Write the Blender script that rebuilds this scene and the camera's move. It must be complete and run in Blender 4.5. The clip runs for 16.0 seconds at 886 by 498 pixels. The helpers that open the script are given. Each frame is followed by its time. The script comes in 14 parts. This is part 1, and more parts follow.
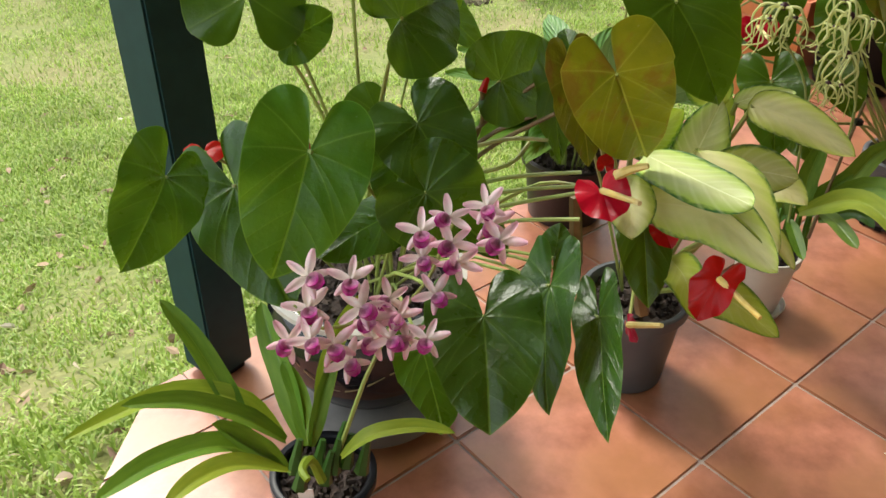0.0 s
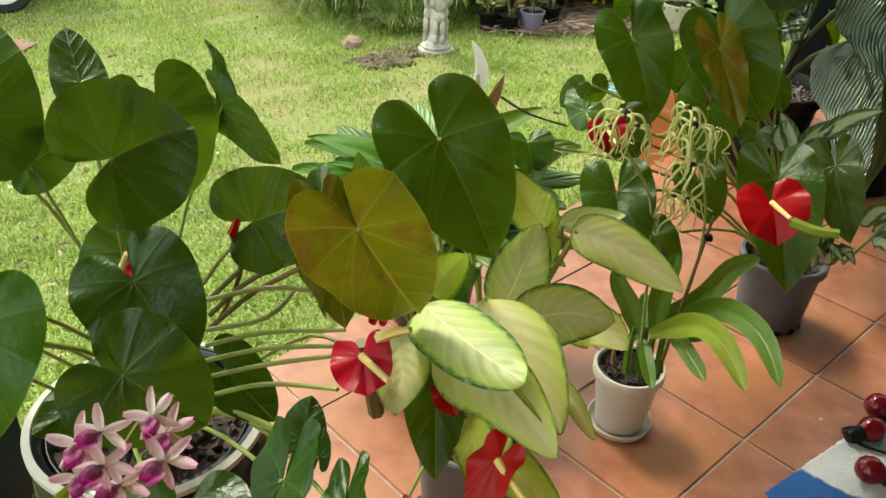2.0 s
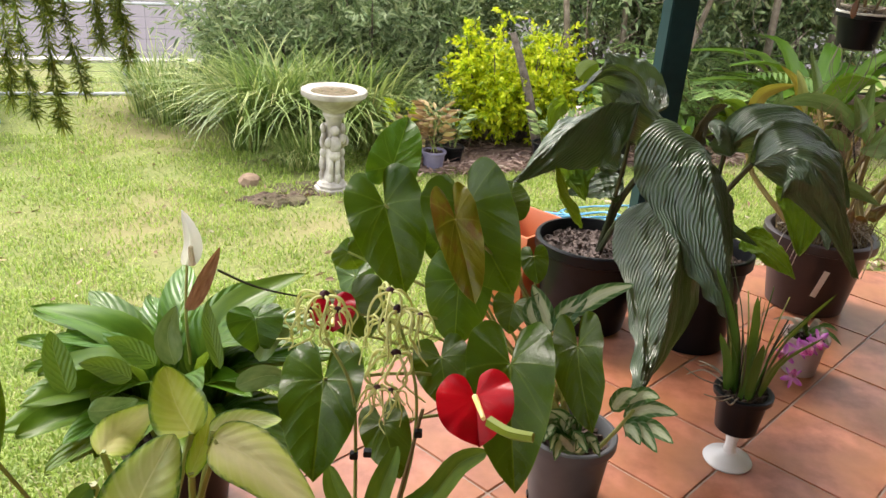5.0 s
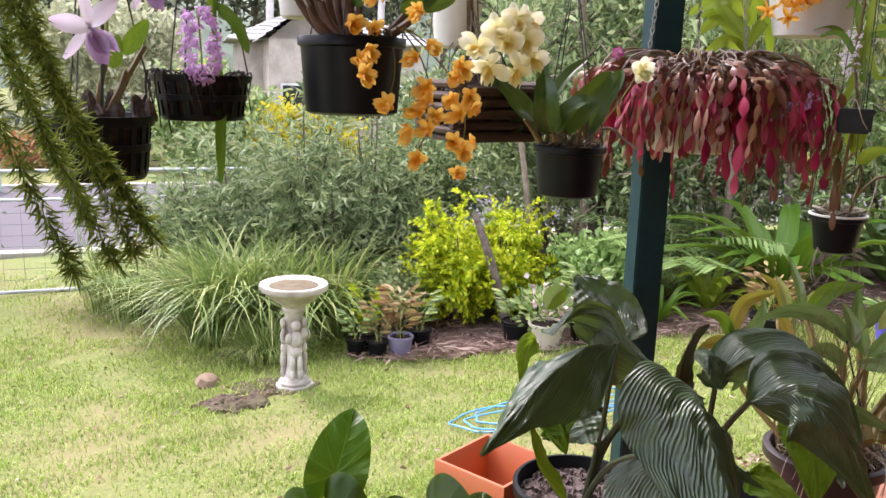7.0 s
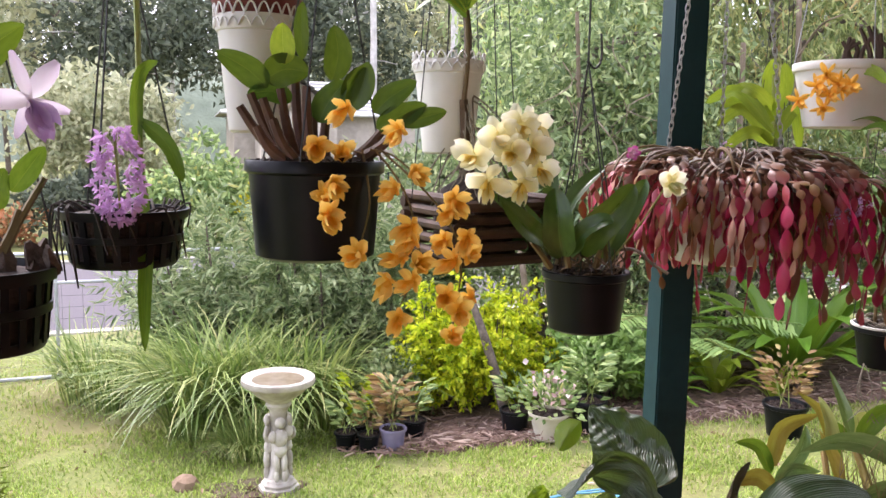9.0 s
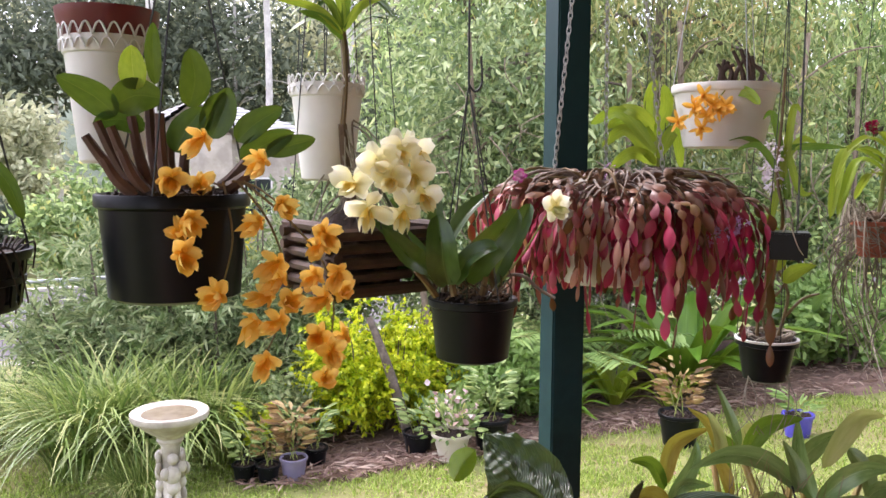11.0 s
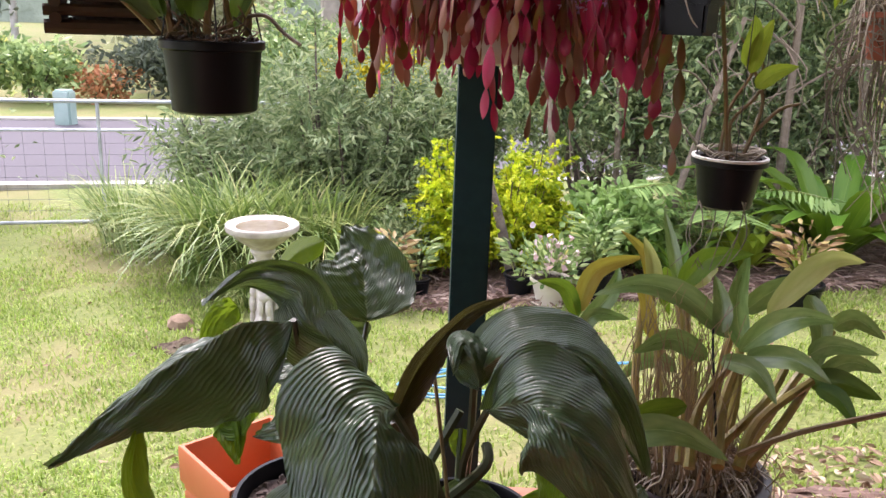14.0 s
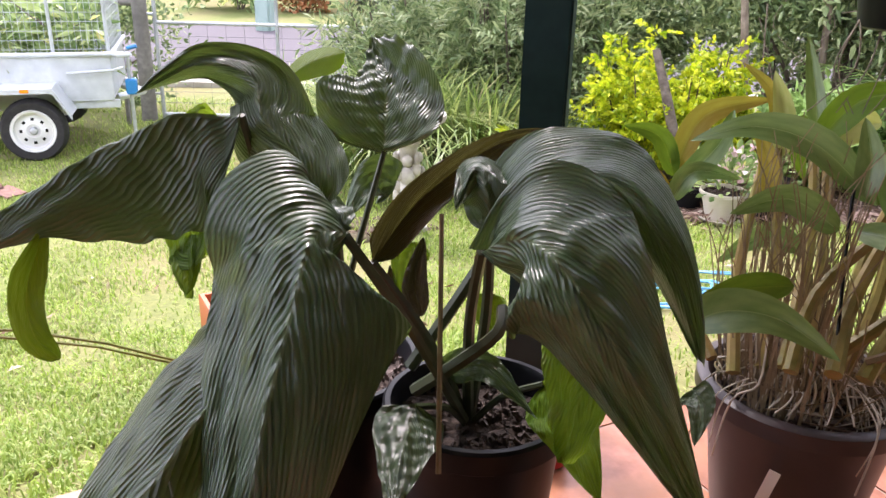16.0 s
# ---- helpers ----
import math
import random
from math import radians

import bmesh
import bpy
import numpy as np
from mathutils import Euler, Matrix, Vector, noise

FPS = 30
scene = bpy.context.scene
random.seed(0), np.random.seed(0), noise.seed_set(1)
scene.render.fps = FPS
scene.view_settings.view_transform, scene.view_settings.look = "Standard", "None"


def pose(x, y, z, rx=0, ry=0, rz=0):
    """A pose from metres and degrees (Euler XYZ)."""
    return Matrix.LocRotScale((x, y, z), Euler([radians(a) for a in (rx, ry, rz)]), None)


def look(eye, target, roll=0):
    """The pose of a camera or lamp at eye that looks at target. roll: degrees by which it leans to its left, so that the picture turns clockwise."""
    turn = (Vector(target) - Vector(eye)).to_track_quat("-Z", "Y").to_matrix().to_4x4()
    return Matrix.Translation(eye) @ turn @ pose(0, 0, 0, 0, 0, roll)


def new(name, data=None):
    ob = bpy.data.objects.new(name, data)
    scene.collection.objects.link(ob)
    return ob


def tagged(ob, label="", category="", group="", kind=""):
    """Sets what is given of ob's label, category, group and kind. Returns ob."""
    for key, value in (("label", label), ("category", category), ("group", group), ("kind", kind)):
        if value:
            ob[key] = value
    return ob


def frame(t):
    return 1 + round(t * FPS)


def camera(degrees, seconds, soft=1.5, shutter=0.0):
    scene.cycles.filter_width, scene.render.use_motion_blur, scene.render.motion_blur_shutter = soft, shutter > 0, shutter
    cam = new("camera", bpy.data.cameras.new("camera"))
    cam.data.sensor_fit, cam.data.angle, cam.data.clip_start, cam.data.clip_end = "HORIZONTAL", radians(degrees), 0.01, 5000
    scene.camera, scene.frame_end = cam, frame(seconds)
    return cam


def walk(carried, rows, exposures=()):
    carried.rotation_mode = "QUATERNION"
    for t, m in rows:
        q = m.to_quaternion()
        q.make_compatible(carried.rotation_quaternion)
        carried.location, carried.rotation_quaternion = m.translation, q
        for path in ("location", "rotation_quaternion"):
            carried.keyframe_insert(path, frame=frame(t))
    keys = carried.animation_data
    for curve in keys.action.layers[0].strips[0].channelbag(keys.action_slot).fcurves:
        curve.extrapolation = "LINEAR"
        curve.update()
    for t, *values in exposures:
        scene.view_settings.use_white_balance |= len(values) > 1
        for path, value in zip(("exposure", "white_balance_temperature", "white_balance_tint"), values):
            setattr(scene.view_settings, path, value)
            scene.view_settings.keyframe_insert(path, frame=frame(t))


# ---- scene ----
cam = camera(56.4, 16.0)
PATH = [
    (0, (0.125, -0.413, 1.116), (0.017, 1.22, -0.034), 1.2),
    (0.5, (0.158, -0.399, 1.129), (0.099, 1.257, 0.008), 1.4),
    (1, (0.189, -0.361, 1.136), (0.168, 1.311, 0.039), 1.8),
    (1.5, (0.266, -0.283, 1.139), (0.262, 1.405, 0.068), 2.3),
    (2, (0.343, -0.2, 1.147), (0.335, 1.501, 0.094), 2.9),
    (2.5, (0.393, -0.158, 1.152), (0.358, 1.56, 0.129), 3.1),
    (3, (0.478, -0.117, 1.16), (0.389, 1.618, 0.17), 3.0),
    (3.5, (0.592, -0.086, 1.17), (0.474, 1.665, 0.212), 3.4),
    (4, (0.669, -0.076, 1.175), (0.567, 1.699, 0.259), 3.8),
    (4.5, (0.711, -0.063, 1.182), (0.707, 1.744, 0.325), 4.5),
    (5, (0.733, -0.033, 1.187), (0.835, 1.809, 0.413), 4.5),
    (7.5, (0.787, 0.389, 1.382), (0.938, 2.352, 1.03), 1.4),
    (8, (0.803, 0.496, 1.406), (0.905, 2.469, 1.094), 1.2),
    (10.5, (0.791, 0.644, 1.433), (1.157, 2.599, 1.222), 0.4),
    (11, (0.841, 0.661, 1.437), (1.244, 2.609, 1.23), 0.3),
    (11.5, (0.978, 0.703, 1.425), (1.391, 2.648, 1.205), 0.5),
    (12, (1.162, 0.675, 1.423), (1.52, 2.624, 1.157), 0.4),
    (12.5, (1.285, 0.66, 1.389), (1.575, 2.611, 1.055), 0.4),
    (13, (1.395, 0.697, 1.335), (1.6, 2.645, 0.93), 1.0),
    (13.5, (1.535, 0.754, 1.289), (1.6, 2.692, 0.798), 1.5),
    (14, (1.628, 0.787, 1.25), (1.539, 2.708, 0.699), 2.1),
    (14.5, (1.803, 0.828, 1.221), (1.541, 2.718, 0.622), 2.2),
    (15, (1.933, 0.867, 1.165), (1.538, 2.728, 0.548), 1.9),
    (15.5, (1.934, 0.979, 1.079), (1.447, 2.8, 0.411), 1.7),
    (16, (1.879, 1.126, 0.986), (1.352, 2.91, 0.251), 1.4),
]
walk(cam, [(t, look(eye, target, roll)) for t, eye, target, roll in PATH],
     exposures=[(0, 0.91, 6700, 5), (2.5, 0.96, 7200, -5), (5, 1.16, 6900, 13), (7.5, 1.22, 6350, 25), (14.5, 1.25, 6350, 25), (16, 1.42, 6400, 24)])

# ---- light: a bright overcast day, seen from under a veranda roof ----
SUN_EL, SUN_AZ = radians(52), radians(-40)
world = bpy.data.worlds.new("overcast_sky")
scene.world = world
world.use_nodes = True
wn, wl = world.node_tree.nodes, world.node_tree.links
sky = wn.new("ShaderNodeTexSky")
sky.sky_type, sky.sun_disc = "NISHITA", False
sky.sun_elevation, sky.sun_rotation = SUN_EL, SUN_AZ
sky.air_density, sky.dust_density = 1.0, 4.0
haze = wn.new("ShaderNodeMixRGB")
haze.inputs[0].default_value = 0.72
haze.inputs[2].default_value = (8.3, 8.8, 9.7, 1)
wl.new(sky.outputs[0], haze.inputs[1])
wl.new(haze.outputs[0], wn["Background"].inputs[0])
wn["Background"].inputs[1].default_value = 0.165
sun = new("sun", bpy.data.lights.new("sun", "SUN"))
sun.data.energy, sun.data.angle, sun.data.color = 2.0, radians(14), (1.0, 0.96, 0.9)
sun.matrix_world = look((0, 0, 10), (-10 * math.cos(SUN_EL) * math.sin(SUN_AZ), -10 * math.cos(SUN_EL) * math.cos(SUN_AZ), 10 - 10 * math.sin(SUN_EL)))

# ---- small tools ----
rnd = random.Random(7)


def part(name, me, material, parent=None, label="", m=None, smooth=True):
    """Links a bmesh or a mesh as one object, under a thing when parent is given."""
    solid = isinstance(me, bmesh.types.BMesh)
    if solid:
        data = bpy.data.meshes.new(name)
        me.to_mesh(data)
        me.free()
    else:
        data = me
    if smooth:
        data.shade_smooth()
        if solid:
            data.set_sharp_from_angle(angle=0.7)
    if material and not data.materials:
        data.materials.append(material)
    ob = new(name, data)
    if parent is not None:
        ob.parent = parent
    if m is not None:
        ob.matrix_basis = m
    if label:
        ob["label"] = label
    return ob


def thing(name, label, category, at=(0, 0, 0), group="", kind="", turn=0.0):
    ob = new(name)
    ob.empty_display_size = 0.05
    ob.matrix_basis = pose(at[0], at[1], at[2], 0, 0, turn)
    return tagged(ob, label, category, group, kind)


def box(bm, x0, y0, z0, x1, y1, z1, bevel=0.0):
    made = bmesh.ops.create_cube(bm, size=1, matrix=Matrix.Translation(((x0 + x1) / 2, (y0 + y1) / 2, (z0 + z1) / 2)) @ Matrix.Diagonal((x1 - x0, y1 - y0, z1 - z0, 1)))
    if bevel:
        edges = {e for v in made["verts"] for e in v.link_edges}
        bmesh.ops.bevel(bm, geom=list(edges), offset=bevel, segments=2, affect="EDGES")
    return bm


def lathe(profile, n=40, squash=1.0, ring=False):
    """A turned body from (radius, height) pairs, from the bottom round to the top."""
    bm = bmesh.new()
    rings = []
    for r, z in profile:
        rings.append([bm.verts.new((r * math.cos(2 * math.pi * k / n), squash * r * math.sin(2 * math.pi * k / n), z)) for k in range(n)])
    for a, b in zip(rings, rings[1:] + (rings[:1] if ring else [])):
        for k in range(n):
            bm.faces.new((a[k], a[(k + 1) % n], b[(k + 1) % n], b[k]))
    if not ring:
        bm.faces.new(rings[0][::-1])
        bm.faces.new(rings[-1])
    return bm


def tube(points, radius, n=6, taper=1.0, bm=None):
    """A round stem along points (smoothed), thinning to radius*taper."""
    pts = [Vector(p) for p in points]
    if len(pts) > 2:
        fine = []
        for i in range(len(pts) - 1):
            a, b, c, d = pts[max(i - 1, 0)], pts[i], pts[i + 1], pts[min(i + 2, len(pts) - 1)]
            for k in range(4):
                s = k / 4
                fine.append(0.5 * (2 * b + (c - a) * s + (2 * a - 5 * b + 4 * c - d) * s * s + (3 * b - a - 3 * c + d) * s ** 3))
        pts = fine + [pts[-1]]
    bm = bm or bmesh.new()
    rings = []
    side = Vector((0.3, 0.9, 0.2))
    for i, p in enumerate(pts):
        d = (pts[min(i + 1, len(pts) - 1)] - pts[max(i - 1, 0)])
        d = d.normalized() if d.length > 1e-9 else Vector((0, 0, 1))
        side = side - d * side.dot(d)
        if side.length < 1e-4:
            side = d.orthogonal()
        side.normalize()
        up = d.cross(side)
        r = radius * (1 + (taper - 1) * i / (len(pts) - 1))
        rings.append([bm.verts.new(p + r * (math.cos(2 * math.pi * k / n) * side + math.sin(2 * math.pi * k / n) * up)) for k in range(n)])
    for a, b in zip(rings, rings[1:]):
        for k in range(n):
            bm.faces.new((a[k], a[(k + 1) % n], b[(k + 1) % n], b[k]))
    bm.faces.new(rings[0][::-1])
    bm.faces.new(rings[-1])
    return bm


def mesh_np(name, verts, faces):
    me = bpy.data.meshes.new(name)
    me.from_pydata(np.asarray(verts).tolist() if isinstance(verts, np.ndarray) else verts, [], np.asarray(faces).tolist() if isinstance(faces, np.ndarray) else faces)
    me.update()
    return me


def leaf_cloud(name, pos, ways, length, width, fold=0.25, seed=1, normal=None):
    """Many small leaves in one mesh: pointed, folded along the midrib, six corners each."""
    g = np.random.default_rng(seed)
    n = len(pos)
    d = ways / np.linalg.norm(ways, axis=1, keepdims=True)
    r = g.normal(size=(n, 3)) + (0 if normal is None else normal)
    side = np.cross(d, r)
    side /= np.linalg.norm(side, axis=1, keepdims=True) + 1e-9
    up = np.cross(side, d)
    L = (length * g.uniform(0.7, 1.3, n))[:, None]
    W = (width * g.uniform(0.75, 1.25, n))[:, None] / 2
    drop = np.array([0, 0, -1.0]) * L * 0.12
    v = np.stack([pos, pos + d * L * 0.35 + side * W + up * W * fold, pos + d * L * 0.4, pos + d * L * 0.35 - side * W + up * W * fold,
                  pos + d * L * 0.7 + side * W * 0.75 + up * W * fold + drop * 0.5, pos + d * L * 0.7 - side * W * 0.75 + up * W * fold + drop * 0.5, pos + d * L + drop], 1)
    base = (np.arange(n) * 7)[:, None]
    f = np.concatenate([base + np.array([0, 1, 2]), base + np.array([0, 2, 3])])
    q = np.concatenate([base + np.array([2, 1, 4, 6]), base + np.array([2, 6, 5, 3])])
    return mesh_np(name, v.reshape(-1, 3).tolist(), f.tolist() + q.tolist())


def lawn_z(x, y):
    """The ground's height: the lawn falls away from the veranda, then runs level to the street."""
    s1 = -0.724 * (x + 0.49) + 0.69 * (y - 0.66)
    s2 = y - 2.8
    s3 = -0.49 - x
    s = np.maximum(np.maximum(np.minimum(s1, 50), s2), s3 * 0.6)
    s = np.maximum(s, 0)
    z = -0.11 - 1.0 * (1 - np.exp(-s / 1.9))
    lift = np.clip((x - 1.0) / 3.2, 0, 1.6) * 0.36 * np.clip(s / 2.0, 0, 1) * np.clip(1.6 - s / 8.0, 0, 1)
    far = -0.2 * np.clip((s - 7.5) / 3.0, 0, 1)
    return z + lift + far


# ---- materials ----
def mat(name, rough=0.5, metal=0.0, base=(0.5, 0.5, 0.5), spec=0.5):
    m = bpy.data.materials.new(name)
    m.use_nodes = True
    b = m.node_tree.nodes["Principled BSDF"]
    b.inputs["Base Color"].default_value = (*base, 1)
    b.inputs["Roughness"].default_value, b.inputs["Metallic"].default_value = rough, metal
    b.inputs["Specular IOR Level"].default_value = spec
    return m, m.node_tree.nodes, m.node_tree.links, b


def ramp(nodes, stops):
    r = nodes.new("ShaderNodeValToRGB")
    e = r.color_ramp.elements
    while len(e) < len(stops):
        e.new(0.5)
    for el, (p, c) in zip(e, stops):
        el.position, el.color = p, (*c, 1)
    return r


def noise_node(nodes, links, scale, detail=4.0, rough=0.55, coord="Object"):
    tc = nodes.new("ShaderNodeTexCoord")
    n = nodes.new("ShaderNodeTexNoise")
    n.inputs["Scale"].default_value, n.inputs["Detail"].default_value, n.inputs["Roughness"].default_value = scale, detail, rough
    links.new(tc.outputs[coord], n.inputs["Vector"])
    return n


def math_node(nodes, links, op, a, b=None):
    n = nodes.new("ShaderNodeMath")
    n.operation = op
    for i, v in enumerate((a, b)):
        if v is None:
            continue
        if isinstance(v, (int, float)):
            n.inputs[i].default_value = v
        else:
            links.new(v, n.inputs[i])
    return n.outputs[0]


def mix(nodes, links, fac, a, b, mode="MIX"):
    n = nodes.new("ShaderNodeMixRGB")
    n.blend_type = mode
    for i, v in enumerate((fac, a, b)):
        if isinstance(v, (int, float)):
            n.inputs[i].default_value = v
        elif isinstance(v, tuple):
            n.inputs[i].default_value = (*v, 1)
        else:
            links.new(v, n.inputs[i])
    return n.outputs[0]


def grainy(name, c1, c2, scale=20.0, rough=0.6, bump=0.2, c3=None, big=2.0, metal=0.0, dist=0.004, spec=0.5, coord="Object"):
    """A surface of two tones in fine and broad patches, with relief."""
    m, n, l, b = mat(name, rough, metal, spec=spec)
    fine, broad = noise_node(n, l, scale, 6, coord=coord), noise_node(n, l, big, 3, coord=coord)
    r = ramp(n, [(0.32, c1), (0.68, c2)])
    l.new(fine.outputs[0], r.inputs[0])
    r2 = ramp(n, [(0.42, (0, 0, 0)), (0.62, (1, 1, 1))])
    l.new(broad.outputs[0], r2.inputs[0])
    out = mix(n, l, r2.outputs[0], r.outputs[0], mix(n, l, 0.75, r.outputs[0], c3 or tuple(0.75 * c for c in c1)))
    l.new(out, b.inputs["Base Color"])
    bp = n.new("ShaderNodeBump")
    bp.inputs["Strength"].default_value, bp.inputs["Distance"].default_value = bump, dist
    l.new(fine.outputs[0], bp.inputs["Height"])
    l.new(bp.outputs[0], b.inputs["Normal"])
    return m


def hazed(c, k=0.24):
    """A leaf colour mixed towards a warm grey, standing in for haze reflected off leaves."""
    y = 0.25 * c[0] + 0.65 * c[1] + 0.1 * c[2]
    return tuple(a + (b * y - a) * k for a, b in zip(c, (1.05, 0.95, 0.85)))


def foliage(name, stops, rough=0.5, translucent=0.25, per="island", spec=0.4, bloom=0.24):
    """Leaves in bulk: each leaf takes its own tone, and lets some light through."""
    m, n, l, b = mat(name, rough, spec=spec)
    if per == "island":
        rand = n.new("ShaderNodeNewGeometry").outputs["Random Per Island"]
    else:
        rand = n.new("ShaderNodeObjectInfo").outputs["Random"]
    # bloom: how much reflected-haze grey is put into the leaf colours
    r = ramp(n, [(p, hazed(c, bloom)) for p, c in stops])
    l.new(rand, r.inputs[0])
    nz = noise_node(n, l, 3.0, 3)
    v = n.new("ShaderNodeHueSaturation")
    l.new(r.outputs[0], v.inputs["Color"])
    l.new(math_node(n, l, "ADD", math_node(n, l, "MULTIPLY", nz.outputs[0], 0.8), 0.6), v.inputs["Value"])
    l.new(v.outputs[0], b.inputs["Base Color"])
    t = n.new("ShaderNodeBsdfTranslucent")
    l.new(v.outputs[0], t.inputs[0])
    s = n.new("ShaderNodeMixShader")
    s.inputs[0].default_value = translucent
    l.new(b.outputs[0], s.inputs[1])
    l.new(t.outputs[0], s.inputs[2])
    l.new(s.outputs[0], n["Material Output"].inputs[0])
    return m

m_tile = grainy("terracotta_tile", (0.26, 0.088, 0.044), (0.5, 0.2, 0.125), 14.0, 0.34, 0.1, (0.36, 0.15, 0.062), 4.5, coord="Object")
_n, _l = m_tile.node_tree.nodes, m_tile.node_tree.links
_hs = _n.new("ShaderNodeHueSaturation")
_src = _n["Principled BSDF"].inputs["Base Color"].links[0].from_socket
_l.new(_src, _hs.inputs["Color"])
_l.new(math_node(_n, _l, "ADD", math_node(_n, _l, "MULTIPLY", _n.new("ShaderNodeObjectInfo").outputs["Random"], 0.24), 0.88), _hs.inputs["Value"])
_l.new(_hs.outputs[0], _n["Principled BSDF"].inputs["Base Color"])
m_grout = grainy("cement_grout", (0.36, 0.28, 0.23), (0.5, 0.41, 0.35), 60, 0.85, 0.2)
m_grass_ground = grainy("lawn_soil", (0.105, 0.135, 0.03), (0.225, 0.25, 0.068), 34, 0.95, 0.6, (0.23, 0.195, 0.085), 0.7, dist=0.02)
m_blade = foliage("lawn_blades", [(0.0, (0.17, 0.27, 0.03)), (0.3, (0.26, 0.39, 0.048)), (0.7, (0.37, 0.48, 0.082)), (0.92, (0.48, 0.53, 0.17)), (1.0, (0.4, 0.35, 0.17))], 0.5, 0.4, bloom=0.06)
m_green_paint = grainy("dark_green_paint", (0.007, 0.03, 0.034), (0.01, 0.04, 0.044), 30, 0.5, 0.05, (0.008, 0.033, 0.036), 2, spec=0.25)
m_road = grainy("asphalt", (0.085, 0.075, 0.085), (0.125, 0.11, 0.122), 30, 0.9, 0.2, (0.1, 0.09, 0.098), 0.4)
m_concrete = grainy("pale_concrete", (0.42, 0.39, 0.34), (0.55, 0.52, 0.46), 12, 0.85, 0.2)
m_wall = grainy("cream_render", (0.62, 0.56, 0.47), (0.7, 0.65, 0.56), 14, 0.85, 0.1)
m_ceiling = grainy("ceiling_boards", (0.42, 0.4, 0.36), (0.5, 0.48, 0.44), 8, 0.7, 0.05)
m_soil = grainy("potting_bark", (0.018, 0.012, 0.009), (0.09, 0.06, 0.045), 45, 0.95, 1.0, (0.03, 0.02, 0.016), 12, dist=0.012)
m_mulch = grainy("garden_mulch", (0.09, 0.055, 0.04), (0.27, 0.17, 0.13), 16, 0.95, 0.8, (0.12, 0.08, 0.06), 1.5, dist=0.03)

# ---- lawn and street: one ground sheet to the horizon ----
def ground_sheet():
    xs = np.concatenate([np.array([-900, -300, -120, -60, -35, -22, -15, -11]), np.arange(-9, 9.01, 0.3), np.array([11, 15, 22, 35, 60, 120, 300, 900])])
    ys = np.concatenate([np.array([-900, -200, -60, -20, -8]), np.arange(-4, 12.01, 0.3), np.array([13, 15, 18, 22, 28, 36, 50, 80, 150, 400, 900])])
    X, Y = np.meshgrid(xs, ys)
    Z = lawn_z(X, Y) + 0.012 * np.sin(X * 3.1 + 1.3 * Y) * np.cos(Y * 2.3)
    inside = (X > -0.45) & (Y < 2.7) & (-0.724 * (X + 0.49) + 0.69 * (Y - 0.66) < -0.05)
    Z = np.where(inside, -0.3, Z)
    v = np.stack([X, Y, Z], -1).reshape(-1, 3)
    ny, nx = X.shape
    i = (np.arange(ny - 1)[:, None] * nx + np.arange(nx - 1)).reshape(-1, 1)
    return mesh_np("ground", v, (i + np.array([0, 1, nx + 1, nx])))


ground = tagged(part("ground", ground_sheet(), m_grass_ground), "mown green lawn sloping down from the veranda", "lawn", kind="structure")


def grass(seed, n, x0, x1, y0, y1, size):
    g = np.random.default_rng(seed)
    x, y = g.uniform(x0, x1, n), g.uniform(y0, y1, n)
    s1 = -0.724 * (x + 0.49) + 0.69 * (y - 0.66)
    ok = ((x < -0.5) | (y > 2.88) | (s1 > 0.03)) & (g.uniform(0, 1, n) < 0.55 + 0.45 * np.sin(x * 5.3 + 2 * np.sin(y * 3.1)) * np.sin(y * 4.7))
    x, y = x[ok], y[ok]
    z = lawn_z(x, y) - 0.004
    pos = np.stack([x, y, z], 1)
    a = g.uniform(0, 2 * np.pi, len(x))
    tilt = g.uniform(0.2, 1.3, len(x))
    d = np.stack([np.cos(a) * tilt, np.sin(a) * tilt, np.ones(len(x))], 1)
    L = (size * g.uniform(0.5, 1.35, len(x)))[:, None]
    d /= np.linalg.norm(d, axis=1, keepdims=True)
    w = np.stack([-np.sin(a), np.cos(a), np.zeros(len(x))], 1) * size * 0.07
    v = np.stack([pos - w, pos + w, pos + d * L * 0.55 + w * 0.8, pos + d * L * 0.55 - w * 0.8, pos + d * L - np.array([0, 0, 0.25]) * L], 1).reshape(-1, 3)
    base = (np.arange(len(x)) * 5)[:, None]
    return mesh_np("grass", v, (base + np.array([0, 1, 2, 3])).tolist() + (base + np.array([3, 2, 4])).tolist())


for seed, n, area, size in ((1, 210000, (-2.7, 0.3, -0.6, 3.3), 0.05), (4, 60000, (-4.5, 1.2, 1.5, 4.0), 0.055), (2, 160000, (-4.5, 5.5, 2.9, 7.5), 0.055), (3, 60000, (-7, 6.5, 5.5, 10.5), 0.07)):
    tagged(part("grass", grass(seed, n, *area, size), m_blade, smooth=False), "short green and straw-coloured lawn grass", "grass", kind="stuff")

# ---- street behind the gate ----
def flat(name, pts, z0, thick, material, label, category):
    bm = bmesh.new()
    top = [bm.verts.new((x, y, z0)) for x, y in pts]
    low = [bm.verts.new((x, y, z0 - thick)) for x, y in pts]
    bm.faces.new(top)
    bm.faces.new(low[::-1])
    for k in range(len(pts)):
        j = (k + 1) % len(pts)
        bm.faces.new((top[k], low[k], low[j], top[j]))
    bmesh.ops.recalc_face_normals(bm, faces=bm.faces)
    return tagged(part(name, bm, material, smooth=False), label, category, kind="structure")


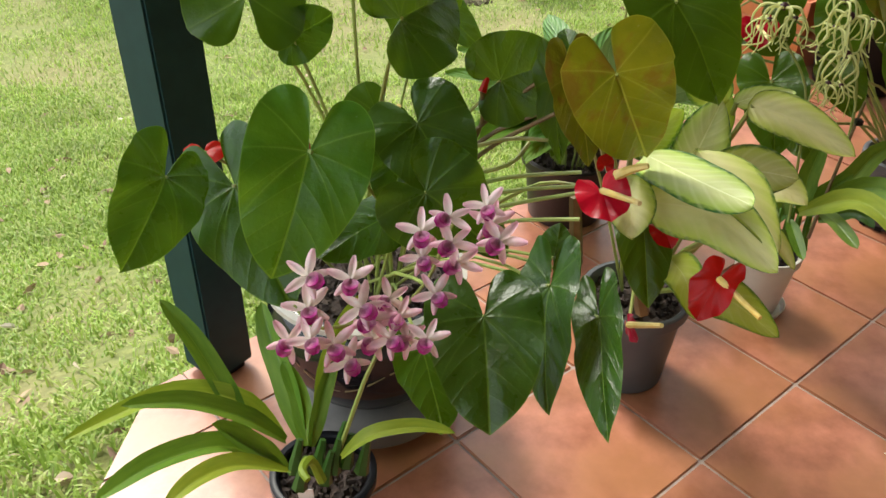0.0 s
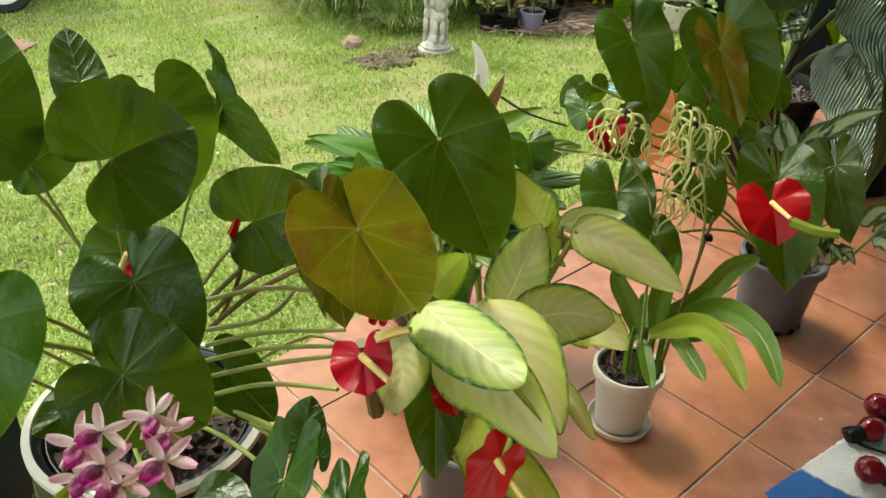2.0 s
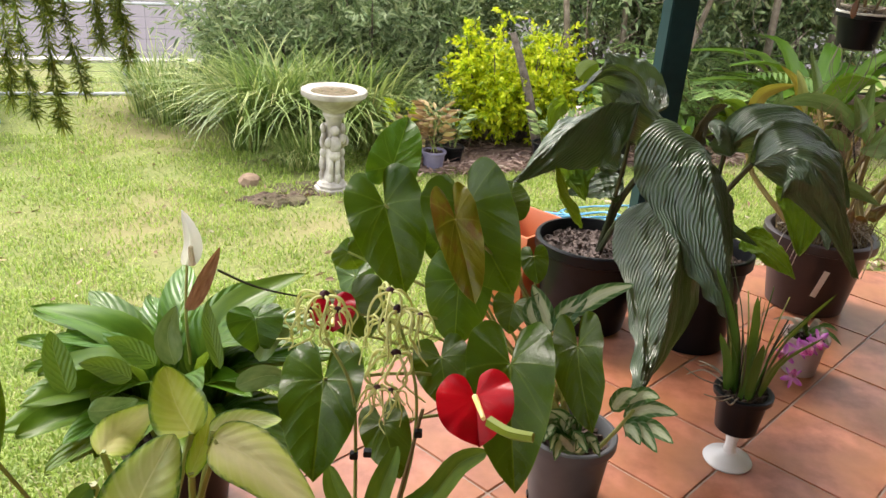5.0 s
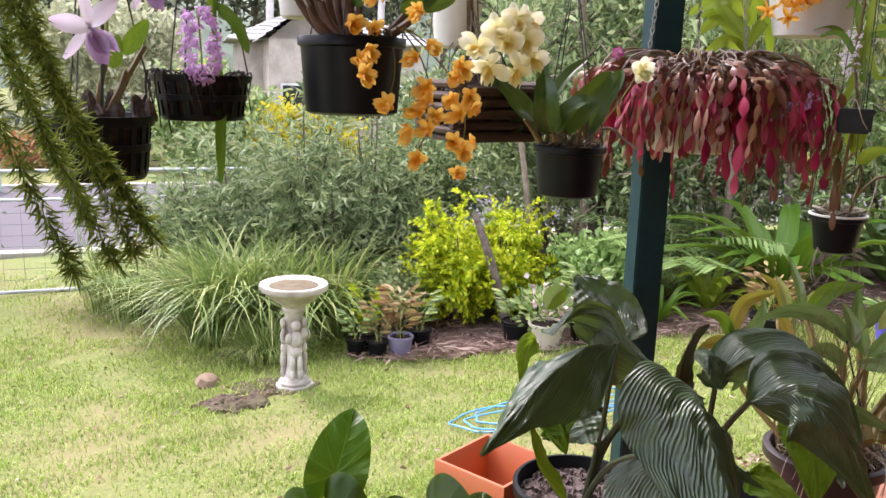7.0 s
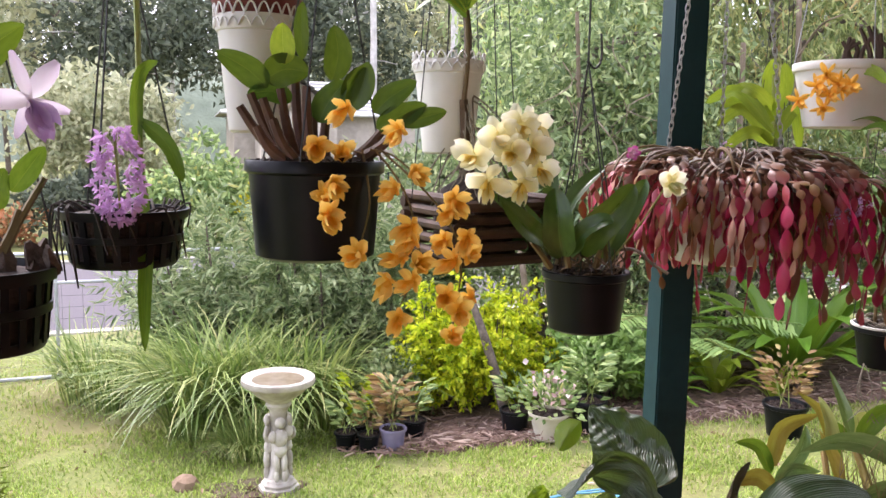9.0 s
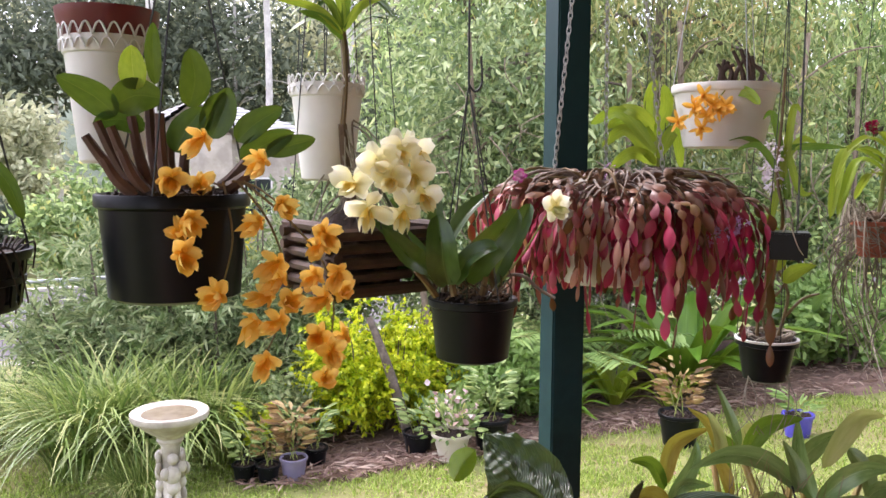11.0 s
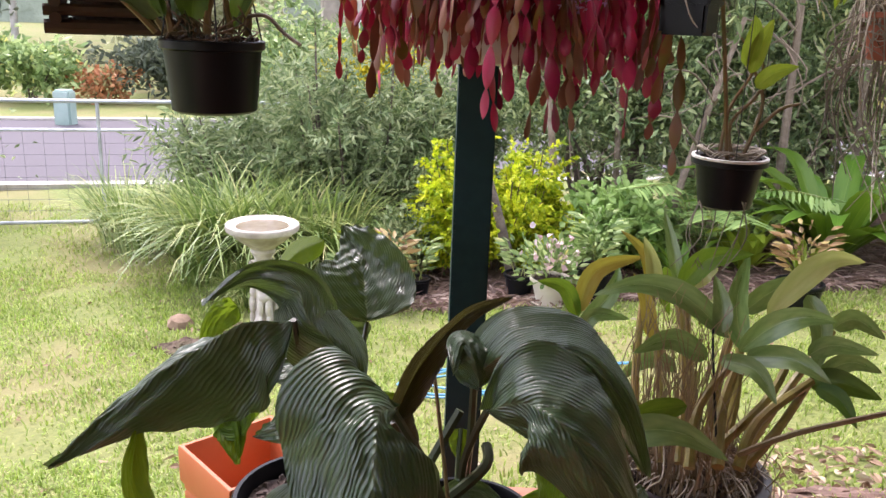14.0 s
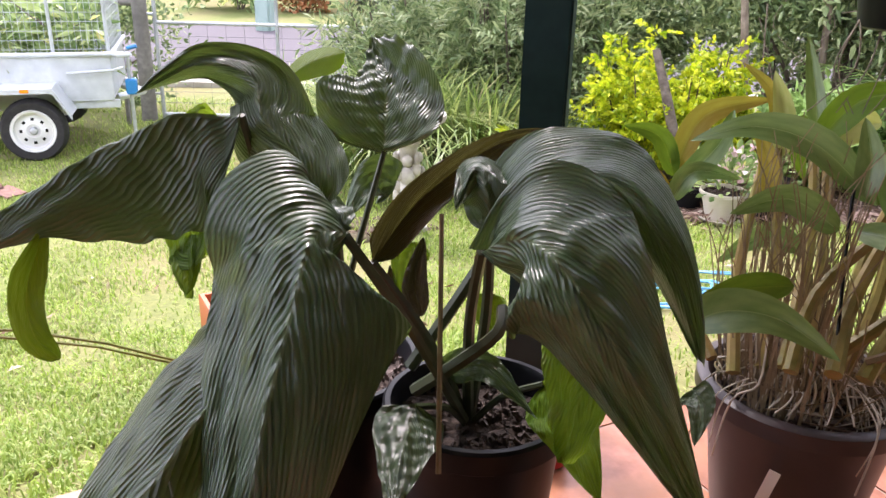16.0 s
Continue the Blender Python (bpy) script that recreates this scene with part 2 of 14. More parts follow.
flat("road", [(-60, -6.2), (60, 27.3), (60, 34.3), (-60, 0.8)], 0, 0.2, m_road, "grey-violet bitumen street beyond the gate", "road").matrix_basis = Matrix.Translation((0, 2.6, -1.27))
flat("kerb", [(-60, -6.45), (60, 27.05), (60, 27.3), (-60, -6.2)], 0.03, 0.2, m_concrete, "pale concrete kerb along the street", "kerb").matrix_basis = Matrix.Translation((0, 2.6, -1.26))
flat("far_kerb", [(-60, 0.8), (60, 34.3), (60, 34.55), (-60, 1.05)], 0.04, 0.2, m_concrete, "pale concrete kerb across the street", "kerb").matrix_basis = Matrix.Translation((0, 2.6, -1.26))

# ---- veranda: slab, edge, posts, roof, house wall ----
EDGE = [(-0.49, -2.2), (-0.49, 0.66), (1.52, 2.80), (6.0, 2.88), (6.0, -2.2)]
slab = flat("veranda_slab", EDGE, -0.0035, 0.32, m_grout, "tiled concrete veranda slab with pale grout", "slab")


def clip_poly(poly, edge):
    """Cuts a convex outline to the inside of a convex outline (both clockwise seen from above)."""
    out = poly
    for k in range(len(edge)):
        (ax, ay), (bx, by) = edge[k], edge[(k + 1) % len(edge)]
        nx, ny = by - ay, -(bx - ax)
        new_out = []
        for i in range(len(out)):
            p, q = out[i], out[(i + 1) % len(out)]
            dp, dq = (p[0] - ax) * nx + (p[1] - ay) * ny, (q[0] - ax) * nx + (q[1] - ay) * ny
            if dp >= 0:
                new_out.append(p)
            if dp * dq < 0:
                s = dp / (dp - dq)
                new_out.append((p[0] + s * (q[0] - p[0]), p[1] + s * (q[1] - p[1])))
        out = new_out
        if len(out) < 3:
            return []
    return out


def green_post(x, y, turn, size, low, high, label):
    p = thing("veranda_post", label, "post", (x, y, 0), "veranda posts", turn=turn)
    bm = box(bmesh.new(), -size / 2, -size / 2, low + 0.03, size / 2, size / 2, high, 0.004)
    part("shaft", bm, m_green_paint, p)
    bm = box(bmesh.new(), -size / 2 + 0.012, -size / 2 + 0.012, low, size / 2 - 0.012, size / 2 - 0.012, low + 0.035, 0.002)
    part("foot_bracket", bm, m_black, p, "black steel foot bracket")
    return p


def beam(name, a, b, width, z0, z1, material, label):
    d = Vector((b[0] - a[0], b[1] - a[1], 0))
    bm = box(bmesh.new(), 0, -width / 2, z0, d.length, width / 2, z1, 0.004)
    ob = part(name, bm, material, None)
    ob.matrix_basis = Matrix.Translation((a[0], a[1], 0)) @ pose(0, 0, 0, 0, 0, math.degrees(math.atan2(d.y, d.x)))
    return tagged(ob, label, "beam", kind="structure")


m_black = grainy("black_plastic", (0.004, 0.0045, 0.006), (0.008, 0.0085, 0.011), 24, 0.34, 0.06, (0.006, 0.0065, 0.008), 5, spec=0.2)
POST_1, POST_2 = (-0.378, 0.733), (1.603, 2.752)
green_post(*POST_1, 56, 0.09, -0.012, 2.42, "dark green painted square veranda post at the patio corner")
green_post(*POST_2, 4, 0.09, -0.012, 2.42, "dark green painted square veranda post beside hanging pots")
beam("beam_front", POST_1, POST_2, 0.09, 2.42, 2.6, m_green_paint, "dark green roof beam over the veranda edge")
beam("beam_east", (1.6, 2.752), (6.0, 2.83), 0.09, 2.42, 2.6, m_green_paint, "dark green roof beam over the veranda edge")
beam("beam_west", (-0.4, -2.2), (-0.4, 0.73), 0.09, 2.42, 2.6, m_green_paint, "dark green roof beam over the veranda edge")
flat("ceiling", [(-0.75, -2.2), (-0.75, 0.78), (1.45, 3.08), (6.0, 3.16), (6.0, -2.2)], 2.68, 0.07, m_ceiling, "pale boarded veranda ceiling", "ceiling")
flat("wall_house", [(-0.75, -2.4), (-0.75, -2.2), (6.0, -2.2), (6.0, -2.4)], 2.7, 2.72, m_wall, "cream rendered house wall", "wall")
flat("wall_side", [(6.0, -2.4), (6.0, 3.0), (6.2, 3.0), (6.2, -2.4)], 2.7, 2.72, m_wall, "cream rendered house wall", "wall")

# ---- leaves, stems, pots: how each kind is made ----
def leaf_shader(name, dark, light, vein, rough=0.3, translucent=0.12, spec=0.5, pattern="heart", edge=None, bump=0.25, under=None, coat=0.0, blotch=None, ribs=10, glow=0.5, pleat=0.0):
    """A single large leaf: veins, blotches and an uneven gloss. heart: veins from the leaf's base; strip: veins from a midrib."""
    m, n, l, b = mat(name, rough, spec=spec)
    tc = n.new("ShaderNodeTexCoord")
    sep = n.new("ShaderNodeSeparateXYZ")
    l.new(tc.outputs["UV"], sep.inputs[0])
    x, y = sep.outputs[0], sep.outputs[1]
    ax = math_node(n, l, "ABSOLUTE", math_node(n, l, "SUBTRACT", x, 0.5))
    if pattern == "heart":
        yy = math_node(n, l, "SUBTRACT", y, 0.3)
        ang = math_node(n, l, "ARCTAN2", ax, yy)
        rad = math_node(n, l, "SQRT", math_node(n, l, "ADD", math_node(n, l, "MULTIPLY", ax, ax), math_node(n, l, "MULTIPLY", yy, yy)))
        ray = math_node(n, l, "ABSOLUTE", math_node(n, l, "SINE", math_node(n, l, "ADD", math_node(n, l, "MULTIPLY", ang, 4.2), math_node(n, l, "MULTIPLY", rad, 2.2))))
        # side veins leave the midrib and arch towards the tip; the lobes have veins that fan out from the stalk
        lean = math_node(n, l, "ADD", math_node(n, l, "MULTIPLY", ax, 7.0), math_node(n, l, "MULTIPLY", math_node(n, l, "MULTIPLY", ax, ax), 15.0))
        pin = math_node(n, l, "ABSOLUTE", math_node(n, l, "SINE", math_node(n, l, "MULTIPLY", math_node(n, l, "SUBTRACT", math_node(n, l, "MULTIPLY", yy, 9.0), lean), 3.1416)))
        upper = ramp(n, [(0.30, (1, 1, 1)), (0.42, (0, 0, 0))])
        l.new(math_node(n, l, "DIVIDE", ang, 3.1416), upper.inputs[0])
        soft = ramp(n, [(0.0, (0.75, 0.75, 0.75)), (0.010, (0.3, 0.3, 0.3)), (0.035, (0, 0, 0))])
        l.new(math_node(n, l, "MULTIPLY", ray, rad), soft.inputs[0])
        fine = ramp(n, [(0.0, (0.34, 0.34, 0.34)), (0.07, (0.12, 0.12, 0.12)), (0.2, (0, 0, 0))])
        l.new(pin, fine.inputs[0])
        fade = ramp(n, [(0.1, (1, 1, 1)), (0.42, (0.25, 0.25, 0.25))])
        l.new(rad, fade.inputs[0])
        line = math_node(n, l, "MULTIPLY", soft.outputs[0], fade.outputs[0])
        line = math_node(n, l, "MAXIMUM", line, math_node(n, l, "MULTIPLY", fine.outputs[0], upper.outputs[0]))
        line = math_node(n, l, "MAXIMUM", line, math_node(n, l, "MULTIPLY", math_node(n, l, "LESS_THAN", ax, 0.0045), 0.9))
        line = math_node(n, l, "MAXIMUM", line, math_node(n, l, "MULTIPLY", math_node(n, l, "GREATER_THAN", n_uv2(n, l), 0.982), 0.55))
        swell = math_node(n, l, "ADD", math_node(n, l, "MULTIPLY", ray, 0.5), math_node(n, l, "MULTIPLY", math_node(n, l, "MULTIPLY", math_node(n, l, "POWER", pin, 0.5), upper.outputs[0]), 0.3))
    else:
        w = math_node(n, l, "SINE", math_node(n, l, "MULTIPLY", math_node(n, l, "SUBTRACT", y, math_node(n, l, "MULTIPLY", ax, 0.55)), 6.283 * ribs))
        crest = ramp(n, [(0.4, (0, 0, 0)), (1.0, (0.28, 0.28, 0.28))])
        l.new(w, crest.inputs[0])
        line = crest.outputs[0]
        mid = math_node(n, l, "LESS_THAN", ax, 0.014)
        line = math_node(n, l, "MAXIMUM", line, mid)
        swell = w
        if pleat:
            # pleats run out from the midrib and sweep towards the tip, sunken along the veins
            bow = math_node(n, l, "ADD", math_node(n, l, "MULTIPLY", ax, 0.95), math_node(n, l, "MULTIPLY", math_node(n, l, "MULTIPLY", ax, ax), 0.5))
            drift = math_node(n, l, "MULTIPLY", noise_node(n, l, 4.0, 2, coord="UV").outputs[0], 0.11)
            fan = math_node(n, l, "MULTIPLY", math_node(n, l, "ADD", math_node(n, l, "SUBTRACT", y, bow), drift), 3.1416 * pleat)
            swell = math_node(n, l, "MULTIPLY", math_node(n, l, "SUBTRACT", 1.0, math_node(n, l, "POWER", math_node(n, l, "ABSOLUTE", math_node(n, l, "SINE", fan)), 0.55)), math_node(n, l, "ADD", math_node(n, l, "MULTIPLY", noise_node(n, l, 7.0, 3, coord="UV").outputs[0], 2.6), 0.1))
            line = math_node(n, l, "MULTIPLY", mid, 0.8)
    nz = noise_node(n, l, 5.0, 5, coord="UV")
    big = noise_node(n, l, 1.7, 2, coord="Object")
    r = ramp(n, [(0.3, dark), (0.75, light)])
    l.new(nz.outputs[0], r.inputs[0])
    col = r.outputs[0]
    if edge:
        pale, green, margin = edge
        d = math_node(n, l, "ABSOLUTE", math_node(n, l, "SUBTRACT", n_uv2(n, l), 0.0))
        patch = ramp(n, [(0.0, (0, 0, 0)), (1.0, (1, 1, 1))])
        l.new(math_node(n, l, "ADD", math_node(n, l, "MULTIPLY", math_node(n, l, "SUBTRACT", d, margin), 7.0), math_node(n, l, "MULTIPLY", math_node(n, l, "SUBTRACT", noise_node(n, l, 14, 4, coord="UV").outputs[0], 0.5), 2.4)), patch.inputs[0])
        pr = ramp(n, [(0.3, pale), (0.8, tuple(0.82 * c for c in pale))])
        l.new(nz.outputs[0], pr.inputs[0])
        flush = ramp(n, [(0.3, (0, 0, 0)), (0.95, (1, 1, 1))])
        l.new(d, flush.inputs[0])
        soft_pale = mix(n, l, flush.outputs[0], pr.outputs[0], (0.66 * pale[0], 0.82 * pale[1], 0.25 * pale[2]))
        col = mix(n, l, patch.outputs[0], soft_pale, green)
    if blotch:
        br = ramp(n, [(0.5, (0, 0, 0)), (0.62, (1, 1, 1))])
        l.new(noise_node(n, l, 3.2, 4, coord="Object").outputs[0], br.inputs[0])
        col = mix(n, l, math_node(n, l, "MULTIPLY", br.outputs[0], 0.8), col, blotch)
    col = mix(n, l, math_node(n, l, "MULTIPLY", line, 0.65), col, vein)
    grit = noise_node(n, l, 46.0, 3, coord="UV")
    scuff = ramp(n, [(0.68, (0, 0, 0)), (0.76, (1, 1, 1))])
    l.new(grit.outputs[0], scuff.inputs[0])
    col = mix(n, l, math_node(n, l, "MULTIPLY", scuff.outputs[0], 0.3), col, tuple(0.5 * c + 0.16 for c in light))
    hs = n.new("ShaderNodeHueSaturation")
    l.new(col, hs.inputs["Color"])
    rnd_val = n.new("ShaderNodeObjectInfo").outputs["Random"]
    l.new(math_node(n, l, "ADD", math_node(n, l, "MULTIPLY", rnd_val, 0.35), math_node(n, l, "ADD", math_node(n, l, "MULTIPLY", big.outputs[0], 0.3), 0.68)), hs.inputs["Value"])
    l.new(math_node(n, l, "ADD", math_node(n, l, "MULTIPLY", rnd_val, 0.022), 0.488), hs.inputs["Hue"])
    l.new(hs.outputs[0], b.inputs["Base Color"])
    rr = math_node(n, l, "ADD", math_node(n, l, "MULTIPLY", nz.outputs[0], 0.22), rough - 0.1)
    l.new(rr, b.inputs["Roughness"])
    b.inputs["Coat Weight"].default_value, b.inputs["Coat Roughness"].default_value = coat, rough
    bp = n.new("ShaderNodeBump")
    bp.inputs["Strength"].default_value, bp.inputs["Distance"].default_value = bump, 0.0075 if pleat else 0.006
    l.new(math_node(n, l, "ADD", math_node(n, l, "ADD", swell, math_node(n, l, "MULTIPLY", grit.outputs[0], 0.35)), math_node(n, l, "MULTIPLY", nz.outputs[0], 0.9)), bp.inputs["Height"])
    l.new(bp.outputs[0], b.inputs["Normal"])
    l.new(bp.outputs[0], b.inputs["Coat Normal"])
    t = n.new("ShaderNodeBsdfTranslucent")
    tcol = mix(n, l, glow, hs.outputs[0], (0.27, 0.42, 0.012) if pattern == "heart" else (0.35, 0.5, 0.03), "MIX")
    l.new(tcol, t.inputs[0])
    s = n.new("ShaderNodeMixShader")
    s.inputs[0].default_value = translucent
    l.new(b.outputs[0], s.inputs[1])
    l.new(t.outputs[0], s.inputs[2])
    l.new(s.outputs[0], n["Material Output"].inputs[0])
    return m


def n_uv2(n, l):
    """How near the leaf's rim a place lies (0 at the midrib, 1 at the rim), from the second map."""
    u = n.new("ShaderNodeUVMap")
    u.uv_map = "rim"
    s = n.new("ShaderNodeSeparateXYZ")
    l.new(u.outputs[0], s.inputs[0])
    return s.outputs[0]


HEART = [(0.0, 1.0), (0.07, 0.955), (0.19, 0.86), (0.32, 0.69), (0.42, 0.46), (0.475, 0.2), (0.485, -0.05), (0.44, -0.26), (0.34, -0.40), (0.21, -0.44), (0.10, -0.37), (0.045, -0.20), (0.02, -0.06)]


def heart_mesh(variant, rings=10, blunt=False):
    g = random.Random(variant)
    bend, cup, twist = g.uniform(0.06, 0.36), g.uniform(-0.12, 0.2), g.uniform(-0.16, 0.16)
    skew, fold = g.uniform(-0.05, 0.05), g.uniform(-0.08, 0.3)
    half = []
    for i in range(len(HEART) - 1):
        a, b, c, d = HEART[max(i - 1, 0)], HEART[i], HEART[i + 1], HEART[min(i + 2, len(HEART) - 1)]
        for k in range(3):
            q = k / 3
            half.append(tuple(0.5 * (2 * b[j] + (c[j] - a[j]) * q + (2 * a[j] - 5 * b[j] + 4 * c[j] - d[j]) * q * q + (3 * b[j] - a[j] - 3 * c[j] + d[j]) * q ** 3) for j in (0, 1)))
    half.append(HEART[-1])
    out = half + [(-x, y) for x, y in reversed(half[1:])]
    n = len(out)
    verts, uvs, rim, faces = [], [], [], []

    def add(x, y, s):
        if blunt:
            y = y if y < 0.4 else 0.4 + 0.72 * (y - 0.4)
            x *= 1.08 + 0.12 * max(y, 0)
        r = math.hypot(x, y)
        a = math.atan2(abs(x), y)
        z = -bend * (max(y, 0) ** 2) - 0.16 * max(-y, 0) ** 1.5 + cup * abs(x) ** 1.3 - 0.25 * abs(x) ** 2
        z += fold * abs(x) + twist * x * y + 0.016 * math.sin(9 * y + variant) + 0.03 * r * math.sin(3.3 * a + 5 * y + variant)
        z += 0.05 * abs(math.sin(a * 4.2 + 1.1 * r)) ** 0.7 * min(r, 0.4) - 0.022 * math.sin(5 * x + variant) * math.sin(4 * y + 2 * variant)
        z += 0.03 * s ** 3 * math.sin(7 * a + 2.3 * variant + (1.7 if x > 0 else 0)) + 0.012 * s * s * math.sin(15 * a + 4 * variant)
        if blunt:
            z += 0.05 * s * s * math.sin(6 * a + variant) + 0.1 * abs(x)
        verts.append((x + skew * y * y, y, z))
        rim.append((s, 0))
        uvs.append((0.5 + x * 0.5, 0.3 + y * 0.5))

    add(0, 0, 0)
    for k in range(1, rings + 1):
        s = (k / rings) ** 0.85
        for x, y in out:
            add(x * s, y * s, k / rings)
    for k in range(n):
        if k == len(half) - 1:
            continue
        j = (k + 1) % n
        faces.append((0, 1 + k, 1 + j))
        for r in range(rings - 1):
            a = 1 + r * n
            faces.append((a + k, a + n + k, a + n + j, a + j))
    me = mesh_np("leaf", verts, faces)
    uv = me.uv_layers.new(name="UVMap")
    idx = np.empty(len(me.loops), int)
    me.loops.foreach_get("vertex_index", idx)
    uv.data.foreach_set("uv", np.array(uvs)[idx].astype(np.float32).ravel())
    me.uv_layers.new(name="rim").data.foreach_set("uv", np.array(rim)[idx].astype(np.float32).ravel())
    me.shade_smooth()
    return me


HEARTS = {}


def frame_of(base, tip, normal):
    y = Vector(tip) - Vector(base)
    size = y.length
    y.normalize()
    z = Vector(normal)
    z = (z - y * z.dot(y)).normalized()
    x = y.cross(z)
    return Matrix(((x.x, y.x, z.x, base[0]), (x.y, y.y, z.y, base[1]), (x.z, y.z, z.z, base[2]), (0, 0, 0, 1))), size


def heart(plant, base, tip, width, normal, material, name="leaf", label=""):
    """A heart-shaped blade from the end of its stalk to its tip, facing normal."""
    m, size = frame_of(base, tip, normal)
    key = (rnd.randrange(9), material.name)
    if key not in HEARTS:
        HEARTS[key] = heart_mesh(key[0], blunt=name == "spathe")
        HEARTS[key].materials.append(material)
    ob = new(name, HEARTS[key])
    ob.parent = plant
    ob.matrix_basis = plant.matrix_basis.inverted() @ m @ Matrix.Diagonal((width / 0.94, size, (width + size) / 2, 1))
    if label:
        ob["label"] = label
    return ob


def stem(plant, pts, radius, material, name="stalk", taper=0.8, n=6):
    inv = plant.matrix_basis.inverted()
    return part(name, tube([inv @ Vector(p) for p in pts], radius, n, taper), material, plant)


def stalk(plant, foot, head, radius, material, arch=0.12, name="stalk"):
    a, b = Vector(foot), Vector(head)
    mid = (a + b) / 2 + Vector((0, 0, arch * (b - a).length)) + Vector((rnd.uniform(-1, 1), rnd.uniform(-1, 1), 0)) * 0.06 * (b - a).length
    return stem(plant, [a, mid, b], radius, material, name)


PROFILES = {
    "oval": lambda v: max(0.0, math.sin(math.pi * min(1, v ** 0.85))) ** 0.72,
    "egg": lambda v: max(0.0, math.sin(math.pi * v ** 0.72)) ** 0.75,
    "lance": lambda v: max(0.0, math.sin(math.pi * v ** 0.7)) ** 0.9,
    "strap": lambda v: min(1.0, 0.35 + 2.6 * v) * max(0.0, 1 - v ** 5) ** 0.8,
    "broad": lambda v: max(0.0, math.sin(math.pi * v ** 0.56)) ** 0.7 * (1 - 0.5 * v ** 2.5) * min(1.0, v / 0.07) ** 0.5,
}


def curve_points(pts, n):
    p = [Vector(q) for q in pts]
    if len(p) == 2:
        p = [p[0], (p[0] + p[1]) / 2, p[1]]
    out = []
    for k in range(n + 1):
        s = k / n * (len(p) - 1)
        i = min(int(s), len(p) - 2)
        s -= i
        a, b, c, d = p[max(i - 1, 0)], p[i], p[i + 1], p[min(i + 2, len(p) - 1)]
        out.append(0.5 * (2 * b + (c - a) * s + (2 * a - 5 * b + 4 * c - d) * s * s + (3 * b - a - 3 * c + d) * s ** 3))
    return out


def strip(plant, pts, width, normal, material, shape="oval", fold=0.15, rib=0.0, ribs=11, nu=6, nv=12, wave=0.03, name="leaf", label="", twist=0.0, curl=0.0):
    """A long blade along a curved midrib, folded, rippled or ribbed; normal is the way its face looks."""
    inv = plant.matrix_basis.inverted()
    spine = curve_points(pts, nv)
    f = PROFILES[shape]
    n0 = Vector(normal).normalized()
    verts, uvs, rim, faces = [], [], [], []
    ph = rnd.uniform(0, 6)
    for j, p in enumerate(spine):
        v = j / nv
        d = (spine[min(j + 1, nv)] - spine[max(j - 1, 0)]).normalized()
        z = n0 - d * n0.dot(d)
        if z.length < 0.05:
            z = d.orthogonal()
        z.normalize()
        side = d.cross(z)
        if twist:
            q = Matrix.Rotation(twist * v, 3, d)
            z, side = q @ z, q @ side
        w = width / 2 * max(f(v), 0.03)
        for i in range(2 * nu + 1):
            u = i / nu - 1
            lift = fold * abs(u) * w - curl * u * u * w + wave * width * math.sin(7 * v + ph + 2 * u) * abs(u)
            if rib:
                lift += width * 0.075 * math.sin(8 * v + 2 * ph + 2.5 * u) * math.sin(3 * u + 5 * v + ph) * abs(u) ** 0.5
                lift += width * 0.022 * math.sin(17 * v - 6 * abs(u) + ph) * math.sin(9 * u + 4 * v + 2 * ph) + width * 0.03 * abs(u) ** 3 * math.sin(31 * v + 5 * math.sin(6 * v + ph))
                lift += width * 0.012 * math.sin(41 * v + 9 * u + 3 * ph) * math.sin(13 * u - 19 * v) + width * 0.05 * abs(u) ** 2.5 * math.sin(11 * v + 2 * ph + (2 if u > 0 else 0))
                ph2 = ribs * (v - 0.475 * abs(u) - 0.125 * u * u + 0.015 * math.sin(4 * u + ph)) + 0.5 * math.sin(9 * v + ph) + 0.25 * math.sin(23 * v + 3 * ph + 2 * u)
                row = math.floor(ph2 + 0.5) * 12.9898 + (3.7 if u > 0 else 0) + ph
                high = 0.35 + 0.9 * (math.sin(row) * 43758.5453 % 1.0)
                ridge = 1 - 2 * abs(math.sin(math.pi * ph2)) ** 0.7
                lift += 0.55 * rib * width * high * ridge * min(1, 5 * abs(u)) * (1 - abs(u) ** 6) * min(1, 6 * (1 - v))
            verts.append(tuple(inv @ (p + side * (u * w) + z * lift)))
            uvs.append((0.5 + 0.5 * u, v))
            rim.append((max(abs(u), abs(2 * v - 1) ** 6), v))
    k = 2 * nu + 1
    for j in range(nv):
        for i in range(2 * nu):
            faces.append((j * k + i, j * k + i + 1, (j + 1) * k + i + 1, (j + 1) * k + i))
    me = mesh_np(name, verts, faces)
    idx = np.empty(len(me.loops), int)
    me.loops.foreach_get("vertex_index", idx)
    for layer, co in (("UVMap", uvs), ("rim", rim)):
        uv = me.uv_layers.new(name=layer)
        uv.data.foreach_set("uv", np.array(co)[idx].astype(np.float32).ravel())
    ob = part(name, me, material, plant, label)
    return ob


def spadix(flower_parent, a, b, radius, material):
    return stem(flower_parent, [a, b], radius, material, "spadix", 0.7, 8)


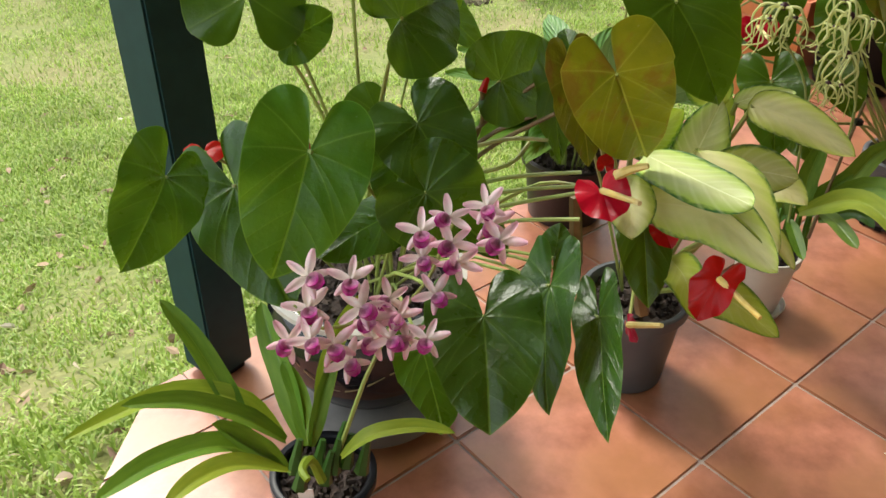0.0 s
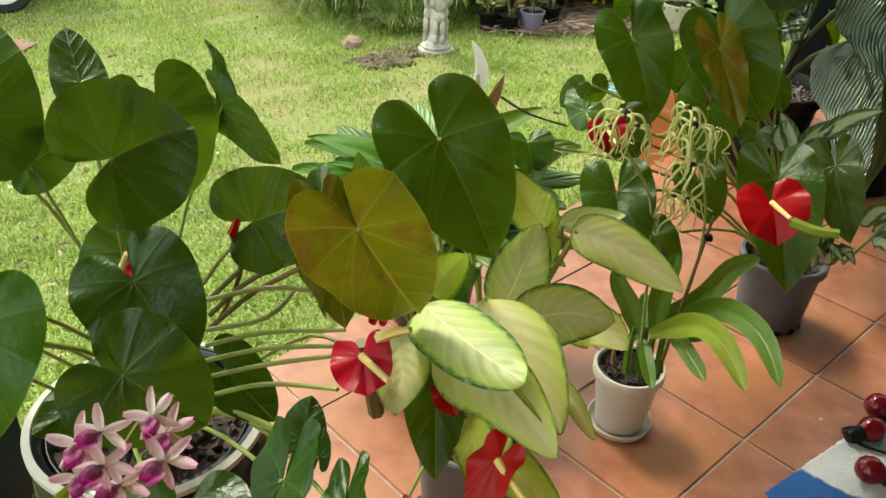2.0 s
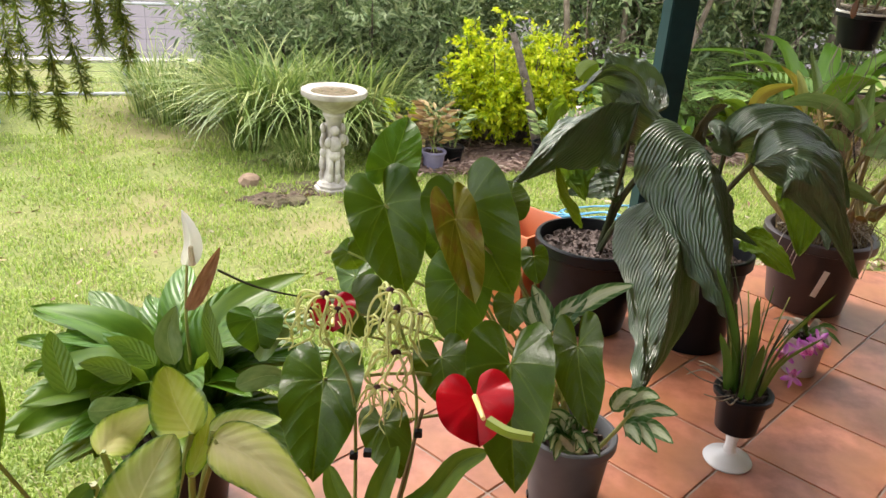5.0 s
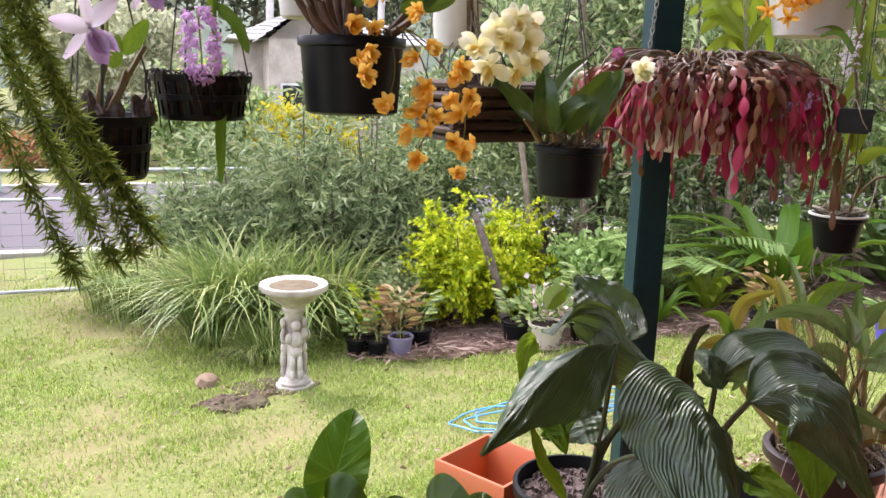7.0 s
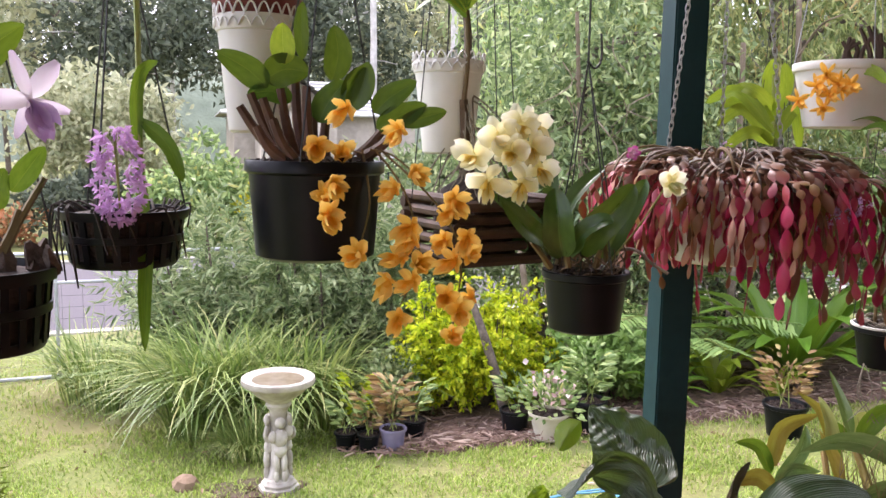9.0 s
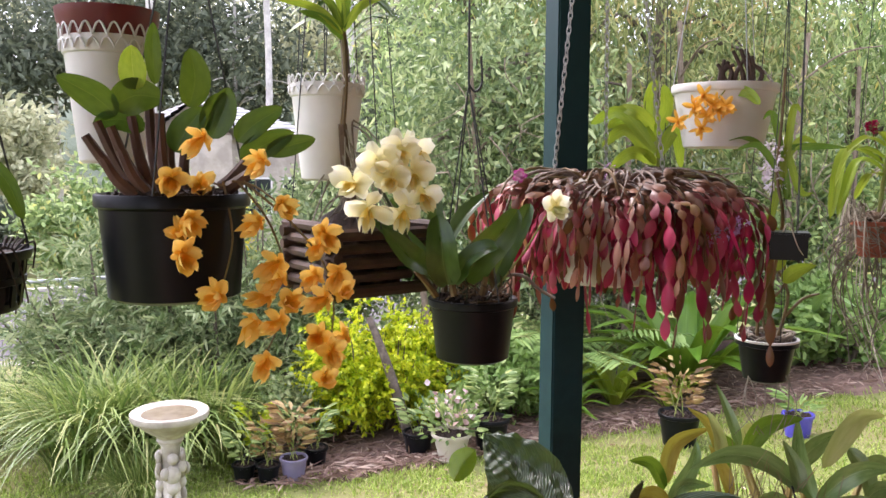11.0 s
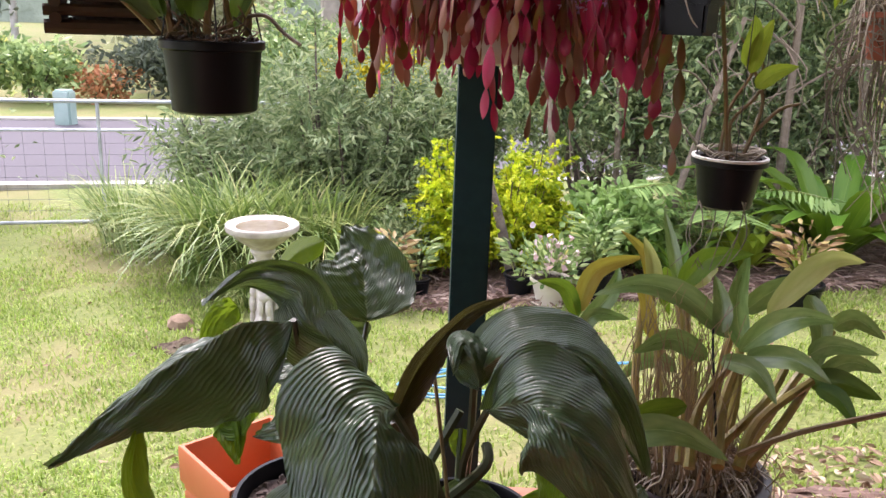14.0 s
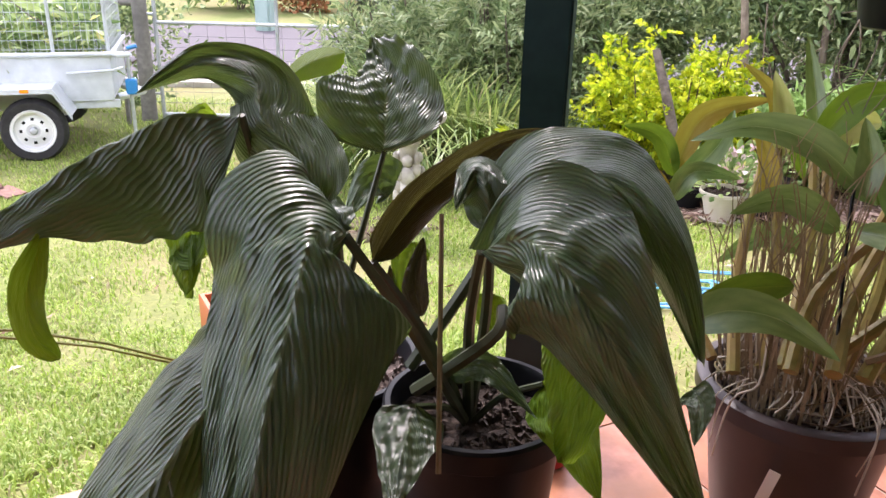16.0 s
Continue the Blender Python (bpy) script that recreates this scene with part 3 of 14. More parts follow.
m_anthurium = leaf_shader("anthurium_leaf", (0.012, 0.050, 0.004), (0.034, 0.102, 0.009), (0.12, 0.22, 0.03), 0.28, 0.24, 0.38, bump=0.45)
m_anthurium_warm = leaf_shader("anthurium_leaf_deep", (0.016, 0.046, 0.002), (0.04, 0.088, 0.004), (0.13, 0.2, 0.02), 0.3, 0.3, 0.28, bump=0.45)
m_anthurium_mid = leaf_shader("anthurium_leaf_fresh", (0.024, 0.085, 0.005), (0.06, 0.15, 0.01), (0.18, 0.3, 0.04), 0.3, 0.28, 0.36, bump=0.45)
m_olive = leaf_shader("anthurium_leaf_aging", (0.115, 0.118, 0.004), (0.19, 0.17, 0.007), (0.3, 0.28, 0.04), 0.33, 0.25, 0.32, glow=0.15, blotch=(0.15, 0.07, 0.008), bump=0.4)
m_spathe = leaf_shader("red_spathe", (0.3, 0.001, 0.012), (0.4, 0.002, 0.018), (0.26, 0.001, 0.01), 0.3, 0.1, 0.22, bump=0.1, glow=0.0)
m_dief = leaf_shader("variegated_leaf", (0.05, 0.14, 0.02), (0.1, 0.2, 0.03), (0.8, 0.82, 0.5), 0.4, 0.22, 0.35, "strip", ((0.58, 0.62, 0.27), (0.03, 0.11, 0.02), 0.82), 0.1, ribs=8, glow=0.15)
m_dief_dull = leaf_shader("variegated_leaf_dull", (0.05, 0.14, 0.02), (0.1, 0.2, 0.03), (0.62, 0.58, 0.3), 0.46, 0.3, 0.3, "strip", ((0.62, 0.6, 0.27), (0.05, 0.12, 0.02), 0.86), 0.1, ribs=8, glow=0.2)
m_dief_lime = leaf_shader("variegated_leaf_lime", (0.05, 0.14, 0.02), (0.1, 0.2, 0.03), (0.6, 0.64, 0.2), 0.42, 0.35, 0.3, "strip", ((0.5, 0.56, 0.09), (0.05, 0.15, 0.012), 0.8), 0.1, ribs=8)
m_strap = leaf_shader("orchid_leaf", (0.055, 0.14, 0.01), (0.12, 0.23, 0.02), (0.18, 0.28, 0.04), 0.4, 0.22, 0.35, "strip", bump=0.04, ribs=1)
m_strap_dark = leaf_shader("orchid_leaf_dark", (0.022, 0.075, 0.01), (0.05, 0.12, 0.015), (0.09, 0.16, 0.03), 0.37, 0.15, 0.4, "strip", bump=0.04, ribs=1)
m_orchid_deep = leaf_shader("broad_orchid_leaf", (0.018, 0.055, 0.012), (0.045, 0.1, 0.02), (0.09, 0.15, 0.04), 0.3, 0.12, 0.55, "strip", bump=0.05, ribs=1)
m_strap_lime = leaf_shader("orchid_leaf_pale", (0.18, 0.27, 0.018), (0.3, 0.37, 0.035), (0.36, 0.42, 0.08), 0.44, 0.32, 0.35, "strip", bump=0.04, ribs=1)
m_strap_grey = leaf_shader("cane_orchid_leaf", (0.095, 0.19, 0.045), (0.22, 0.33, 0.11), (0.34, 0.43, 0.2), 0.3, 0.18, 0.8, "strip", bump=0.06, coat=0.25, ribs=1, glow=0.25)
m_green_leaf = leaf_shader("lily_leaf", (0.045, 0.13, 0.014), (0.11, 0.23, 0.028), (0.2, 0.32, 0.07), 0.34, 0.28, 0.5, "strip", bump=0.3, ribs=9)
m_ribbed = leaf_shader("ribbed_dark_leaf", (0.022, 0.052, 0.02), (0.06, 0.108, 0.042), (0.14, 0.19, 0.1), 0.34, 0.2, 0.85, "strip", bump=0.38, coat=0.2, ribs=1, glow=0.25, pleat=27.0)
m_ribbed_green = leaf_shader("ribbed_leaf_underside", (0.08, 0.17, 0.006), (0.14, 0.24, 0.012), (0.2, 0.28, 0.04), 0.42, 0.4, 0.3, "strip", bump=0.5, ribs=1, pleat=20.0)
m_ribbed_brown = leaf_shader("ribbed_leaf_withering", (0.05, 0.022, 0.02), (0.12, 0.09, 0.025), (0.16, 0.14, 0.04), 0.35, 0.2, 0.6, "strip", bump=0.9, ribs=1, glow=0.1, pleat=22.0)
m_spathe_dry = leaf_shader("withered_spathe", (0.2, 0.085, 0.035), (0.42, 0.24, 0.12), (0.3, 0.2, 0.1), 0.5, 0.25, 0.3, "strip", bump=0.2, ribs=5, glow=0.0)
m_stalk = grainy("green_stalk", (0.22, 0.30, 0.06), (0.32, 0.38, 0.1), 30, 0.45, 0.1, (0.22, 0.19, 0.06), 4)
m_stalk_dark = grainy("dark_stalk", (0.025, 0.04, 0.018), (0.05, 0.065, 0.025), 30, 0.4, 0.1, (0.04, 0.03, 0.022), 4)
m_stalk_brown = grainy("brown_stalk", (0.13, 0.075, 0.03), (0.2, 0.13, 0.055), 30, 0.55, 0.2, (0.12, 0.1, 0.03), 5)
m_spadix_yellow = grainy("yellow_spadix", (0.75, 0.5, 0.10), (0.82, 0.62, 0.2), 90, 0.5, 0.5, (0.8, 0.7, 0.42), 8)
m_spadix_white = grainy("white_spadix", (0.78, 0.72, 0.58), (0.85, 0.8, 0.68), 90, 0.5, 0.5)
m_grey_pot = grainy("grey_plastic", (0.075, 0.078, 0.085), (0.095, 0.098, 0.105), 20, 0.5, 0.05, (0.06, 0.062, 0.066), 4)
m_cream_pot = grainy("cream_plastic", (0.55, 0.50, 0.42), (0.63, 0.58, 0.5), 16, 0.4, 0.05, (0.5, 0.44, 0.36), 4)
m_white_pot = grainy("white_plastic", (0.70, 0.69, 0.66), (0.78, 0.77, 0.74), 16, 0.4, 0.04, (0.6, 0.58, 0.54), 3)
m_brown_pot = grainy("dark_brown_plastic", (0.022, 0.014, 0.014), (0.035, 0.022, 0.021), 16, 0.38, 0.05)
m_glaze = grainy("black_glaze", (0.004, 0.004, 0.006), (0.010, 0.010, 0.014), 6, 0.12, 0.02, (0.012, 0.010, 0.012), 3)
m_terracotta = grainy("orange_terracotta_plastic", (0.55, 0.15, 0.055), (0.62, 0.19, 0.075), 12, 0.5, 0.05, (0.5, 0.14, 0.05), 3)
m_wood_grey = grainy("weathered_timber", (0.16, 0.15, 0.135), (0.27, 0.255, 0.23), 18, 0.85, 0.4)
m_wood_brown = grainy("brown_timber", (0.045, 0.024, 0.015), (0.10, 0.055, 0.035), 26, 0.7, 0.4)
m_bark = grainy("tree_bark", (0.09, 0.07, 0.055), (0.2, 0.16, 0.13), 22, 0.95, 0.8, dist=0.02)
m_white_gloss = mat("white_gloss_paint", 0.3, 0, (0.75, 0.76, 0.78))[0]
m_red_paint = grainy("red_plastic", (0.5, 0.015, 0.015), (0.6, 0.025, 0.025), 12, 0.4, 0.04)
m_rust = grainy("rusty_steel", (0.16, 0.08, 0.06), (0.3, 0.17, 0.13), 25, 0.8, 0.3)
m_wood_red = grainy("reddish_timber", (0.3, 0.13, 0.09), (0.42, 0.22, 0.16), 25, 0.7, 0.2)
m_bark_pale = grainy("pale_brown_bark", (0.2, 0.15, 0.11), (0.36, 0.29, 0.23), 20, 0.95, 0.5)
m_twig = grainy("old_cactus_stem", (0.1, 0.075, 0.06), (0.34, 0.27, 0.22), 60, 0.75, 0.4)
m_fibre = grainy("brown_fibre", (0.09, 0.055, 0.035), (0.2, 0.14, 0.09), 70, 0.95, 1.0)
m_gum = grainy("gum_bark", (0.45, 0.43, 0.4), (0.6, 0.58, 0.54), 6, 0.9, 0.2)
m_root_pale = grainy("pale_roots", (0.42, 0.37, 0.3), (0.6, 0.55, 0.47), 30, 0.85, 0.3)
m_tub_brown = grainy("brown_tub_plastic", (0.03, 0.02, 0.022), (0.045, 0.03, 0.03), 14, 0.4, 0.06, (0.05, 0.03, 0.028), 3)
m_root = grainy("orchid_roots", (0.19, 0.16, 0.12), (0.34, 0.3, 0.24), 30, 0.85, 0.4)
m_wire = mat("dark_wire", 0.45, 0.6, (0.05, 0.05, 0.05))[0]
m_chain = mat("steel_chain", 0.35, 1.0, (0.45, 0.45, 0.46))[0]
m_galv = grainy("galvanised_steel", (0.42, 0.44, 0.46), (0.56, 0.58, 0.6), 14, 0.45, 0.05, metal=0.35)


def pot(plant, r_top, r_bot, height, material, at=(0, 0, 0), lip=0.008, wall=0.005, fill=0.86, name="pot", holes=False, label="", soil=None, n=44):
    """A flower pot with a rolled rim, an open top and a bed of bark inside. at is relative to its thing."""
    h = height
    prof = [(r_bot * 0.9, 0.0), (r_bot, 0.004), (r_bot + (r_top - r_bot) * 0.86, h * 0.86), (r_top + lip * 0.4, h * 0.87), (r_top + lip, h * 0.885), (r_top + lip, h * 0.985), (r_top + lip * 0.6, h), (r_top - wall * 0.4, h), (r_top - wall, h * 0.98),
            (r_bot + (r_top - r_bot) * 0.6 - wall, h * 0.6), (r_bot - wall, 0.012)]
    m = Matrix.Translation(at)
    body = part(name, lathe(prof, n), material, plant, label, m)
    bm = bmesh.new()
    g = random.Random(int(1000 * r_top) + int(7919 * height))
    rr = r_bot + (r_top - r_bot) * fill - wall
    rings = 5
    rows = [[bm.verts.new((0, 0, h * fill + 0.01))]]
    for k in range(1, rings + 1):
        rows.append([bm.verts.new((rr * k / rings * math.cos(2 * math.pi * i / 22), rr * k / rings * math.sin(2 * math.pi * i / 22), h * fill + g.uniform(-0.006, 0.008))) for i in range(22)])
    for i in range(22):
        bm.faces.new((rows[0][0], rows[1][i], rows[1][(i + 1) % 22]))
    for a, b in zip(rows[1:], rows[2:]):
        for i in range(22):
            bm.faces.new((a[i], b[i], b[(i + 1) % 22], a[(i + 1) % 22]))
    # chips of bark lying on top
    for k in range(int(40 + 1500 * rr)):
        a, q = g.uniform(0, 6.28), rr * math.sqrt(g.random()) * 0.96
        s = g.uniform(0.004, 0.011)
        bmesh.ops.create_cube(bm, size=1, matrix=Matrix.Translation((q * math.cos(a), q * math.sin(a), h * fill + 0.006)) @ Euler((g.uniform(0, 3), g.uniform(0, 3), g.uniform(0, 3))).to_matrix().to_4x4() @ Matrix.Diagonal((s * 1.6, s, s * 0.5, 1)))
    part("potting_mix", bm, soil or m_soil, plant, "dark bark potting mix", m, smooth=False)
    return body

# ---- flowers ----
def petal_shader(name, inner, outer, throat=None, rough=0.5, translucent=0.35):
    m, n, l, b = mat(name, rough, spec=0.3)
    tc = n.new("ShaderNodeTexCoord")
    sep = n.new("ShaderNodeSeparateXYZ")
    l.new(tc.outputs["UV"], sep.inputs[0])
    r = ramp(n, [(0.1, inner), (0.55, tuple((a + b2) / 2 for a, b2 in zip(inner, outer))), (0.95, outer)])
    l.new(math_node(n, l, "ADD", sep.outputs[1], math_node(n, l, "MULTIPLY", math_node(n, l, "SUBTRACT", noise_node(n, l, 8, 3, coord="UV").outputs[0], 0.5), 0.5)), r.inputs[0])
    l.new(r.outputs[0], b.inputs["Base Color"])
    t = n.new("ShaderNodeBsdfTranslucent")
    l.new(r.outputs[0], t.inputs[0])
    s = n.new("ShaderNodeMixShader")
    s.inputs[0].default_value = translucent
    l.new(b.outputs[0], s.inputs[1])
    l.new(t.outputs[0], s.inputs[2])
    l.new(s.outputs[0], n["Material Output"].inputs[0])
    return m


m_pink = petal_shader("pink_petal", (0.86, 0.74, 0.68), (0.8, 0.42, 0.54))
m_pink_soft = petal_shader("pale_pink_petal", (0.86, 0.78, 0.72), (0.8, 0.52, 0.6))
m_magenta = petal_shader("magenta_lip", (0.75, 0.5, 0.6), (0.44, 0.01, 0.24))
m_orange = petal_shader("apricot_petal", (0.94, 0.55, 0.06), (0.97, 0.7, 0.2))
m_orange_deep = petal_shader("orange_petal", (0.85, 0.44, 0.04), (0.9, 0.56, 0.12))
m_cream = petal_shader("cream_petal", (0.92, 0.85, 0.45), (0.95, 0.94, 0.78), translucent=0.45)
m_yellow_lip = petal_shader("yellow_lip", (0.92, 0.72, 0.18), (0.94, 0.9, 0.64), translucent=0.45)
m_lilac = petal_shader("lilac_petal", (0.86, 0.8, 0.86), (0.78, 0.66, 0.82))
m_purple = petal_shader("purple_lip", (0.8, 0.68, 0.82), (0.58, 0.36, 0.68))
m_spike = petal_shader("lilac_spike", (0.66, 0.42, 0.7), (0.84, 0.7, 0.88))
m_wine = petal_shader("dark_wine_lip", (0.05, 0.012, 0.018), (0.10, 0.02, 0.03))
m_octopus = petal_shader("green_yellow_petal", (0.68, 0.7, 0.32), (0.78, 0.78, 0.46))
m_white_petal = petal_shader("white_petal", (0.7, 0.72, 0.6), (0.85, 0.84, 0.8))
FLOWERS = {}


def petals_mesh(name, rows, material, nv=5, seed=0):
    """Petals joined in one flower part: rows of (angle, length, width, lift at the tip, side cup)."""
    g = random.Random(seed)
    verts, uvs, faces = [], [], []
    for ang, ln, wd, lift, cup in rows:
        a = radians(ang + g.uniform(-6, 6))
        dx, dy = math.sin(a), math.cos(a)
        start = len(verts)
        for j in range(nv + 1):
            v = j / nv
            w = wd / 2 * max(0.08, math.sin(math.pi * min(1, v * 0.86 + 0.07)) ** 0.7)
            z = lift * v * v + g.uniform(-0.01, 0.01)
            for u in (-1, -0.5, 0, 0.5, 1):
                c = cup * u * u * wd + 0.05 * wd * math.sin(9 * v + 3 * u + ang)
                verts.append((dx * v * ln + dy * u * w, dy * v * ln - dx * u * w, z + c))
                uvs.append((0.5 + 0.5 * u, v))
        for j in range(nv):
            for i in range(4):
                s = start + j * 5 + i
                faces.append((s, s + 1, s + 6, s + 5))
    me = mesh_np(name, verts, faces)
    idx = np.empty(len(me.loops), int)
    me.loops.foreach_get("vertex_index", idx)
    me.uv_layers.new(name="UVMap").data.foreach_set("uv", np.array(uvs)[idx].astype(np.float32).ravel())
    me.materials.append(material)
    me.shade_smooth()
    return me


def bloom(plant, kind, at, face, size, spin, pieces):
    """A flower of a few parts at a place, looking along face. Alike flowers share their meshes."""
    f = Vector(face).normalized()
    m = Matrix.Translation(at) @ f.to_track_quat("Z", "Y").to_matrix().to_4x4() @ pose(0, 0, 0, 0, 0, spin) @ Matrix.Scale(size, 4)
    head = new("flower")
    head.empty_display_size = 0.02
    head.parent = plant
    head.matrix_basis = plant.matrix_basis.inverted() @ m
    variant = rnd.randrange(3)
    for name, rows, material in pieces:
        key = (kind, name, variant)
        if key not in FLOWERS:
            FLOWERS[key] = petals_mesh(name, rows, material, seed=variant)
        ob = new(name, FLOWERS[key])
        ob.parent = head
    return head


def cattleya_flower(plant, at, face, size, spin):
    soft = rnd.random() < 0.5
    return bloom(plant, "cat%d" % soft, at, face, size, spin, [
        ("petals", [(5, 0.5, 0.17, -0.16, 0.4), (62, 0.54, 0.2, 0.2, -0.4), (-70, 0.52, 0.2, 0.02, 0.4), (132, 0.48, 0.16, -0.2, 0.4), (-142, 0.46, 0.16, 0.1, -0.4)], m_pink_soft if soft else m_pink),
        ("lip", [(180, 0.34, 0.34, 0.24, 0.5), (170, 0.2, 0.3, 0.3, 0.9), (190, 0.22, 0.3, 0.2, 0.7)], m_magenta)])


def round_flower(plant, at, face, size, spin, petal, lip, kind):
    return bloom(plant, kind, at, face, size, spin, [
        ("petals", [(0, 0.5, 0.42, 0.12, 0.15), (70, 0.52, 0.48, 0.1, 0.15), (-70, 0.52, 0.48, 0.1, 0.15), (140, 0.48, 0.4, 0.1, 0.15), (-140, 0.48, 0.4, 0.1, 0.15)], petal),
        ("lip", [(180, 0.32, 0.42, 0.22, 0.4), (160, 0.2, 0.34, 0.28, 0.8), (200, 0.2, 0.34, 0.28, 0.8)], lip)])


def ruffled_flower(plant, at, face, size, spin):
    """A full pale flower: wavy overlapping petals round a frilled tube with a yellow mouth."""
    kind = "ruffled%d" % rnd.randrange(5)
    q = [rnd.uniform(-12, 12) for k in range(5)]
    w = [rnd.uniform(0.8, 1.15) for k in range(5)]
    tilt = Vector(face) + Vector((rnd.uniform(-0.5, 0.5), 0, rnd.uniform(-0.7, 0.3)))
    return bloom(plant, kind, at, tilt, size, spin, [
        ("petals", [(q[0], 0.52 * w[0], 0.36, -0.06, -0.3), (72 + q[1], 0.55 * w[1], 0.56, 0.16, 0.35), (-72 + q[2], 0.55 * w[2], 0.56, 0.1, 0.4), (140 + q[3], 0.5 * w[3], 0.34, -0.12, -0.2), (-140 + q[4], 0.5 * w[4], 0.34, -0.1, -0.3)], m_cream),
        ("lip", [(180, 0.3, 0.36, 0.3, 0.8), (150, 0.2, 0.3, 0.34, 1.1), (210, 0.2, 0.3, 0.34, 1.1)], m_yellow_lip)])


def nodding_flower(plant, at, face, size, spin, petal, lip, kind):
    """A half-closed flower: cupped petals round a broad frilled lip."""
    q = [rnd.uniform(-9, 9) for k in range(5)]
    w = [rnd.uniform(0.85, 1.15) for k in range(5)]
    return bloom(plant, kind, at, face, size, spin, [
        ("petals", [(q[0], 0.5 * w[0], 0.3, 0.2, 0.25), (68 + q[1], 0.54 * w[1], 0.46, 0.26, 0.35), (-68 + q[2], 0.54 * w[2], 0.46, 0.26, 0.35), (135 + q[3], 0.46 * w[3], 0.28, 0.16, 0.25), (-135 + q[4], 0.46 * w[4], 0.28, 0.16, 0.25)], petal),
        ("lip", [(180, 0.5, 0.6, 0.4, 0.9), (150, 0.34, 0.44, 0.5, 1.2), (210, 0.34, 0.44, 0.5, 1.2)], lip)])


def lily_flower(plant, at, face, size, spin, petal, lip, kind):
    return bloom(plant, kind, at, face, size, spin, [
        ("petals", [(0, 0.6, 0.17, -0.12, 0.3), (66, 0.58, 0.27, -0.1, -0.3), (-66, 0.58, 0.27, 0.14, 0.3), (140, 0.55, 0.16, -0.15, 0.3), (-140, 0.55, 0.16, -0.1, -0.3)], petal),
        ("lip", [(180, 0.46, 0.3, 0.26, 0.5), (165, 0.28, 0.3, 0.34, 1.0), (195, 0.28, 0.3, 0.34, 1.0)], lip)])


def octopus_flower(plant, at, size):
    """A hanging flower with five thin twisted petals and a dark cap above."""
    head = new("flower")
    head.empty_display_size = 0.02
    head.parent = plant
    head.matrix_basis = plant.matrix_basis.inverted() @ Matrix.Translation(at) @ pose(0, 0, 0, 0, 0, rnd.uniform(0, 360))
    bm = bmesh.new()
    for k in range(7):
        a = k * 0.898 + rnd.uniform(-0.4, 0.4)
        r = size * rnd.uniform(0.3, 0.75)
        w = [rnd.uniform(-0.14, 0.14) * size for _ in range(6)]
        ca, sa = math.cos(a), math.sin(a)
        tube([(0, 0, 0), (r * 0.55 * ca, r * 0.55 * sa, 0.04 * size), (r * 0.85 * ca + w[0], r * 0.85 * sa + w[1], -0.3 * size), (r * 0.7 * ca + w[2], r * 0.7 * sa + w[3], -0.65 * size), (r * 1.1 * ca + w[4], r * 1.1 * sa + w[5], -size * rnd.uniform(0.7, 1.1))], size * 0.034, 5, 0.5, bm)
    part("petals", bm, m_octopus, head)
    part("cap", lathe([(0.01 * size, -0.06 * size), (0.07 * size, -0.02 * size), (0.10 * size, 0.05 * size), (0.05 * size, 0.1 * size), (0.01 * size, 0.12 * size)], 10), m_wine, head, "dark wine cap")
    return head
m_silver = leaf_shader("silver_leaf", (0.05, 0.15, 0.03), (0.09, 0.2, 0.04), (0.62, 0.68, 0.5), 0.42, 0.2, 0.35, "strip", ((0.5, 0.58, 0.38), (0.04, 0.13, 0.03), 0.42), 0.1, ribs=6, glow=0.15)
m_purple_petal = petal_shader("purple_petal", (0.6, 0.3, 0.6), (0.42, 0.08, 0.45))
m_mini_pot = grainy("pinkish_plastic", (0.42, 0.3, 0.3), (0.5, 0.38, 0.37), 14, 0.5, 0.05)
m_white_gloss = grainy("white_gloss_plastic", (0.74, 0.74, 0.73), (0.8, 0.8, 0.79), 10, 0.22, 0.02)
m_cane_brown = grainy("dry_cane", (0.07, 0.03, 0.022), (0.15, 0.075, 0.05), 40, 0.6, 0.3, (0.09, 0.05, 0.03), 8)
m_maroon = grainy("maroon_plastic", (0.16, 0.02, 0.022), (0.2, 0.03, 0.03), 14, 0.4, 0.05)
m_clay = grainy("fired_clay", (0.30, 0.09, 0.05), (0.38, 0.13, 0.075), 22, 0.8, 0.2)
m_bell = mat("dull_bronze", 0.5, 0.6, (0.07, 0.06, 0.03))[0]
m_root_dark = grainy("dark_roots", (0.03, 0.024, 0.02), (0.08, 0.065, 0.055), 30, 0.9, 0.4)
m_tassel = foliage("tassel_needles", [(0.0, (0.08, 0.14, 0.01)), (0.6, (0.2, 0.28, 0.02)), (1.0, (0.36, 0.42, 0.05))], 0.45, 0.4, bloom=0.08)


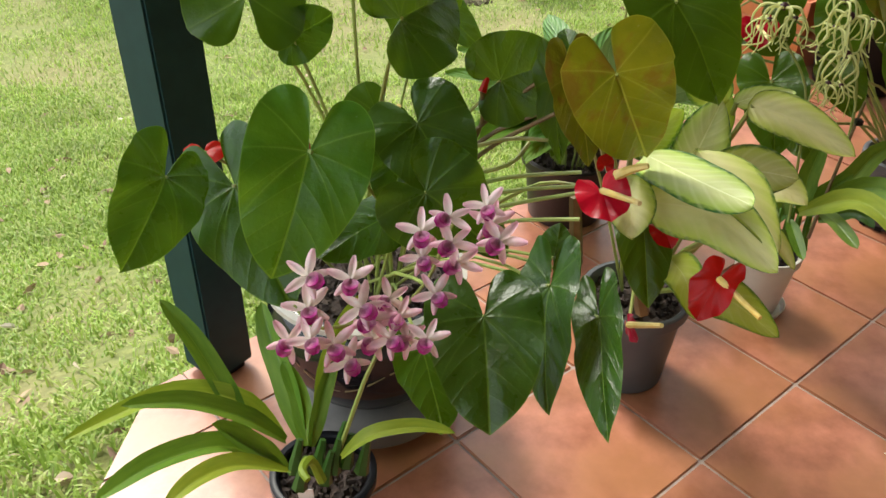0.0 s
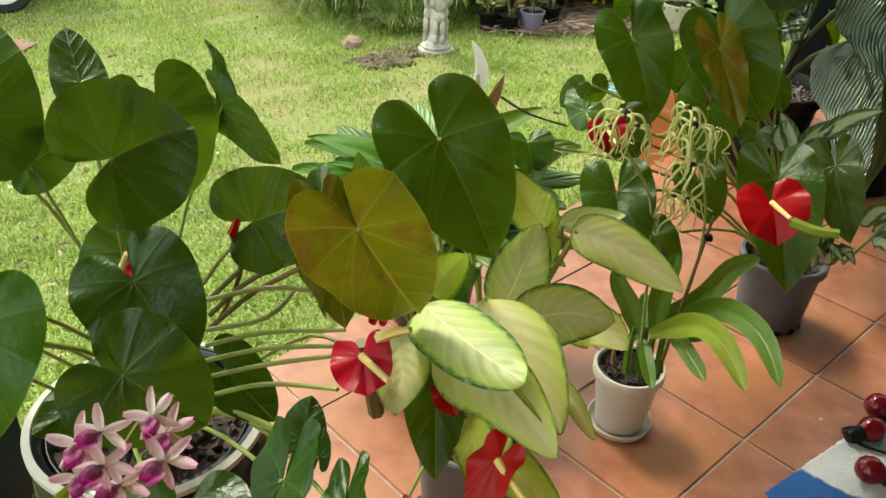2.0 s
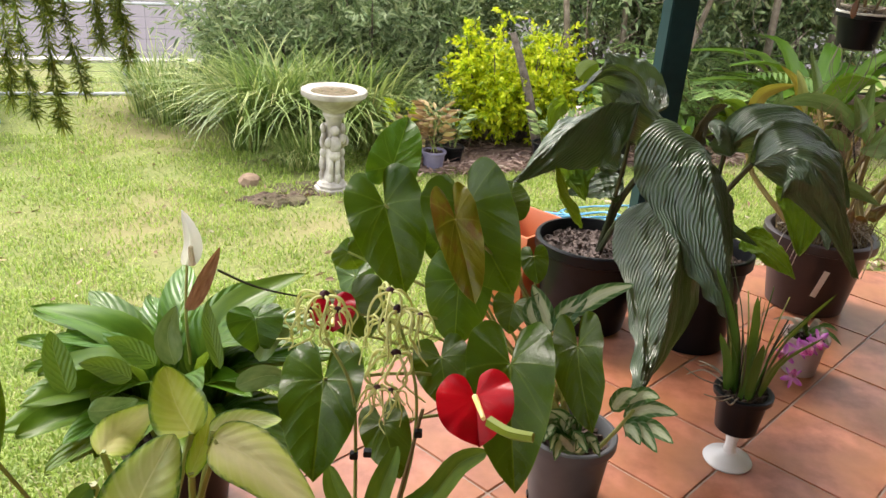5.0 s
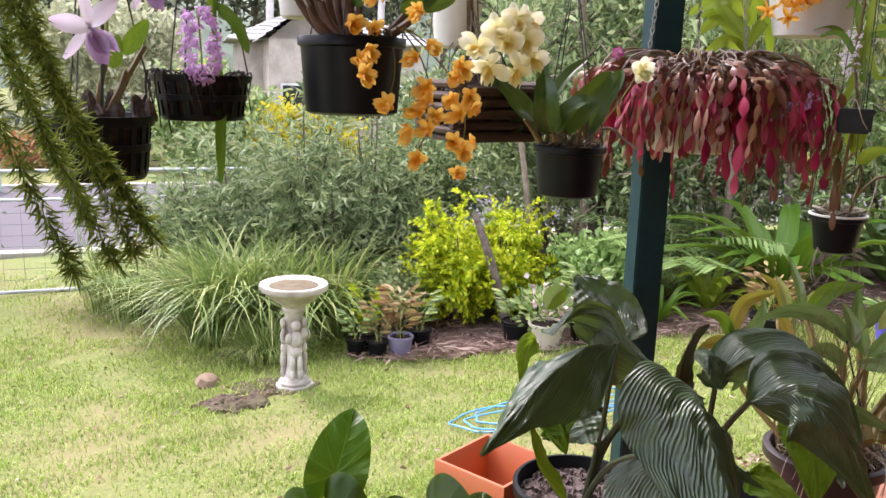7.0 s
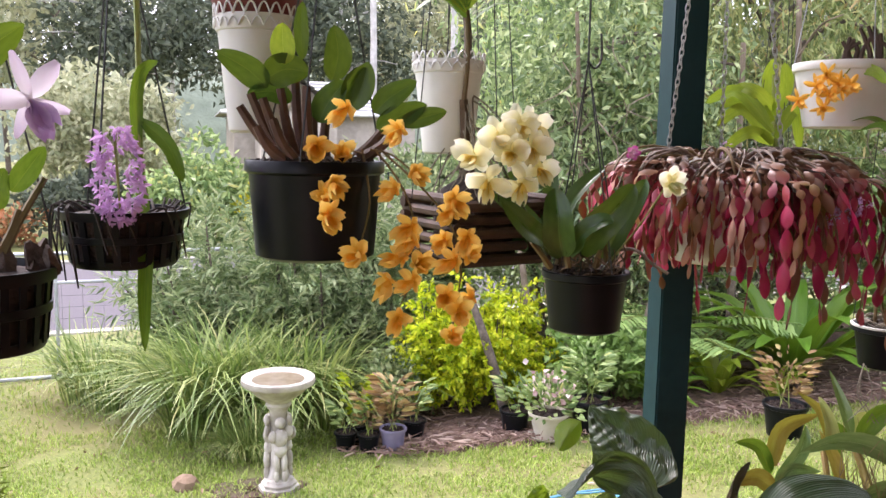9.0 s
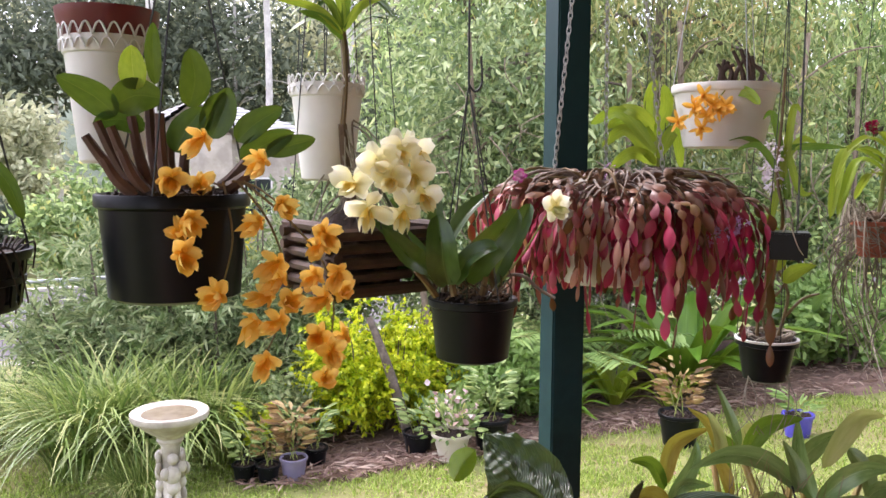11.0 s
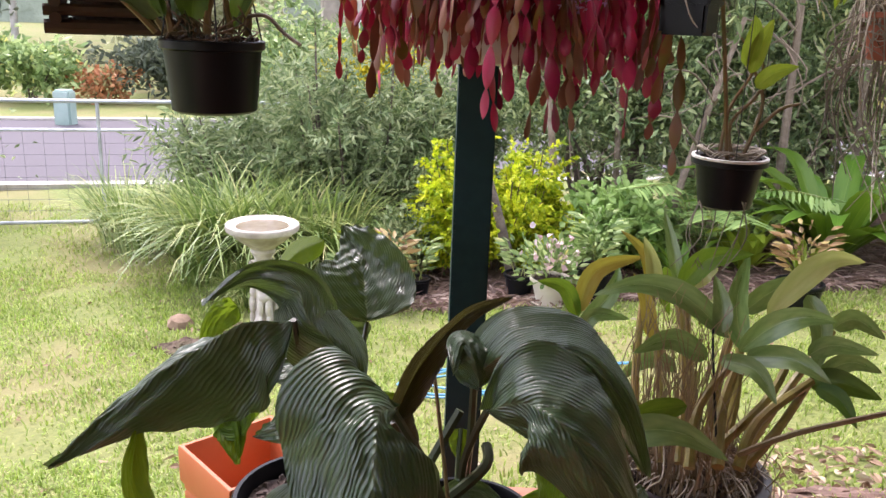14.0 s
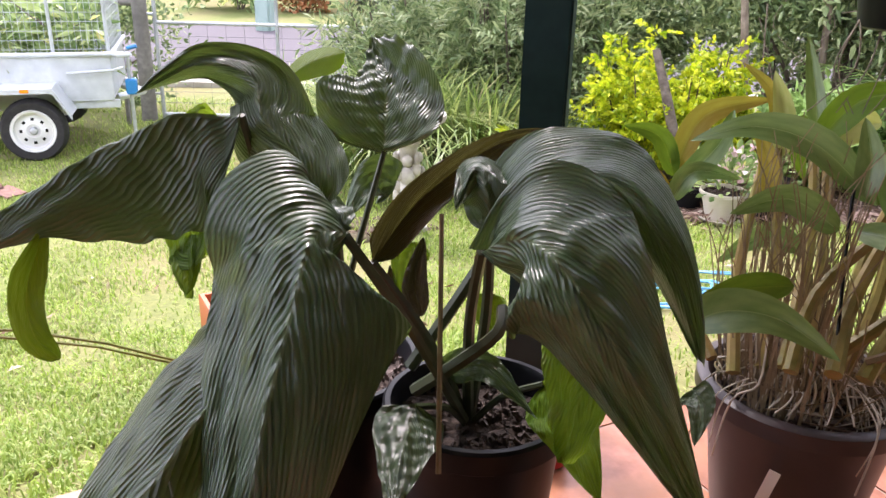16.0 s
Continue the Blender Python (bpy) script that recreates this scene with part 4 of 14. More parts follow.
def segment_shader(name, a, b, c):
    m, n, l, bs = mat(name, 0.38, spec=0.45)
    r = ramp(n, [(0.3, a), (0.52, b), (0.72, c)])
    l.new(noise_node(n, l, 9.0, 4).outputs[0], r.inputs[0])
    # old joints near the pot go woody, young ones at the ends stay bright
    sep = n.new("ShaderNodeSeparateXYZ")
    l.new(n.new("ShaderNodeTexCoord").outputs["Object"], sep.inputs[0])
    age = ramp(n, [(0.0, (0, 0, 0)), (0.45, (0.35, 0.35, 0.35)), (1.0, (1, 1, 1))])
    l.new(math_node(n, l, "MULTIPLY", math_node(n, l, "SUBTRACT", sep.outputs[2], 0.13), 9.0), age.inputs[0])
    hs = n.new("ShaderNodeHueSaturation")
    l.new(mix(n, l, age.outputs[0], r.outputs[0], mix(n, l, noise_node(n, l, 30, 3).outputs[0], (0.14, 0.06, 0.035), (0.27, 0.17, 0.1))), hs.inputs["Color"])
    l.new(math_node(n, l, "ADD", math_node(n, l, "MULTIPLY", n.new("ShaderNodeObjectInfo").outputs["Random"], 0.7), 0.65), hs.inputs["Value"])
    l.new(hs.outputs[0], bs.inputs["Base Color"])
    t = n.new("ShaderNodeBsdfTranslucent")
    l.new(hs.outputs[0], t.inputs[0])
    s = n.new("ShaderNodeMixShader")
    s.inputs[0].default_value = 0.2
    l.new(bs.outputs[0], s.inputs[1])
    l.new(t.outputs[0], s.inputs[2])
    l.new(s.outputs[0], n["Material Output"].inputs[0])
    return m


m_seg_red = segment_shader("red_stem", (0.34, 0.03, 0.06), (0.5, 0.03, 0.11), (0.32, 0.09, 0.05))
m_seg_deep = segment_shader("crimson_stem", (0.24, 0.01, 0.045), (0.4, 0.013, 0.085), (0.2, 0.025, 0.025))
m_seg_pink = segment_shader("rosy_stem", (0.42, 0.10, 0.10), (0.5, 0.04, 0.12), (0.42, 0.17, 0.1))
m_seg_green = segment_shader("bronze_green_stem", (0.20, 0.16, 0.03), (0.28, 0.10, 0.04), (0.16, 0.2, 0.03))
m_seg_bronze = segment_shader("salmon_stem", (0.5, 0.2, 0.15), (0.55, 0.28, 0.2), (0.36, 0.2, 0.08))
m_seg_brown = segment_shader("woody_stem", (0.2, 0.07, 0.045), (0.27, 0.1, 0.06), (0.2, 0.1, 0.05))


def spike_flowers(plant, foot, tip, radius, n, seed, material=None):
    """A dense spike of tiny star flowers round a stem."""
    g = np.random.default_rng(seed)
    inv = plant.matrix_basis.inverted()
    a, b = np.array(inv @ Vector(foot)), np.array(inv @ Vector(tip))
    d = (b - a) / np.linalg.norm(b - a)
    s = g.random(n)
    r = g.normal(size=(n, 3))
    r -= (r @ d)[:, None] * d
    r /= np.linalg.norm(r, axis=1, keepdims=True)
    w = radius * (0.55 + 0.6 * np.sin(np.pi * s) ** 0.6)
    centre = a + s[:, None] * (b - a) + r * w[:, None] * g.uniform(0.5, 1.0, n)[:, None]
    pos = np.repeat(centre, 6, 0)
    ways = np.repeat(r, 6, 0) * 0.6 + g.normal(size=(n * 6, 3)) * 0.7
    stem(plant, [foot, tip], 0.002, m_stalk, "spike_stem", 0.6)
    return part("flower_spike", leaf_cloud("flower_spike", pos, ways, radius * 0.42, radius * 0.2, 0.2, seed), material or m_spike, plant, "dense spike of tiny lilac flowers", smooth=False)
m_bark_chips = grainy("brown_bark_chips", (0.05, 0.035, 0.03), (0.2, 0.15, 0.13), 60, 0.9, 1.0, (0.1, 0.07, 0.06), 20, dist=0.01)

# ---- anthurium in a black glazed bowl on a timber stand ----
stand = thing("plant_stand", "low round weathered grey timber plant stand on the tiles", "plant stand", (-0.075, 0.68, 0))
part("top", lathe([(0.150, 0.030), (0.158, 0.034), (0.158, 0.060), (0.150, 0.064)], 48), m_wood_grey, stand)
for k in range(4):
    part("foot", box(bmesh.new(), -0.02, -0.02, 0, 0.02, 0.02, 0.032, 0.003), m_black, stand, "", pose(0.1 * math.cos(k * 1.571 + 0.6), 0.1 * math.sin(k * 1.571 + 0.6), 0, 0, 0, 35))
ant_a = thing("anthurium_plant", "flowering anthurium with large heart-shaped green leaves in a black glazed bowl", "potted plant", (-0.075, 0.68, 0.065))
BOWL = [(0.085, 0), (0.095, 0.004), (0.125, 0.03), (0.160, 0.09), (0.170, 0.14), (0.166, 0.185), (0.150, 0.205), (0.156, 0.214), (0.164, 0.222), (0.164, 0.230), (0.150, 0.232), (0.144, 0.222), (0.140, 0.19), (0.02, 0.185)]
part("bowl", lathe(BOWL, 64), m_glaze, ant_a, "shiny black glazed ceramic bowl")
part("rim_band", lathe([(0.1645, 0.221), (0.169, 0.224), (0.169, 0.233), (0.158, 0.235), (0.157, 0.230)], 64, ring=True), m_concrete, ant_a, "pale worn rim")
for k in range(11):
    a = 3.6 + k * 0.21
    bm = tube([(0.171 * math.cos(a + s) , 0.171 * math.sin(a + s), 0.135 + 0.02 * math.sin(5 * s + k)) for s in (0, 0.05, 0.1, 0.16)], 0.0016, 5, 0.4)
    part("painted_sprig", bm, m_stalk_brown, ant_a)
pot(ant_a, 0.140, 0.10, 0.19, m_black, (0, 0, 0.03), 0.001, 0.003, 0.9, "liner")

heart(ant_a, (-0.07, 0.352, 0.694), (-0.094, 0.268, 0.58), 0.132, (0.297, -0.811, 0.504), m_anthurium_mid)
stalk(ant_a, (-0.03, 0.68, 0.24), (-0.07, 0.352, 0.694), 0.0029, m_stalk, 0.12)
heart(ant_a, (-0.238, 0.36, 0.647), (-0.245, 0.26, 0.597), 0.103, (0.681, -0.662, 0.313), m_anthurium)
stalk(ant_a, (-0.1, 0.7, 0.24), (-0.238, 0.36, 0.647), 0.0029, m_stalk, 0.12)
heart(ant_a, (-0.185, 0.423, 0.602), (-0.102, 0.318, 0.507), 0.126, (0.021, -0.921, 0.39), m_anthurium)
stalk(ant_a, (-0.06, 0.72, 0.24), (-0.185, 0.423, 0.602), 0.0029, m_stalk, 0.12)
heart(ant_a, (0.125, 0.275, 0.545), (0.14, 0.16, 0.492), 0.125, (0.074, -0.731, 0.679), m_anthurium)
stalk(ant_a, (-0.06, 0.66, 0.24), (0.125, 0.275, 0.545), 0.0029, m_stalk, 0.12)
heart(ant_a, (0.058, 0.286, 0.481), (0.09, 0.203, 0.441), 0.088, (0.512, -0.538, 0.67), m_anthurium_mid)
stalk(ant_a, (-0.03, 0.68, 0.24), (0.058, 0.286, 0.481), 0.0029, m_stalk, 0.12)
heart(ant_a, (0.199, 0.349, 0.536), (0.184, 0.231, 0.458), 0.075, (-0.561, -0.626, 0.542), m_anthurium)
stalk(ant_a, (-0.1, 0.7, 0.24), (0.199, 0.349, 0.536), 0.0029, m_stalk, 0.12)
heart(ant_a, (0.259, 0.341, 0.5), (0.26, 0.194, 0.456), 0.061, (-0.489, -0.697, 0.524), m_anthurium)
stalk(ant_a, (-0.06, 0.72, 0.24), (0.259, 0.341, 0.5), 0.0029, m_stalk, 0.12)
heart(ant_a, (0.053, 0.375, 0.637), (0.126, 0.365, 0.577), 0.125, (0.15, -0.8, 0.58), m_anthurium)
stalk(ant_a, (-0.06, 0.66, 0.24), (0.053, 0.375, 0.637), 0.0029, m_stalk, 0.12)
heart(ant_a, (0.033, 0.476, 0.671), (0.092, 0.425, 0.602), 0.12, (0.3, -0.85, 0.42), m_anthurium)
stalk(ant_a, (-0.03, 0.68, 0.24), (0.033, 0.476, 0.671), 0.0029, m_stalk, 0.12)
heart(ant_a, (-0.02, 0.534, 0.496), (-0.087, 0.432, 0.505), 0.085, (0.014, -0.669, 0.743), m_anthurium)
stalk(ant_a, (-0.1, 0.7, 0.24), (-0.02, 0.534, 0.496), 0.0029, m_stalk, 0.12)
heart(ant_a, (-0.217, 0.663, 0.754), (-0.243, 0.769, 0.868), 0.163, (0.427, -0.837, 0.341), m_anthurium_mid)
stalk(ant_a, (-0.06, 0.72, 0.24), (-0.217, 0.663, 0.754), 0.0029, m_stalk, 0.12)
heart(ant_a, (-0.165, 0.684, 0.69), (-0.11, 0.717, 0.713), 0.075, (0.453, -0.86, 0.236), m_anthurium)
stalk(ant_a, (-0.06, 0.66, 0.24), (-0.165, 0.684, 0.69), 0.0029, m_stalk, 0.12)
heart(ant_a, (0.009, 0.527, 0.781), (0.074, 0.607, 0.797), 0.145, (0.38, -0.827, 0.415), m_anthurium)
stalk(ant_a, (-0.03, 0.68, 0.24), (0.009, 0.527, 0.781), 0.0029, m_stalk, 0.12)
heart(ant_a, (0.014, 0.651, 0.781), (0.047, 0.631, 0.677), 0.122, (0.538, -0.702, 0.466), m_anthurium)
stalk(ant_a, (-0.1, 0.7, 0.24), (-0.003, 0.641, 0.781), 0.0029, m_stalk, 0.12)
heart(ant_a, (-0.075, 0.67, 0.802), (-0.102, 0.711, 0.853), 0.058, (0.429, -0.837, 0.34), m_anthurium)
stalk(ant_a, (-0.06, 0.72, 0.24), (-0.075, 0.67, 0.802), 0.0029, m_stalk, 0.12)
heart(ant_a, (0.015, 0.892, 0.69), (0.092, 0.858, 0.612), 0.066, (-0.134, -0.991, -0.019), m_anthurium)
stalk(ant_a, (-0.06, 0.66, 0.24), (0.015, 0.892, 0.69), 0.0029, m_stalk, 0.12)
heart(ant_a, (0.009, 0.91, 0.683), (-0.003, 0.969, 0.766), 0.046, (0.863, -0.48, 0.157), m_anthurium)
heart(ant_a, (0.129, 0.585, 0.684), (0.21, 0.599, 0.712), 0.118, (0.119, -0.954, 0.276), m_anthurium)
stalk(ant_a, (-0.03, 0.68, 0.24), (0.129, 0.585, 0.684), 0.0029, m_stalk, 0.12)
heart(ant_a, (-0.041, 0.632, 0.604), (-0.088, 0.595, 0.56), 0.094, (0.2, -0.864, 0.463), m_anthurium_mid)
stalk(ant_a, (-0.1, 0.7, 0.24), (-0.041, 0.632, 0.604), 0.0029, m_stalk, 0.12)
heart(ant_a, (0.205, 0.411, 0.532), (0.214, 0.437, 0.567), 0.047, (-0.016, -0.787, 0.616), m_anthurium)
stalk(ant_a, (-0.06, 0.72, 0.24), (0.205, 0.411, 0.532), 0.0029, m_stalk, 0.12)
heart(ant_a, (0.226, 0.392, 0.526), (0.228, 0.411, 0.55), 0.023, (-0.038, -0.777, 0.629), m_anthurium)
stalk(ant_a, (-0.06, 0.66, 0.24), (0.226, 0.392, 0.526), 0.0029, m_stalk, 0.12)
heart(ant_a, (0.012, 0.511, 0.608), (-0.004, 0.454, 0.559), 0.084, (0.132, -0.697, 0.704), m_anthurium)
stalk(ant_a, (-0.03, 0.68, 0.24), (0.012, 0.511, 0.608), 0.0029, m_stalk, 0.12)
heart(ant_a, (0.093, 0.54, 0.506), (0.153, 0.514, 0.453), 0.075, (0.351, -0.673, 0.651), m_anthurium)
stalk(ant_a, (-0.1, 0.7, 0.24), (0.093, 0.54, 0.506), 0.0029, m_stalk, 0.12)
heart(ant_a, (-0.251, 0.515, 0.595), (-0.239, 0.489, 0.585), 0.047, (0.392, -0.783, 0.483), m_spathe, "spathe", label="glossy red spathe")
stalk(ant_a, (-0.06, 0.72, 0.24), (-0.251, 0.515, 0.595), 0.003, m_stalk, 0.1)
heart(ant_a, (-0.008, 0.544, 0.64), (0.005, 0.532, 0.635), 0.019, (0.187, -0.861, 0.472), m_spathe, "spathe", label="glossy red spathe")
stalk(ant_a, (-0.06, 0.66, 0.24), (-0.008, 0.544, 0.64), 0.003, m_stalk, 0.1)
spadix(ant_a, (-0.007, 0.539, 0.643), (0.003, 0.536, 0.665), 0.0045, m_spadix_yellow)
heart(ant_a, (-0.119, 0.5, 0.62), (-0.115, 0.489, 0.599), 0.022, (0.293, -0.82, 0.491), m_spathe, "spathe", label="glossy red spathe")
stalk(ant_a, (-0.03, 0.68, 0.24), (-0.119, 0.5, 0.62), 0.003, m_stalk, 0.1)
stem(ant_a, [(0.106, 0.576, 0.67), (0.112, 0.585, 0.687)], 0.006, m_spathe, "flower_bud", 0.6)
stem(ant_a, [(0.106, 0.576, 0.67), (0.104, 0.598, 0.603), (0.064, 0.601, 0.519)], 0.003, m_stalk_brown, "stalk", 0.8)
stem(ant_a, [(0.068, 0.579, 0.578), (0.143, 0.56, 0.613), (0.195, 0.552, 0.618)], 0.0032, m_stalk, "stalk", 0.8)
stem(ant_a, [(0.07, 0.551, 0.533), (0.145, 0.534, 0.57), (0.238, 0.514, 0.595)], 0.0032, m_stalk, "stalk", 0.8)
stem(ant_a, [(0.07, 0.541, 0.518), (0.146, 0.524, 0.555), (0.237, 0.505, 0.58)], 0.0032, m_stalk, "stalk", 0.8)
stem(ant_a, [(0.071, 0.53, 0.502), (0.147, 0.514, 0.54), (0.245, 0.492, 0.58)], 0.0032, m_stalk, "stalk", 0.8)
stem(ant_a, [(0.072, 0.517, 0.484), (0.148, 0.502, 0.522), (0.237, 0.456, 0.561)], 0.0032, m_stalk, "stalk", 0.8)
stem(ant_a, [(0.069, 0.561, 0.548), (0.145, 0.543, 0.584), (0.172, 0.577, 0.601)], 0.0032, m_stalk, "stalk", 0.8)
stem(ant_a, [(0.066, 0.596, 0.568), (0.127, 0.594, 0.635), (0.187, 0.572, 0.699)], 0.0034, m_stalk_brown, "stalk", 0.8)
stem(ant_a, [(0.066, 0.586, 0.551), (0.128, 0.582, 0.613), (0.23, 0.559, 0.674)], 0.0034, m_stalk_brown, "stalk", 0.8)
stem(ant_a, [(0.067, 0.578, 0.538), (0.128, 0.574, 0.598), (0.2, 0.551, 0.657)], 0.0034, m_stalk_brown, "stalk", 0.8)

# ---- grey pot with an ageing anthurium and a variegated dumb cane ----
ant_b = thing("dumb_cane_plant", "cream and green dumb cane with anthurium in grey pot", "potted plant", (0.40, 0.805, 0))
pot(ant_b, 0.092, 0.076, 0.19, m_grey_pot, fill=0.84, label="ribbed dark grey plastic pot")

stem(ant_b, [(0.382, 0.652, 0.265), (0.349, 0.621, 0.379), (0.327, 0.58, 0.489), (0.326, 0.571, 0.568)], 0.012, m_stalk_brown, "cane", 0.8)
stem(ant_b, [(0.261, 0.625, 0.372), (0.253, 0.615, 0.441), (0.244, 0.601, 0.509)], 0.011, m_stalk_brown, "cane", 0.8)
heart(ant_b, (0.258, 0.475, 0.746), (0.318, 0.508, 0.615), 0.122, (0.08, -0.95, 0.3), m_olive)
stalk(ant_b, (0.4, 0.8, 0.17), (0.258, 0.475, 0.746), 0.0029, m_stalk, 0.12)
heart(ant_b, (0.217, 0.526, 0.72), (0.245, 0.474, 0.626), 0.070, (0.383, -0.788, 0.482), m_olive)
stalk(ant_b, (0.4, 0.8, 0.17), (0.217, 0.526, 0.72), 0.0029, m_stalk, 0.12)
heart(ant_b, (0.33, 0.573, 0.8), (0.4, 0.505, 0.71), 0.127, (0.228, -0.845, 0.484), m_anthurium_warm)
stalk(ant_b, (0.43, 0.83, 0.17), (0.33, 0.573, 0.8), 0.0029, m_stalk, 0.12)
heart(ant_b, (0.212, 0.553, 0.732), (0.205, 0.588, 0.762), 0.035, (-0.023, -0.914, 0.404), m_anthurium_warm)
stalk(ant_b, (0.38, 0.83, 0.17), (0.212, 0.553, 0.732), 0.0029, m_stalk, 0.12)
heart(ant_b, (0.338, 0.585, 0.5), (0.344, 0.464, 0.425), 0.081, (-0.13, -0.823, 0.553), m_anthurium_warm)
stalk(ant_b, (0.4, 0.8, 0.17), (0.338, 0.585, 0.5), 0.0029, m_stalk, 0.12)
heart(ant_b, (0.194, 0.56, 0.698), (0.21, 0.535, 0.589), 0.053, (-0.697, -0.662, 0.277), m_anthurium_warm)
stalk(ant_b, (0.38, 0.83, 0.17), (0.194, 0.56, 0.698), 0.0029, m_stalk, 0.12)
strip(ant_b, [(0.331, 0.538, 0.543), (0.403, 0.471, 0.568), (0.464, 0.389, 0.547)], 0.084, (-0.208, -0.808, 0.551), m_dief_dull, "egg", fold=0.3, wave=0.07, curl=0.15, nv=20)
stalk(ant_b, (0.43, 0.83, 0.17), (0.339, 0.531, 0.546), 0.0055, m_stalk, 0.05)
strip(ant_b, [(0.442, 0.671, 0.499), (0.497, 0.655, 0.532), (0.56, 0.643, 0.53)], 0.084, (-0.24, -0.908, 0.345), m_dief, "egg", fold=0.3, wave=0.07, curl=0.15, nv=20)
stalk(ant_b, (0.43, 0.83, 0.17), (0.442, 0.671, 0.499), 0.0055, m_stalk, 0.05)
strip(ant_b, [(0.325, 0.606, 0.584), (0.345, 0.6, 0.62), (0.366, 0.588, 0.655)], 0.052, (-0.151, -0.874, 0.461), m_dief_lime, "egg", fold=0.3, wave=0.07, curl=0.15, nv=20)
stalk(ant_b, (0.43, 0.83, 0.17), (0.325, 0.606, 0.584), 0.0055, m_stalk, 0.05)
strip(ant_b, [(0.292, 0.538, 0.576), (0.302, 0.486, 0.561), (0.299, 0.431, 0.552)], 0.068, (-0.11, -0.823, 0.558), m_dief_dull, "egg", fold=0.3, wave=0.07, curl=0.15, nv=20)
stalk(ant_b, (0.43, 0.83, 0.17), (0.293, 0.532, 0.574), 0.0055, m_stalk, 0.05)
strip(ant_b, [(0.377, 0.548, 0.447), (0.388, 0.484, 0.46), (0.396, 0.428, 0.437)], 0.053, (-0.181, -0.768, 0.614), m_dief_lime, "egg", fold=0.3, wave=0.07, curl=0.15, nv=20)
stalk(ant_b, (0.43, 0.83, 0.17), (0.378, 0.541, 0.448), 0.0055, m_stalk, 0.05)
strip(ant_b, [(0.418, 0.489, 0.436), (0.443, 0.44, 0.458), (0.482, 0.375, 0.459)], 0.058, (-0.235, -0.742, 0.628), m_dief_lime, "egg", fold=0.3, wave=0.07, curl=0.15, nv=20)
stalk(ant_b, (0.43, 0.83, 0.17), (0.421, 0.484, 0.438), 0.0055, m_stalk, 0.05)
strip(ant_b, [(0.48, 0.533, 0.523), (0.497, 0.497, 0.52), (0.518, 0.47, 0.494)], 0.024, (-0.28, -0.78, 0.56), m_dief_dull, "egg", fold=0.8)
stalk(ant_b, (0.43, 0.83, 0.17), (0.482, 0.529, 0.523), 0.0055, m_stalk, 0.05)
strip(ant_b, [(0.488, 0.833, 0.552), (0.459, 0.868, 0.572), (0.437, 0.901, 0.608)], 0.074, (0.199, -0.823, 0.532), m_dief_lime, "egg", fold=0.3, wave=0.07, curl=0.15, nv=20)
stalk(ant_b, (0.43, 0.83, 0.17), (0.485, 0.837, 0.554), 0.0055, m_stalk, 0.05)
strip(ant_b, [(0.489, 0.804, 0.51), (0.499, 0.859, 0.545), (0.481, 0.899, 0.565)], 0.030, (0.164, -0.816, 0.555), m_dief_lime, "egg", fold=0.3, wave=0.07, curl=0.15, nv=20)
stalk(ant_b, (0.43, 0.83, 0.17), (0.49, 0.81, 0.514), 0.0055, m_stalk, 0.05)
strip(ant_b, [(0.518, 0.809, 0.567), (0.581, 0.772, 0.561), (0.659, 0.711, 0.535)], 0.072, (0.1, -0.803, 0.588), m_dief_dull, "egg", fold=0.3, wave=0.07, curl=0.15, nv=20)
stalk(ant_b, (0.43, 0.83, 0.17), (0.525, 0.805, 0.566), 0.0055, m_stalk, 0.05)
strip(ant_b, [(0.506, 0.841, 0.552), (0.546, 0.854, 0.561), (0.597, 0.838, 0.577)], 0.037, (0.125, -0.825, 0.551), m_dief, "egg", fold=0.3, wave=0.07, curl=0.15, nv=20)
stalk(ant_b, (0.43, 0.83, 0.17), (0.51, 0.842, 0.553), 0.0055, m_stalk, 0.05)
strip(ant_b, [(0.428, 0.745, 0.471), (0.447, 0.76, 0.524), (0.475, 0.8, 0.577)], 0.09, (0.215, -0.774, 0.596), m_dief, "egg", fold=0.3, wave=0.07, curl=0.15, nv=20)
stalk(ant_b, (0.43, 0.83, 0.17), (0.428, 0.745, 0.471), 0.0055, m_stalk, 0.05)
strip(ant_b, [(0.307, 0.565, 0.617), (0.275, 0.599, 0.644), (0.219, 0.641, 0.673)], 0.078, (0.432, -0.705, 0.562), m_dief_lime, "egg", fold=0.3, wave=0.07, curl=0.15, nv=20)
stalk(ant_b, (0.43, 0.83, 0.17), (0.304, 0.569, 0.62), 0.0055, m_stalk, 0.05)
strip(ant_b, [(0.322, 0.556, 0.603), (0.375, 0.474, 0.614), (0.427, 0.419, 0.616)], 0.094, (0.364, -0.669, 0.648), m_dief, "egg", fold=0.1, wave=0.05, curl=0.15, nv=20)
stalk(ant_b, (0.43, 0.83, 0.17), (0.322, 0.556, 0.603), 0.0055, m_stalk, 0.05)
strip(ant_b, [(0.393, 0.576, 0.602), (0.434, 0.494, 0.581), (0.467, 0.412, 0.556)], 0.088, (0.293, -0.696, 0.656), m_dief_dull, "egg", fold=0.3, wave=0.07, curl=0.15, nv=20)
stalk(ant_b, (0.43, 0.83, 0.17), (0.393, 0.576, 0.602), 0.0055, m_stalk, 0.05)
strip(ant_b, [(0.506, 0.698, 0.48), (0.549, 0.676, 0.496), (0.581, 0.638, 0.489)], 0.063, (0.134, -0.732, 0.668), m_dief_dull, "egg", fold=0.3, wave=0.07, curl=0.15, nv=20)
stalk(ant_b, (0.43, 0.83, 0.17), (0.511, 0.696, 0.482), 0.0055, m_stalk, 0.05)
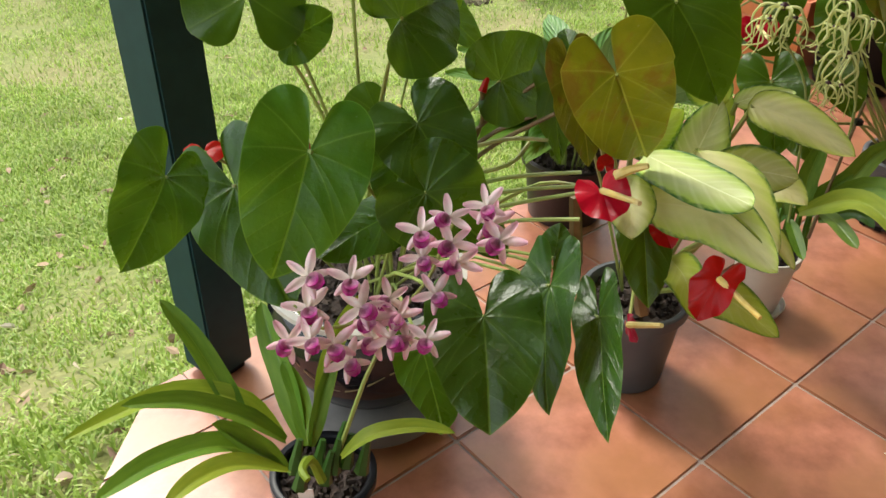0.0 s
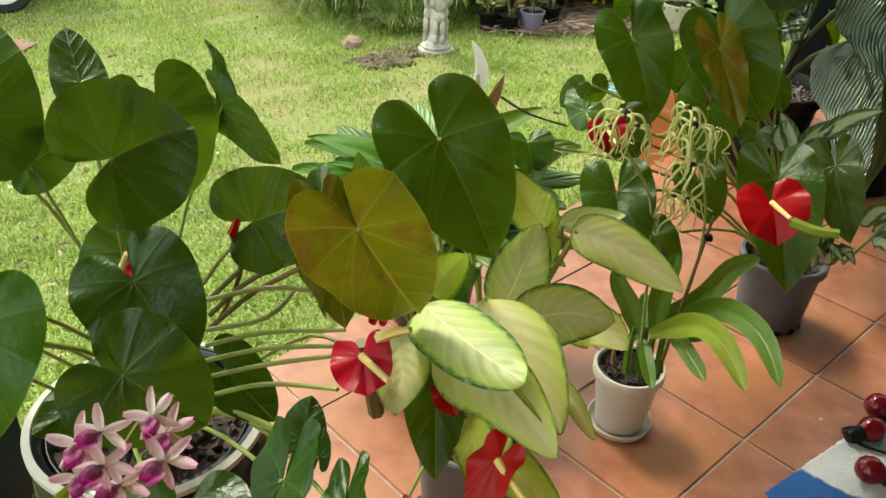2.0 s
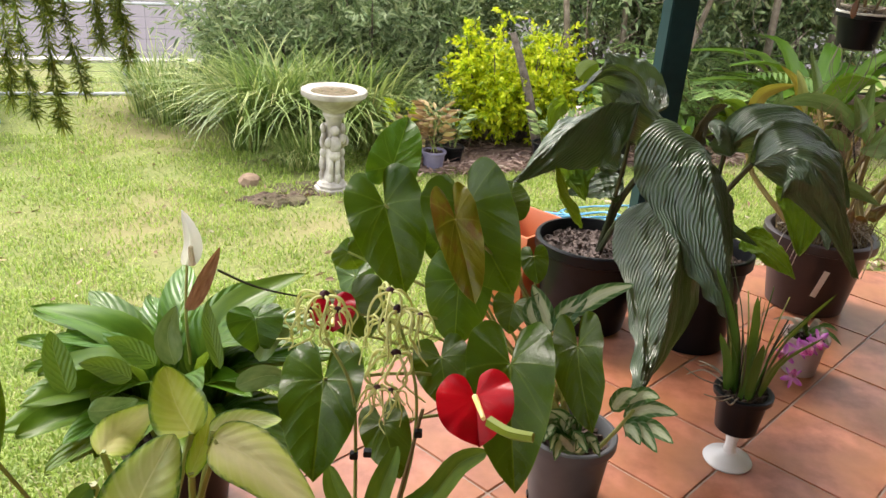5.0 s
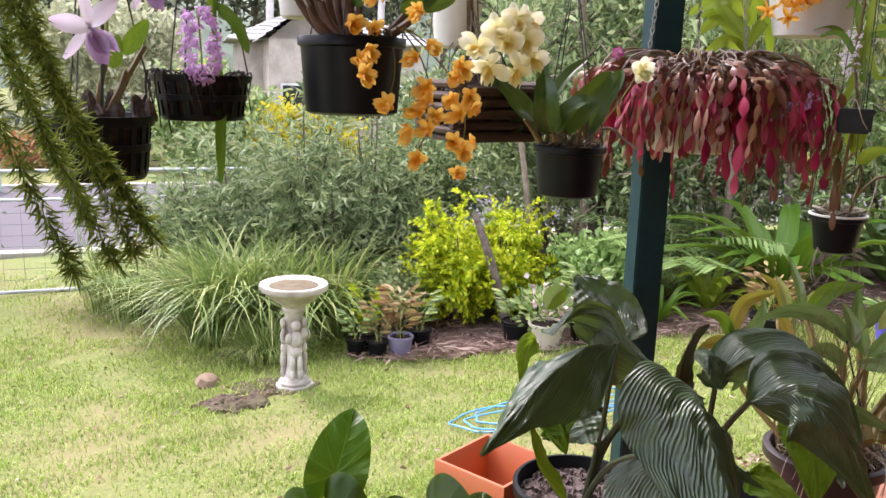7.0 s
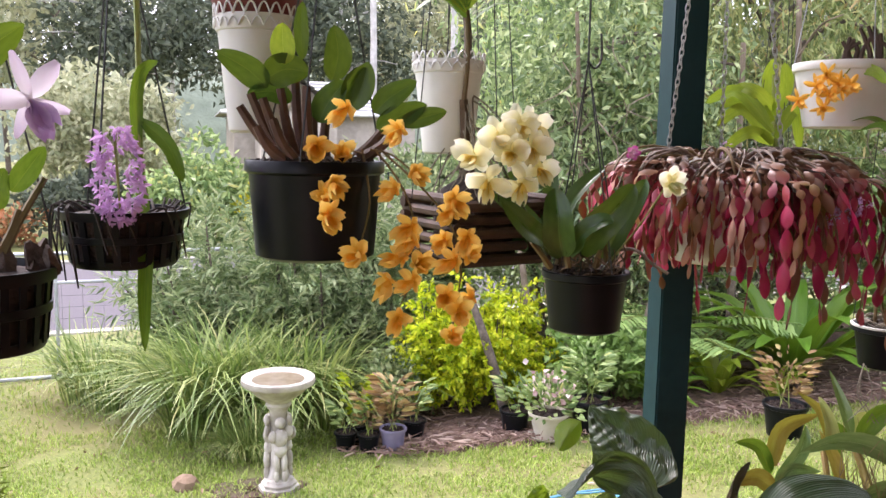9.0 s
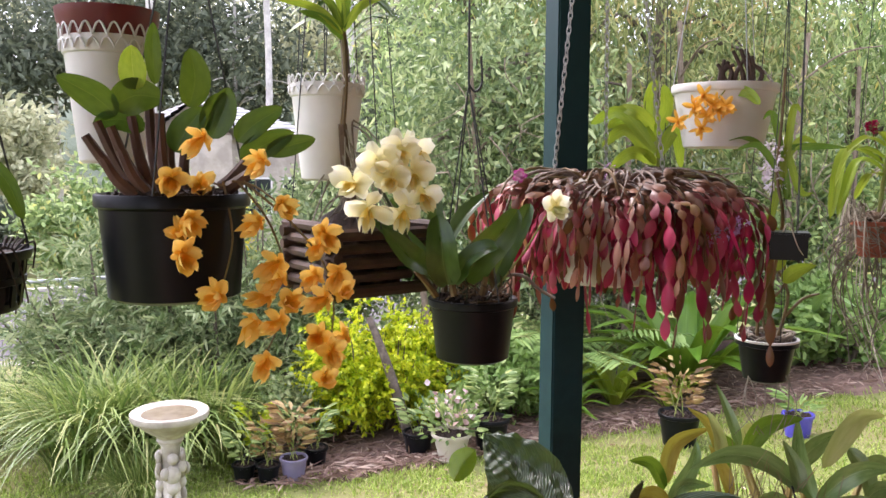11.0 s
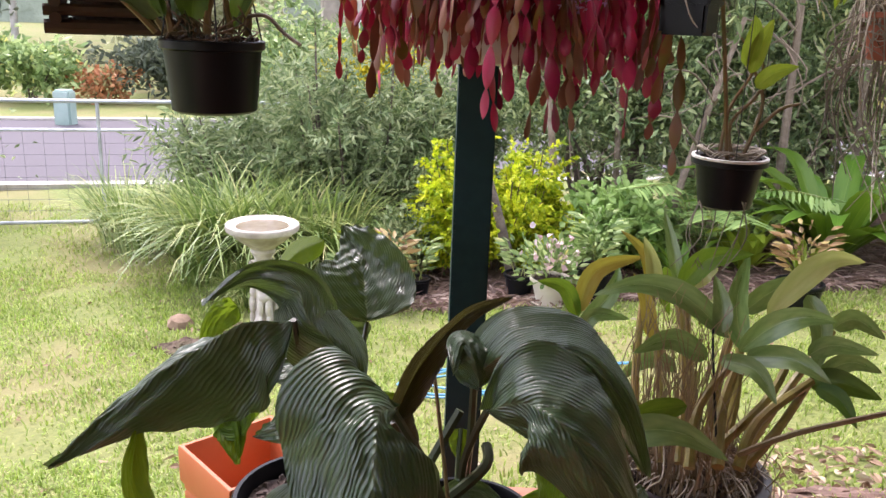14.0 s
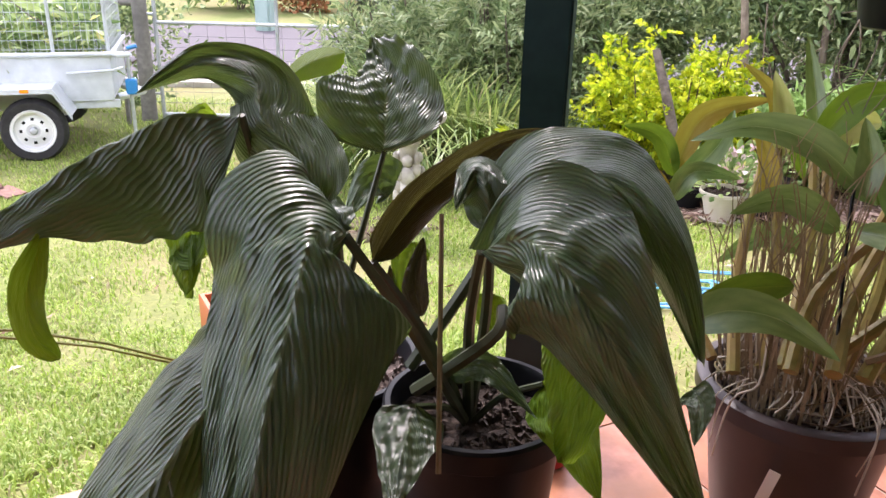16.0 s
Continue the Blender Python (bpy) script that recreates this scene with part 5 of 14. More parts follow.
strip(ant_b, [(0.388, 0.765, 0.527), (0.366, 0.757, 0.495), (0.366, 0.73, 0.463)], 0.030, (0.285, -0.739, 0.61), m_strap_dark, "oval")
stalk(ant_b, (0.43, 0.83, 0.17), (0.388, 0.765, 0.527), 0.0055, m_stalk, 0.05)
strip(ant_b, [(0.376, 0.819, 0.528), (0.382, 0.883, 0.517), (0.418, 0.91, 0.54)], 0.057, (0.253, -0.795, 0.551), m_dief_dull, "egg", fold=0.3, wave=0.07, curl=0.15, nv=20)
stalk(ant_b, (0.43, 0.83, 0.17), (0.377, 0.826, 0.527), 0.0055, m_stalk, 0.05)
heart(ant_b, (0.261, 0.475, 0.592), (0.274, 0.424, 0.572), 0.059, (-0.072, -0.836, 0.544), m_spathe, "spathe", label="glossy red spathe")
stalk(ant_b, (0.1, 0.62, 0.45), (0.261, 0.475, 0.592), 0.003, m_stalk, 0.1)
spadix(ant_b, (0.261, 0.471, 0.595), (0.295, 0.405, 0.62), 0.0045, m_spadix_yellow)
heart(ant_b, (0.408, 0.416, 0.512), (0.373, 0.366, 0.474), 0.055, (-0.678, -0.426, 0.599), m_spathe, "spathe", label="glossy red spathe")
stalk(ant_b, (0.4, 0.8, 0.17), (0.408, 0.416, 0.512), 0.003, m_stalk, 0.1)
spadix(ant_b, (0.407, 0.412, 0.515), (0.443, 0.348, 0.509), 0.0045, m_spadix_yellow)
heart(ant_b, (0.355, 0.509, 0.518), (0.36, 0.477, 0.51), 0.035, (-0.154, -0.805, 0.573), m_spathe, "spathe", label="glossy red spathe")
stalk(ant_b, (0.4, 0.8, 0.17), (0.355, 0.509, 0.518), 0.003, m_stalk, 0.1)
heart(ant_b, (0.31, 0.411, 0.434), (0.314, 0.371, 0.437), 0.021, (-0.548, -0.798, 0.251), m_spathe, "spathe", label="glossy red spathe")
stalk(ant_b, (0.4, 0.8, 0.17), (0.31, 0.411, 0.434), 0.003, m_stalk, 0.1)
spadix(ant_b, (0.309, 0.407, 0.438), (0.336, 0.355, 0.483), 0.0045, m_spadix_yellow)
heart(ant_b, (0.271, 0.544, 0.59), (0.272, 0.553, 0.606), 0.020, (-0.077, -0.854, 0.515), m_spathe, "spathe", label="glossy red spathe")
stem(ant_b, [(0.277, 0.485, 0.609), (0.293, 0.479, 0.622), (0.311, 0.471, 0.633)], 0.007, m_spadix_yellow, "leaf_tip_roll", 0.5)

# ---- pink-flowered orchid in a small black pot ----
cattleya = thing("pink_orchid", "orchid with pink and magenta flower sprays in black pot", "potted plant", (-0.10, 0.39, 0))
pot(cattleya, 0.072, 0.058, 0.135, m_black, fill=0.86)
part("plant_tag", box(bmesh.new(), -0.011, -0.0006, 0, 0.011, 0.0006, 0.075, 0.0004), m_white_pot, cattleya, "white plastic plant tag", pose(-0.012, -0.052, 0.10, 12, 0, 8))

strip(cattleya, [(-0.089, 0.208, 0.403), (-0.126, 0.19, 0.454), (-0.173, 0.167, 0.495), (-0.223, 0.134, 0.521)], 0.028, (0.099, -0.193, 1.207), m_strap, "strap", fold=0.5, nv=14)
strip(cattleya, [(-0.095, 0.216, 0.398), (-0.139, 0.215, 0.454), (-0.2, 0.188, 0.485), (-0.274, 0.105, 0.498)], 0.027, (0.105, -0.194, 1.203), m_strap_lime, "strap", fold=0.5, nv=14)
strip(cattleya, [(-0.074, 0.161, 0.412), (-0.104, 0.139, 0.47), (-0.132, 0.127, 0.512)], 0.030, (0.078, -0.188, 1.22), m_strap, "strap", fold=0.5, nv=14)
strip(cattleya, [(-0.078, 0.154, 0.421), (-0.12, 0.121, 0.488), (-0.163, 0.07, 0.519), (-0.192, 0.007, 0.54)], 0.029, (0.105, -0.177, 1.218), m_strap, "strap", fold=0.5, nv=14)
strip(cattleya, [(-0.067, 0.141, 0.433), (-0.101, 0.098, 0.489), (-0.122, 0.056, 0.517), (-0.139, 0.019, 0.523)], 0.024, (0.093, -0.176, 1.225), m_strap_lime, "strap", fold=0.5, nv=14)
strip(cattleya, [(-0.124, 0.192, 0.427), (-0.159, 0.223, 0.47), (-0.192, 0.247, 0.511), (-0.227, 0.264, 0.55)], 0.027, (0.57, -0.447, 0.689), m_strap, "strap", fold=0.5, nv=14)
strip(cattleya, [(-0.073, 0.221, 0.395), (-0.099, 0.274, 0.425), (-0.128, 0.32, 0.453), (-0.148, 0.36, 0.476)], 0.033, (-0.182, -0.855, 0.485), m_strap, "strap", fold=0.5, nv=14)
strip(cattleya, [(-0.059, 0.231, 0.4), (-0.059, 0.296, 0.435), (-0.05, 0.345, 0.456), (-0.029, 0.391, 0.474)], 0.028, (0.584, -0.705, 0.402), m_strap_lime, "strap", fold=0.5, nv=14)
strip(cattleya, [(-0.018, 0.174, 0.422), (0.015, 0.183, 0.451), (0.062, 0.194, 0.455), (0.102, 0.193, 0.451)], 0.019, (0.021, -0.202, 1.22), m_strap_lime, "strap", fold=0.5, nv=14)
strip(cattleya, [(-0.064, 0.209, 0.396), (-0.083, 0.261, 0.421), (-0.108, 0.291, 0.445)], 0.024, (0.059, -0.742, 0.668), m_strap, "strap", fold=0.5, nv=14)
strip(cattleya, [(-0.061, 0.209, 0.395), (-0.056, 0.259, 0.426), (-0.05, 0.302, 0.44)], 0.020, (0.488, -0.659, 0.573), m_strap, "strap", fold=0.5, nv=14)
stem(cattleya, [(-0.027, 0.201, 0.394), (-0.025, 0.206, 0.411), (-0.02, 0.215, 0.432)], 0.009, m_strap_dark, "pseudobulb", 0.4)
stem(cattleya, [(-0.019, 0.193, 0.386), (-0.016, 0.199, 0.403), (-0.012, 0.207, 0.423)], 0.009, m_strap_dark, "pseudobulb", 0.4)
stem(cattleya, [(-0.032, 0.186, 0.383), (-0.029, 0.192, 0.4), (-0.025, 0.201, 0.42)], 0.009, m_strap_dark, "pseudobulb", 0.4)
stem(cattleya, [(-0.001, 0.191, 0.38), (0.002, 0.197, 0.398), (0.006, 0.205, 0.418)], 0.009, m_strap_dark, "pseudobulb", 0.4)
stem(cattleya, [(-0.05, 0.183, 0.384), (-0.047, 0.189, 0.401), (-0.043, 0.198, 0.421)], 0.009, m_strap_dark, "pseudobulb", 0.4)
stem(cattleya, [(-0.04, 0.176, 0.376), (-0.037, 0.181, 0.393), (-0.032, 0.19, 0.412)], 0.009, m_strap_dark, "pseudobulb", 0.4)
stem(cattleya, [(-0.074, 0.179, 0.387), (-0.071, 0.184, 0.404), (-0.067, 0.193, 0.424)], 0.009, m_strap_dark, "pseudobulb", 0.4)
stem(cattleya, [(-0.066, 0.166, 0.375), (-0.063, 0.172, 0.392), (-0.059, 0.181, 0.411)], 0.009, m_strap_dark, "pseudobulb", 0.4)
stem(cattleya, [(-0.038, 0.159, 0.401), (-0.046, 0.154, 0.438), (-0.05, 0.133, 0.448), (-0.041, 0.12, 0.448)], 0.006, m_strap_lime, "young_shoot", 0.6)
stem(cattleya, [(-0.026, 0.197, 0.404), (-0.001, 0.215, 0.484), (0.012, 0.223, 0.518), (0.034, 0.242, 0.566)], 0.0028, m_stalk, "flower_stem", 0.8)
stem(cattleya, [(0.034, 0.242, 0.566), (0.066, 0.271, 0.598), (0.086, 0.312, 0.636), (0.114, 0.335, 0.652)], 0.002, m_stalk, "flower_stem", 0.8)
stem(cattleya, [(0.034, 0.242, 0.566), (0.003, 0.218, 0.576), (-0.037, 0.192, 0.587), (-0.06, 0.202, 0.606)], 0.002, m_stalk, "flower_stem", 0.8)
stem(cattleya, [(0.034, 0.242, 0.566), (0.055, 0.214, 0.561), (0.077, 0.212, 0.572)], 0.002, m_stalk, "flower_stem", 0.8)
cattleya_flower(cattleya, (0.086, 0.258, 0.682), (0.049, -0.838, 0.543), 0.044, -60)
cattleya_flower(cattleya, (0.057, 0.273, 0.653), (0.082, -0.826, 0.558), 0.05, 7)
cattleya_flower(cattleya, (0.096, 0.25, 0.634), (0.035, -0.808, 0.588), 0.047, -46)
cattleya_flower(cattleya, (0.121, 0.274, 0.687), (0.005, -0.848, 0.53), 0.044, 21)
cattleya_flower(cattleya, (0.136, 0.248, 0.665), (-0.014, -0.826, 0.563), 0.05, -32)
cattleya_flower(cattleya, (0.075, 0.237, 0.603), (0.06, -0.784, 0.618), 0.047, 35)
cattleya_flower(cattleya, (0.041, 0.212, 0.592), (0.103, -0.762, 0.639), 0.044, -18)
cattleya_flower(cattleya, (-0.047, 0.214, 0.633), (0.212, -0.774, 0.597), 0.05, 49)
cattleya_flower(cattleya, (-0.005, 0.212, 0.634), (0.162, -0.781, 0.603), 0.047, -4)
cattleya_flower(cattleya, (0.03, 0.229, 0.599), (0.114, -0.774, 0.623), 0.044, -57)
cattleya_flower(cattleya, (-0.047, 0.203, 0.603), (0.209, -0.751, 0.626), 0.05, 10)
cattleya_flower(cattleya, (-0.06, 0.171, 0.586), (0.229, -0.721, 0.654), 0.047, -43)
cattleya_flower(cattleya, (-0.039, 0.169, 0.592), (0.205, -0.728, 0.654), 0.044, 24)
cattleya_flower(cattleya, (0.016, 0.202, 0.569), (0.131, -0.741, 0.659), 0.05, -29)
cattleya_flower(cattleya, (-0.005, 0.176, 0.56), (0.159, -0.718, 0.678), 0.047, 38)
cattleya_flower(cattleya, (0.071, 0.193, 0.581), (0.067, -0.748, 0.66), 0.044, -15)
cattleya_flower(cattleya, (0.007, 0.197, 0.612), (0.147, -0.762, 0.63), 0.05, 52)
cattleya_flower(cattleya, (0.127, 0.282, 0.662), (-0.003, -0.837, 0.547), 0.047, -1)
cattleya_flower(cattleya, (0.051, 0.198, 0.575), (0.091, -0.746, 0.66), 0.044, -54)
cattleya_flower(cattleya, (-0.018, 0.177, 0.58), (0.177, -0.729, 0.662), 0.05, 13)
cattleya_flower(cattleya, (0.09, 0.244, 0.661), (0.044, -0.821, 0.569), 0.047, -40)
cattleya_flower(cattleya, (0.059, 0.258, 0.632), (0.08, -0.809, 0.583), 0.044, 27)
cattleya_flower(cattleya, (0.013, 0.208, 0.592), (0.136, -0.758, 0.638), 0.05, -26)
cattleya_flower(cattleya, (0.035, 0.189, 0.582), (0.111, -0.743, 0.66), 0.047, 41)

# ---- cream pot with the green-flowered orchid ----
saucer = tagged(part("saucer", lathe([(0.050, 0.0), (0.058, 0.003), (0.064, 0.018), (0.061, 0.019), (0.056, 0.007), (0.01, 0.006)], 48), m_cream_pot), "round cream plastic saucer under a flower pot", "saucer")
saucer.matrix_basis = Matrix.Translation((0.703, 1.03, 0.0))
octopus = thing("green_orchid", "orchid with spidery green flowers in a cream pot on a saucer", "potted plant", (0.703, 1.03, 0.007))
pot(octopus, 0.064, 0.047, 0.142, m_cream_pot, fill=0.88, lip=0.004)
part("inner_pot", lathe([(0.049, 0.105), (0.0572, 0.139), (0.0556, 0.14), (0.047, 0.105)], 40, ring=True), m_black, octopus, "black plastic inner pot")

strip(octopus, [(0.694, 0.923, 0.305), (0.744, 0.86, 0.374), (0.76, 0.772, 0.402), (0.763, 0.673, 0.402)], 0.040, (-0.259, -0.742, 0.619), m_strap_lime, "strap", fold=0.35)
strip(octopus, [(0.719, 0.952, 0.284), (0.794, 0.917, 0.366), (0.827, 0.82, 0.394), (0.833, 0.719, 0.375)], 0.042, (-0.299, -0.745, 0.596), m_strap, "strap", fold=0.35)
strip(octopus, [(0.742, 0.991, 0.291), (0.803, 1.005, 0.334), (0.844, 1.025, 0.381), (0.887, 1.025, 0.406)], 0.040, (-0.276, -0.799, 0.535), m_strap, "strap", fold=0.35)
strip(octopus, [(0.71, 0.953, 0.282), (0.72, 0.992, 0.336), (0.732, 1.012, 0.368), (0.746, 1.032, 0.404)], 0.039, (-0.203, -0.807, 0.555), m_strap, "strap", fold=0.35)
strip(octopus, [(0.683, 0.956, 0.277), (0.671, 0.985, 0.312), (0.651, 1.009, 0.34), (0.64, 1.029, 0.365)], 0.037, (-0.146, -0.805, 0.576), m_strap, "strap", fold=0.35)
strip(octopus, [(0.728, 0.92, 0.312), (0.735, 0.863, 0.326), (0.746, 0.817, 0.323), (0.751, 0.787, 0.322)], 0.027, (-0.232, -0.731, 0.641), m_strap, "strap", fold=0.35)
strip(octopus, [(0.73, 0.984, 0.295), (0.766, 0.991, 0.317), (0.804, 1.003, 0.349)], 0.033, (-0.223, -0.781, 0.583), m_strap, "strap", fold=0.35)
strip(octopus, [(0.692, 0.949, 0.272), (0.691, 0.889, 0.264), (0.692, 0.84, 0.255)], 0.025, (-0.179, -0.741, 0.647), m_strap, "strap", fold=0.35)
strip(octopus, [(0.752, 0.966, 0.263), (0.789, 0.944, 0.298), (0.805, 0.92, 0.308), (0.817, 0.885, 0.304)], 0.029, (-0.258, -0.752, 0.606), m_strap_dark, "strap", fold=0.35)
strip(octopus, [(0.679, 0.973, 0.25), (0.71, 1.024, 0.274), (0.711, 1.064, 0.293)], 0.030, (-0.18, -0.782, 0.597), m_strap_dark, "strap", fold=0.35)
stem(octopus, [(0.672, 0.937, 0.206), (0.672, 0.949, 0.251), (0.678, 0.965, 0.287)], 0.009, m_strap, "pseudobulb", 0.5)
stem(octopus, [(0.691, 0.936, 0.209), (0.69, 0.948, 0.254), (0.696, 0.963, 0.29)], 0.009, m_strap, "pseudobulb", 0.5)
stem(octopus, [(0.709, 0.934, 0.212), (0.708, 0.946, 0.257), (0.714, 0.961, 0.294)], 0.009, m_strap, "pseudobulb", 0.5)
stem(octopus, [(0.727, 0.933, 0.216), (0.726, 0.945, 0.261), (0.732, 0.96, 0.297)], 0.009, m_strap, "pseudobulb", 0.5)
stem(octopus, [(0.695, 0.935, 0.21), (0.695, 0.948, 0.255), (0.7, 0.963, 0.291)], 0.009, m_strap, "pseudobulb", 0.5)
stem(octopus, [(0.688, 0.937, 0.257), (0.684, 0.978, 0.411), (0.673, 1.01, 0.517), (0.63, 1.041, 0.583)], 0.003, m_stalk, "flower_stem", 0.8)
stem(octopus, [(0.725, 0.922, 0.25), (0.755, 0.965, 0.382), (0.779, 0.996, 0.498)], 0.0035, m_stalk_brown, "stake", 0.8)
stem(octopus, [(0.648, 0.951, 0.216), (0.653, 0.981, 0.302)], 0.0045, m_stalk_brown, "stake", 0.8)
stem(octopus, [(0.729, 0.934, 0.264), (0.766, 0.984, 0.414), (0.767, 1.023, 0.518), (0.736, 1.064, 0.605)], 0.003, m_stalk, "flower_stem", 0.8)
part('clip', box(bmesh.new(), -.006, -.006, -.005, .006, .006, .005, .001), m_black, octopus, '', octopus.matrix_basis.inverted() @ Matrix.Translation((0.681, 0.98, 0.422)))
part('clip', box(bmesh.new(), -.006, -.006, -.005, .006, .006, .005, .001), m_black, octopus, '', octopus.matrix_basis.inverted() @ Matrix.Translation((0.701, 0.979, 0.428)))
part('clip', box(bmesh.new(), -.006, -.006, -.005, .006, .006, .005, .001), m_black, octopus, '', octopus.matrix_basis.inverted() @ Matrix.Translation((0.774, 0.983, 0.464)))
octopus_flower(octopus, (0.624, 1.076, 0.634), 0.085)
octopus_flower(octopus, (0.602, 1.069, 0.612), 0.06)
octopus_flower(octopus, (0.721, 1.065, 0.652), 0.075)
octopus_flower(octopus, (0.734, 1.053, 0.629), 0.08)
octopus_flower(octopus, (0.735, 1.024, 0.57), 0.085)
octopus_flower(octopus, (0.767, 1.043, 0.627), 0.05)
octopus_flower(octopus, (0.71, 1.005, 0.523), 0.06)
octopus_flower(octopus, (0.731, 1, 0.523), 0.05)
octopus_flower(octopus, (0.645, 1.065, 0.617), 0.06)
octopus_flower(octopus, (0.711, 1.049, 0.61), 0.06)

# ---- grey pot with red anthurium and small silvery foliage ----
ant_c = thing("anthurium_plant", "red-flowered anthurium with silver-veined foliage in a grey pot", "potted plant", (1.115, 1.42, 0))
pot(ant_c, 0.090, 0.074, 0.18, m_grey_pot, fill=0.82, label="dark grey plastic pot with drainage slots")
for k in range(12):
    part("drain_slot", box(bmesh.new(), -0.008, -0.004, 0, 0.008, 0.004, 0.012, 0.001), m_black, ant_c, "", pose(0.0735 * math.cos(k * 0.5236), 0.0735 * math.sin(k * 0.5236), 0.002, 0, 0, 30 * k + 90))

heart(ant_c, (0.697, 1.459, 0.646), (0.748, 1.345, 0.525), 0.144, (-0.007, -0.945, 0.328), m_anthurium_warm)
stalk(ant_c, (1.13, 1.44, 0.15), (0.697, 1.459, 0.646), 0.0035, m_stalk, 0.12)
heart(ant_c, (0.708, 1.52, 0.705), (0.737, 1.603, 0.787), 0.098, (-0.013, -0.959, 0.285), m_anthurium_mid)
stalk(ant_c, (1.09, 1.45, 0.15), (0.708, 1.52, 0.705), 0.0035, m_stalk, 0.12)
heart(ant_c, (0.824, 1.297, 0.685), (0.864, 1.202, 0.574), 0.077, (0.064, -0.922, 0.382), m_olive)
stalk(ant_c, (1.1, 1.42, 0.15), (0.824, 1.297, 0.685), 0.0035, m_stalk, 0.12)
heart(ant_c, (0.852, 1.359, 0.69), (0.913, 1.258, 0.567), 0.159, (-0.257, -0.935, 0.243), m_anthurium_warm)
stalk(ant_c, (1.13, 1.44, 0.15), (0.852, 1.359, 0.69), 0.0035, m_stalk, 0.12)
heart(ant_c, (0.924, 1.38, 0.686), (0.937, 1.423, 0.73), 0.075, (-0.154, -0.936, 0.317), m_anthurium_warm)
stalk(ant_c, (1.09, 1.45, 0.15), (0.924, 1.38, 0.686), 0.0035, m_stalk, 0.12)
heart(ant_c, (0.627, 1.052, 0.505), (0.628, 0.919, 0.433), 0.122, (-0.105, -0.855, 0.508), m_anthurium_warm)
stalk(ant_c, (1.1, 1.42, 0.15), (0.627, 1.052, 0.505), 0.0035, m_stalk, 0.12)
heart(ant_c, (0.921, 1.122, 0.504), (0.912, 0.955, 0.412), 0.138, (-0.169, -0.858, 0.485), m_anthurium_warm)
stalk(ant_c, (1.13, 1.44, 0.15), (0.921, 1.122, 0.504), 0.0035, m_stalk, 0.12)
heart(ant_c, (1.038, 1.171, 0.518), (1.038, 1.061, 0.433), 0.090, (-0.53, -0.774, 0.347), m_anthurium_warm)
stalk(ant_c, (1.09, 1.45, 0.15), (1.038, 1.171, 0.518), 0.0035, m_stalk, 0.12)
heart(ant_c, (0.655, 1.263, 0.538), (0.691, 1.21, 0.498), 0.115, (0.021, -0.901, 0.433), m_anthurium_warm)
stalk(ant_c, (1.1, 1.42, 0.15), (0.655, 1.263, 0.538), 0.0035, m_stalk, 0.12)
heart(ant_c, (0.844, 1.348, 0.548), (0.837, 1.278, 0.449), 0.122, (-0.101, -0.909, 0.404), m_anthurium_mid)
stalk(ant_c, (1.13, 1.44, 0.15), (0.844, 1.348, 0.548), 0.0035, m_stalk, 0.12)
heart(ant_c, (0.983, 1.386, 0.587), (0.988, 1.347, 0.55), 0.052, (-0.186, -0.911, 0.369), m_anthurium_warm)
stalk(ant_c, (1.09, 1.45, 0.15), (0.983, 1.386, 0.587), 0.0035, m_stalk, 0.12)
heart(ant_c, (0.721, 1.11, 0.39), (0.747, 1.03, 0.347), 0.081, (-0.024, -0.832, 0.555), m_anthurium_warm)
stalk(ant_c, (1.1, 1.42, 0.15), (0.721, 1.11, 0.39), 0.0035, m_stalk, 0.12)
heart(ant_c, (0.813, 1.216, 0.458), (0.827, 1.137, 0.407), 0.095, (-0.086, -0.87, 0.486), m_anthurium_warm)
stalk(ant_c, (1.13, 1.44, 0.15), (0.813, 1.216, 0.458), 0.0035, m_stalk, 0.12)
heart(ant_c, (0.949, 1.336, 0.508), (0.931, 1.301, 0.476), 0.075, (-0.456, -0.766, 0.452), m_anthurium_warm)
stalk(ant_c, (1.09, 1.45, 0.15), (0.949, 1.336, 0.508), 0.0035, m_stalk, 0.12)
heart(ant_c, (0.488, 1.25, 0.496), (0.5, 1.208, 0.457), 0.094, (0.132, -0.881, 0.455), m_anthurium_mid)
stalk(ant_c, (1.1, 1.42, 0.15), (0.488, 1.25, 0.496), 0.0035, m_stalk, 0.12)
heart(ant_c, (0.63, 1.461, 0.541), (0.65, 1.449, 0.511), 0.068, (0.033, -0.923, 0.383), m_anthurium_warm)
stalk(ant_c, (1.13, 1.44, 0.15), (0.63, 1.461, 0.541), 0.0035, m_stalk, 0.12)
heart(ant_c, (0.815, 1.438, 0.603), (0.793, 1.419, 0.55), 0.078, (-0.08, -0.932, 0.355), m_anthurium_mid)
stalk(ant_c, (1.09, 1.45, 0.15), (0.815, 1.438, 0.603), 0.0035, m_stalk, 0.12)
heart(ant_c, (0.85, 0.96, 0.546), (0.858, 0.893, 0.501), 0.097, (-0.134, -0.845, 0.518), m_spathe, "spathe", label="glossy red spathe")
stalk(ant_c, (1.08, 1.38, 0.16), (0.85, 0.96, 0.546), 0.003, m_stalk, 0.1)
spadix(ant_c, (0.849, 0.956, 0.549), (0.856, 0.893, 0.556), 0.0045, m_spadix_yellow)
stem(ant_c, [(0.867, 0.907, 0.542), (0.891, 0.879, 0.545), (0.92, 0.864, 0.55)], 0.009, m_strap_lime, "spent_spadix", 0.8)
heart(ant_c, (0.625, 1.203, 0.553), (0.631, 1.164, 0.521), 0.069, (0.043, -0.897, 0.44), m_spathe, "spathe", label="glossy red spathe")
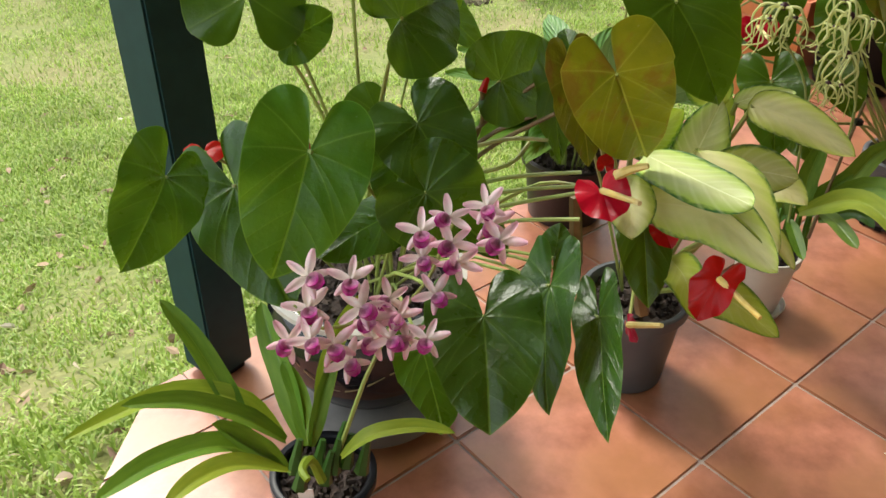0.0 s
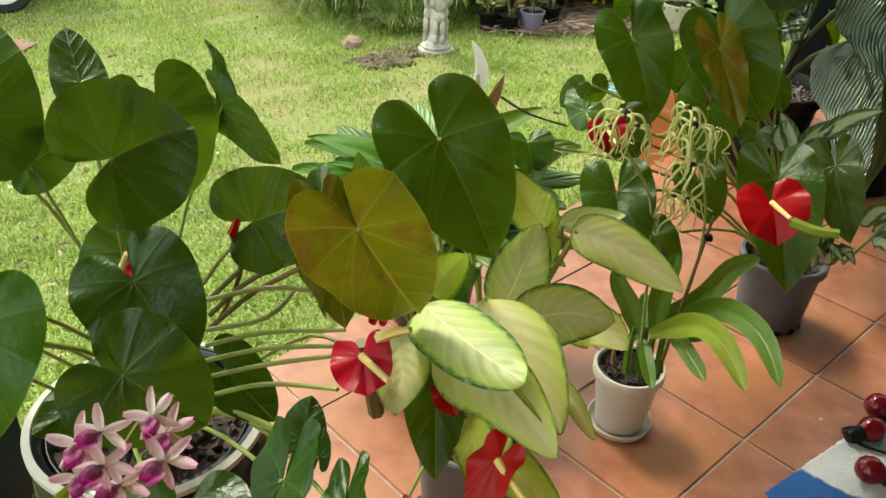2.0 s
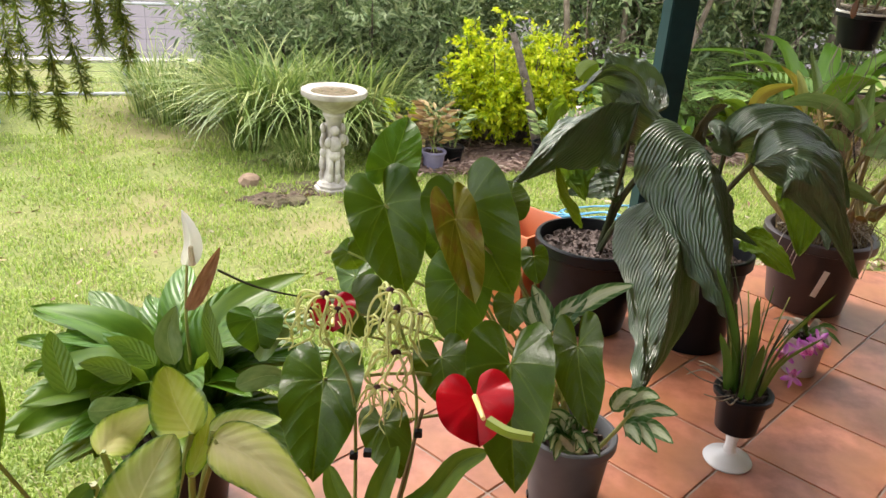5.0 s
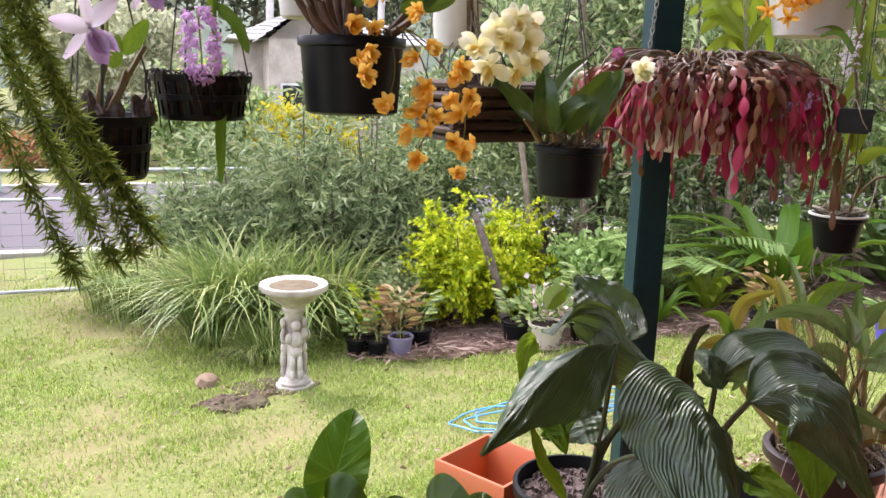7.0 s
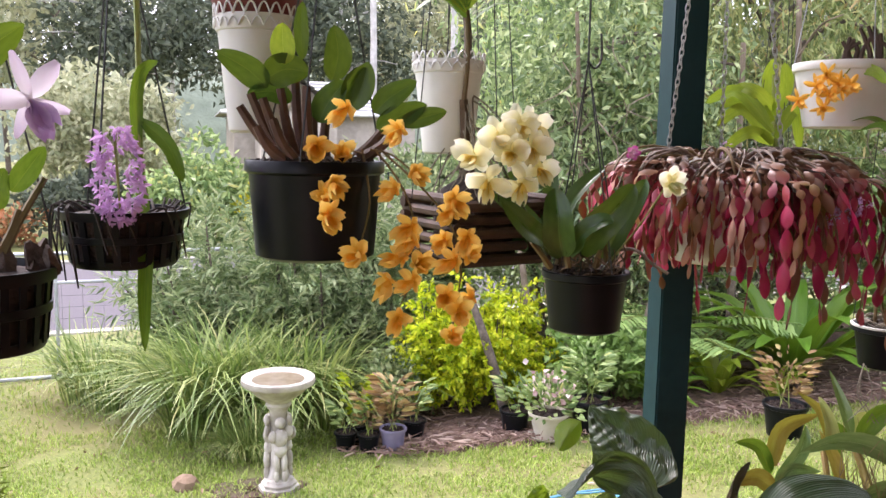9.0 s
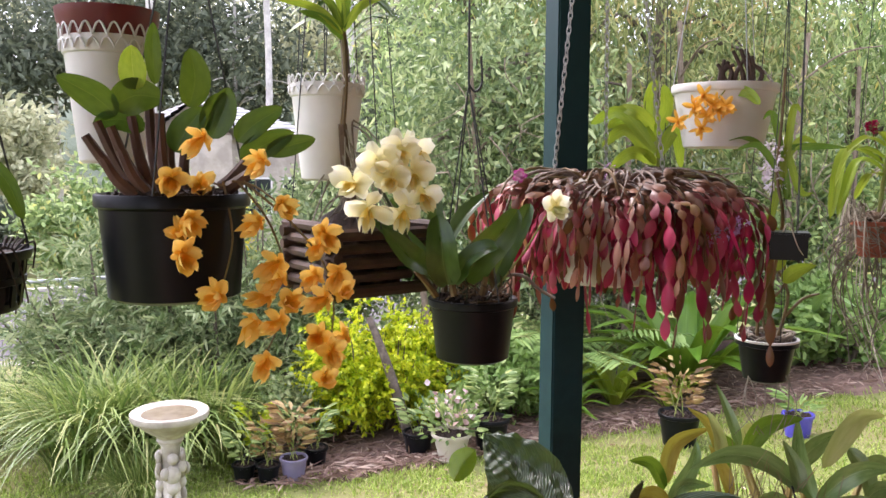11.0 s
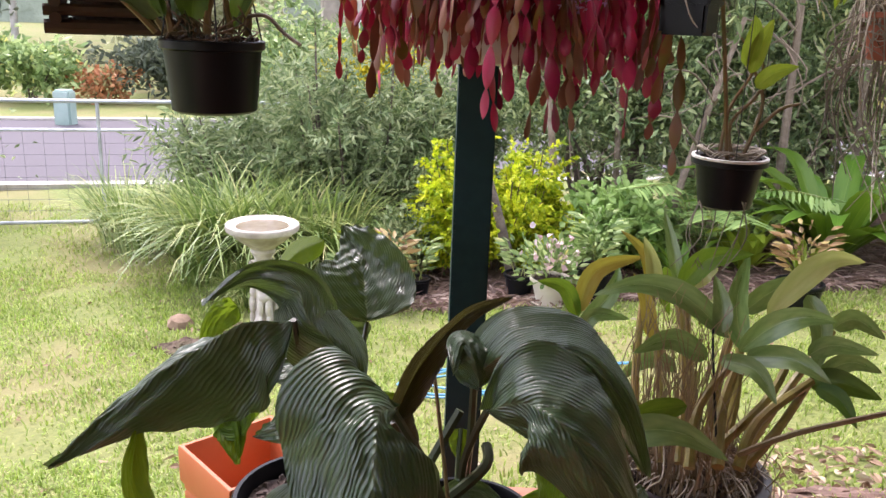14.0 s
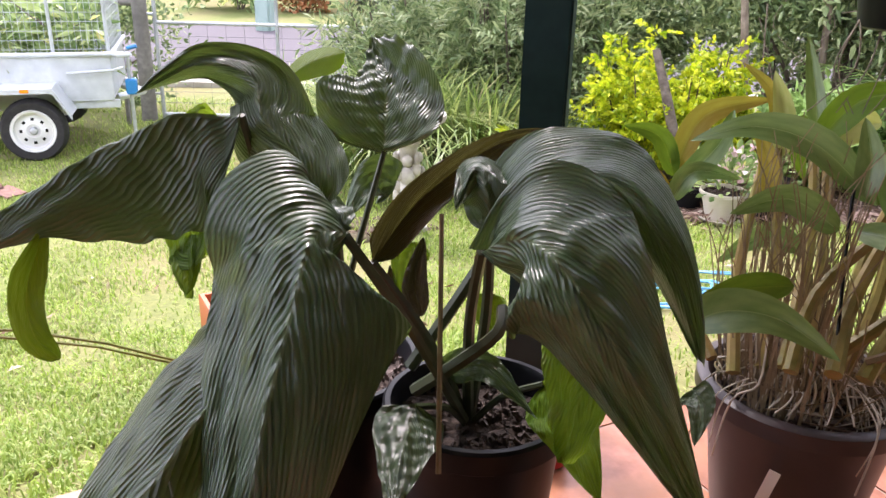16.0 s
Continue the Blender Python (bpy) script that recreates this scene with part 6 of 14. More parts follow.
stalk(ant_c, (1.1, 1.42, 0.15), (0.625, 1.203, 0.553), 0.003, m_stalk, 0.1)
spadix(ant_c, (0.625, 1.198, 0.555), (0.632, 1.136, 0.553), 0.0045, m_spadix_yellow)
strip(ant_c, [(1.048, 1.12, 0.34), (1.041, 1.105, 0.389), (1.055, 1.069, 0.379)], 0.027, (-0.18, -0.89, 0.42), m_silver, "lance", nu=3, nv=8)
strip(ant_c, [(1.048, 1.12, 0.34), (1.006, 1.117, 0.392), (0.993, 1.094, 0.389)], 0.029, (-0.376, -0.864, 0.335), m_silver, "lance", nu=3, nv=8)
strip(ant_c, [(1.048, 1.12, 0.34), (1.031, 1.119, 0.406), (1.025, 1.097, 0.407)], 0.018, (-0.406, -0.775, 0.485), m_silver, "lance", nu=3, nv=8)
strip(ant_c, [(1.048, 1.12, 0.34), (1.022, 1.103, 0.377), (1.013, 1.094, 0.396)], 0.028, (-0.404, -0.799, 0.445), m_silver, "lance", nu=3, nv=8)
strip(ant_c, [(1.048, 1.12, 0.34), (1.039, 1.121, 0.412), (1.018, 1.093, 0.398)], 0.021, (-0.386, -0.8, 0.459), m_silver, "lance", nu=3, nv=8)
strip(ant_c, [(1.048, 1.12, 0.34), (1.062, 1.098, 0.388), (1.074, 1.062, 0.378)], 0.025, (-0.25, -0.858, 0.448), m_silver, "lance", nu=3, nv=8)
strip(ant_c, [(1.048, 1.12, 0.34), (1.017, 1.103, 0.376), (1.004, 1.071, 0.359)], 0.029, (-0.2, -0.86, 0.469), m_silver, "lance", nu=3, nv=8)
strip(ant_c, [(1.048, 1.12, 0.34), (1.025, 1.122, 0.408), (0.993, 1.118, 0.426)], 0.022, (-0.159, -0.803, 0.574), m_silver, "lance", nu=3, nv=8)
strip(ant_c, [(1.048, 1.12, 0.34), (1.005, 1.112, 0.383), (0.962, 1.102, 0.389)], 0.028, (-0.225, -0.817, 0.531), m_silver, "lance", nu=3, nv=8)
strip(ant_c, [(1.048, 1.12, 0.34), (1.023, 1.115, 0.395), (1.013, 1.108, 0.418)], 0.030, (-0.553, -0.726, 0.409), m_silver, "lance", nu=3, nv=8)
strip(ant_c, [(1.048, 1.12, 0.34), (1.049, 1.101, 0.386), (1.036, 1.074, 0.377)], 0.022, (-0.241, -0.807, 0.54), m_silver, "lance", nu=3, nv=8)
strip(ant_c, [(1.048, 1.12, 0.34), (1.004, 1.129, 0.408), (0.956, 1.1, 0.385)], 0.020, (-0.16, -0.697, 0.699), m_silver, "lance", nu=3, nv=8)
strip(ant_c, [(1.048, 1.12, 0.34), (1.059, 1.097, 0.385), (1.069, 1.078, 0.4)], 0.024, (-0.14, -0.886, 0.441), m_silver, "lance", nu=3, nv=8)
strip(ant_c, [(1.048, 1.12, 0.34), (1.011, 1.109, 0.382), (0.996, 1.08, 0.37)], 0.018, (-0.249, -0.638, 0.729), m_silver, "lance", nu=3, nv=8)
strip(ant_c, [(1.048, 1.12, 0.34), (1.009, 1.12, 0.398), (0.985, 1.09, 0.381)], 0.022, (-0.162, -0.633, 0.757), m_silver, "lance", nu=3, nv=8)
strip(ant_c, [(1.048, 1.12, 0.34), (1.036, 1.117, 0.404), (1.023, 1.107, 0.421)], 0.019, (-0.486, -0.74, 0.466), m_silver, "lance", nu=3, nv=8)
strip(ant_c, [(1.048, 1.12, 0.34), (1.046, 1.097, 0.38), (1.034, 1.092, 0.402)], 0.030, (-0.229, -0.804, 0.549), m_silver, "lance", nu=3, nv=8)
strip(ant_c, [(1.125, 1.138, 0.406), (1.162, 1.119, 0.437), (1.197, 1.086, 0.449)], 0.032, (-0.322, -0.804, 0.501), m_silver, "lance", nu=3, nv=8)
strip(ant_c, [(1.13, 1.132, 0.399), (1.148, 1.103, 0.404), (1.166, 1.061, 0.391)], 0.032, (-0.312, -0.793, 0.523), m_silver, "lance", nu=3, nv=8)
strip(ant_c, [(1.133, 1.147, 0.424), (1.152, 1.133, 0.454), (1.17, 1.108, 0.465)], 0.032, (-0.315, -0.814, 0.489), m_silver, "lance", nu=3, nv=8)
strip(ant_c, [(1.143, 1.124, 0.395), (1.167, 1.1, 0.411), (1.19, 1.063, 0.409)], 0.032, (-0.325, -0.791, 0.518), m_silver, "lance", nu=3, nv=8)
strip(ant_c, [(1.107, 1.147, 0.41), (1.122, 1.14, 0.447), (1.137, 1.121, 0.464)], 0.032, (-0.295, -0.818, 0.494), m_silver, "lance", nu=3, nv=8)
strip(ant_c, [(1.126, 1.128, 0.39), (1.133, 1.107, 0.402), (1.141, 1.075, 0.395)], 0.032, (-0.302, -0.796, 0.524), m_silver, "lance", nu=3, nv=8)
stem(ant_c, [(1.079, 1.115, 0.347), (1.117, 1.129, 0.388), (1.136, 1.124, 0.429)], 0.004, m_stalk, "stalk", 0.8)
strip(ant_c, [(1.012, 1.277, 0.485), (0.993, 1.303, 0.528), (0.975, 1.32, 0.558)], 0.036, (-0.198, -0.886, 0.419), m_silver, "lance")
stalk(ant_c, (1.13, 1.44, 0.15), (1.012, 1.277, 0.485), 0.003, m_stalk, 0.05)
strip(ant_c, [(1.016, 1.281, 0.495), (1.043, 1.29, 0.528), (1.074, 1.295, 0.557)], 0.042, (-0.23, -0.878, 0.419), m_silver, "lance")
stalk(ant_c, (1.09, 1.45, 0.15), (1.016, 1.281, 0.495), 0.003, m_stalk, 0.05)
strip(ant_c, [(1.044, 1.286, 0.519), (1.097, 1.291, 0.561), (1.15, 1.284, 0.586)], 0.036, (-0.265, -0.878, 0.398), m_silver, "lance")
stalk(ant_c, (1.1, 1.42, 0.15), (1.044, 1.286, 0.519), 0.003, m_stalk, 0.05)
strip(ant_c, [(1.017, 1.276, 0.486), (1.044, 1.281, 0.51), (1.063, 1.279, 0.515)], 0.032, (-0.231, -0.872, 0.431), m_silver, "lance")
stalk(ant_c, (1.13, 1.44, 0.15), (1.017, 1.276, 0.486), 0.003, m_stalk, 0.05)
strip(ant_c, [(0.987, 1.285, 0.49), (0.975, 1.301, 0.516), (0.987, 1.312, 0.546)], 0.032, (-0.186, -0.885, 0.427), m_silver, "lance")
stalk(ant_c, (1.09, 1.45, 0.15), (0.987, 1.285, 0.49), 0.003, m_stalk, 0.05)

# ---- peace lily clump in a low pot at the veranda edge ----
lily = thing("peace_lily", "leafy green peace lily with one white flower in a dark pot", "potted plant", (0.31, 1.37, 0))
pot(lily, 0.11, 0.09, 0.17, m_brown_pot)


g_lily = random.Random(12)
for k in range(62):
    a, el = g_lily.uniform(0, 6.28), g_lily.uniform(0.25, 1.2)
    ln, w = g_lily.uniform(0.19, 0.31), g_lily.uniform(0.07, 0.105)
    ca, sa = math.cos(a), math.sin(a)
    bx, by, z0 = 0.31 + 0.04 * ca, 1.37 + 0.04 * sa, 0.17
    foot = Vector((bx + 0.03 * ca, by + 0.03 * sa, z0 + 0.05))
    p1 = Vector((bx + ca * ln * 0.5 * math.cos(el), by + sa * ln * 0.5 * math.cos(el), z0 + ln * 0.6 * math.sin(el) + 0.06))
    p2 = Vector((bx + ca * ln * 1.05 * math.cos(el * 0.6), by + sa * ln * 1.05 * math.cos(el * 0.6), p1.z + ln * 0.3 * math.sin(el) - 0.02))
    strip(lily, [foot, p1, p2], w, (-ca * 0.4, -sa * 0.4 - 0.2, 1), g_lily.choice((m_green_leaf, m_green_leaf, m_green_leaf, m_strap)), "oval", fold=0.3, wave=0.07)
    stalk(lily, (bx, by, 0.14), foot, 0.003, m_stalk)

strip(lily, [(0.362, 1.19, 0.433), (0.347, 1.211, 0.477), (0.357, 1.237, 0.521)], 0.045, (0.226, -0.855, 0.467), m_strap_grey, "lance")
strip(lily, [(0.436, 1.201, 0.422), (0.414, 1.231, 0.485), (0.406, 1.25, 0.525)], 0.027, (0.181, -0.868, 0.462), m_green_leaf, "lance")
strip(lily, [(0.333, 1.183, 0.434), (0.293, 1.187, 0.461), (0.254, 1.185, 0.481)], 0.041, (0.262, -0.839, 0.478), m_green_leaf, "lance")
strip(lily, [(0.298, 1.163, 0.418), (0.259, 1.162, 0.438), (0.217, 1.154, 0.449)], 0.041, (0.285, -0.822, 0.493), m_green_leaf, "lance")
strip(lily, [(0.209, 1.125, 0.408), (0.185, 1.148, 0.461), (0.173, 1.165, 0.5)], 0.046, (0.334, -0.813, 0.478), m_green_leaf, "lance")
strip(lily, [(0.239, 1.119, 0.381), (0.275, 1.13, 0.378), (0.311, 1.148, 0.388)], 0.046, (0.274, -0.801, 0.533), m_strap_grey, "lance")
strip(lily, [(0.5, 1.217, 0.431), (0.516, 1.239, 0.467), (0.555, 1.249, 0.478)], 0.037, (0.113, -0.873, 0.474), m_strap_grey, "lance")
strip(lily, [(0.464, 1.19, 0.396), (0.512, 1.206, 0.41), (0.553, 1.209, 0.406)], 0.041, (0.116, -0.851, 0.512), m_strap_grey, "lance")
stem(lily, [(0.376, 1.238, 0.407), (0.374, 1.232, 0.503), (0.374, 1.253, 0.593)], 0.003, m_stalk, "flower_stem", 0.8)
strip(lily, [(0.373, 1.251, 0.591), (0.382, 1.251, 0.637), (0.369, 1.257, 0.688)], 0.034, (0.511, -0.774, 0.374), m_white_petal, "lance", fold=0.9, name='spathe', label='white hooded spathe')
stem(lily, [(0.385, 1.245, 0.595), (0.383, 1.247, 0.628)], 0.006, m_spadix_white, "spadix", 0.7)
strip(lily, [(0.375, 1.237, 0.512), (0.403, 1.239, 0.574), (0.432, 1.248, 0.63)], 0.030, (0.542, -0.807, 0.235), m_spathe_dry, "lance", fold=0.8, name='spathe', label='withered brown spathe')
stem(lily, [(0.428, 1.241, 0.59), (0.488, 1.275, 0.545), (0.567, 1.321, 0.506)], 0.0025, m_stalk_dark, "dry_stem", 0.8)

# ---- little black pot on a white goblet foot ----
goblet = tagged(part("pot_stand", lathe([(0.056, 0), (0.058, 0.004), (0.054, 0.010), (0.03, 0.017), (0.016, 0.028), (0.013, 0.05), (0.016, 0.075), (0.03, 0.088), (0.032, 0.092)], 48), m_white_gloss), "white goblet-shaped plastic pot stand on the tiles", "plant stand")
goblet.matrix_basis = Matrix.Translation((1.545, 1.585, 0))
reed = thing("rush_orchid", "thin-leaved orchid in a small black pot on a white stand", "potted plant", (1.545, 1.585, 0.092))
pot(reed, 0.060, 0.048, 0.105, m_black, fill=0.9)

strip(reed, [(1.536, 1.573, 0.185), (1.519, 1.548, 0.348), (1.478, 1.492, 0.481)], 0.020, (-0.585, -1.811, 0.4), m_strap_dark, 'strap', nu=2, nv=7)
stem(reed, [(1.536, 1.6, 0.185), (1.523, 1.623, 0.348), (1.491, 1.678, 0.481)], 0.0023, m_stalk_dark, 'cane', 0.5)
stem(reed, [(1.565, 1.601, 0.185), (1.578, 1.611, 0.256), (1.609, 1.635, 0.315)], 0.0026, m_stalk_dark, 'cane', 0.5)
strip(reed, [(1.573, 1.57, 0.185), (1.583, 1.565, 0.259), (1.607, 1.552, 0.319)], 0.022, (0.881, -1.473, 0.4), m_strap_dark, 'strap', nu=2, nv=7)
stem(reed, [(1.537, 1.565, 0.185), (1.532, 1.554, 0.27), (1.522, 1.528, 0.34)], 0.0038, m_strap_dark, 'cane', 0.5)
stem(reed, [(1.513, 1.616, 0.185), (1.492, 1.637, 0.346), (1.444, 1.684, 0.477)], 0.0030, m_stalk_dark, 'cane', 0.5)
strip(reed, [(1.557, 1.61, 0.185), (1.564, 1.626, 0.297), (1.582, 1.664, 0.388)], 0.018, (0.426, -0.095, 0.4), m_strap_dark, 'strap', nu=2, nv=7)
stem(reed, [(1.58, 1.6, 0.185), (1.595, 1.606, 0.279), (1.63, 1.62, 0.356)], 0.0021, m_stalk_dark, 'cane', 0.5)
stem(reed, [(1.522, 1.611, 0.185), (1.514, 1.621, 0.271), (1.495, 1.643, 0.341)], 0.0035, m_stalk, 'cane', 0.5)
strip(reed, [(1.536, 1.543, 0.185), (1.534, 1.536, 0.277), (1.531, 1.521, 0.353)], 0.021, (-0.214, -1.977, 0.4), m_strap_dark, 'strap', nu=2, nv=7)
stem(reed, [(1.508, 1.591, 0.185), (1.5, 1.592, 0.276), (1.48, 1.596, 0.35)], 0.0026, m_stalk, 'cane', 0.5)
stem(reed, [(1.522, 1.555, 0.185), (1.512, 1.541, 0.278), (1.487, 1.509, 0.355)], 0.0035, m_stalk_dark, 'cane', 0.5)
strip(reed, [(1.522, 1.617, 0.185), (1.504, 1.641, 0.336), (1.464, 1.697, 0.459)], 0.022, (-0.587, -0.19, 0.4), m_strap_dark, 'strap', nu=2, nv=7)
stem(reed, [(1.572, 1.577, 0.185), (1.579, 1.575, 0.298), (1.597, 1.57, 0.391)], 0.0037, m_stalk_dark, 'cane', 0.5)
stem(reed, [(1.542, 1.597, 0.185), (1.539, 1.614, 0.314), (1.531, 1.652, 0.419)], 0.0032, m_stalk, 'cane', 0.5)
strip(reed, [(1.502, 1.581, 0.185), (1.488, 1.579, 0.273), (1.455, 1.576, 0.346)], 0.021, (-0.995, -1.102, 0.4), m_strap_dark, 'strap', nu=2, nv=7)
stem(reed, [(1.539, 1.629, 0.185), (1.538, 1.642, 0.262), (1.534, 1.673, 0.324)], 0.0032, m_strap_dark, 'cane', 0.5)
stem(reed, [(1.552, 1.618, 0.185), (1.553, 1.623, 0.309), (1.555, 1.634, 0.411)], 0.0029, m_strap_dark, 'cane', 0.5)
strip(reed, [(1.566, 1.621, 0.185), (1.575, 1.636, 0.252), (1.596, 1.672, 0.307)], 0.018, (0.505, -0.137, 0.4), m_strap_dark, 'strap', nu=2, nv=7)
stem(reed, [(1.522, 1.578, 0.185), (1.505, 1.572, 0.279), (1.465, 1.56, 0.355)], 0.0021, m_strap_dark, 'cane', 0.5)
stem(reed, [(1.548, 1.626, 0.185), (1.549, 1.633, 0.24), (1.55, 1.65, 0.285)], 0.0026, m_stalk_dark, 'cane', 0.5)
strip(reed, [(1.568, 1.56, 0.185), (1.588, 1.537, 0.3), (1.635, 1.484, 0.394)], 0.018, (0.666, -1.746, 0.4), m_strap_dark, 'strap', nu=2, nv=7)
stem(reed, [(1.539, 1.604, 0.185), (1.529, 1.632, 0.296), (1.508, 1.696, 0.388)], 0.0026, m_stalk_dark, 'cane', 0.5)
stem(reed, [(1.555, 1.563, 0.185), (1.566, 1.538, 0.329), (1.592, 1.482, 0.448)], 0.0027, m_strap_dark, 'cane', 0.5)
strip(reed, [(1.558, 1.604, 0.185), (1.562, 1.611, 0.292), (1.573, 1.627, 0.38)], 0.015, (0.553, -0.167, 0.4), m_strap_dark, 'strap', nu=2, nv=7)
stem(reed, [(1.578, 1.606, 0.185), (1.591, 1.614, 0.313), (1.621, 1.634, 0.417)], 0.0027, m_stalk, 'cane', 0.5)
stem(reed, [(1.524, 1.58, 0.185), (1.5, 1.574, 0.336), (1.443, 1.559, 0.46)], 0.0029, m_strap_dark, 'cane', 0.5)
strip(reed, [(1.518, 1.586, 0.185), (1.502, 1.587, 0.318), (1.464, 1.588, 0.427)], 0.021, (-0.999, -0.957, 0.4), m_strap_dark, 'strap', nu=2, nv=7)
stem(reed, [(1.562, 1.611, 0.185), (1.569, 1.622, 0.322), (1.587, 1.65, 0.433)], 0.0025, m_strap_dark, 'cane', 0.5)
stem(reed, [(1.526, 1.625, 0.185), (1.522, 1.635, 0.294), (1.511, 1.658, 0.383)], 0.0030, m_strap_dark, 'cane', 0.5)
strip(reed, [(1.522, 1.548, 0.185), (1.52, 1.546, 0.267), (1.516, 1.54, 0.334)], 0.015, (-0.537, -1.843, 0.4), m_strap_dark, 'strap', nu=2, nv=7)
stem(reed, [(1.524, 1.602, 0.185), (1.516, 1.608, 0.302), (1.498, 1.623, 0.397)], 0.0029, m_strap_dark, 'cane', 0.5)
stem(reed, [(1.546, 1.604, 0.185), (1.546, 1.624, 0.257), (1.547, 1.669, 0.316)], 0.0026, m_stalk, 'cane', 0.5)
strip(reed, [(1.573, 1.584, 0.185), (1.61, 1.582, 0.335), (1.695, 1.577, 0.458)], 0.021, (0.999, -1.05, 0.4), m_strap_dark, 'strap', nu=2, nv=7)
stem(reed, [(1.522, 1.629, 0.195), (1.499, 1.674, 0.205), (1.481, 1.709, 0.184)], .0022, m_root, 'root', .6)
stem(reed, [(1.497, 1.6, 0.195), (1.449, 1.614, 0.205), (1.411, 1.626, 0.225)], .0022, m_root, 'root', .6)
stem(reed, [(1.507, 1.553, 0.195), (1.468, 1.521, 0.205), (1.438, 1.495, 0.226)], .0022, m_root, 'root', .6)
stem(reed, [(1.521, 1.629, 0.195), (1.496, 1.672, 0.205), (1.477, 1.707, 0.199)], .0022, m_root, 'root', .6)
stem(reed, [(1.514, 1.546, 0.195), (1.483, 1.506, 0.205), (1.458, 1.475, 0.232)], .0022, m_root, 'root', .6)
stem(reed, [(1.508, 1.619, 0.195), (1.471, 1.653, 0.205), (1.442, 1.68, 0.175)], .0022, m_root, 'root', .6)
stem(reed, [(1.502, 1.56, 0.195), (1.458, 1.535, 0.205), (1.423, 1.516, 0.223)], .0022, m_root, 'root', .6)

# ---- small purple orchid beside the big pots ----
mini = thing("purple_orchid", "small orchid with purple flowers in a pinkish pot", "potted plant", (1.91, 2.03, 0))
pot(mini, 0.058, 0.048, 0.12, m_mini_pot, fill=0.92)

strip(mini, [(1.91, 2.03, .11), (1.944, 2.058, 0.15), (1.979, 2.085, 0.13)], .016, (0, -.5, 1), m_root, 'strap', nu=2, nv=6)
strip(mini, [(1.91, 2.03, .11), (1.957, 2.034, 0.15), (2.004, 2.039, 0.13)], .016, (0, -.5, 1), m_strap_dark, 'strap', nu=2, nv=6)
strip(mini, [(1.91, 2.03, .11), (1.873, 2.005, 0.15), (1.837, 1.981, 0.13)], .016, (0, -.5, 1), m_strap_dark, 'strap', nu=2, nv=6)
strip(mini, [(1.91, 2.03, .11), (1.941, 1.992, 0.15), (1.972, 1.953, 0.13)], .016, (0, -.5, 1), m_strap_dark, 'strap', nu=2, nv=6)
strip(mini, [(1.91, 2.03, .11), (1.871, 2.061, 0.15), (1.833, 2.093, 0.13)], .016, (0, -.5, 1), m_root, 'strap', nu=2, nv=6)
strip(mini, [(1.91, 2.03, .11), (1.939, 2.008, 0.15), (1.968, 1.987, 0.13)], .016, (0, -.5, 1), m_root, 'strap', nu=2, nv=6)
strip(mini, [(1.91, 2.03, .11), (1.903, 2.049, 0.15), (1.897, 2.068, 0.13)], .016, (0, -.5, 1), m_strap_dark, 'strap', nu=2, nv=6)
strip(mini, [(1.91, 2.03, .11), (1.873, 2.009, 0.15), (1.836, 1.988, 0.13)], .016, (0, -.5, 1), m_strap_dark, 'strap', nu=2, nv=6)
strip(mini, [(1.91, 2.03, .11), (1.931, 2.017, 0.15), (1.952, 2.003, 0.13)], .016, (0, -.5, 1), m_strap_dark, 'strap', nu=2, nv=6)
strip(mini, [(1.91, 2.03, .11), (1.893, 1.982, 0.15), (1.875, 1.934, 0.13)], .016, (0, -.5, 1), m_strap_dark, 'strap', nu=2, nv=6)
strip(mini, [(1.91, 2.03, .11), (1.876, 2.022, 0.15), (1.842, 2.014, 0.13)], .016, (0, -.5, 1), m_root, 'strap', nu=2, nv=6)
strip(mini, [(1.91, 2.03, .11), (1.936, 2.042, 0.15), (1.961, 2.053, 0.13)], .016, (0, -.5, 1), m_root, 'strap', nu=2, nv=6)
strip(mini, [(1.91, 2.03, .11), (1.921, 1.988, 0.15), (1.932, 1.946, 0.13)], .016, (0, -.5, 1), m_root, 'strap', nu=2, nv=6)
strip(mini, [(1.91, 2.03, .11), (1.893, 2.06, 0.15), (1.875, 2.091, 0.13)], .016, (0, -.5, 1), m_root, 'strap', nu=2, nv=6)
lily_flower(mini, (1.776, 1.765, 0.224), (-0.45, -0.75, 0.35), .05, 10, m_purple_petal, m_magenta, 'purple')
lily_flower(mini, (1.753, 1.771, 0.21), (-0.45, -0.75, 0.35), .05, 80, m_purple_petal, m_magenta, 'purple')
lily_flower(mini, (1.738, 1.742, 0.145), (-0.45, -0.75, 0.35), .05, 180, m_purple_petal, m_magenta, 'purple')
lily_flower(mini, (1.723, 1.776, 0.19), (-0.45, -0.75, 0.35), .05, -60, m_purple_petal, m_magenta, 'purple')
lily_flower(mini, (1.793, 1.764, 0.241), (-0.45, -0.75, 0.35), .05, 30, m_purple_petal, m_magenta, 'purple')

# ---- orange square planter ----
planter = thing("square_planter", "empty orange terracotta-look square planter on the veranda edge", "planter", (1.12, 2.49, -0.14), turn=45)
profile = ((0.112, 0.0), (0.115, 0.004), (0.115, 0.248), (0.118, 0.252), (0.118, 0.268), (0.115, 0.272), (0.115, 0.276), (0.118, 0.279), (0.118, 0.29), (0.116, 0.294), (0.1235, 0.297), (0.125, 0.301), (0.125, 0.387), (0.123, 0.39), (0.115, 0.39), (0.113, 0.387), (0.103, 0.17))
bm = lathe([(half * math.sqrt(2), z) for half, z in profile], 4)
bm.transform(pose(0, 0, 0, 0, 0, 45))
part("box", bm, m_terracotta, planter)
part("potting_mix", box(bmesh.new(), -0.1, -0.1, 0.15, 0.1, 0.1, 0.19, 0.01), m_soil, planter)

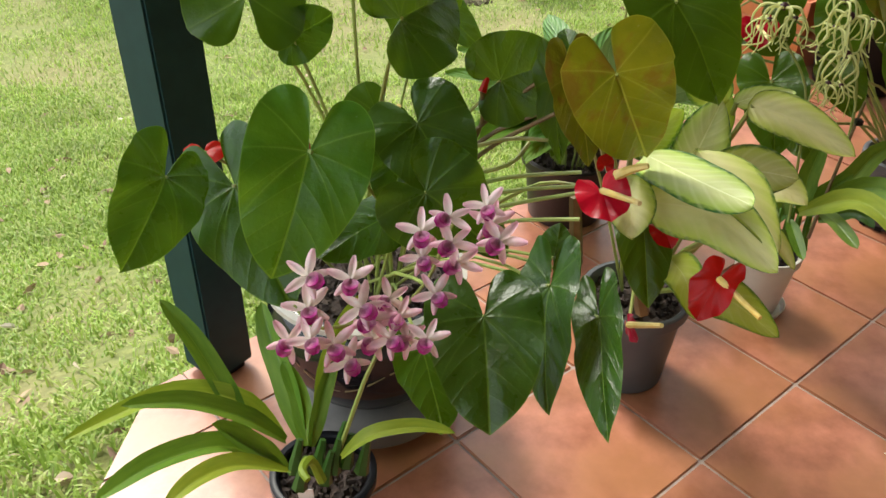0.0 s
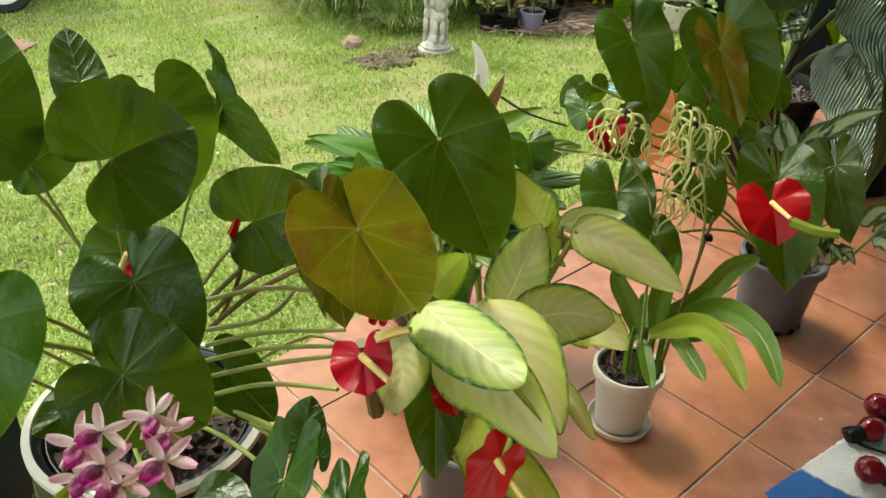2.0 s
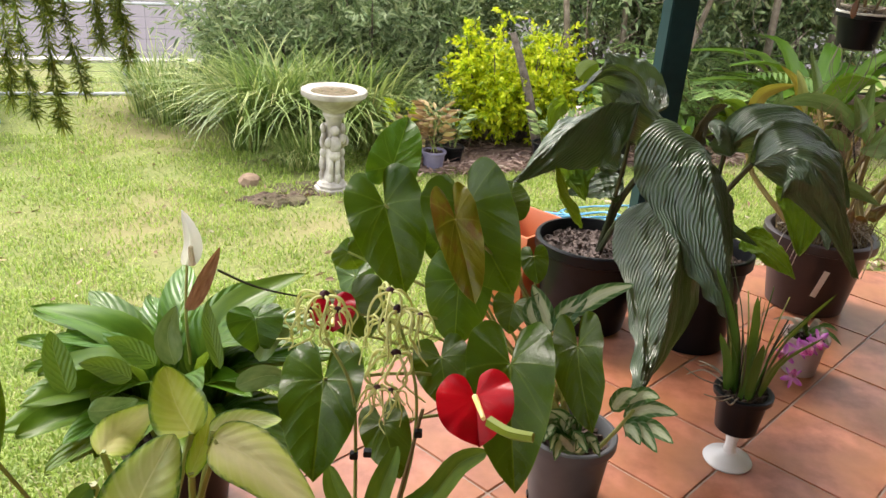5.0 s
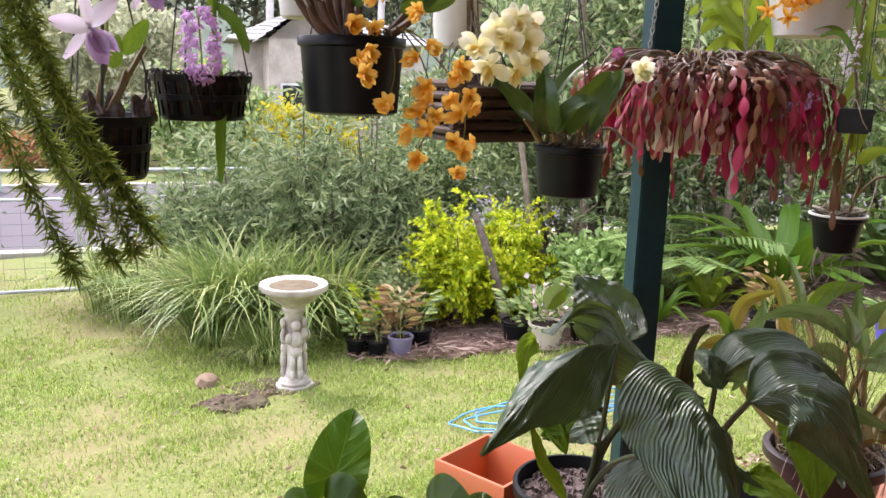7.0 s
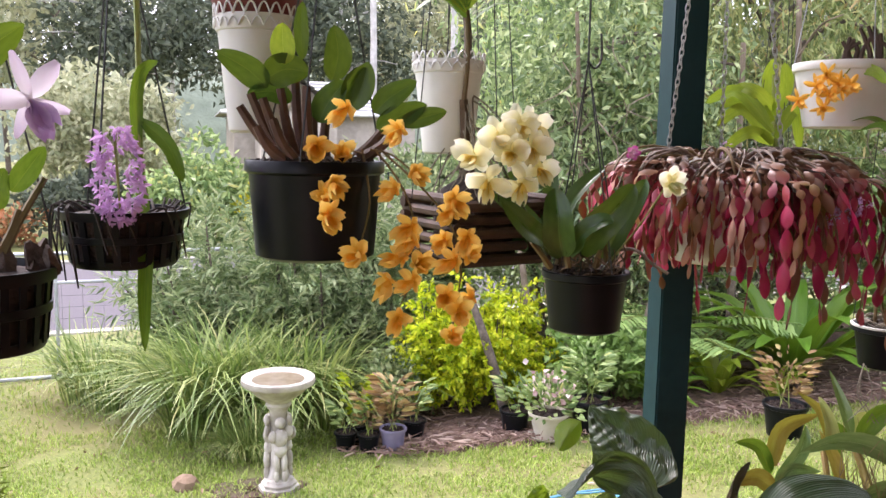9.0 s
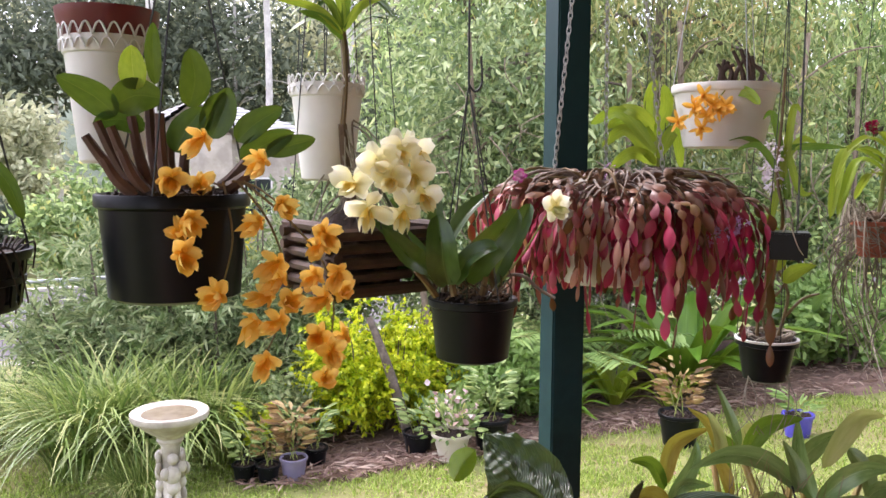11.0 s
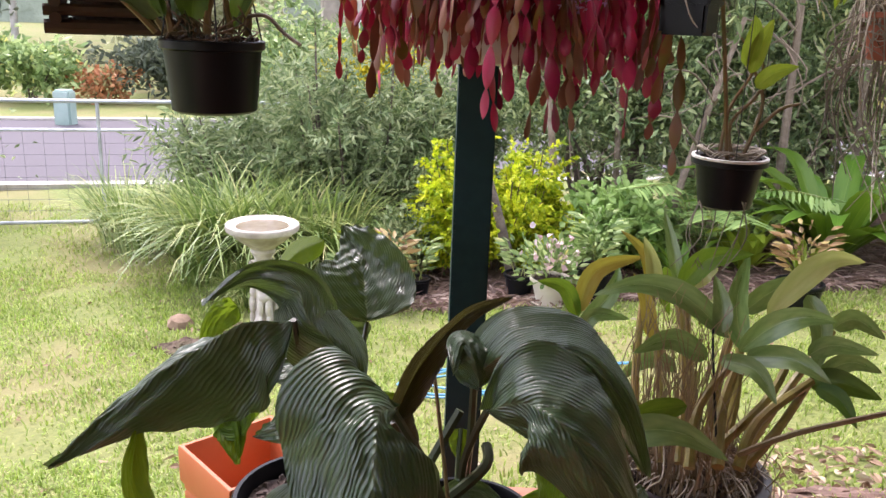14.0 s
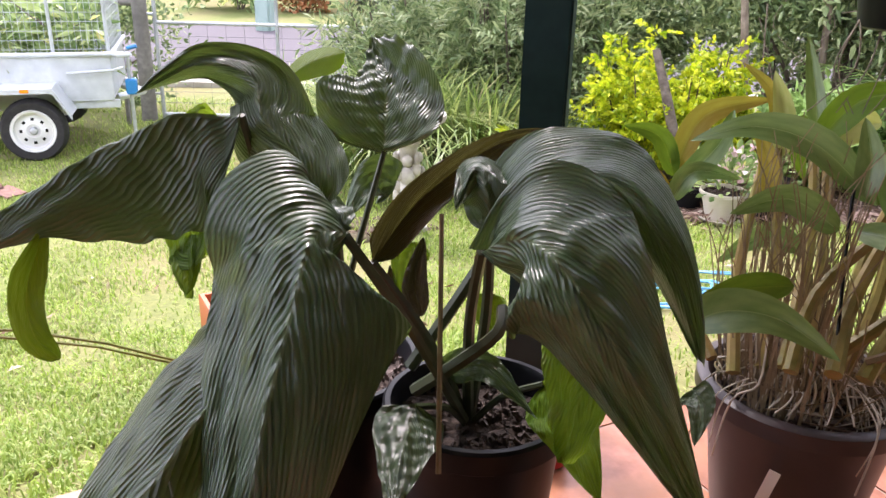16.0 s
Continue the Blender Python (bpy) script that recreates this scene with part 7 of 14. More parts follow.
heart(planter, (0.631, 1.625, 0.47), (0.589, 1.615, 0.43), 0.067, (-0.137, -0.927, 0.348), m_anthurium_mid)
stalk(planter, (1.12, 2.49, 0.05), (0.631, 1.625, 0.47), 0.0029, m_stalk, 0.12)
heart(planter, (0.64, 1.559, 0.443), (0.61, 1.634, 0.486), 0.079, (-0.146, -0.917, 0.372), m_anthurium_mid)
stalk(planter, (1.12, 2.49, 0.05), (0.64, 1.559, 0.443), 0.0029, m_stalk, 0.12)

# ---- large dark plant with deeply ribbed leaves ----
giant = thing("giant_leaf_plant", "tall plant with huge dark ribbed leaves in a black tub", "potted plant", (1.315, 2.285, 0))
pot(giant, 0.165, 0.13, 0.28, m_black, fill=0.86, lip=0.01, soil=m_bark_chips)
giant_b = thing("giant_leaf_plant", "plant with drooping dark ribbed leaves in a black pot", "potted plant", (1.625, 2.19, 0))
pot(giant_b, 0.135, 0.11, 0.31, m_black, fill=0.84, lip=0.01)

strip(giant, [(1.323, 2.067, 0.747), (1.257, 2.044, 0.747), (1.184, 2.0, 0.718), (1.109, 1.952, 0.67), (1.046, 1.904, 0.618), (0.991, 1.867, 0.564)], 0.175, (0.1, -0.45, 0.9), m_ribbed, "broad", fold=-1.15, wave=0.1, rib=0.012, ribs=11, nu=30, nv=90, curl=0.2)
stalk(giant, (1.33, 2.27, 0.23), (1.323, 2.067, 0.747), 0.007, m_stalk_dark, .06)
strip(giant, [(1.429, 2.082, 0.63), (1.402, 2.082, 0.686), (1.346, 2.087, 0.738), (1.316, 2.112, 0.788), (1.244, 2.103, 0.805), (1.168, 2.069, 0.764)], 0.135, (0.35, -0.75, 0.6), m_ribbed, "broad", fold=-0.5, wave=0.16, rib=0.012, ribs=11, nu=30, nv=90, curl=0.5, twist=-0.5)
stalk(giant, (1.33, 2.27, 0.23), (1.429, 2.082, 0.63), 0.011, m_stalk_dark, .06)
strip(giant, [(1.403, 2.379, 0.629), (1.391, 2.418, 0.691), (1.368, 2.47, 0.749), (1.329, 2.521, 0.794)], 0.215, (0.12, -0.92, 0.3), m_ribbed, "broad", fold=0.45, curl=-0.1, rib=0.012, ribs=11, nu=30, nv=90, wave=0.09)
strip(giant, [(1.296, 2.471, 0.773), (1.257, 2.43, 0.763), (1.225, 2.387, 0.737)], 0.06, (0.1, -0.8, 0.6), m_ribbed_green, "oval", fold=-0.4)
stalk(giant, (1.33, 2.27, 0.23), (1.403, 2.379, 0.629), 0.006, m_stalk_dark, .06)
strip(giant_b, [(1.5, 1.985, 0.635), (1.485, 1.93, 0.645), (1.49, 1.84, 0.56), (1.505, 1.714, 0.427), (1.515, 1.65, 0.34)], 0.270, (0.25, -0.85, 0.5), m_ribbed, "broad", fold=-0.4, curl=0.5, rib=0.012, ribs=11, nu=30, nv=90, wave=0.05)
stalk(giant_b, (1.61, 2.2, 0.25), (1.5, 1.985, 0.635), 0.009, m_stalk_dark, .06)
strip(giant, [(1.426, 1.912, 0.554), (1.415, 1.853, 0.5), (1.384, 1.731, 0.423), (1.336, 1.601, 0.31), (1.266, 1.487, 0.218)], 0.255, (0.05, -0.93, 0.35), m_ribbed, "broad", fold=-0.4, curl=0.5, rib=0.012, ribs=11, nu=30, nv=90, wave=0.06)
stalk(giant, (1.33, 2.27, 0.23), (1.426, 1.912, 0.554), 0.009, m_stalk_dark, .06)
strip(giant_b, [(1.654, 2.06, 0.605), (1.72, 2, 0.65), (1.79, 1.95, 0.62), (1.87, 1.95, 0.5), (1.96, 1.97, 0.33)], 0.215, (0.05, -0.9, 0.45), m_ribbed, "broad", fold=-0.35, curl=0.3, rib=0.012, ribs=11, nu=30, nv=90, wave=0.05)
stalk(giant_b, (1.61, 2.2, 0.25), (1.654, 2.06, 0.605), 0.009, m_stalk_dark, .06)
strip(giant_b, [(1.63, 2.2, 0.6), (1.7, 2.16, 0.68), (1.8, 2.1, 0.7), (1.88, 2.07, 0.62), (1.93, 2.06, 0.5)], 0.150, (0, -0.9, 0.45), m_ribbed, "broad", fold=-0.6, wave=0.14, rib=0.02, ribs=11, nu=30, nv=90, curl=0.35)
stalk(giant_b, (1.61, 2.2, 0.25), (1.63, 2.2, 0.6), 0.009, m_stalk_dark, .06)
strip(giant_b, [(1.489, 2.104, 0.55), (1.53, 2.2, 0.62), (1.61, 2.33, 0.675), (1.701, 2.441, 0.679)], 0.058, (0.3, -0.9, 0.2), m_ribbed_brown, "broad", fold=0.8, curl=0, rib=0.012, ribs=11, nu=30, nv=90, wave=0.05)
stalk(giant_b, (1.61, 2.2, 0.25), (1.489, 2.104, 0.55), 0.009, m_stalk_dark, .06)
strip(giant, [(1.36, 2.2, 0.47), (1.29, 2.21, 0.475), (1.2, 2.235, 0.43)], 0.110, (0.3, -0.6, 0.7), m_ribbed, "broad", fold=0.1, curl=0.2, ribs=8, nv=80, nu=30, rib=0.012, wave=0.05)
stalk(giant, (1.33, 2.27, 0.23), (1.36, 2.2, 0.47), 0.009, m_stalk_dark, .06)
strip(giant, [(1.36, 2.28, 0.5), (1.27, 2.3, 0.55), (1.17, 2.28, 0.53)], 0.120, (0.2, -0.5, 0.8), m_ribbed, "broad", fold=0.15, curl=0.2, ribs=8, nv=80, nu=30, rib=0.012, wave=0.05)
stalk(giant, (1.33, 2.27, 0.23), (1.36, 2.28, 0.5), 0.009, m_stalk_dark, .06)
strip(giant_b, [(1.56, 2.088, 0.343), (1.565, 2.023, 0.32), (1.581, 1.927, 0.294)], 0.103, (0.27, -0.773, 0.574), m_ribbed, "broad", fold=-0.2, rib=0.012, ribs=8, nu=22, nv=70, wave=0.05)
stalk(giant_b, (1.61, 2.2, 0.25), (1.56, 2.088, 0.343), 0.006, m_stalk_dark, 0.1)
strip(giant_b, [(1.583, 2.16, 0.368), (1.647, 2.144, 0.394), (1.733, 2.091, 0.359)], 0.054, (0.123, -0.966, 0.226), m_ribbed, "broad", fold=0.1, rib=0.012, ribs=8, nu=22, nv=70, wave=0.05)
stalk(giant_b, (1.61, 2.2, 0.25), (1.583, 2.16, 0.368), 0.006, m_stalk_dark, 0.1)
strip(giant_b, [(1.727, 2.167, 0.368), (1.779, 2.108, 0.34), (1.832, 2.028, 0.29)], 0.101, (0.085, -0.832, 0.548), m_ribbed_green, "broad", rib=0.015, fold=-0.1, ribs=8, nu=22, nv=70, wave=0.05)
stalk(giant_b, (1.61, 2.2, 0.25), (1.727, 2.167, 0.368), 0.006, m_stalk_dark, 0.1)
strip(giant_b, [(1.607, 2.333, 0.422), (1.61, 2.308, 0.392), (1.623, 2.281, 0.357)], 0.055, (0.199, -0.876, 0.44), m_ribbed_green, "broad", rib=0.015, ribs=8, nu=22, nv=70, wave=0.05)
stalk(giant_b, (1.61, 2.2, 0.25), (1.607, 2.333, 0.422), 0.006, m_stalk_dark, 0.1)
strip(giant, [(1.105, 1.928, 0.599), (1.115, 1.878, 0.546), (1.146, 1.847, 0.504), (1.176, 1.85, 0.474)], 0.042, (0.64, -0.66, 0.4), m_ribbed_green, "strap", fold=0.6, rib=0.02, ribs=8, nu=22, nv=70, wave=0.05)
strip(giant_b, [(1.64, 2.176, 0.589), (1.627, 2.185, 0.643), (1.602, 2.198, 0.665), (1.591, 2.156, 0.623)], 0.085, (0.1, -0.9, 0.4), m_ribbed, "broad", fold=-0.8, rib=0.012, ribs=9, nu=22, nv=80, wave=0.15)
strip(giant, [(1.172, 2.251, 0.696), (1.135, 2.219, 0.668), (1.124, 2.164, 0.6)], 0.056, (0.27, -0.863, 0.427), m_ribbed_green, "broad", rib=0.02, ribs=8, nu=22, nv=70, wave=0.05)
strip(giant_b, [(1.476, 2.329, 0.495), (1.471, 2.302, 0.464), (1.479, 2.259, 0.393)], 0.065, (0.135, -0.904, 0.405), m_ribbed_green, "broad", rib=0.015, ribs=8, nu=22, nv=70, wave=0.05)
strip(giant, [(1.389, 2.472, 0.541), (1.35, 2.46, 0.55), (1.326, 2.385, 0.497)], 0.092, (0.248, -0.876, 0.414), m_ribbed, "broad", rib=0.02, wave=0.1, ribs=8, nu=22, nv=70)
strip(giant_b, [(1.932, 2.17, 0.398), (1.944, 2.142, 0.39), (1.942, 2.098, 0.356)], 0.048, (-0.055, -0.861, 0.505), m_ribbed, "broad", rib=0.012, ribs=8, nu=22, nv=70, wave=0.05)
strip(giant_b, [(1.518, 2.235, 0.411), (1.496, 2.27, 0.451), (1.494, 2.318, 0.511)], 0.042, (0.29, -0.867, 0.405), m_ribbed_brown, "lance", fold=0.7, rib=0.012, ribs=8, nu=22, nv=70, wave=0.05)
strip(giant_b, [(1.49, 2.25, 0.369), (1.465, 2.264, 0.389), (1.441, 2.302, 0.46)], 0.037, (0.307, -0.843, 0.442), m_ribbed_brown, "lance", fold=0.7, rib=0.012, ribs=8, nu=22, nv=70, wave=0.05)
strip(giant, [(1.228, 2.099, 0.524), (1.196, 2.114, 0.549), (1.222, 2.062, 0.471)], 0.125, (-0.205, -0.939, 0.277), m_ribbed_green, "broad", rib=0.015, ribs=8, nu=22, nv=70, wave=0.05)
strip(giant_b, [(1.808, 2.066, 0.576), (1.804, 2.01, 0.5), (1.786, 1.956, 0.391)], 0.157, (-0.446, -0.849, 0.283), m_ribbed_green, "broad", rib=0.012, ribs=8, nu=22, nv=70, wave=0.05)
stem(giant_b, [(1.539, 2.148, 0.332), (1.6, 2.131, 0.392), (1.659, 2.152, 0.446), (1.658, 2.187, 0.47)], 0.011, m_stalk_dark, "stalk", 0.9)
stem(giant_b, [(1.514, 2.194, 0.341), (1.561, 2.23, 0.421), (1.605, 2.256, 0.502)], 0.011, m_stalk_dark, "stalk", 0.9)
stem(giant_b, [(1.617, 2.017, 0.291), (1.555, 2.212, 0.592)], 0.004, m_stalk_brown, "stake", 0.9)

# ---- garden ----
def shrub(name, label, at, radii, leaves, length, width, material, seed, clumps=60, droop=0.0, stems=6, trunk=0.03, up=0.3, category="shrub", base_gap=0.0, bark=None, parent=None):
    """A bush: bent stems from the ground, and leaves in clumps over an uneven outline with gaps."""
    g = np.random.default_rng(seed)
    plant = parent or thing(name, label, category, at)
    rx, ry, rz = radii
    d = g.normal(size=(clumps, 3))
    d /= np.linalg.norm(d, axis=1, keepdims=True)
    d[:, 2] = np.abs(d[:, 2]) * np.where(g.random(clumps) < 0.75, 1, -1)
    c = d * np.array([rx, ry, rz]) * g.uniform(0.45, 1.0, clumps)[:, None] * (1 + 0.18 * g.normal(size=clumps))[:, None]
    c[:, 2] += rz + base_gap
    c[:, 2] = np.maximum(c[:, 2], base_gap + 0.05)
    which = g.integers(0, clumps, leaves)
    spread = np.array([rx, ry, rz]) * (2.2 / clumps ** 0.5) * g.uniform(0.6, 1.3, clumps)[which][:, None]
    pos = c[which] + g.normal(size=(leaves, 3)) * spread * 0.55
    pos[:, 2] = np.maximum(pos[:, 2], 0.02)
    ways = (c[which] * np.array([1, 1, 0.3]) / max(rx, 0.1)) * 0.6 + g.normal(size=(leaves, 3)) * 0.8 + np.array([0, 0, up - droop * 2])
    part("foliage", leaf_cloud("foliage", pos, ways, length, width, 0.3, seed), material, plant, smooth=False)
    for k in range(stems):
        i = int(g.integers(0, clumps))
        tip = c[i] * 0.92
        foot = np.array([g.uniform(-0.12, 0.12) * rx, g.uniform(-0.12, 0.12) * ry, -0.05])
        mid = foot * 0.5 + tip * 0.5 + g.normal(size=3) * 0.08 * rx
        part("branch", tube([foot, mid, tip], trunk, 7, 0.35), bark or m_bark, plant)
    return plant


def spray_shrub(name, label, at, radii, shoots, length, width, material, seed, twigs=7, pairs=9, trunk=0.012, rise=0.5, category="shrub", reach=1.0):
    """A bush of many shoots: each bears twigs closely set with leaves, so that sprays stand out before dark gaps."""
    g = np.random.default_rng(seed)
    plant = thing(name, label, category, at)
    rx, ry, rz = radii
    pos, ways = [], []
    for k in range(shoots):
        a, r = g.uniform(0, 2 * np.pi), np.sqrt(g.random())
        top = rz * (2.05 - 1.1 * r ** 1.6) * g.uniform(0.45, 1.05)
        tip = np.array([rx * r * np.cos(a), ry * r * np.sin(a), top]) * g.uniform(0.85, 1.15)
        foot = np.array([0.15 * rx * np.cos(a), 0.15 * ry * np.sin(a), -0.05])
        knee = foot * 0.5 + tip * 0.5 + np.array([0.12 * rx * np.cos(a), 0.12 * ry * np.sin(a), 0.08 * rz])
        if k % 3 == 0:
            part("branch", tube([foot, knee, tip], trunk, 6, 0.35), m_bark, plant)
        for q in range(twigs):
            f = g.uniform(0.35, 1.0) ** 0.7
            p0 = (1 - f) ** 2 * foot + 2 * f * (1 - f) * knee + f * f * tip
            d = np.array([np.cos(a) * 0.6, np.sin(a) * 0.6, rise]) + g.normal(size=3) * 0.55
            d /= np.linalg.norm(d)
            tl = length * g.uniform(2.0, 3.6) * reach
            for m in range(pairs):
                w = g.normal(size=3)
                w -= d * (w @ d)
                w /= np.linalg.norm(w) + 1e-6
                pos.append(p0 + d * tl * m / pairs)
                ways.append(d * (0.45 + 0.6 * m / pairs) + w * 0.8)
    pos, ways = np.array(pos), np.array(ways)
    pos[:, 2] = np.maximum(pos[:, 2], 0.03)
    part("foliage", leaf_cloud("foliage", pos, ways, length, width, 0.3, seed), material, plant, smooth=False)
    return plant


m_leaf_grey = foliage("oleander_foliage", [(0.0, (0.09, 0.16, 0.05)), (0.5, (0.21, 0.295, 0.115)), (1.0, (0.43, 0.49, 0.24))], 0.5, 0.3, bloom=0.12)
m_leaf_dark = foliage("hedge_foliage", [(0.0, (0.08, 0.15, 0.05)), (0.6, (0.23, 0.34, 0.115)), (1.0, (0.52, 0.62, 0.27))], 0.42, 0.3, bloom=0.18)
m_leaf_lime = foliage("golden_duranta_foliage", [(0.0, (0.16, 0.27, 0.008)), (0.45, (0.46, 0.56, 0.012)), (1.0, (0.76, 0.76, 0.04))], 0.45, 0.4, bloom=0.0)
m_leaf_mid = foliage("tree_foliage", [(0.0, (0.106, 0.223, 0.048)), (0.5, (0.255, 0.410, 0.095)), (0.93, (0.511, 0.670, 0.214)), (1.0, (0.840, 0.735, 0.119))], 0.45, 0.35)
m_leaf_warm = foliage("olive_tree_foliage", [(0.0, (0.10, 0.16, 0.03)), (0.45, (0.24, 0.32, 0.07)), (0.85, (0.45, 0.5, 0.14)), (0.95, (0.6, 0.5, 0.12)), (1.0, (0.42, 0.25, 0.1))], 0.5, 0.35)
m_leaf_far = foliage("far_foliage", [(0.0, (0.045, 0.068, 0.04)), (0.5, (0.09, 0.125, 0.07)), (1.0, (0.18, 0.22, 0.13))], 0.8, 0.2)
m_leaf_pale = foliage("pale_foliage", [(0.0, (0.264, 0.312, 0.144)), (1.0, (0.54, 0.552, 0.312))], 0.7, 0.25)
m_blade_long = foliage("strap_grass", [(0.0, (0.08, 0.16, 0.022)), (0.5, (0.2, 0.3, 0.055)), (0.88, (0.44, 0.51, 0.15)), (1.0, (0.62, 0.56, 0.25))], 0.45, 0.3, bloom=0.1)
m_fern = foliage("fern_foliage", [(0.0, (0.12, 0.28, 0.03)), (1.0, (0.34, 0.56, 0.1))], 0.5, 0.35)
m_stone = grainy("cast_stone", (0.42, 0.38, 0.32), (0.62, 0.59, 0.53), 14, 0.9, 0.5, (0.25, 0.22, 0.19), 5, dist=0.008)
m_rock = grainy("sandstone", (0.2, 0.13, 0.085), (0.34, 0.24, 0.16), 22, 0.95, 0.8)
m_earth = grainy("dug_earth", (0.05, 0.032, 0.022), (0.16, 0.105, 0.075), 20, 0.97, 1.0, (0.1, 0.09, 0.04), 3, dist=0.03)


def gz(x, y):
    return float(lawn_z(np.float64(x), np.float64(y)))


def blades(seed, n, r0, length, width, lean0, lean1):
    """Arching grass blades from a tuft, five joints each."""
    g = np.random.default_rng(seed)
    a, rr = g.uniform(0, 2 * np.pi, n), r0 * np.sqrt(g.random(n))
    b = np.stack([rr * np.cos(a), rr * np.sin(a), np.zeros(n)], 1)
    a2 = a + g.normal(size=n) * 0.5
    lean = g.uniform(lean0, lean1, n)
    L = length * g.uniform(0.6, 1.2, n)
    out = np.stack([np.cos(a2), np.sin(a2), np.zeros(n)], 1)
    side = np.stack([-np.sin(a2), np.cos(a2), np.zeros(n)], 1)
    v = []
    for k in range(6):
        s = k / 5
        p = b + out * (L * lean * s ** 1.5)[:, None] + np.array([0, 0, 1.0]) * (L * (s - 0.75 * lean * s ** 2.6))[:, None]
        w = (width * (1 - s ** 3) * 0.5 + 0.0005) * np.ones(n)
        v += [p - side * w[:, None], p + side * w[:, None]]
    v = np.stack(v, 1).reshape(-1, 3)
    base = (np.arange(n) * 12)[:, None]
    f = np.concatenate([base + np.array([2 * k, 2 * k + 1, 2 * k + 3, 2 * k + 2]) for k in range(5)])
    return mesh_np("blades", v, f)


def tuft(name, label, x, y, seed, n, r0, length, width, lean0, lean1, material, category="grass clump", group="", fans=0):
    """A clump of blades; a large one is made of several fans, each round its own crown."""
    t = thing(name, label, category, (x, y, gz(x, y) - 0.01), group)
    g = random.Random(seed)
    for k in range(max(1, fans)):
        a, r = g.uniform(0, 6.283), r0 * 0.75 * math.sqrt(g.random()) if fans else 0
        m = Matrix.Translation((r * math.cos(a), r * math.sin(a), 0))
        ob = part("leaf_fan" if fans else "foliage", blades(seed + 40 * k, n // max(1, fans), r0 * (0.45 if fans else 1), length, width, lean0, lean1), material, t, "", m, smooth=False)
        ob["kind"] = "stuff"
    return t


tuft("grass_clump", "large clump of long arching strap grass", -0.5, 7.6, 3, 1000, 0.42, 1.3, 0.018, 0.35, 1.0, m_blade_long, fans=9)
tuft("grass_clump", "clump of long arching strap grass behind the bird bath", 0.15, 7.7, 4, 720, 0.4, 1.2, 0.017, 0.35, 1.0, m_blade_long, fans=6)
tuft("fine_grass_tuft", "soft low tuft of fine green grass", -0.12, 6.85, 5, 1300, 0.2, 0.4, 0.005, 0.2, 0.9, m_blade_long)
tuft("yellow_flower_clump", "strappy clump with small yellow flowers by the gate", -1.7, 8.5, 6, 500, 0.4, 1.0, 0.012, 0.3, 0.9, m_blade_long, fans=4)

# mulch bed and bare earth
def bed(name, pts, label, lift=0.03, seed=1, material=None):
    """A low uneven heap over an outline, following the ground."""
    g = random.Random(seed)
    cx, cy = sum(p[0] for p in pts) / len(pts), sum(p[1] for p in pts) / len(pts)
    bm = bmesh.new()
    rings = 10
    rows = []
    fine = []
    for (x0, y0), (x1, y1) in zip(pts, pts[1:] + pts[:1]):
        for k in range(6):
            fine.append((x0 + (x1 - x0) * k / 6 + g.uniform(-0.05, 0.05), y0 + (y1 - y0) * k / 6 + g.uniform(-0.05, 0.05)))
    for r in range(rings + 1):
        s = r / rings
        rows.append([bm.verts.new((cx + (x - cx) * s, cy + (y - cy) * s, gz(cx + (x - cx) * s, cy + (y - cy) * s) + (lift * min(1, 4 * (1 - s)) + g.uniform(0, 0.02) if r < rings else -0.03))) for x, y in fine])
    for a, b in zip(rows[1:], rows[2:]):
        for k in range(len(fine)):
            bm.faces.new((a[k], b[k], b[(k + 1) % len(fine)], a[(k + 1) % len(fine)]))
    bm.faces.new(rows[1])
    return tagged(part(name, bm, material or m_mulch, smooth=False), label, "garden bed", kind="structure")


bed("mulch_bed", [(0.55, 6.95), (1.2, 6.62), (2.6, 6.6), (4.6, 6.6), (6.8, 6.3), (9.5, 7.0), (9.0, 10.5), (4.0, 11.0), (0.8, 9.4)], "reddish-brown mulched garden bed", 0.05)
bed("bare_earth", [(-0.3, 5.95), (0.0, 5.8), (0.25, 5.88), (0.36, 6.1), (0.1, 6.3), (-0.35, 6.2)], "bare brown earth around the bird bath", 0.006, 2, m_earth)
bed("earth_mound", [(-0.5, 5.72), (-0.2, 5.5), (0.05, 5.62), (0.0, 5.82), (-0.35, 5.88)], "low heap of dug brown earth on the lawn", 0.03, 3, m_earth)
g_straw = np.random.default_rng(9)
sx, sy = g_straw.uniform(0.6, 6.5, 5200), g_straw.uniform(6.62, 7.9, 5200)
straw = leaf_cloud("mulch_straw", np.stack([sx, sy, lawn_z(sx, sy) + 0.055], 1), np.concatenate([g_straw.normal(size=(5200, 2)), g_straw.uniform(-0.1, 0.25, (5200, 1))], 1), 0.14, 0.014, 0.2, 9)
m_straw = foliage("pine_straw", [(0.0, (0.15, 0.08, 0.06)), (0.6, (0.34, 0.21, 0.16)), (1.0, (0.48, 0.35, 0.27))], 0.9, 0.1)
tagged(part("mulch_straw", straw, m_straw, smooth=False), "loose brown pine straw on the garden bed", "mulch", kind="stuff")

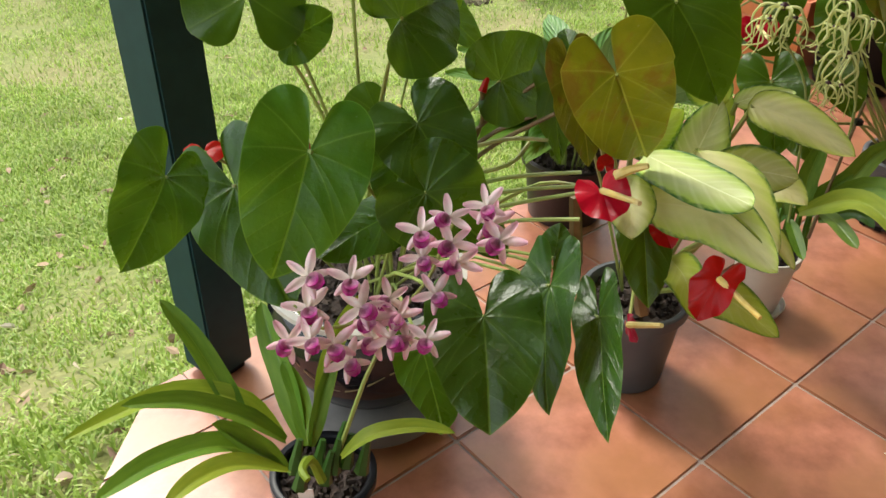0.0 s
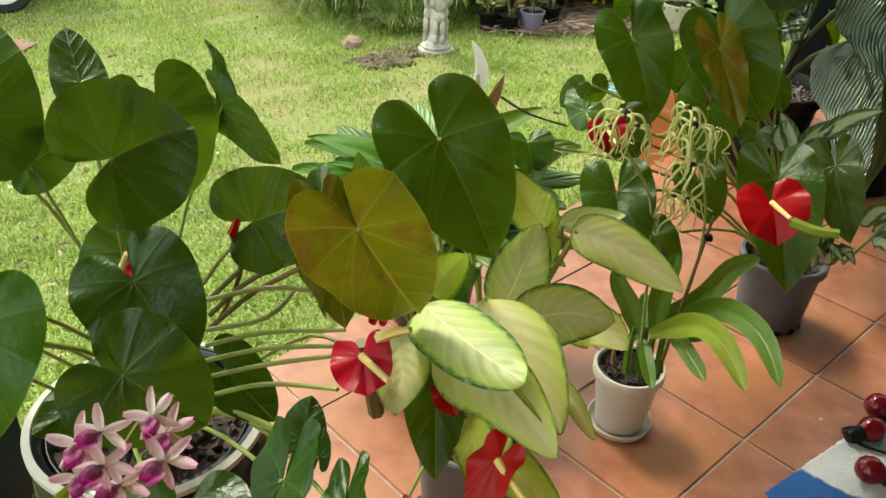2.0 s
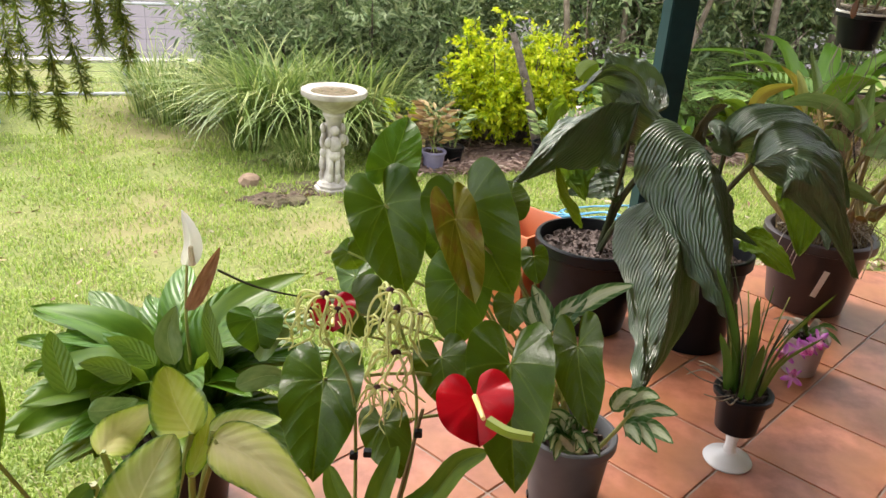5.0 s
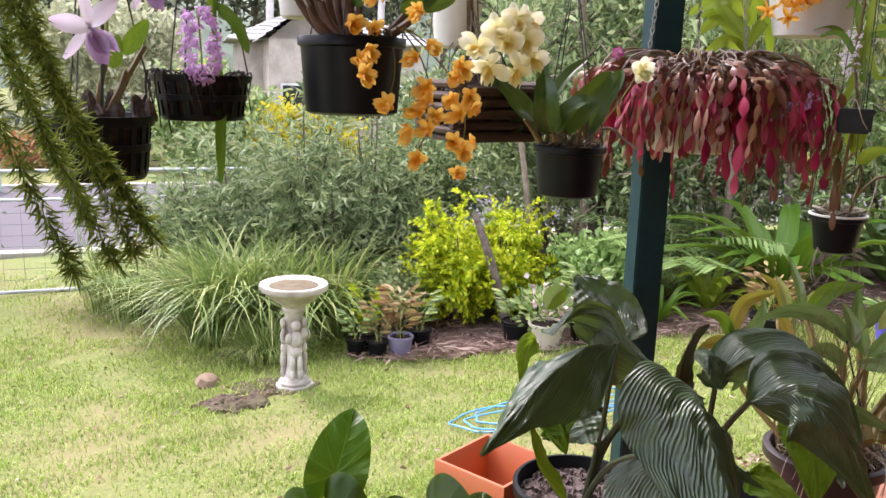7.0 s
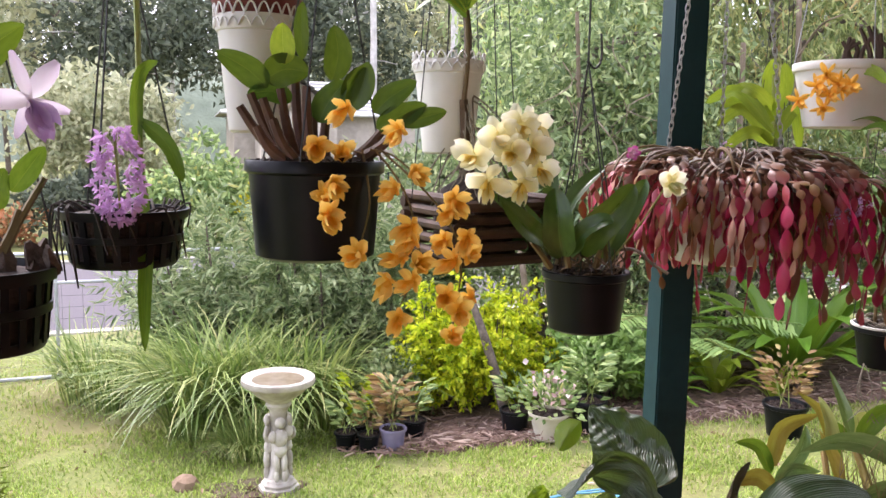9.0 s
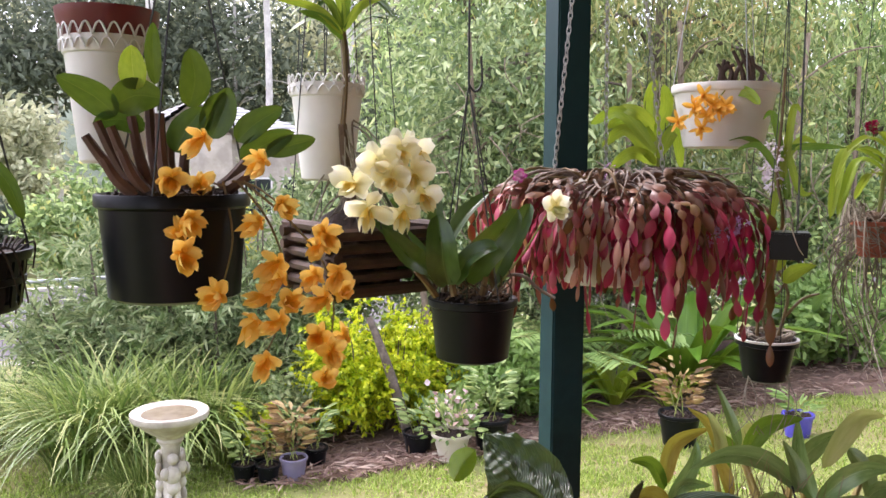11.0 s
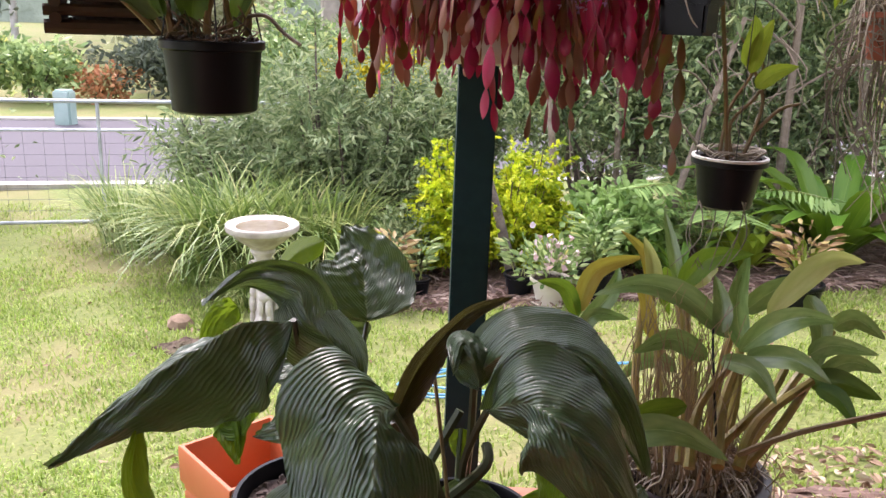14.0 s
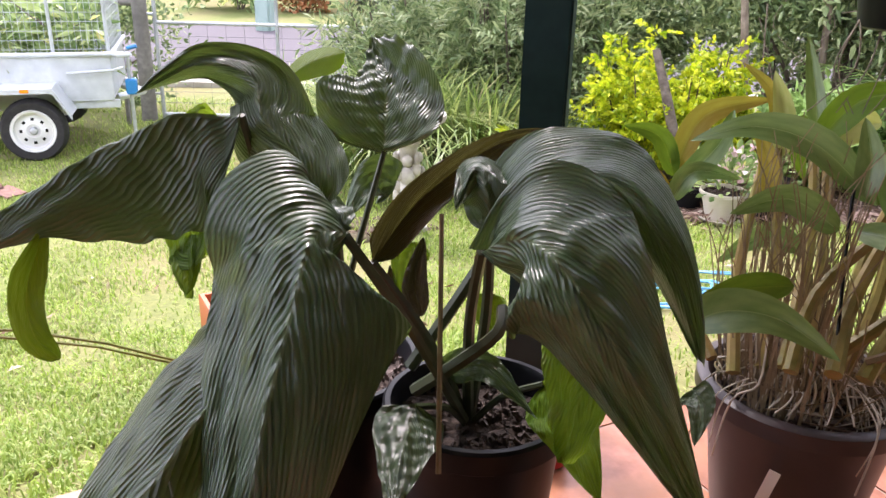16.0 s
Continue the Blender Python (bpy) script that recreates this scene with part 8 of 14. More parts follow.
# bird bath
bath = thing("bird_bath", "weathered white stone bird bath with a figured pedestal", "bird bath", (0.18, 6.03, gz(0.18, 6.03) + 0.0))
part("plinth", lathe([(0.135, 0), (0.14, 0.01), (0.138, 0.035), (0.118, 0.042), (0.12, 0.06), (0.105, 0.072), (0.1, 0.085), (0.07, 0.1)], 8), m_stone, bath)
bm = lathe([(0.075, 0.09), (0.055, 0.16), (0.05, 0.4), (0.06, 0.56), (0.085, 0.6), (0.08, 0.62)], 24)
for k in range(3):
    a = k * 2.094 - 1.3
    q = pose(0.058 * math.cos(a), 0.058 * math.sin(a), 0, 0, 0, math.degrees(a))
    for dx, dy, z, sx_, sy_, sz_ in ((0.012, 0, 0.49, 0.036, 0.036, 0.04), (0.008, 0, 0.385, 0.04, 0.05, 0.07), (0.008, 0, 0.30, 0.038, 0.046, 0.05), (0.018, 0.024, 0.215, 0.024, 0.022, 0.075), (0.012, -0.026, 0.21, 0.024, 0.022, 0.07), (0.02, 0.026, 0.125, 0.02, 0.02, 0.05), (0.014, -0.028, 0.125, 0.02, 0.02, 0.05), (0.0, 0.055, 0.43, 0.018, 0.032, 0.05), (0.02, -0.05, 0.4, 0.02, 0.03, 0.045), (0.0, 0.062, 0.5, 0.017, 0.02, 0.045)):
        bmesh.ops.create_icosphere(bm, subdivisions=2, radius=1, matrix=q @ Matrix.Translation((dx, dy, z)) @ Matrix.Diagonal((sx_, sy_, sz_, 1)))
part("pedestal", bm, m_stone, bath, "stained figured stone pedestal")
part("basin", lathe([(0.07, 0.6), (0.085, 0.625), (0.1, 0.64), (0.16, 0.68), (0.215, 0.735), (0.238, 0.745), (0.245, 0.76), (0.242, 0.785), (0.228, 0.792), (0.2, 0.785), (0.15, 0.76), (0.05, 0.75)], 48), m_stone, bath)
part("water", lathe([(0.185, 0.768), (0.19, 0.772)], 40), grainy("murky_water", (0.16, 0.12, 0.08), (0.25, 0.2, 0.14), 9, 0.12, 0.05), bath, "shallow murky water")

rock = tagged(part("garden_rock", lathe([(0.08, -0.05), (0.1, 0.02), (0.07, 0.07), (0.02, 0.085)], 7), m_rock, smooth=False), "pinkish sandstone rock at the bed's edge", "rock")
rock.matrix_basis = Matrix.Translation((-0.48, 6.2, gz(-0.48, 6.2))) @ pose(0, 0, 0, 10, 5, 20)

# shrubs and trees of the garden
spray_shrub("oleander_shrub", "tall grey-green shrub with narrow leaves by the gate", (-0.45, 9.1, gz(-0.45, 9.1)), (1.2, 0.85, 0.95), 190, 0.125, 0.024, m_leaf_grey, 11, 7, 12, 0.02)
spray_shrub("oleander_shrub", "grey-green shrub with narrow leaves behind long grass", (0.35, 8.75, gz(0.35, 8.75)), (0.95, 0.7, 1.12), 165, 0.11, 0.022, m_leaf_grey, 12, 7, 11, 0.018)
shrub("hedge_shrub", "dense dark green shrub in the garden bed", (1.05, 9.2, gz(1.05, 9.2)), (0.8, 0.6, 0.95), 10075, 0.078, 0.027, m_leaf_dark, 13, 90, stems=8)
spray_shrub("golden_shrub", "bright yellow-green golden shrub in the bed", (1.72, 7.75, gz(1.72, 7.75)), (0.66, 0.5, 0.66), 125, 0.05, 0.03, m_leaf_lime, 14, 9, 18, rise=0.12, reach=1.35)
stump = tagged(part("bare_trunk", tube([(1.95, 7.1, gz(1.95, 7.1) - 0.05), (1.84, 7.14, -0.55), (1.72, 7.2, -0.15), (1.6, 7.3, 0.18)], 0.055, 9, 0.5), m_bark), "leaning bare shaggy tree trunk in the bed", "tree trunk")
shrub("grey_shrub", "low blue-grey shrub under a golden shrub", (0.95, 7.6, gz(0.95, 7.6)), (0.3, 0.3, 0.3), 1800, 0.06, 0.03, m_leaf_grey, 15, 30, stems=4)
shrub("hedge_shrub", "dark shrub with white gaps of light behind", (2.6, 9.0, gz(2.6, 9)), (1.1, 0.7, 1.15), 12400, 0.078, 0.030, m_leaf_dark, 16, 90, stems=9)
shrub("understorey_shrub", "light green leafy shrub under the trees", (2.75, 7.5, gz(2.75, 7.5)), (0.5, 0.4, 0.36), 3000, 0.09, 0.05, m_fern, 17, 45, stems=5)
shrub("understorey_shrub", "light green leafy shrub beside a fern", (6.0, 7.3, gz(6.0, 7.3)), (0.6, 0.4, 0.4), 3000, 0.1, 0.05, m_fern, 18, 45, stems=5)
shrub("hedge_shrub", "dark green shrub at the back of the bed", (4.4, 9.2, gz(4.4, 9.2)), (1.3, 0.8, 1.2), 12400, 0.094, 0.034, m_leaf_dark, 19, 90, stems=9)
shrub("hedge_shrub", "green shrub with pale undersides in the bed", (6.6, 8.6, gz(6.6, 8.6)), (1.4, 1.0, 1.1), 10850, 0.101, 0.038, m_leaf_mid, 20, 80, stems=9)
shrub("hedge_shrub", "long dark hedge at the back of the garden", (5.2, 10.9, gz(5.2, 10.9)), (3.2, 0.5, 0.85), 17050, 0.094, 0.038, m_leaf_dark, 71, 140, stems=10)
shrub("hedge_shrub", "dark shrub at the end of the garden", (8.6, 7.6, gz(8.6, 7.6)), (1.0, 1.4, 1.0), 10850, 0.101, 0.038, m_leaf_dark, 72, 90, stems=8)
shrub("gate_hedge", "leafy hedge beside the gate post", (-5.2, 9.4, gz(-5.2, 9.4)), (1.35, 0.7, 0.95), 13175, 0.070, 0.034, m_leaf_dark, 21, 90, stems=8, category="hedge")
shrub("gate_hedge", "leafy hedge behind the trailer", (-7.6, 9.0, gz(-7.6, 9.0)), (1.6, 0.8, 1.0), 10850, 0.078, 0.038, m_leaf_mid, 22, 80, stems=8, category="hedge")


def tree(label, x, y, height, crown, leaves, length, width, material, seed, droop=0.0, bare=0.35, trunk=0.12, clumps=110, bark=None, group="garden trees"):
    z = gz(x, y)
    t = thing("tree", label, "tree", (x, y, z - 0.05), group)
    g = np.random.default_rng(seed)
    lean = g.normal(size=2) * 0.05 * height
    top = (lean[0], lean[1], height * 0.92)
    part("trunk", tube([(0, 0, 0), (lean[0] * 0.2 + 0.05, lean[1] * 0.2, height * 0.35), (lean[0] * 0.6, lean[1] * 0.6, height * 0.65), top], trunk, 10, 0.25), bark or m_bark, t)
    for k in range(9):
        h = height * g.uniform(bare, 0.85)
        a = g.uniform(0, 6.28)
        r = crown * g.uniform(0.5, 0.95)
        s = h / height
        part("limb", tube([(lean[0] * s, lean[1] * s, h), (lean[0] * s + 0.5 * r * math.cos(a), lean[1] * s + 0.5 * r * math.sin(a), h + 0.25 * r), (r * math.cos(a), r * math.sin(a), h + r * (0.45 - droop))], trunk * 0.35, 6, 0.3), bark or m_bark, t)
    d = g.normal(size=(clumps, 3))
    d /= np.linalg.norm(d, axis=1, keepdims=True)
    c = d * np.array([crown, crown, height * (1 - bare) / 2]) * g.uniform(0.35, 1.05, clumps)[:, None]
    c[:, 2] += height * (bare + (1 - bare) / 2)
    which = g.integers(0, clumps, leaves)
    pos = c[which] + g.normal(size=(leaves, 3)) * crown * 0.14 * np.array([1, 1, 1 + 1.2 * droop])
    ways = g.normal(size=(leaves, 3)) * (0.8 - 0.4 * min(droop, 1)) + np.array([0, 0, 0.15 - 1.4 * droop])
    part("crown", leaf_cloud("crown", pos, ways, length, width, 0.3, seed), material, t, smooth=False)
    return t


tree("tall tree with drooping bright green leaves", 3.3, 10.4, 6.5, 1.7, 13950, 0.117, 0.027, m_leaf_mid, 31, 0.5, 0.25, 0.09)
tree("tall tree with drooping bright green leaves", 5.2, 9.8, 6.2, 2.0, 20150, 0.117, 0.027, m_leaf_warm, 32, 0.6, 0.2, 0.1)
tree("tall tree with drooping bright green leaves", 7.8, 9.8, 5.2, 2.0, 12400, 0.125, 0.030, m_leaf_mid, 33, 0.6, 0.2, 0.1)
tree("dark leafy tree with a leaning trunk", 3.1, 8.9, 3.9, 1.5, 12400, 0.101, 0.034, m_leaf_dark, 35, 0.3, 0.3, 0.1)
tree("leafy tree at the end of the garden", 10.5, 9.0, 5.2, 2.4, 9300, 0.187, 0.053, m_leaf_mid, 36, 0.4, 0.2, 0.12)
tree("leafy tree at the end of the garden", 9.8, 6.0, 4.6, 2.0, 9300, 0.187, 0.053, m_leaf_mid, 37, 0.4, 0.2, 0.12)


# far trees across the street
k = 0
for x, y, h, r in ((-34, 38, 11, 4.5), (-28, 45, 14, 5), (-22, 42, 12, 4.5), (-16, 46, 14, 5), (-11, 41, 11, 4), (-6, 46, 13, 4.5), (-1, 44, 12, 4.5), (4, 48, 14, 5), (10, 44, 12, 4.6), (16, 47, 13, 5), (23, 42, 12, 4.6), (30, 40, 12, 5), (38, 34, 12, 5), (-42, 30, 11, 5), (-19, 31, 6, 3), (-9, 33, 5, 2.6), (6, 30, 6, 2.8), (13, 31, 7, 3), (-13, 60, 17, 5), (-2, 62, 17, 5.5), (8, 62, 18, 5.5), (-25, 62, 17, 5.5)):
    k += 1
    tree("tall hazy gum tree across the street", x, y, h, r, 5000, 0.4, 0.17, m_leaf_far if k % 4 else m_leaf_pale, 100 + k, 0.25, 0.35, 0.2, 70, m_gum if k % 2 else None, "far trees")
shrub("street_shrub", "rounded garden shrub across the street", (-10.0, 21.5, -1.35), (1.3, 1.0, 0.8), 2600, 0.22, 0.1, m_leaf_mid, 61, 50, stems=4)
shrub("street_shrub", "rounded garden shrub across the street", (-6.5, 22.5, -1.35), (1.5, 1.0, 0.9), 2600, 0.22, 0.1, m_leaf_far, 62, 50, stems=4)
shrub("street_shrub", "orange-flowering shrub across the street", (-8.2, 21.8, -1.35), (0.8, 0.6, 0.5), 1200, 0.16, 0.08, foliage("orange_bloom", [(0.0, (0.5, 0.14, 0.03)), (0.5, (0.6, 0.25, 0.08)), (1.0, (0.2, 0.28, 0.08))], 0.7, 0.2), 63, 30, stems=3)
shrub("pale_shrub", "tall pale flowering shrub across the street", (-7.2, 25.5, -1.4), (2.6, 1.6, 2.2), 6000, 0.25, 0.11, m_leaf_pale, 64, 70, stems=5)
shrub("street_shrub", "leafy green shrub beside a house", (-3.4, 21.5, -1.4), (1.6, 1.0, 1.15), 4000, 0.22, 0.09, m_leaf_mid, 65, 60, stems=5)
shrub("street_shrub", "yellow-flowering hedge before a house", (-0.9, 21.0, -1.4), (1.4, 0.6, 1.0), 3500, 0.16, 0.08, foliage("yellow_bloom", [(0.0, (0.45, 0.42, 0.02)), (0.6, (0.75, 0.62, 0.02)), (1.0, (0.3, 0.4, 0.06))], 0.6, 0.3, bloom=0.0), 67, 50, stems=4)
shrub("street_shrub", "leafy green shrub beside a house", (2.4, 22.5, -1.4), (1.8, 1.2, 1.4), 4000, 0.22, 0.09, m_leaf_grey, 66, 60, stems=5)

# wooded hill far behind
hx = np.linspace(-160, 160, 60)
hv, hf = [], []
for i, x in enumerate(hx):
    top = 15 + 4 * math.sin(x * 0.05) + 2 * math.sin(x * 0.21 + 1) + 1.2 * math.sin(x * 0.9)
    for j, (yy, zz) in enumerate(((92, -2), (96, top * 0.6), (104, top * 0.85), (125, top))):
        hv.append((x, yy - 0.002 * x * x, zz))
for i in range(len(hx) - 1):
    for j in range(3):
        a = i * 4 + j
        hf.append((a, a + 4, a + 5, a + 1))
tagged(part("far_hill", mesh_np("far_hill", hv, hf), grainy("hazy_woodland", (0.13, 0.16, 0.11), (0.25, 0.29, 0.21), 0.5, 0.95, 0.6, (0.2, 0.24, 0.18), 0.08, dist=1.0)), "hazy wooded hill far behind the houses", "hill", kind="structure")

# ---- hanging plants along the veranda beam ----
BEAM_Z = 2.612


def wires(plant, rim, top, radius=0.0012, n=3, spread=0.07, material=None, name="wire", turn=0.4):
    """Hanging wires from the rim of a pot (centre, world) to a hook above it."""
    for k in range(n):
        a = turn + k * 2 * math.pi / n
        stem(plant, [(rim[0] + spread * math.cos(a), rim[1] + spread * math.sin(a), rim[2]), top], radius, material or m_wire, name, 1.0, 5)


def hook(plant, low, high, radius=0.0022):
    """A long wire hook from a plant's wires up to the beam."""
    x, y, z = low
    stem(plant, [(x, y, z), (x + 0.012, y, z - 0.012), (x + 0.024, y, z + 0.004), (x + 0.022, y, z + 0.05)], radius, m_wire, "hook", 1.0, 6)
    stem(plant, [(x, y, z), (x, y, (z + high) / 2), (x, y, high)], radius, m_wire, "hook_wire", 1.0, 6)


def chain(plant, a, b, material):
    """A steel chain of oval links between two points."""
    a, b = Vector(a), Vector(b)
    inv = plant.matrix_basis.inverted()
    n = max(2, int((b - a).length / 0.017))
    bm = bmesh.new()
    d = (b - a).normalized()
    s = d.orthogonal().normalized()
    u = d.cross(s)
    for k in range(n):
        c = a + (b - a) * (k + 0.5) / n
        w = s if k % 2 else u
        ring = [inv @ (c + d * (0.0125 * math.cos(q * 1.0472)) + w * (0.005 * math.sin(q * 1.0472))) for q in range(7)]
        tube(ring[:4], 0.0014, 5, 1.0, bm)
        tube(ring[3:], 0.0014, 5, 1.0, bm)
    return part("chain", bm, material, plant)


def needle_strand(plant, pts, length, seed, material):
    """A drooping tassel branch closely set with short needles."""
    spine = curve_points(pts, 60)
    g = np.random.default_rng(seed)
    sp = np.array([tuple(plant.matrix_basis.inverted() @ p) for p in spine])
    k = g.integers(0, 60, 2300)
    q = g.random(2300)[:, None]
    pos = sp[k] * (1 - q) + sp[np.minimum(k + 1, 60)] * q
    ways = (sp[np.minimum(k + 1, 60)] - sp[k]) * 22 + g.normal(size=(2300, 3)) * 0.7
    part("tassel", leaf_cloud("tassel", pos, ways, length, length * 0.11, 0.2, seed), material, plant, smooth=False)

apricot = thing('apricot_orchid', 'hanging orchid with trailing apricot flowers in a black pot', 'hanging plant', (0.723, 1.714, 1.272))
pot(apricot, 0.087, 0.078, 0.127, m_black, fill=0.93, lip=0.004)
wires(apricot, (0.723, 1.714, 1.399), (0.743, 1.714, 1.78), 0.0014, 3, 0.094)
hook(apricot, (0.743, 1.714, 1.78), BEAM_Z)
stem(apricot, [(0.684, 1.709, 1.397), (0.653, 1.704, 1.429), (0.628, 1.699, 1.467)], 0.0085, m_cane_brown, 'cane', 0.65, 7)
stem(apricot, [(0.688, 1.699, 1.398), (0.663, 1.696, 1.437), (0.643, 1.691, 1.483)], 0.0085, m_cane_brown, 'cane', 0.65, 7)
stem(apricot, [(0.697, 1.69, 1.398), (0.675, 1.688, 1.434), (0.659, 1.684, 1.477)], 0.0085, m_cane_brown, 'cane', 0.65, 7)
stem(apricot, [(0.701, 1.701, 1.397), (0.688, 1.7, 1.44), (0.68, 1.697, 1.49)], 0.0085, m_cane_brown, 'cane', 0.65, 7)
stem(apricot, [(0.707, 1.732, 1.396), (0.698, 1.731, 1.456), (0.696, 1.728, 1.523)], 0.0085, m_cane_brown, 'cane', 0.65, 7)
stem(apricot, [(0.722, 1.683, 1.398), (0.715, 1.683, 1.442), (0.714, 1.682, 1.493)], 0.0085, m_cane_brown, 'cane', 0.65, 7)
stem(apricot, [(0.703, 1.651, 1.399), (0.687, 1.649, 1.421), (0.676, 1.647, 1.45)], 0.0085, m_cane_brown, 'cane', 0.65, 7)
stem(apricot, [(0.725, 1.714, 1.397), (0.72, 1.714, 1.43), (0.721, 1.714, 1.472)], 0.0085, m_cane_brown, 'cane', 0.65, 7)
stem(apricot, [(0.735, 1.755, 1.395), (0.732, 1.756, 1.425), (0.736, 1.756, 1.463)], 0.0085, m_cane_brown, 'cane', 0.65, 7)
stem(apricot, [(0.778, 1.719, 1.404), (0.793, 1.72, 1.418), (0.813, 1.721, 1.442)], 0.0085, m_cane_brown, 'cane', 0.65, 7)
stem(apricot, [(0.787, 1.689, 1.404), (0.805, 1.69, 1.416), (0.828, 1.691, 1.435)], 0.0085, m_cane_brown, 'cane', 0.65, 7)
stem(apricot, [(0.69, 1.649, 1.399), (0.671, 1.646, 1.416), (0.657, 1.644, 1.441)], 0.0085, m_cane_brown, 'cane', 0.65, 7)
strip(apricot, [(0.664, 1.695, 1.49), (0.641, 1.689, 1.512), (0.604, 1.679, 1.533)], 0.037, (0.079, -0.971, -0.225), m_strap_dark, "oval")
strip(apricot, [(0.694, 1.7, 1.474), (0.669, 1.696, 1.486), (0.639, 1.69, 1.481)], 0.030, (0.195, -0.943, 0.271), m_strap_dark, "oval")
strip(apricot, [(0.686, 1.696, 1.52), (0.684, 1.694, 1.546), (0.684, 1.69, 1.571)], 0.033, (-0.111, -0.987, -0.117), m_strap_lime, "oval")
strip(apricot, [(0.745, 1.705, 1.502), (0.753, 1.703, 1.535), (0.748, 1.698, 1.571)], 0.037, (0.225, -0.97, -0.096), m_strap_dark, "oval")
strip(apricot, [(0.728, 1.705, 1.448), (0.741, 1.706, 1.475), (0.762, 1.706, 1.502)], 0.039, (-0.15, -0.982, 0.116), m_strap_dark, "oval")
strip(apricot, [(0.77, 1.708, 1.465), (0.784, 1.708, 1.496), (0.792, 1.706, 1.527)], 0.034, (-0.112, -0.994, 0.002), m_strap_dark, "oval")
strip(apricot, [(0.761, 1.707, 1.475), (0.775, 1.707, 1.503), (0.788, 1.706, 1.52)], 0.029, (0.349, -0.907, -0.238), m_strap_dark, "oval")
strip(apricot, [(0.8, 1.71, 1.462), (0.821, 1.71, 1.483), (0.855, 1.709, 1.504)], 0.033, (-0.103, -0.988, 0.117), m_strap_dark, "oval")
strip(apricot, [(0.803, 1.71, 1.442), (0.834, 1.711, 1.459), (0.869, 1.71, 1.474)], 0.033, (0.05, -0.993, -0.11), m_strap_dark, "oval")
strip(apricot, [(0.834, 1.711, 1.449), (0.865, 1.711, 1.458), (0.895, 1.709, 1.466)], 0.026, (-0.031, -1, 0.008), m_strap_dark, "oval")
strip(apricot, [(0.708, 1.699, 1.527), (0.707, 1.694, 1.566), (0.709, 1.69, 1.598)], 0.019, (0.095, -0.988, -0.123), m_strap_dark, "oval")
strip(apricot, [(0.661, 1.694, 1.5), (0.686, 1.697, 1.514), (0.717, 1.701, 1.511)], 0.043, (0.147, -0.987, -0.069), m_strap_dark, "oval")
stem(apricot, [(0.785, 1.659, 1.415), (0.795, 1.656, 1.349), (0.783, 1.649, 1.294)], 0.0016, m_stalk_brown, "flower_stem", 0.6)
stem(apricot, [(0.801, 1.66, 1.415), (0.839, 1.658, 1.362), (0.858, 1.649, 1.282), (0.83, 1.635, 1.211)], 0.0016, m_stalk_brown, "flower_stem", 0.6)
stem(apricot, [(0.808, 1.66, 1.415), (0.879, 1.656, 1.348), (0.911, 1.646, 1.281), (0.899, 1.627, 1.186)], 0.0016, m_stalk_brown, "flower_stem", 0.6)
stem(apricot, [(0.776, 1.658, 1.409), (0.756, 1.656, 1.389), (0.743, 1.653, 1.363)], 0.0016, m_stalk_brown, "flower_stem", 0.6)
stem(apricot, [(0.788, 1.659, 1.409), (0.763, 1.658, 1.415), (0.732, 1.655, 1.42)], 0.0016, m_stalk_brown, "flower_stem", 0.6)
stem(apricot, [(0.795, 1.66, 1.415), (0.821, 1.66, 1.409), (0.85, 1.66, 1.387)], 0.0016, m_stalk_brown, "flower_stem", 0.6)
nodding_flower(apricot, (0.769, 1.618, 1.466), (-0.779, -0.798, -0.623), 0.032, -38, m_orange, m_orange, 'apricot0')
nodding_flower(apricot, (0.73, 1.635, 1.419), (0.175, -0.981, -0.112), 0.036, -26, m_orange, m_orange, 'apricot1')
nodding_flower(apricot, (0.76, 1.657, 1.41), (0.074, -1.238, 0.304), 0.033, 8, m_orange, m_orange, 'apricot2')
nodding_flower(apricot, (0.831, 1.621, 1.44), (-0.996, -1.265, -0.421), 0.032, 26, m_orange, m_orange, 'apricot3')
nodding_flower(apricot, (0.752, 1.6, 1.377), (0.517, -0.945, -0.465), 0.031, -36, m_orange, m_orange, 'apricot4')
nodding_flower(apricot, (0.742, 1.618, 1.358), (-0.218, -1.175, 0.517), 0.034, 34, m_orange, m_orange, 'apricot5')
nodding_flower(apricot, (0.746, 1.576, 1.34), (0.488, -1.118, -0.167), 0.036, -23, m_orange, m_orange, 'apricot0')
nodding_flower(apricot, (0.827, 1.638, 1.368), (-0.9, -0.937, 0.008), 0.033, 5, m_orange, m_orange, 'apricot1')
nodding_flower(apricot, (0.85, 1.66, 1.387), (0.501, -0.793, -0.045), 0.032, -21, m_orange, m_orange, 'apricot2')
nodding_flower(apricot, (0.783, 1.573, 1.294), (-0.497, -1.115, 0.243), 0.036, 24, m_orange, m_orange, 'apricot3')
nodding_flower(apricot, (0.898, 1.636, 1.356), (0.386, -0.968, -0.205), 0.036, -3, m_orange, m_orange, 'apricot4')
nodding_flower(apricot, (0.899, 1.655, 1.34), (-0.64, -1.133, -0.095), 0.033, 13, m_orange, m_orange, 'apricot5')
nodding_flower(apricot, (0.848, 1.614, 1.325), (-0.892, -1.055, -0.384), 0.035, -37, m_orange, m_orange, 'apricot0')
nodding_flower(apricot, (0.851, 1.632, 1.304), (-0.847, -0.831, -0.205), 0.031, 8, m_orange, m_orange, 'apricot1')
nodding_flower(apricot, (0.891, 1.651, 1.303), (-0.635, -1.188, -0.043), 0.032, 12, m_orange, m_orange, 'apricot2')
nodding_flower(apricot, (0.915, 1.61, 1.313), (-0.262, -1.044, -0.474), 0.031, -28, m_orange, m_orange, 'apricot3')
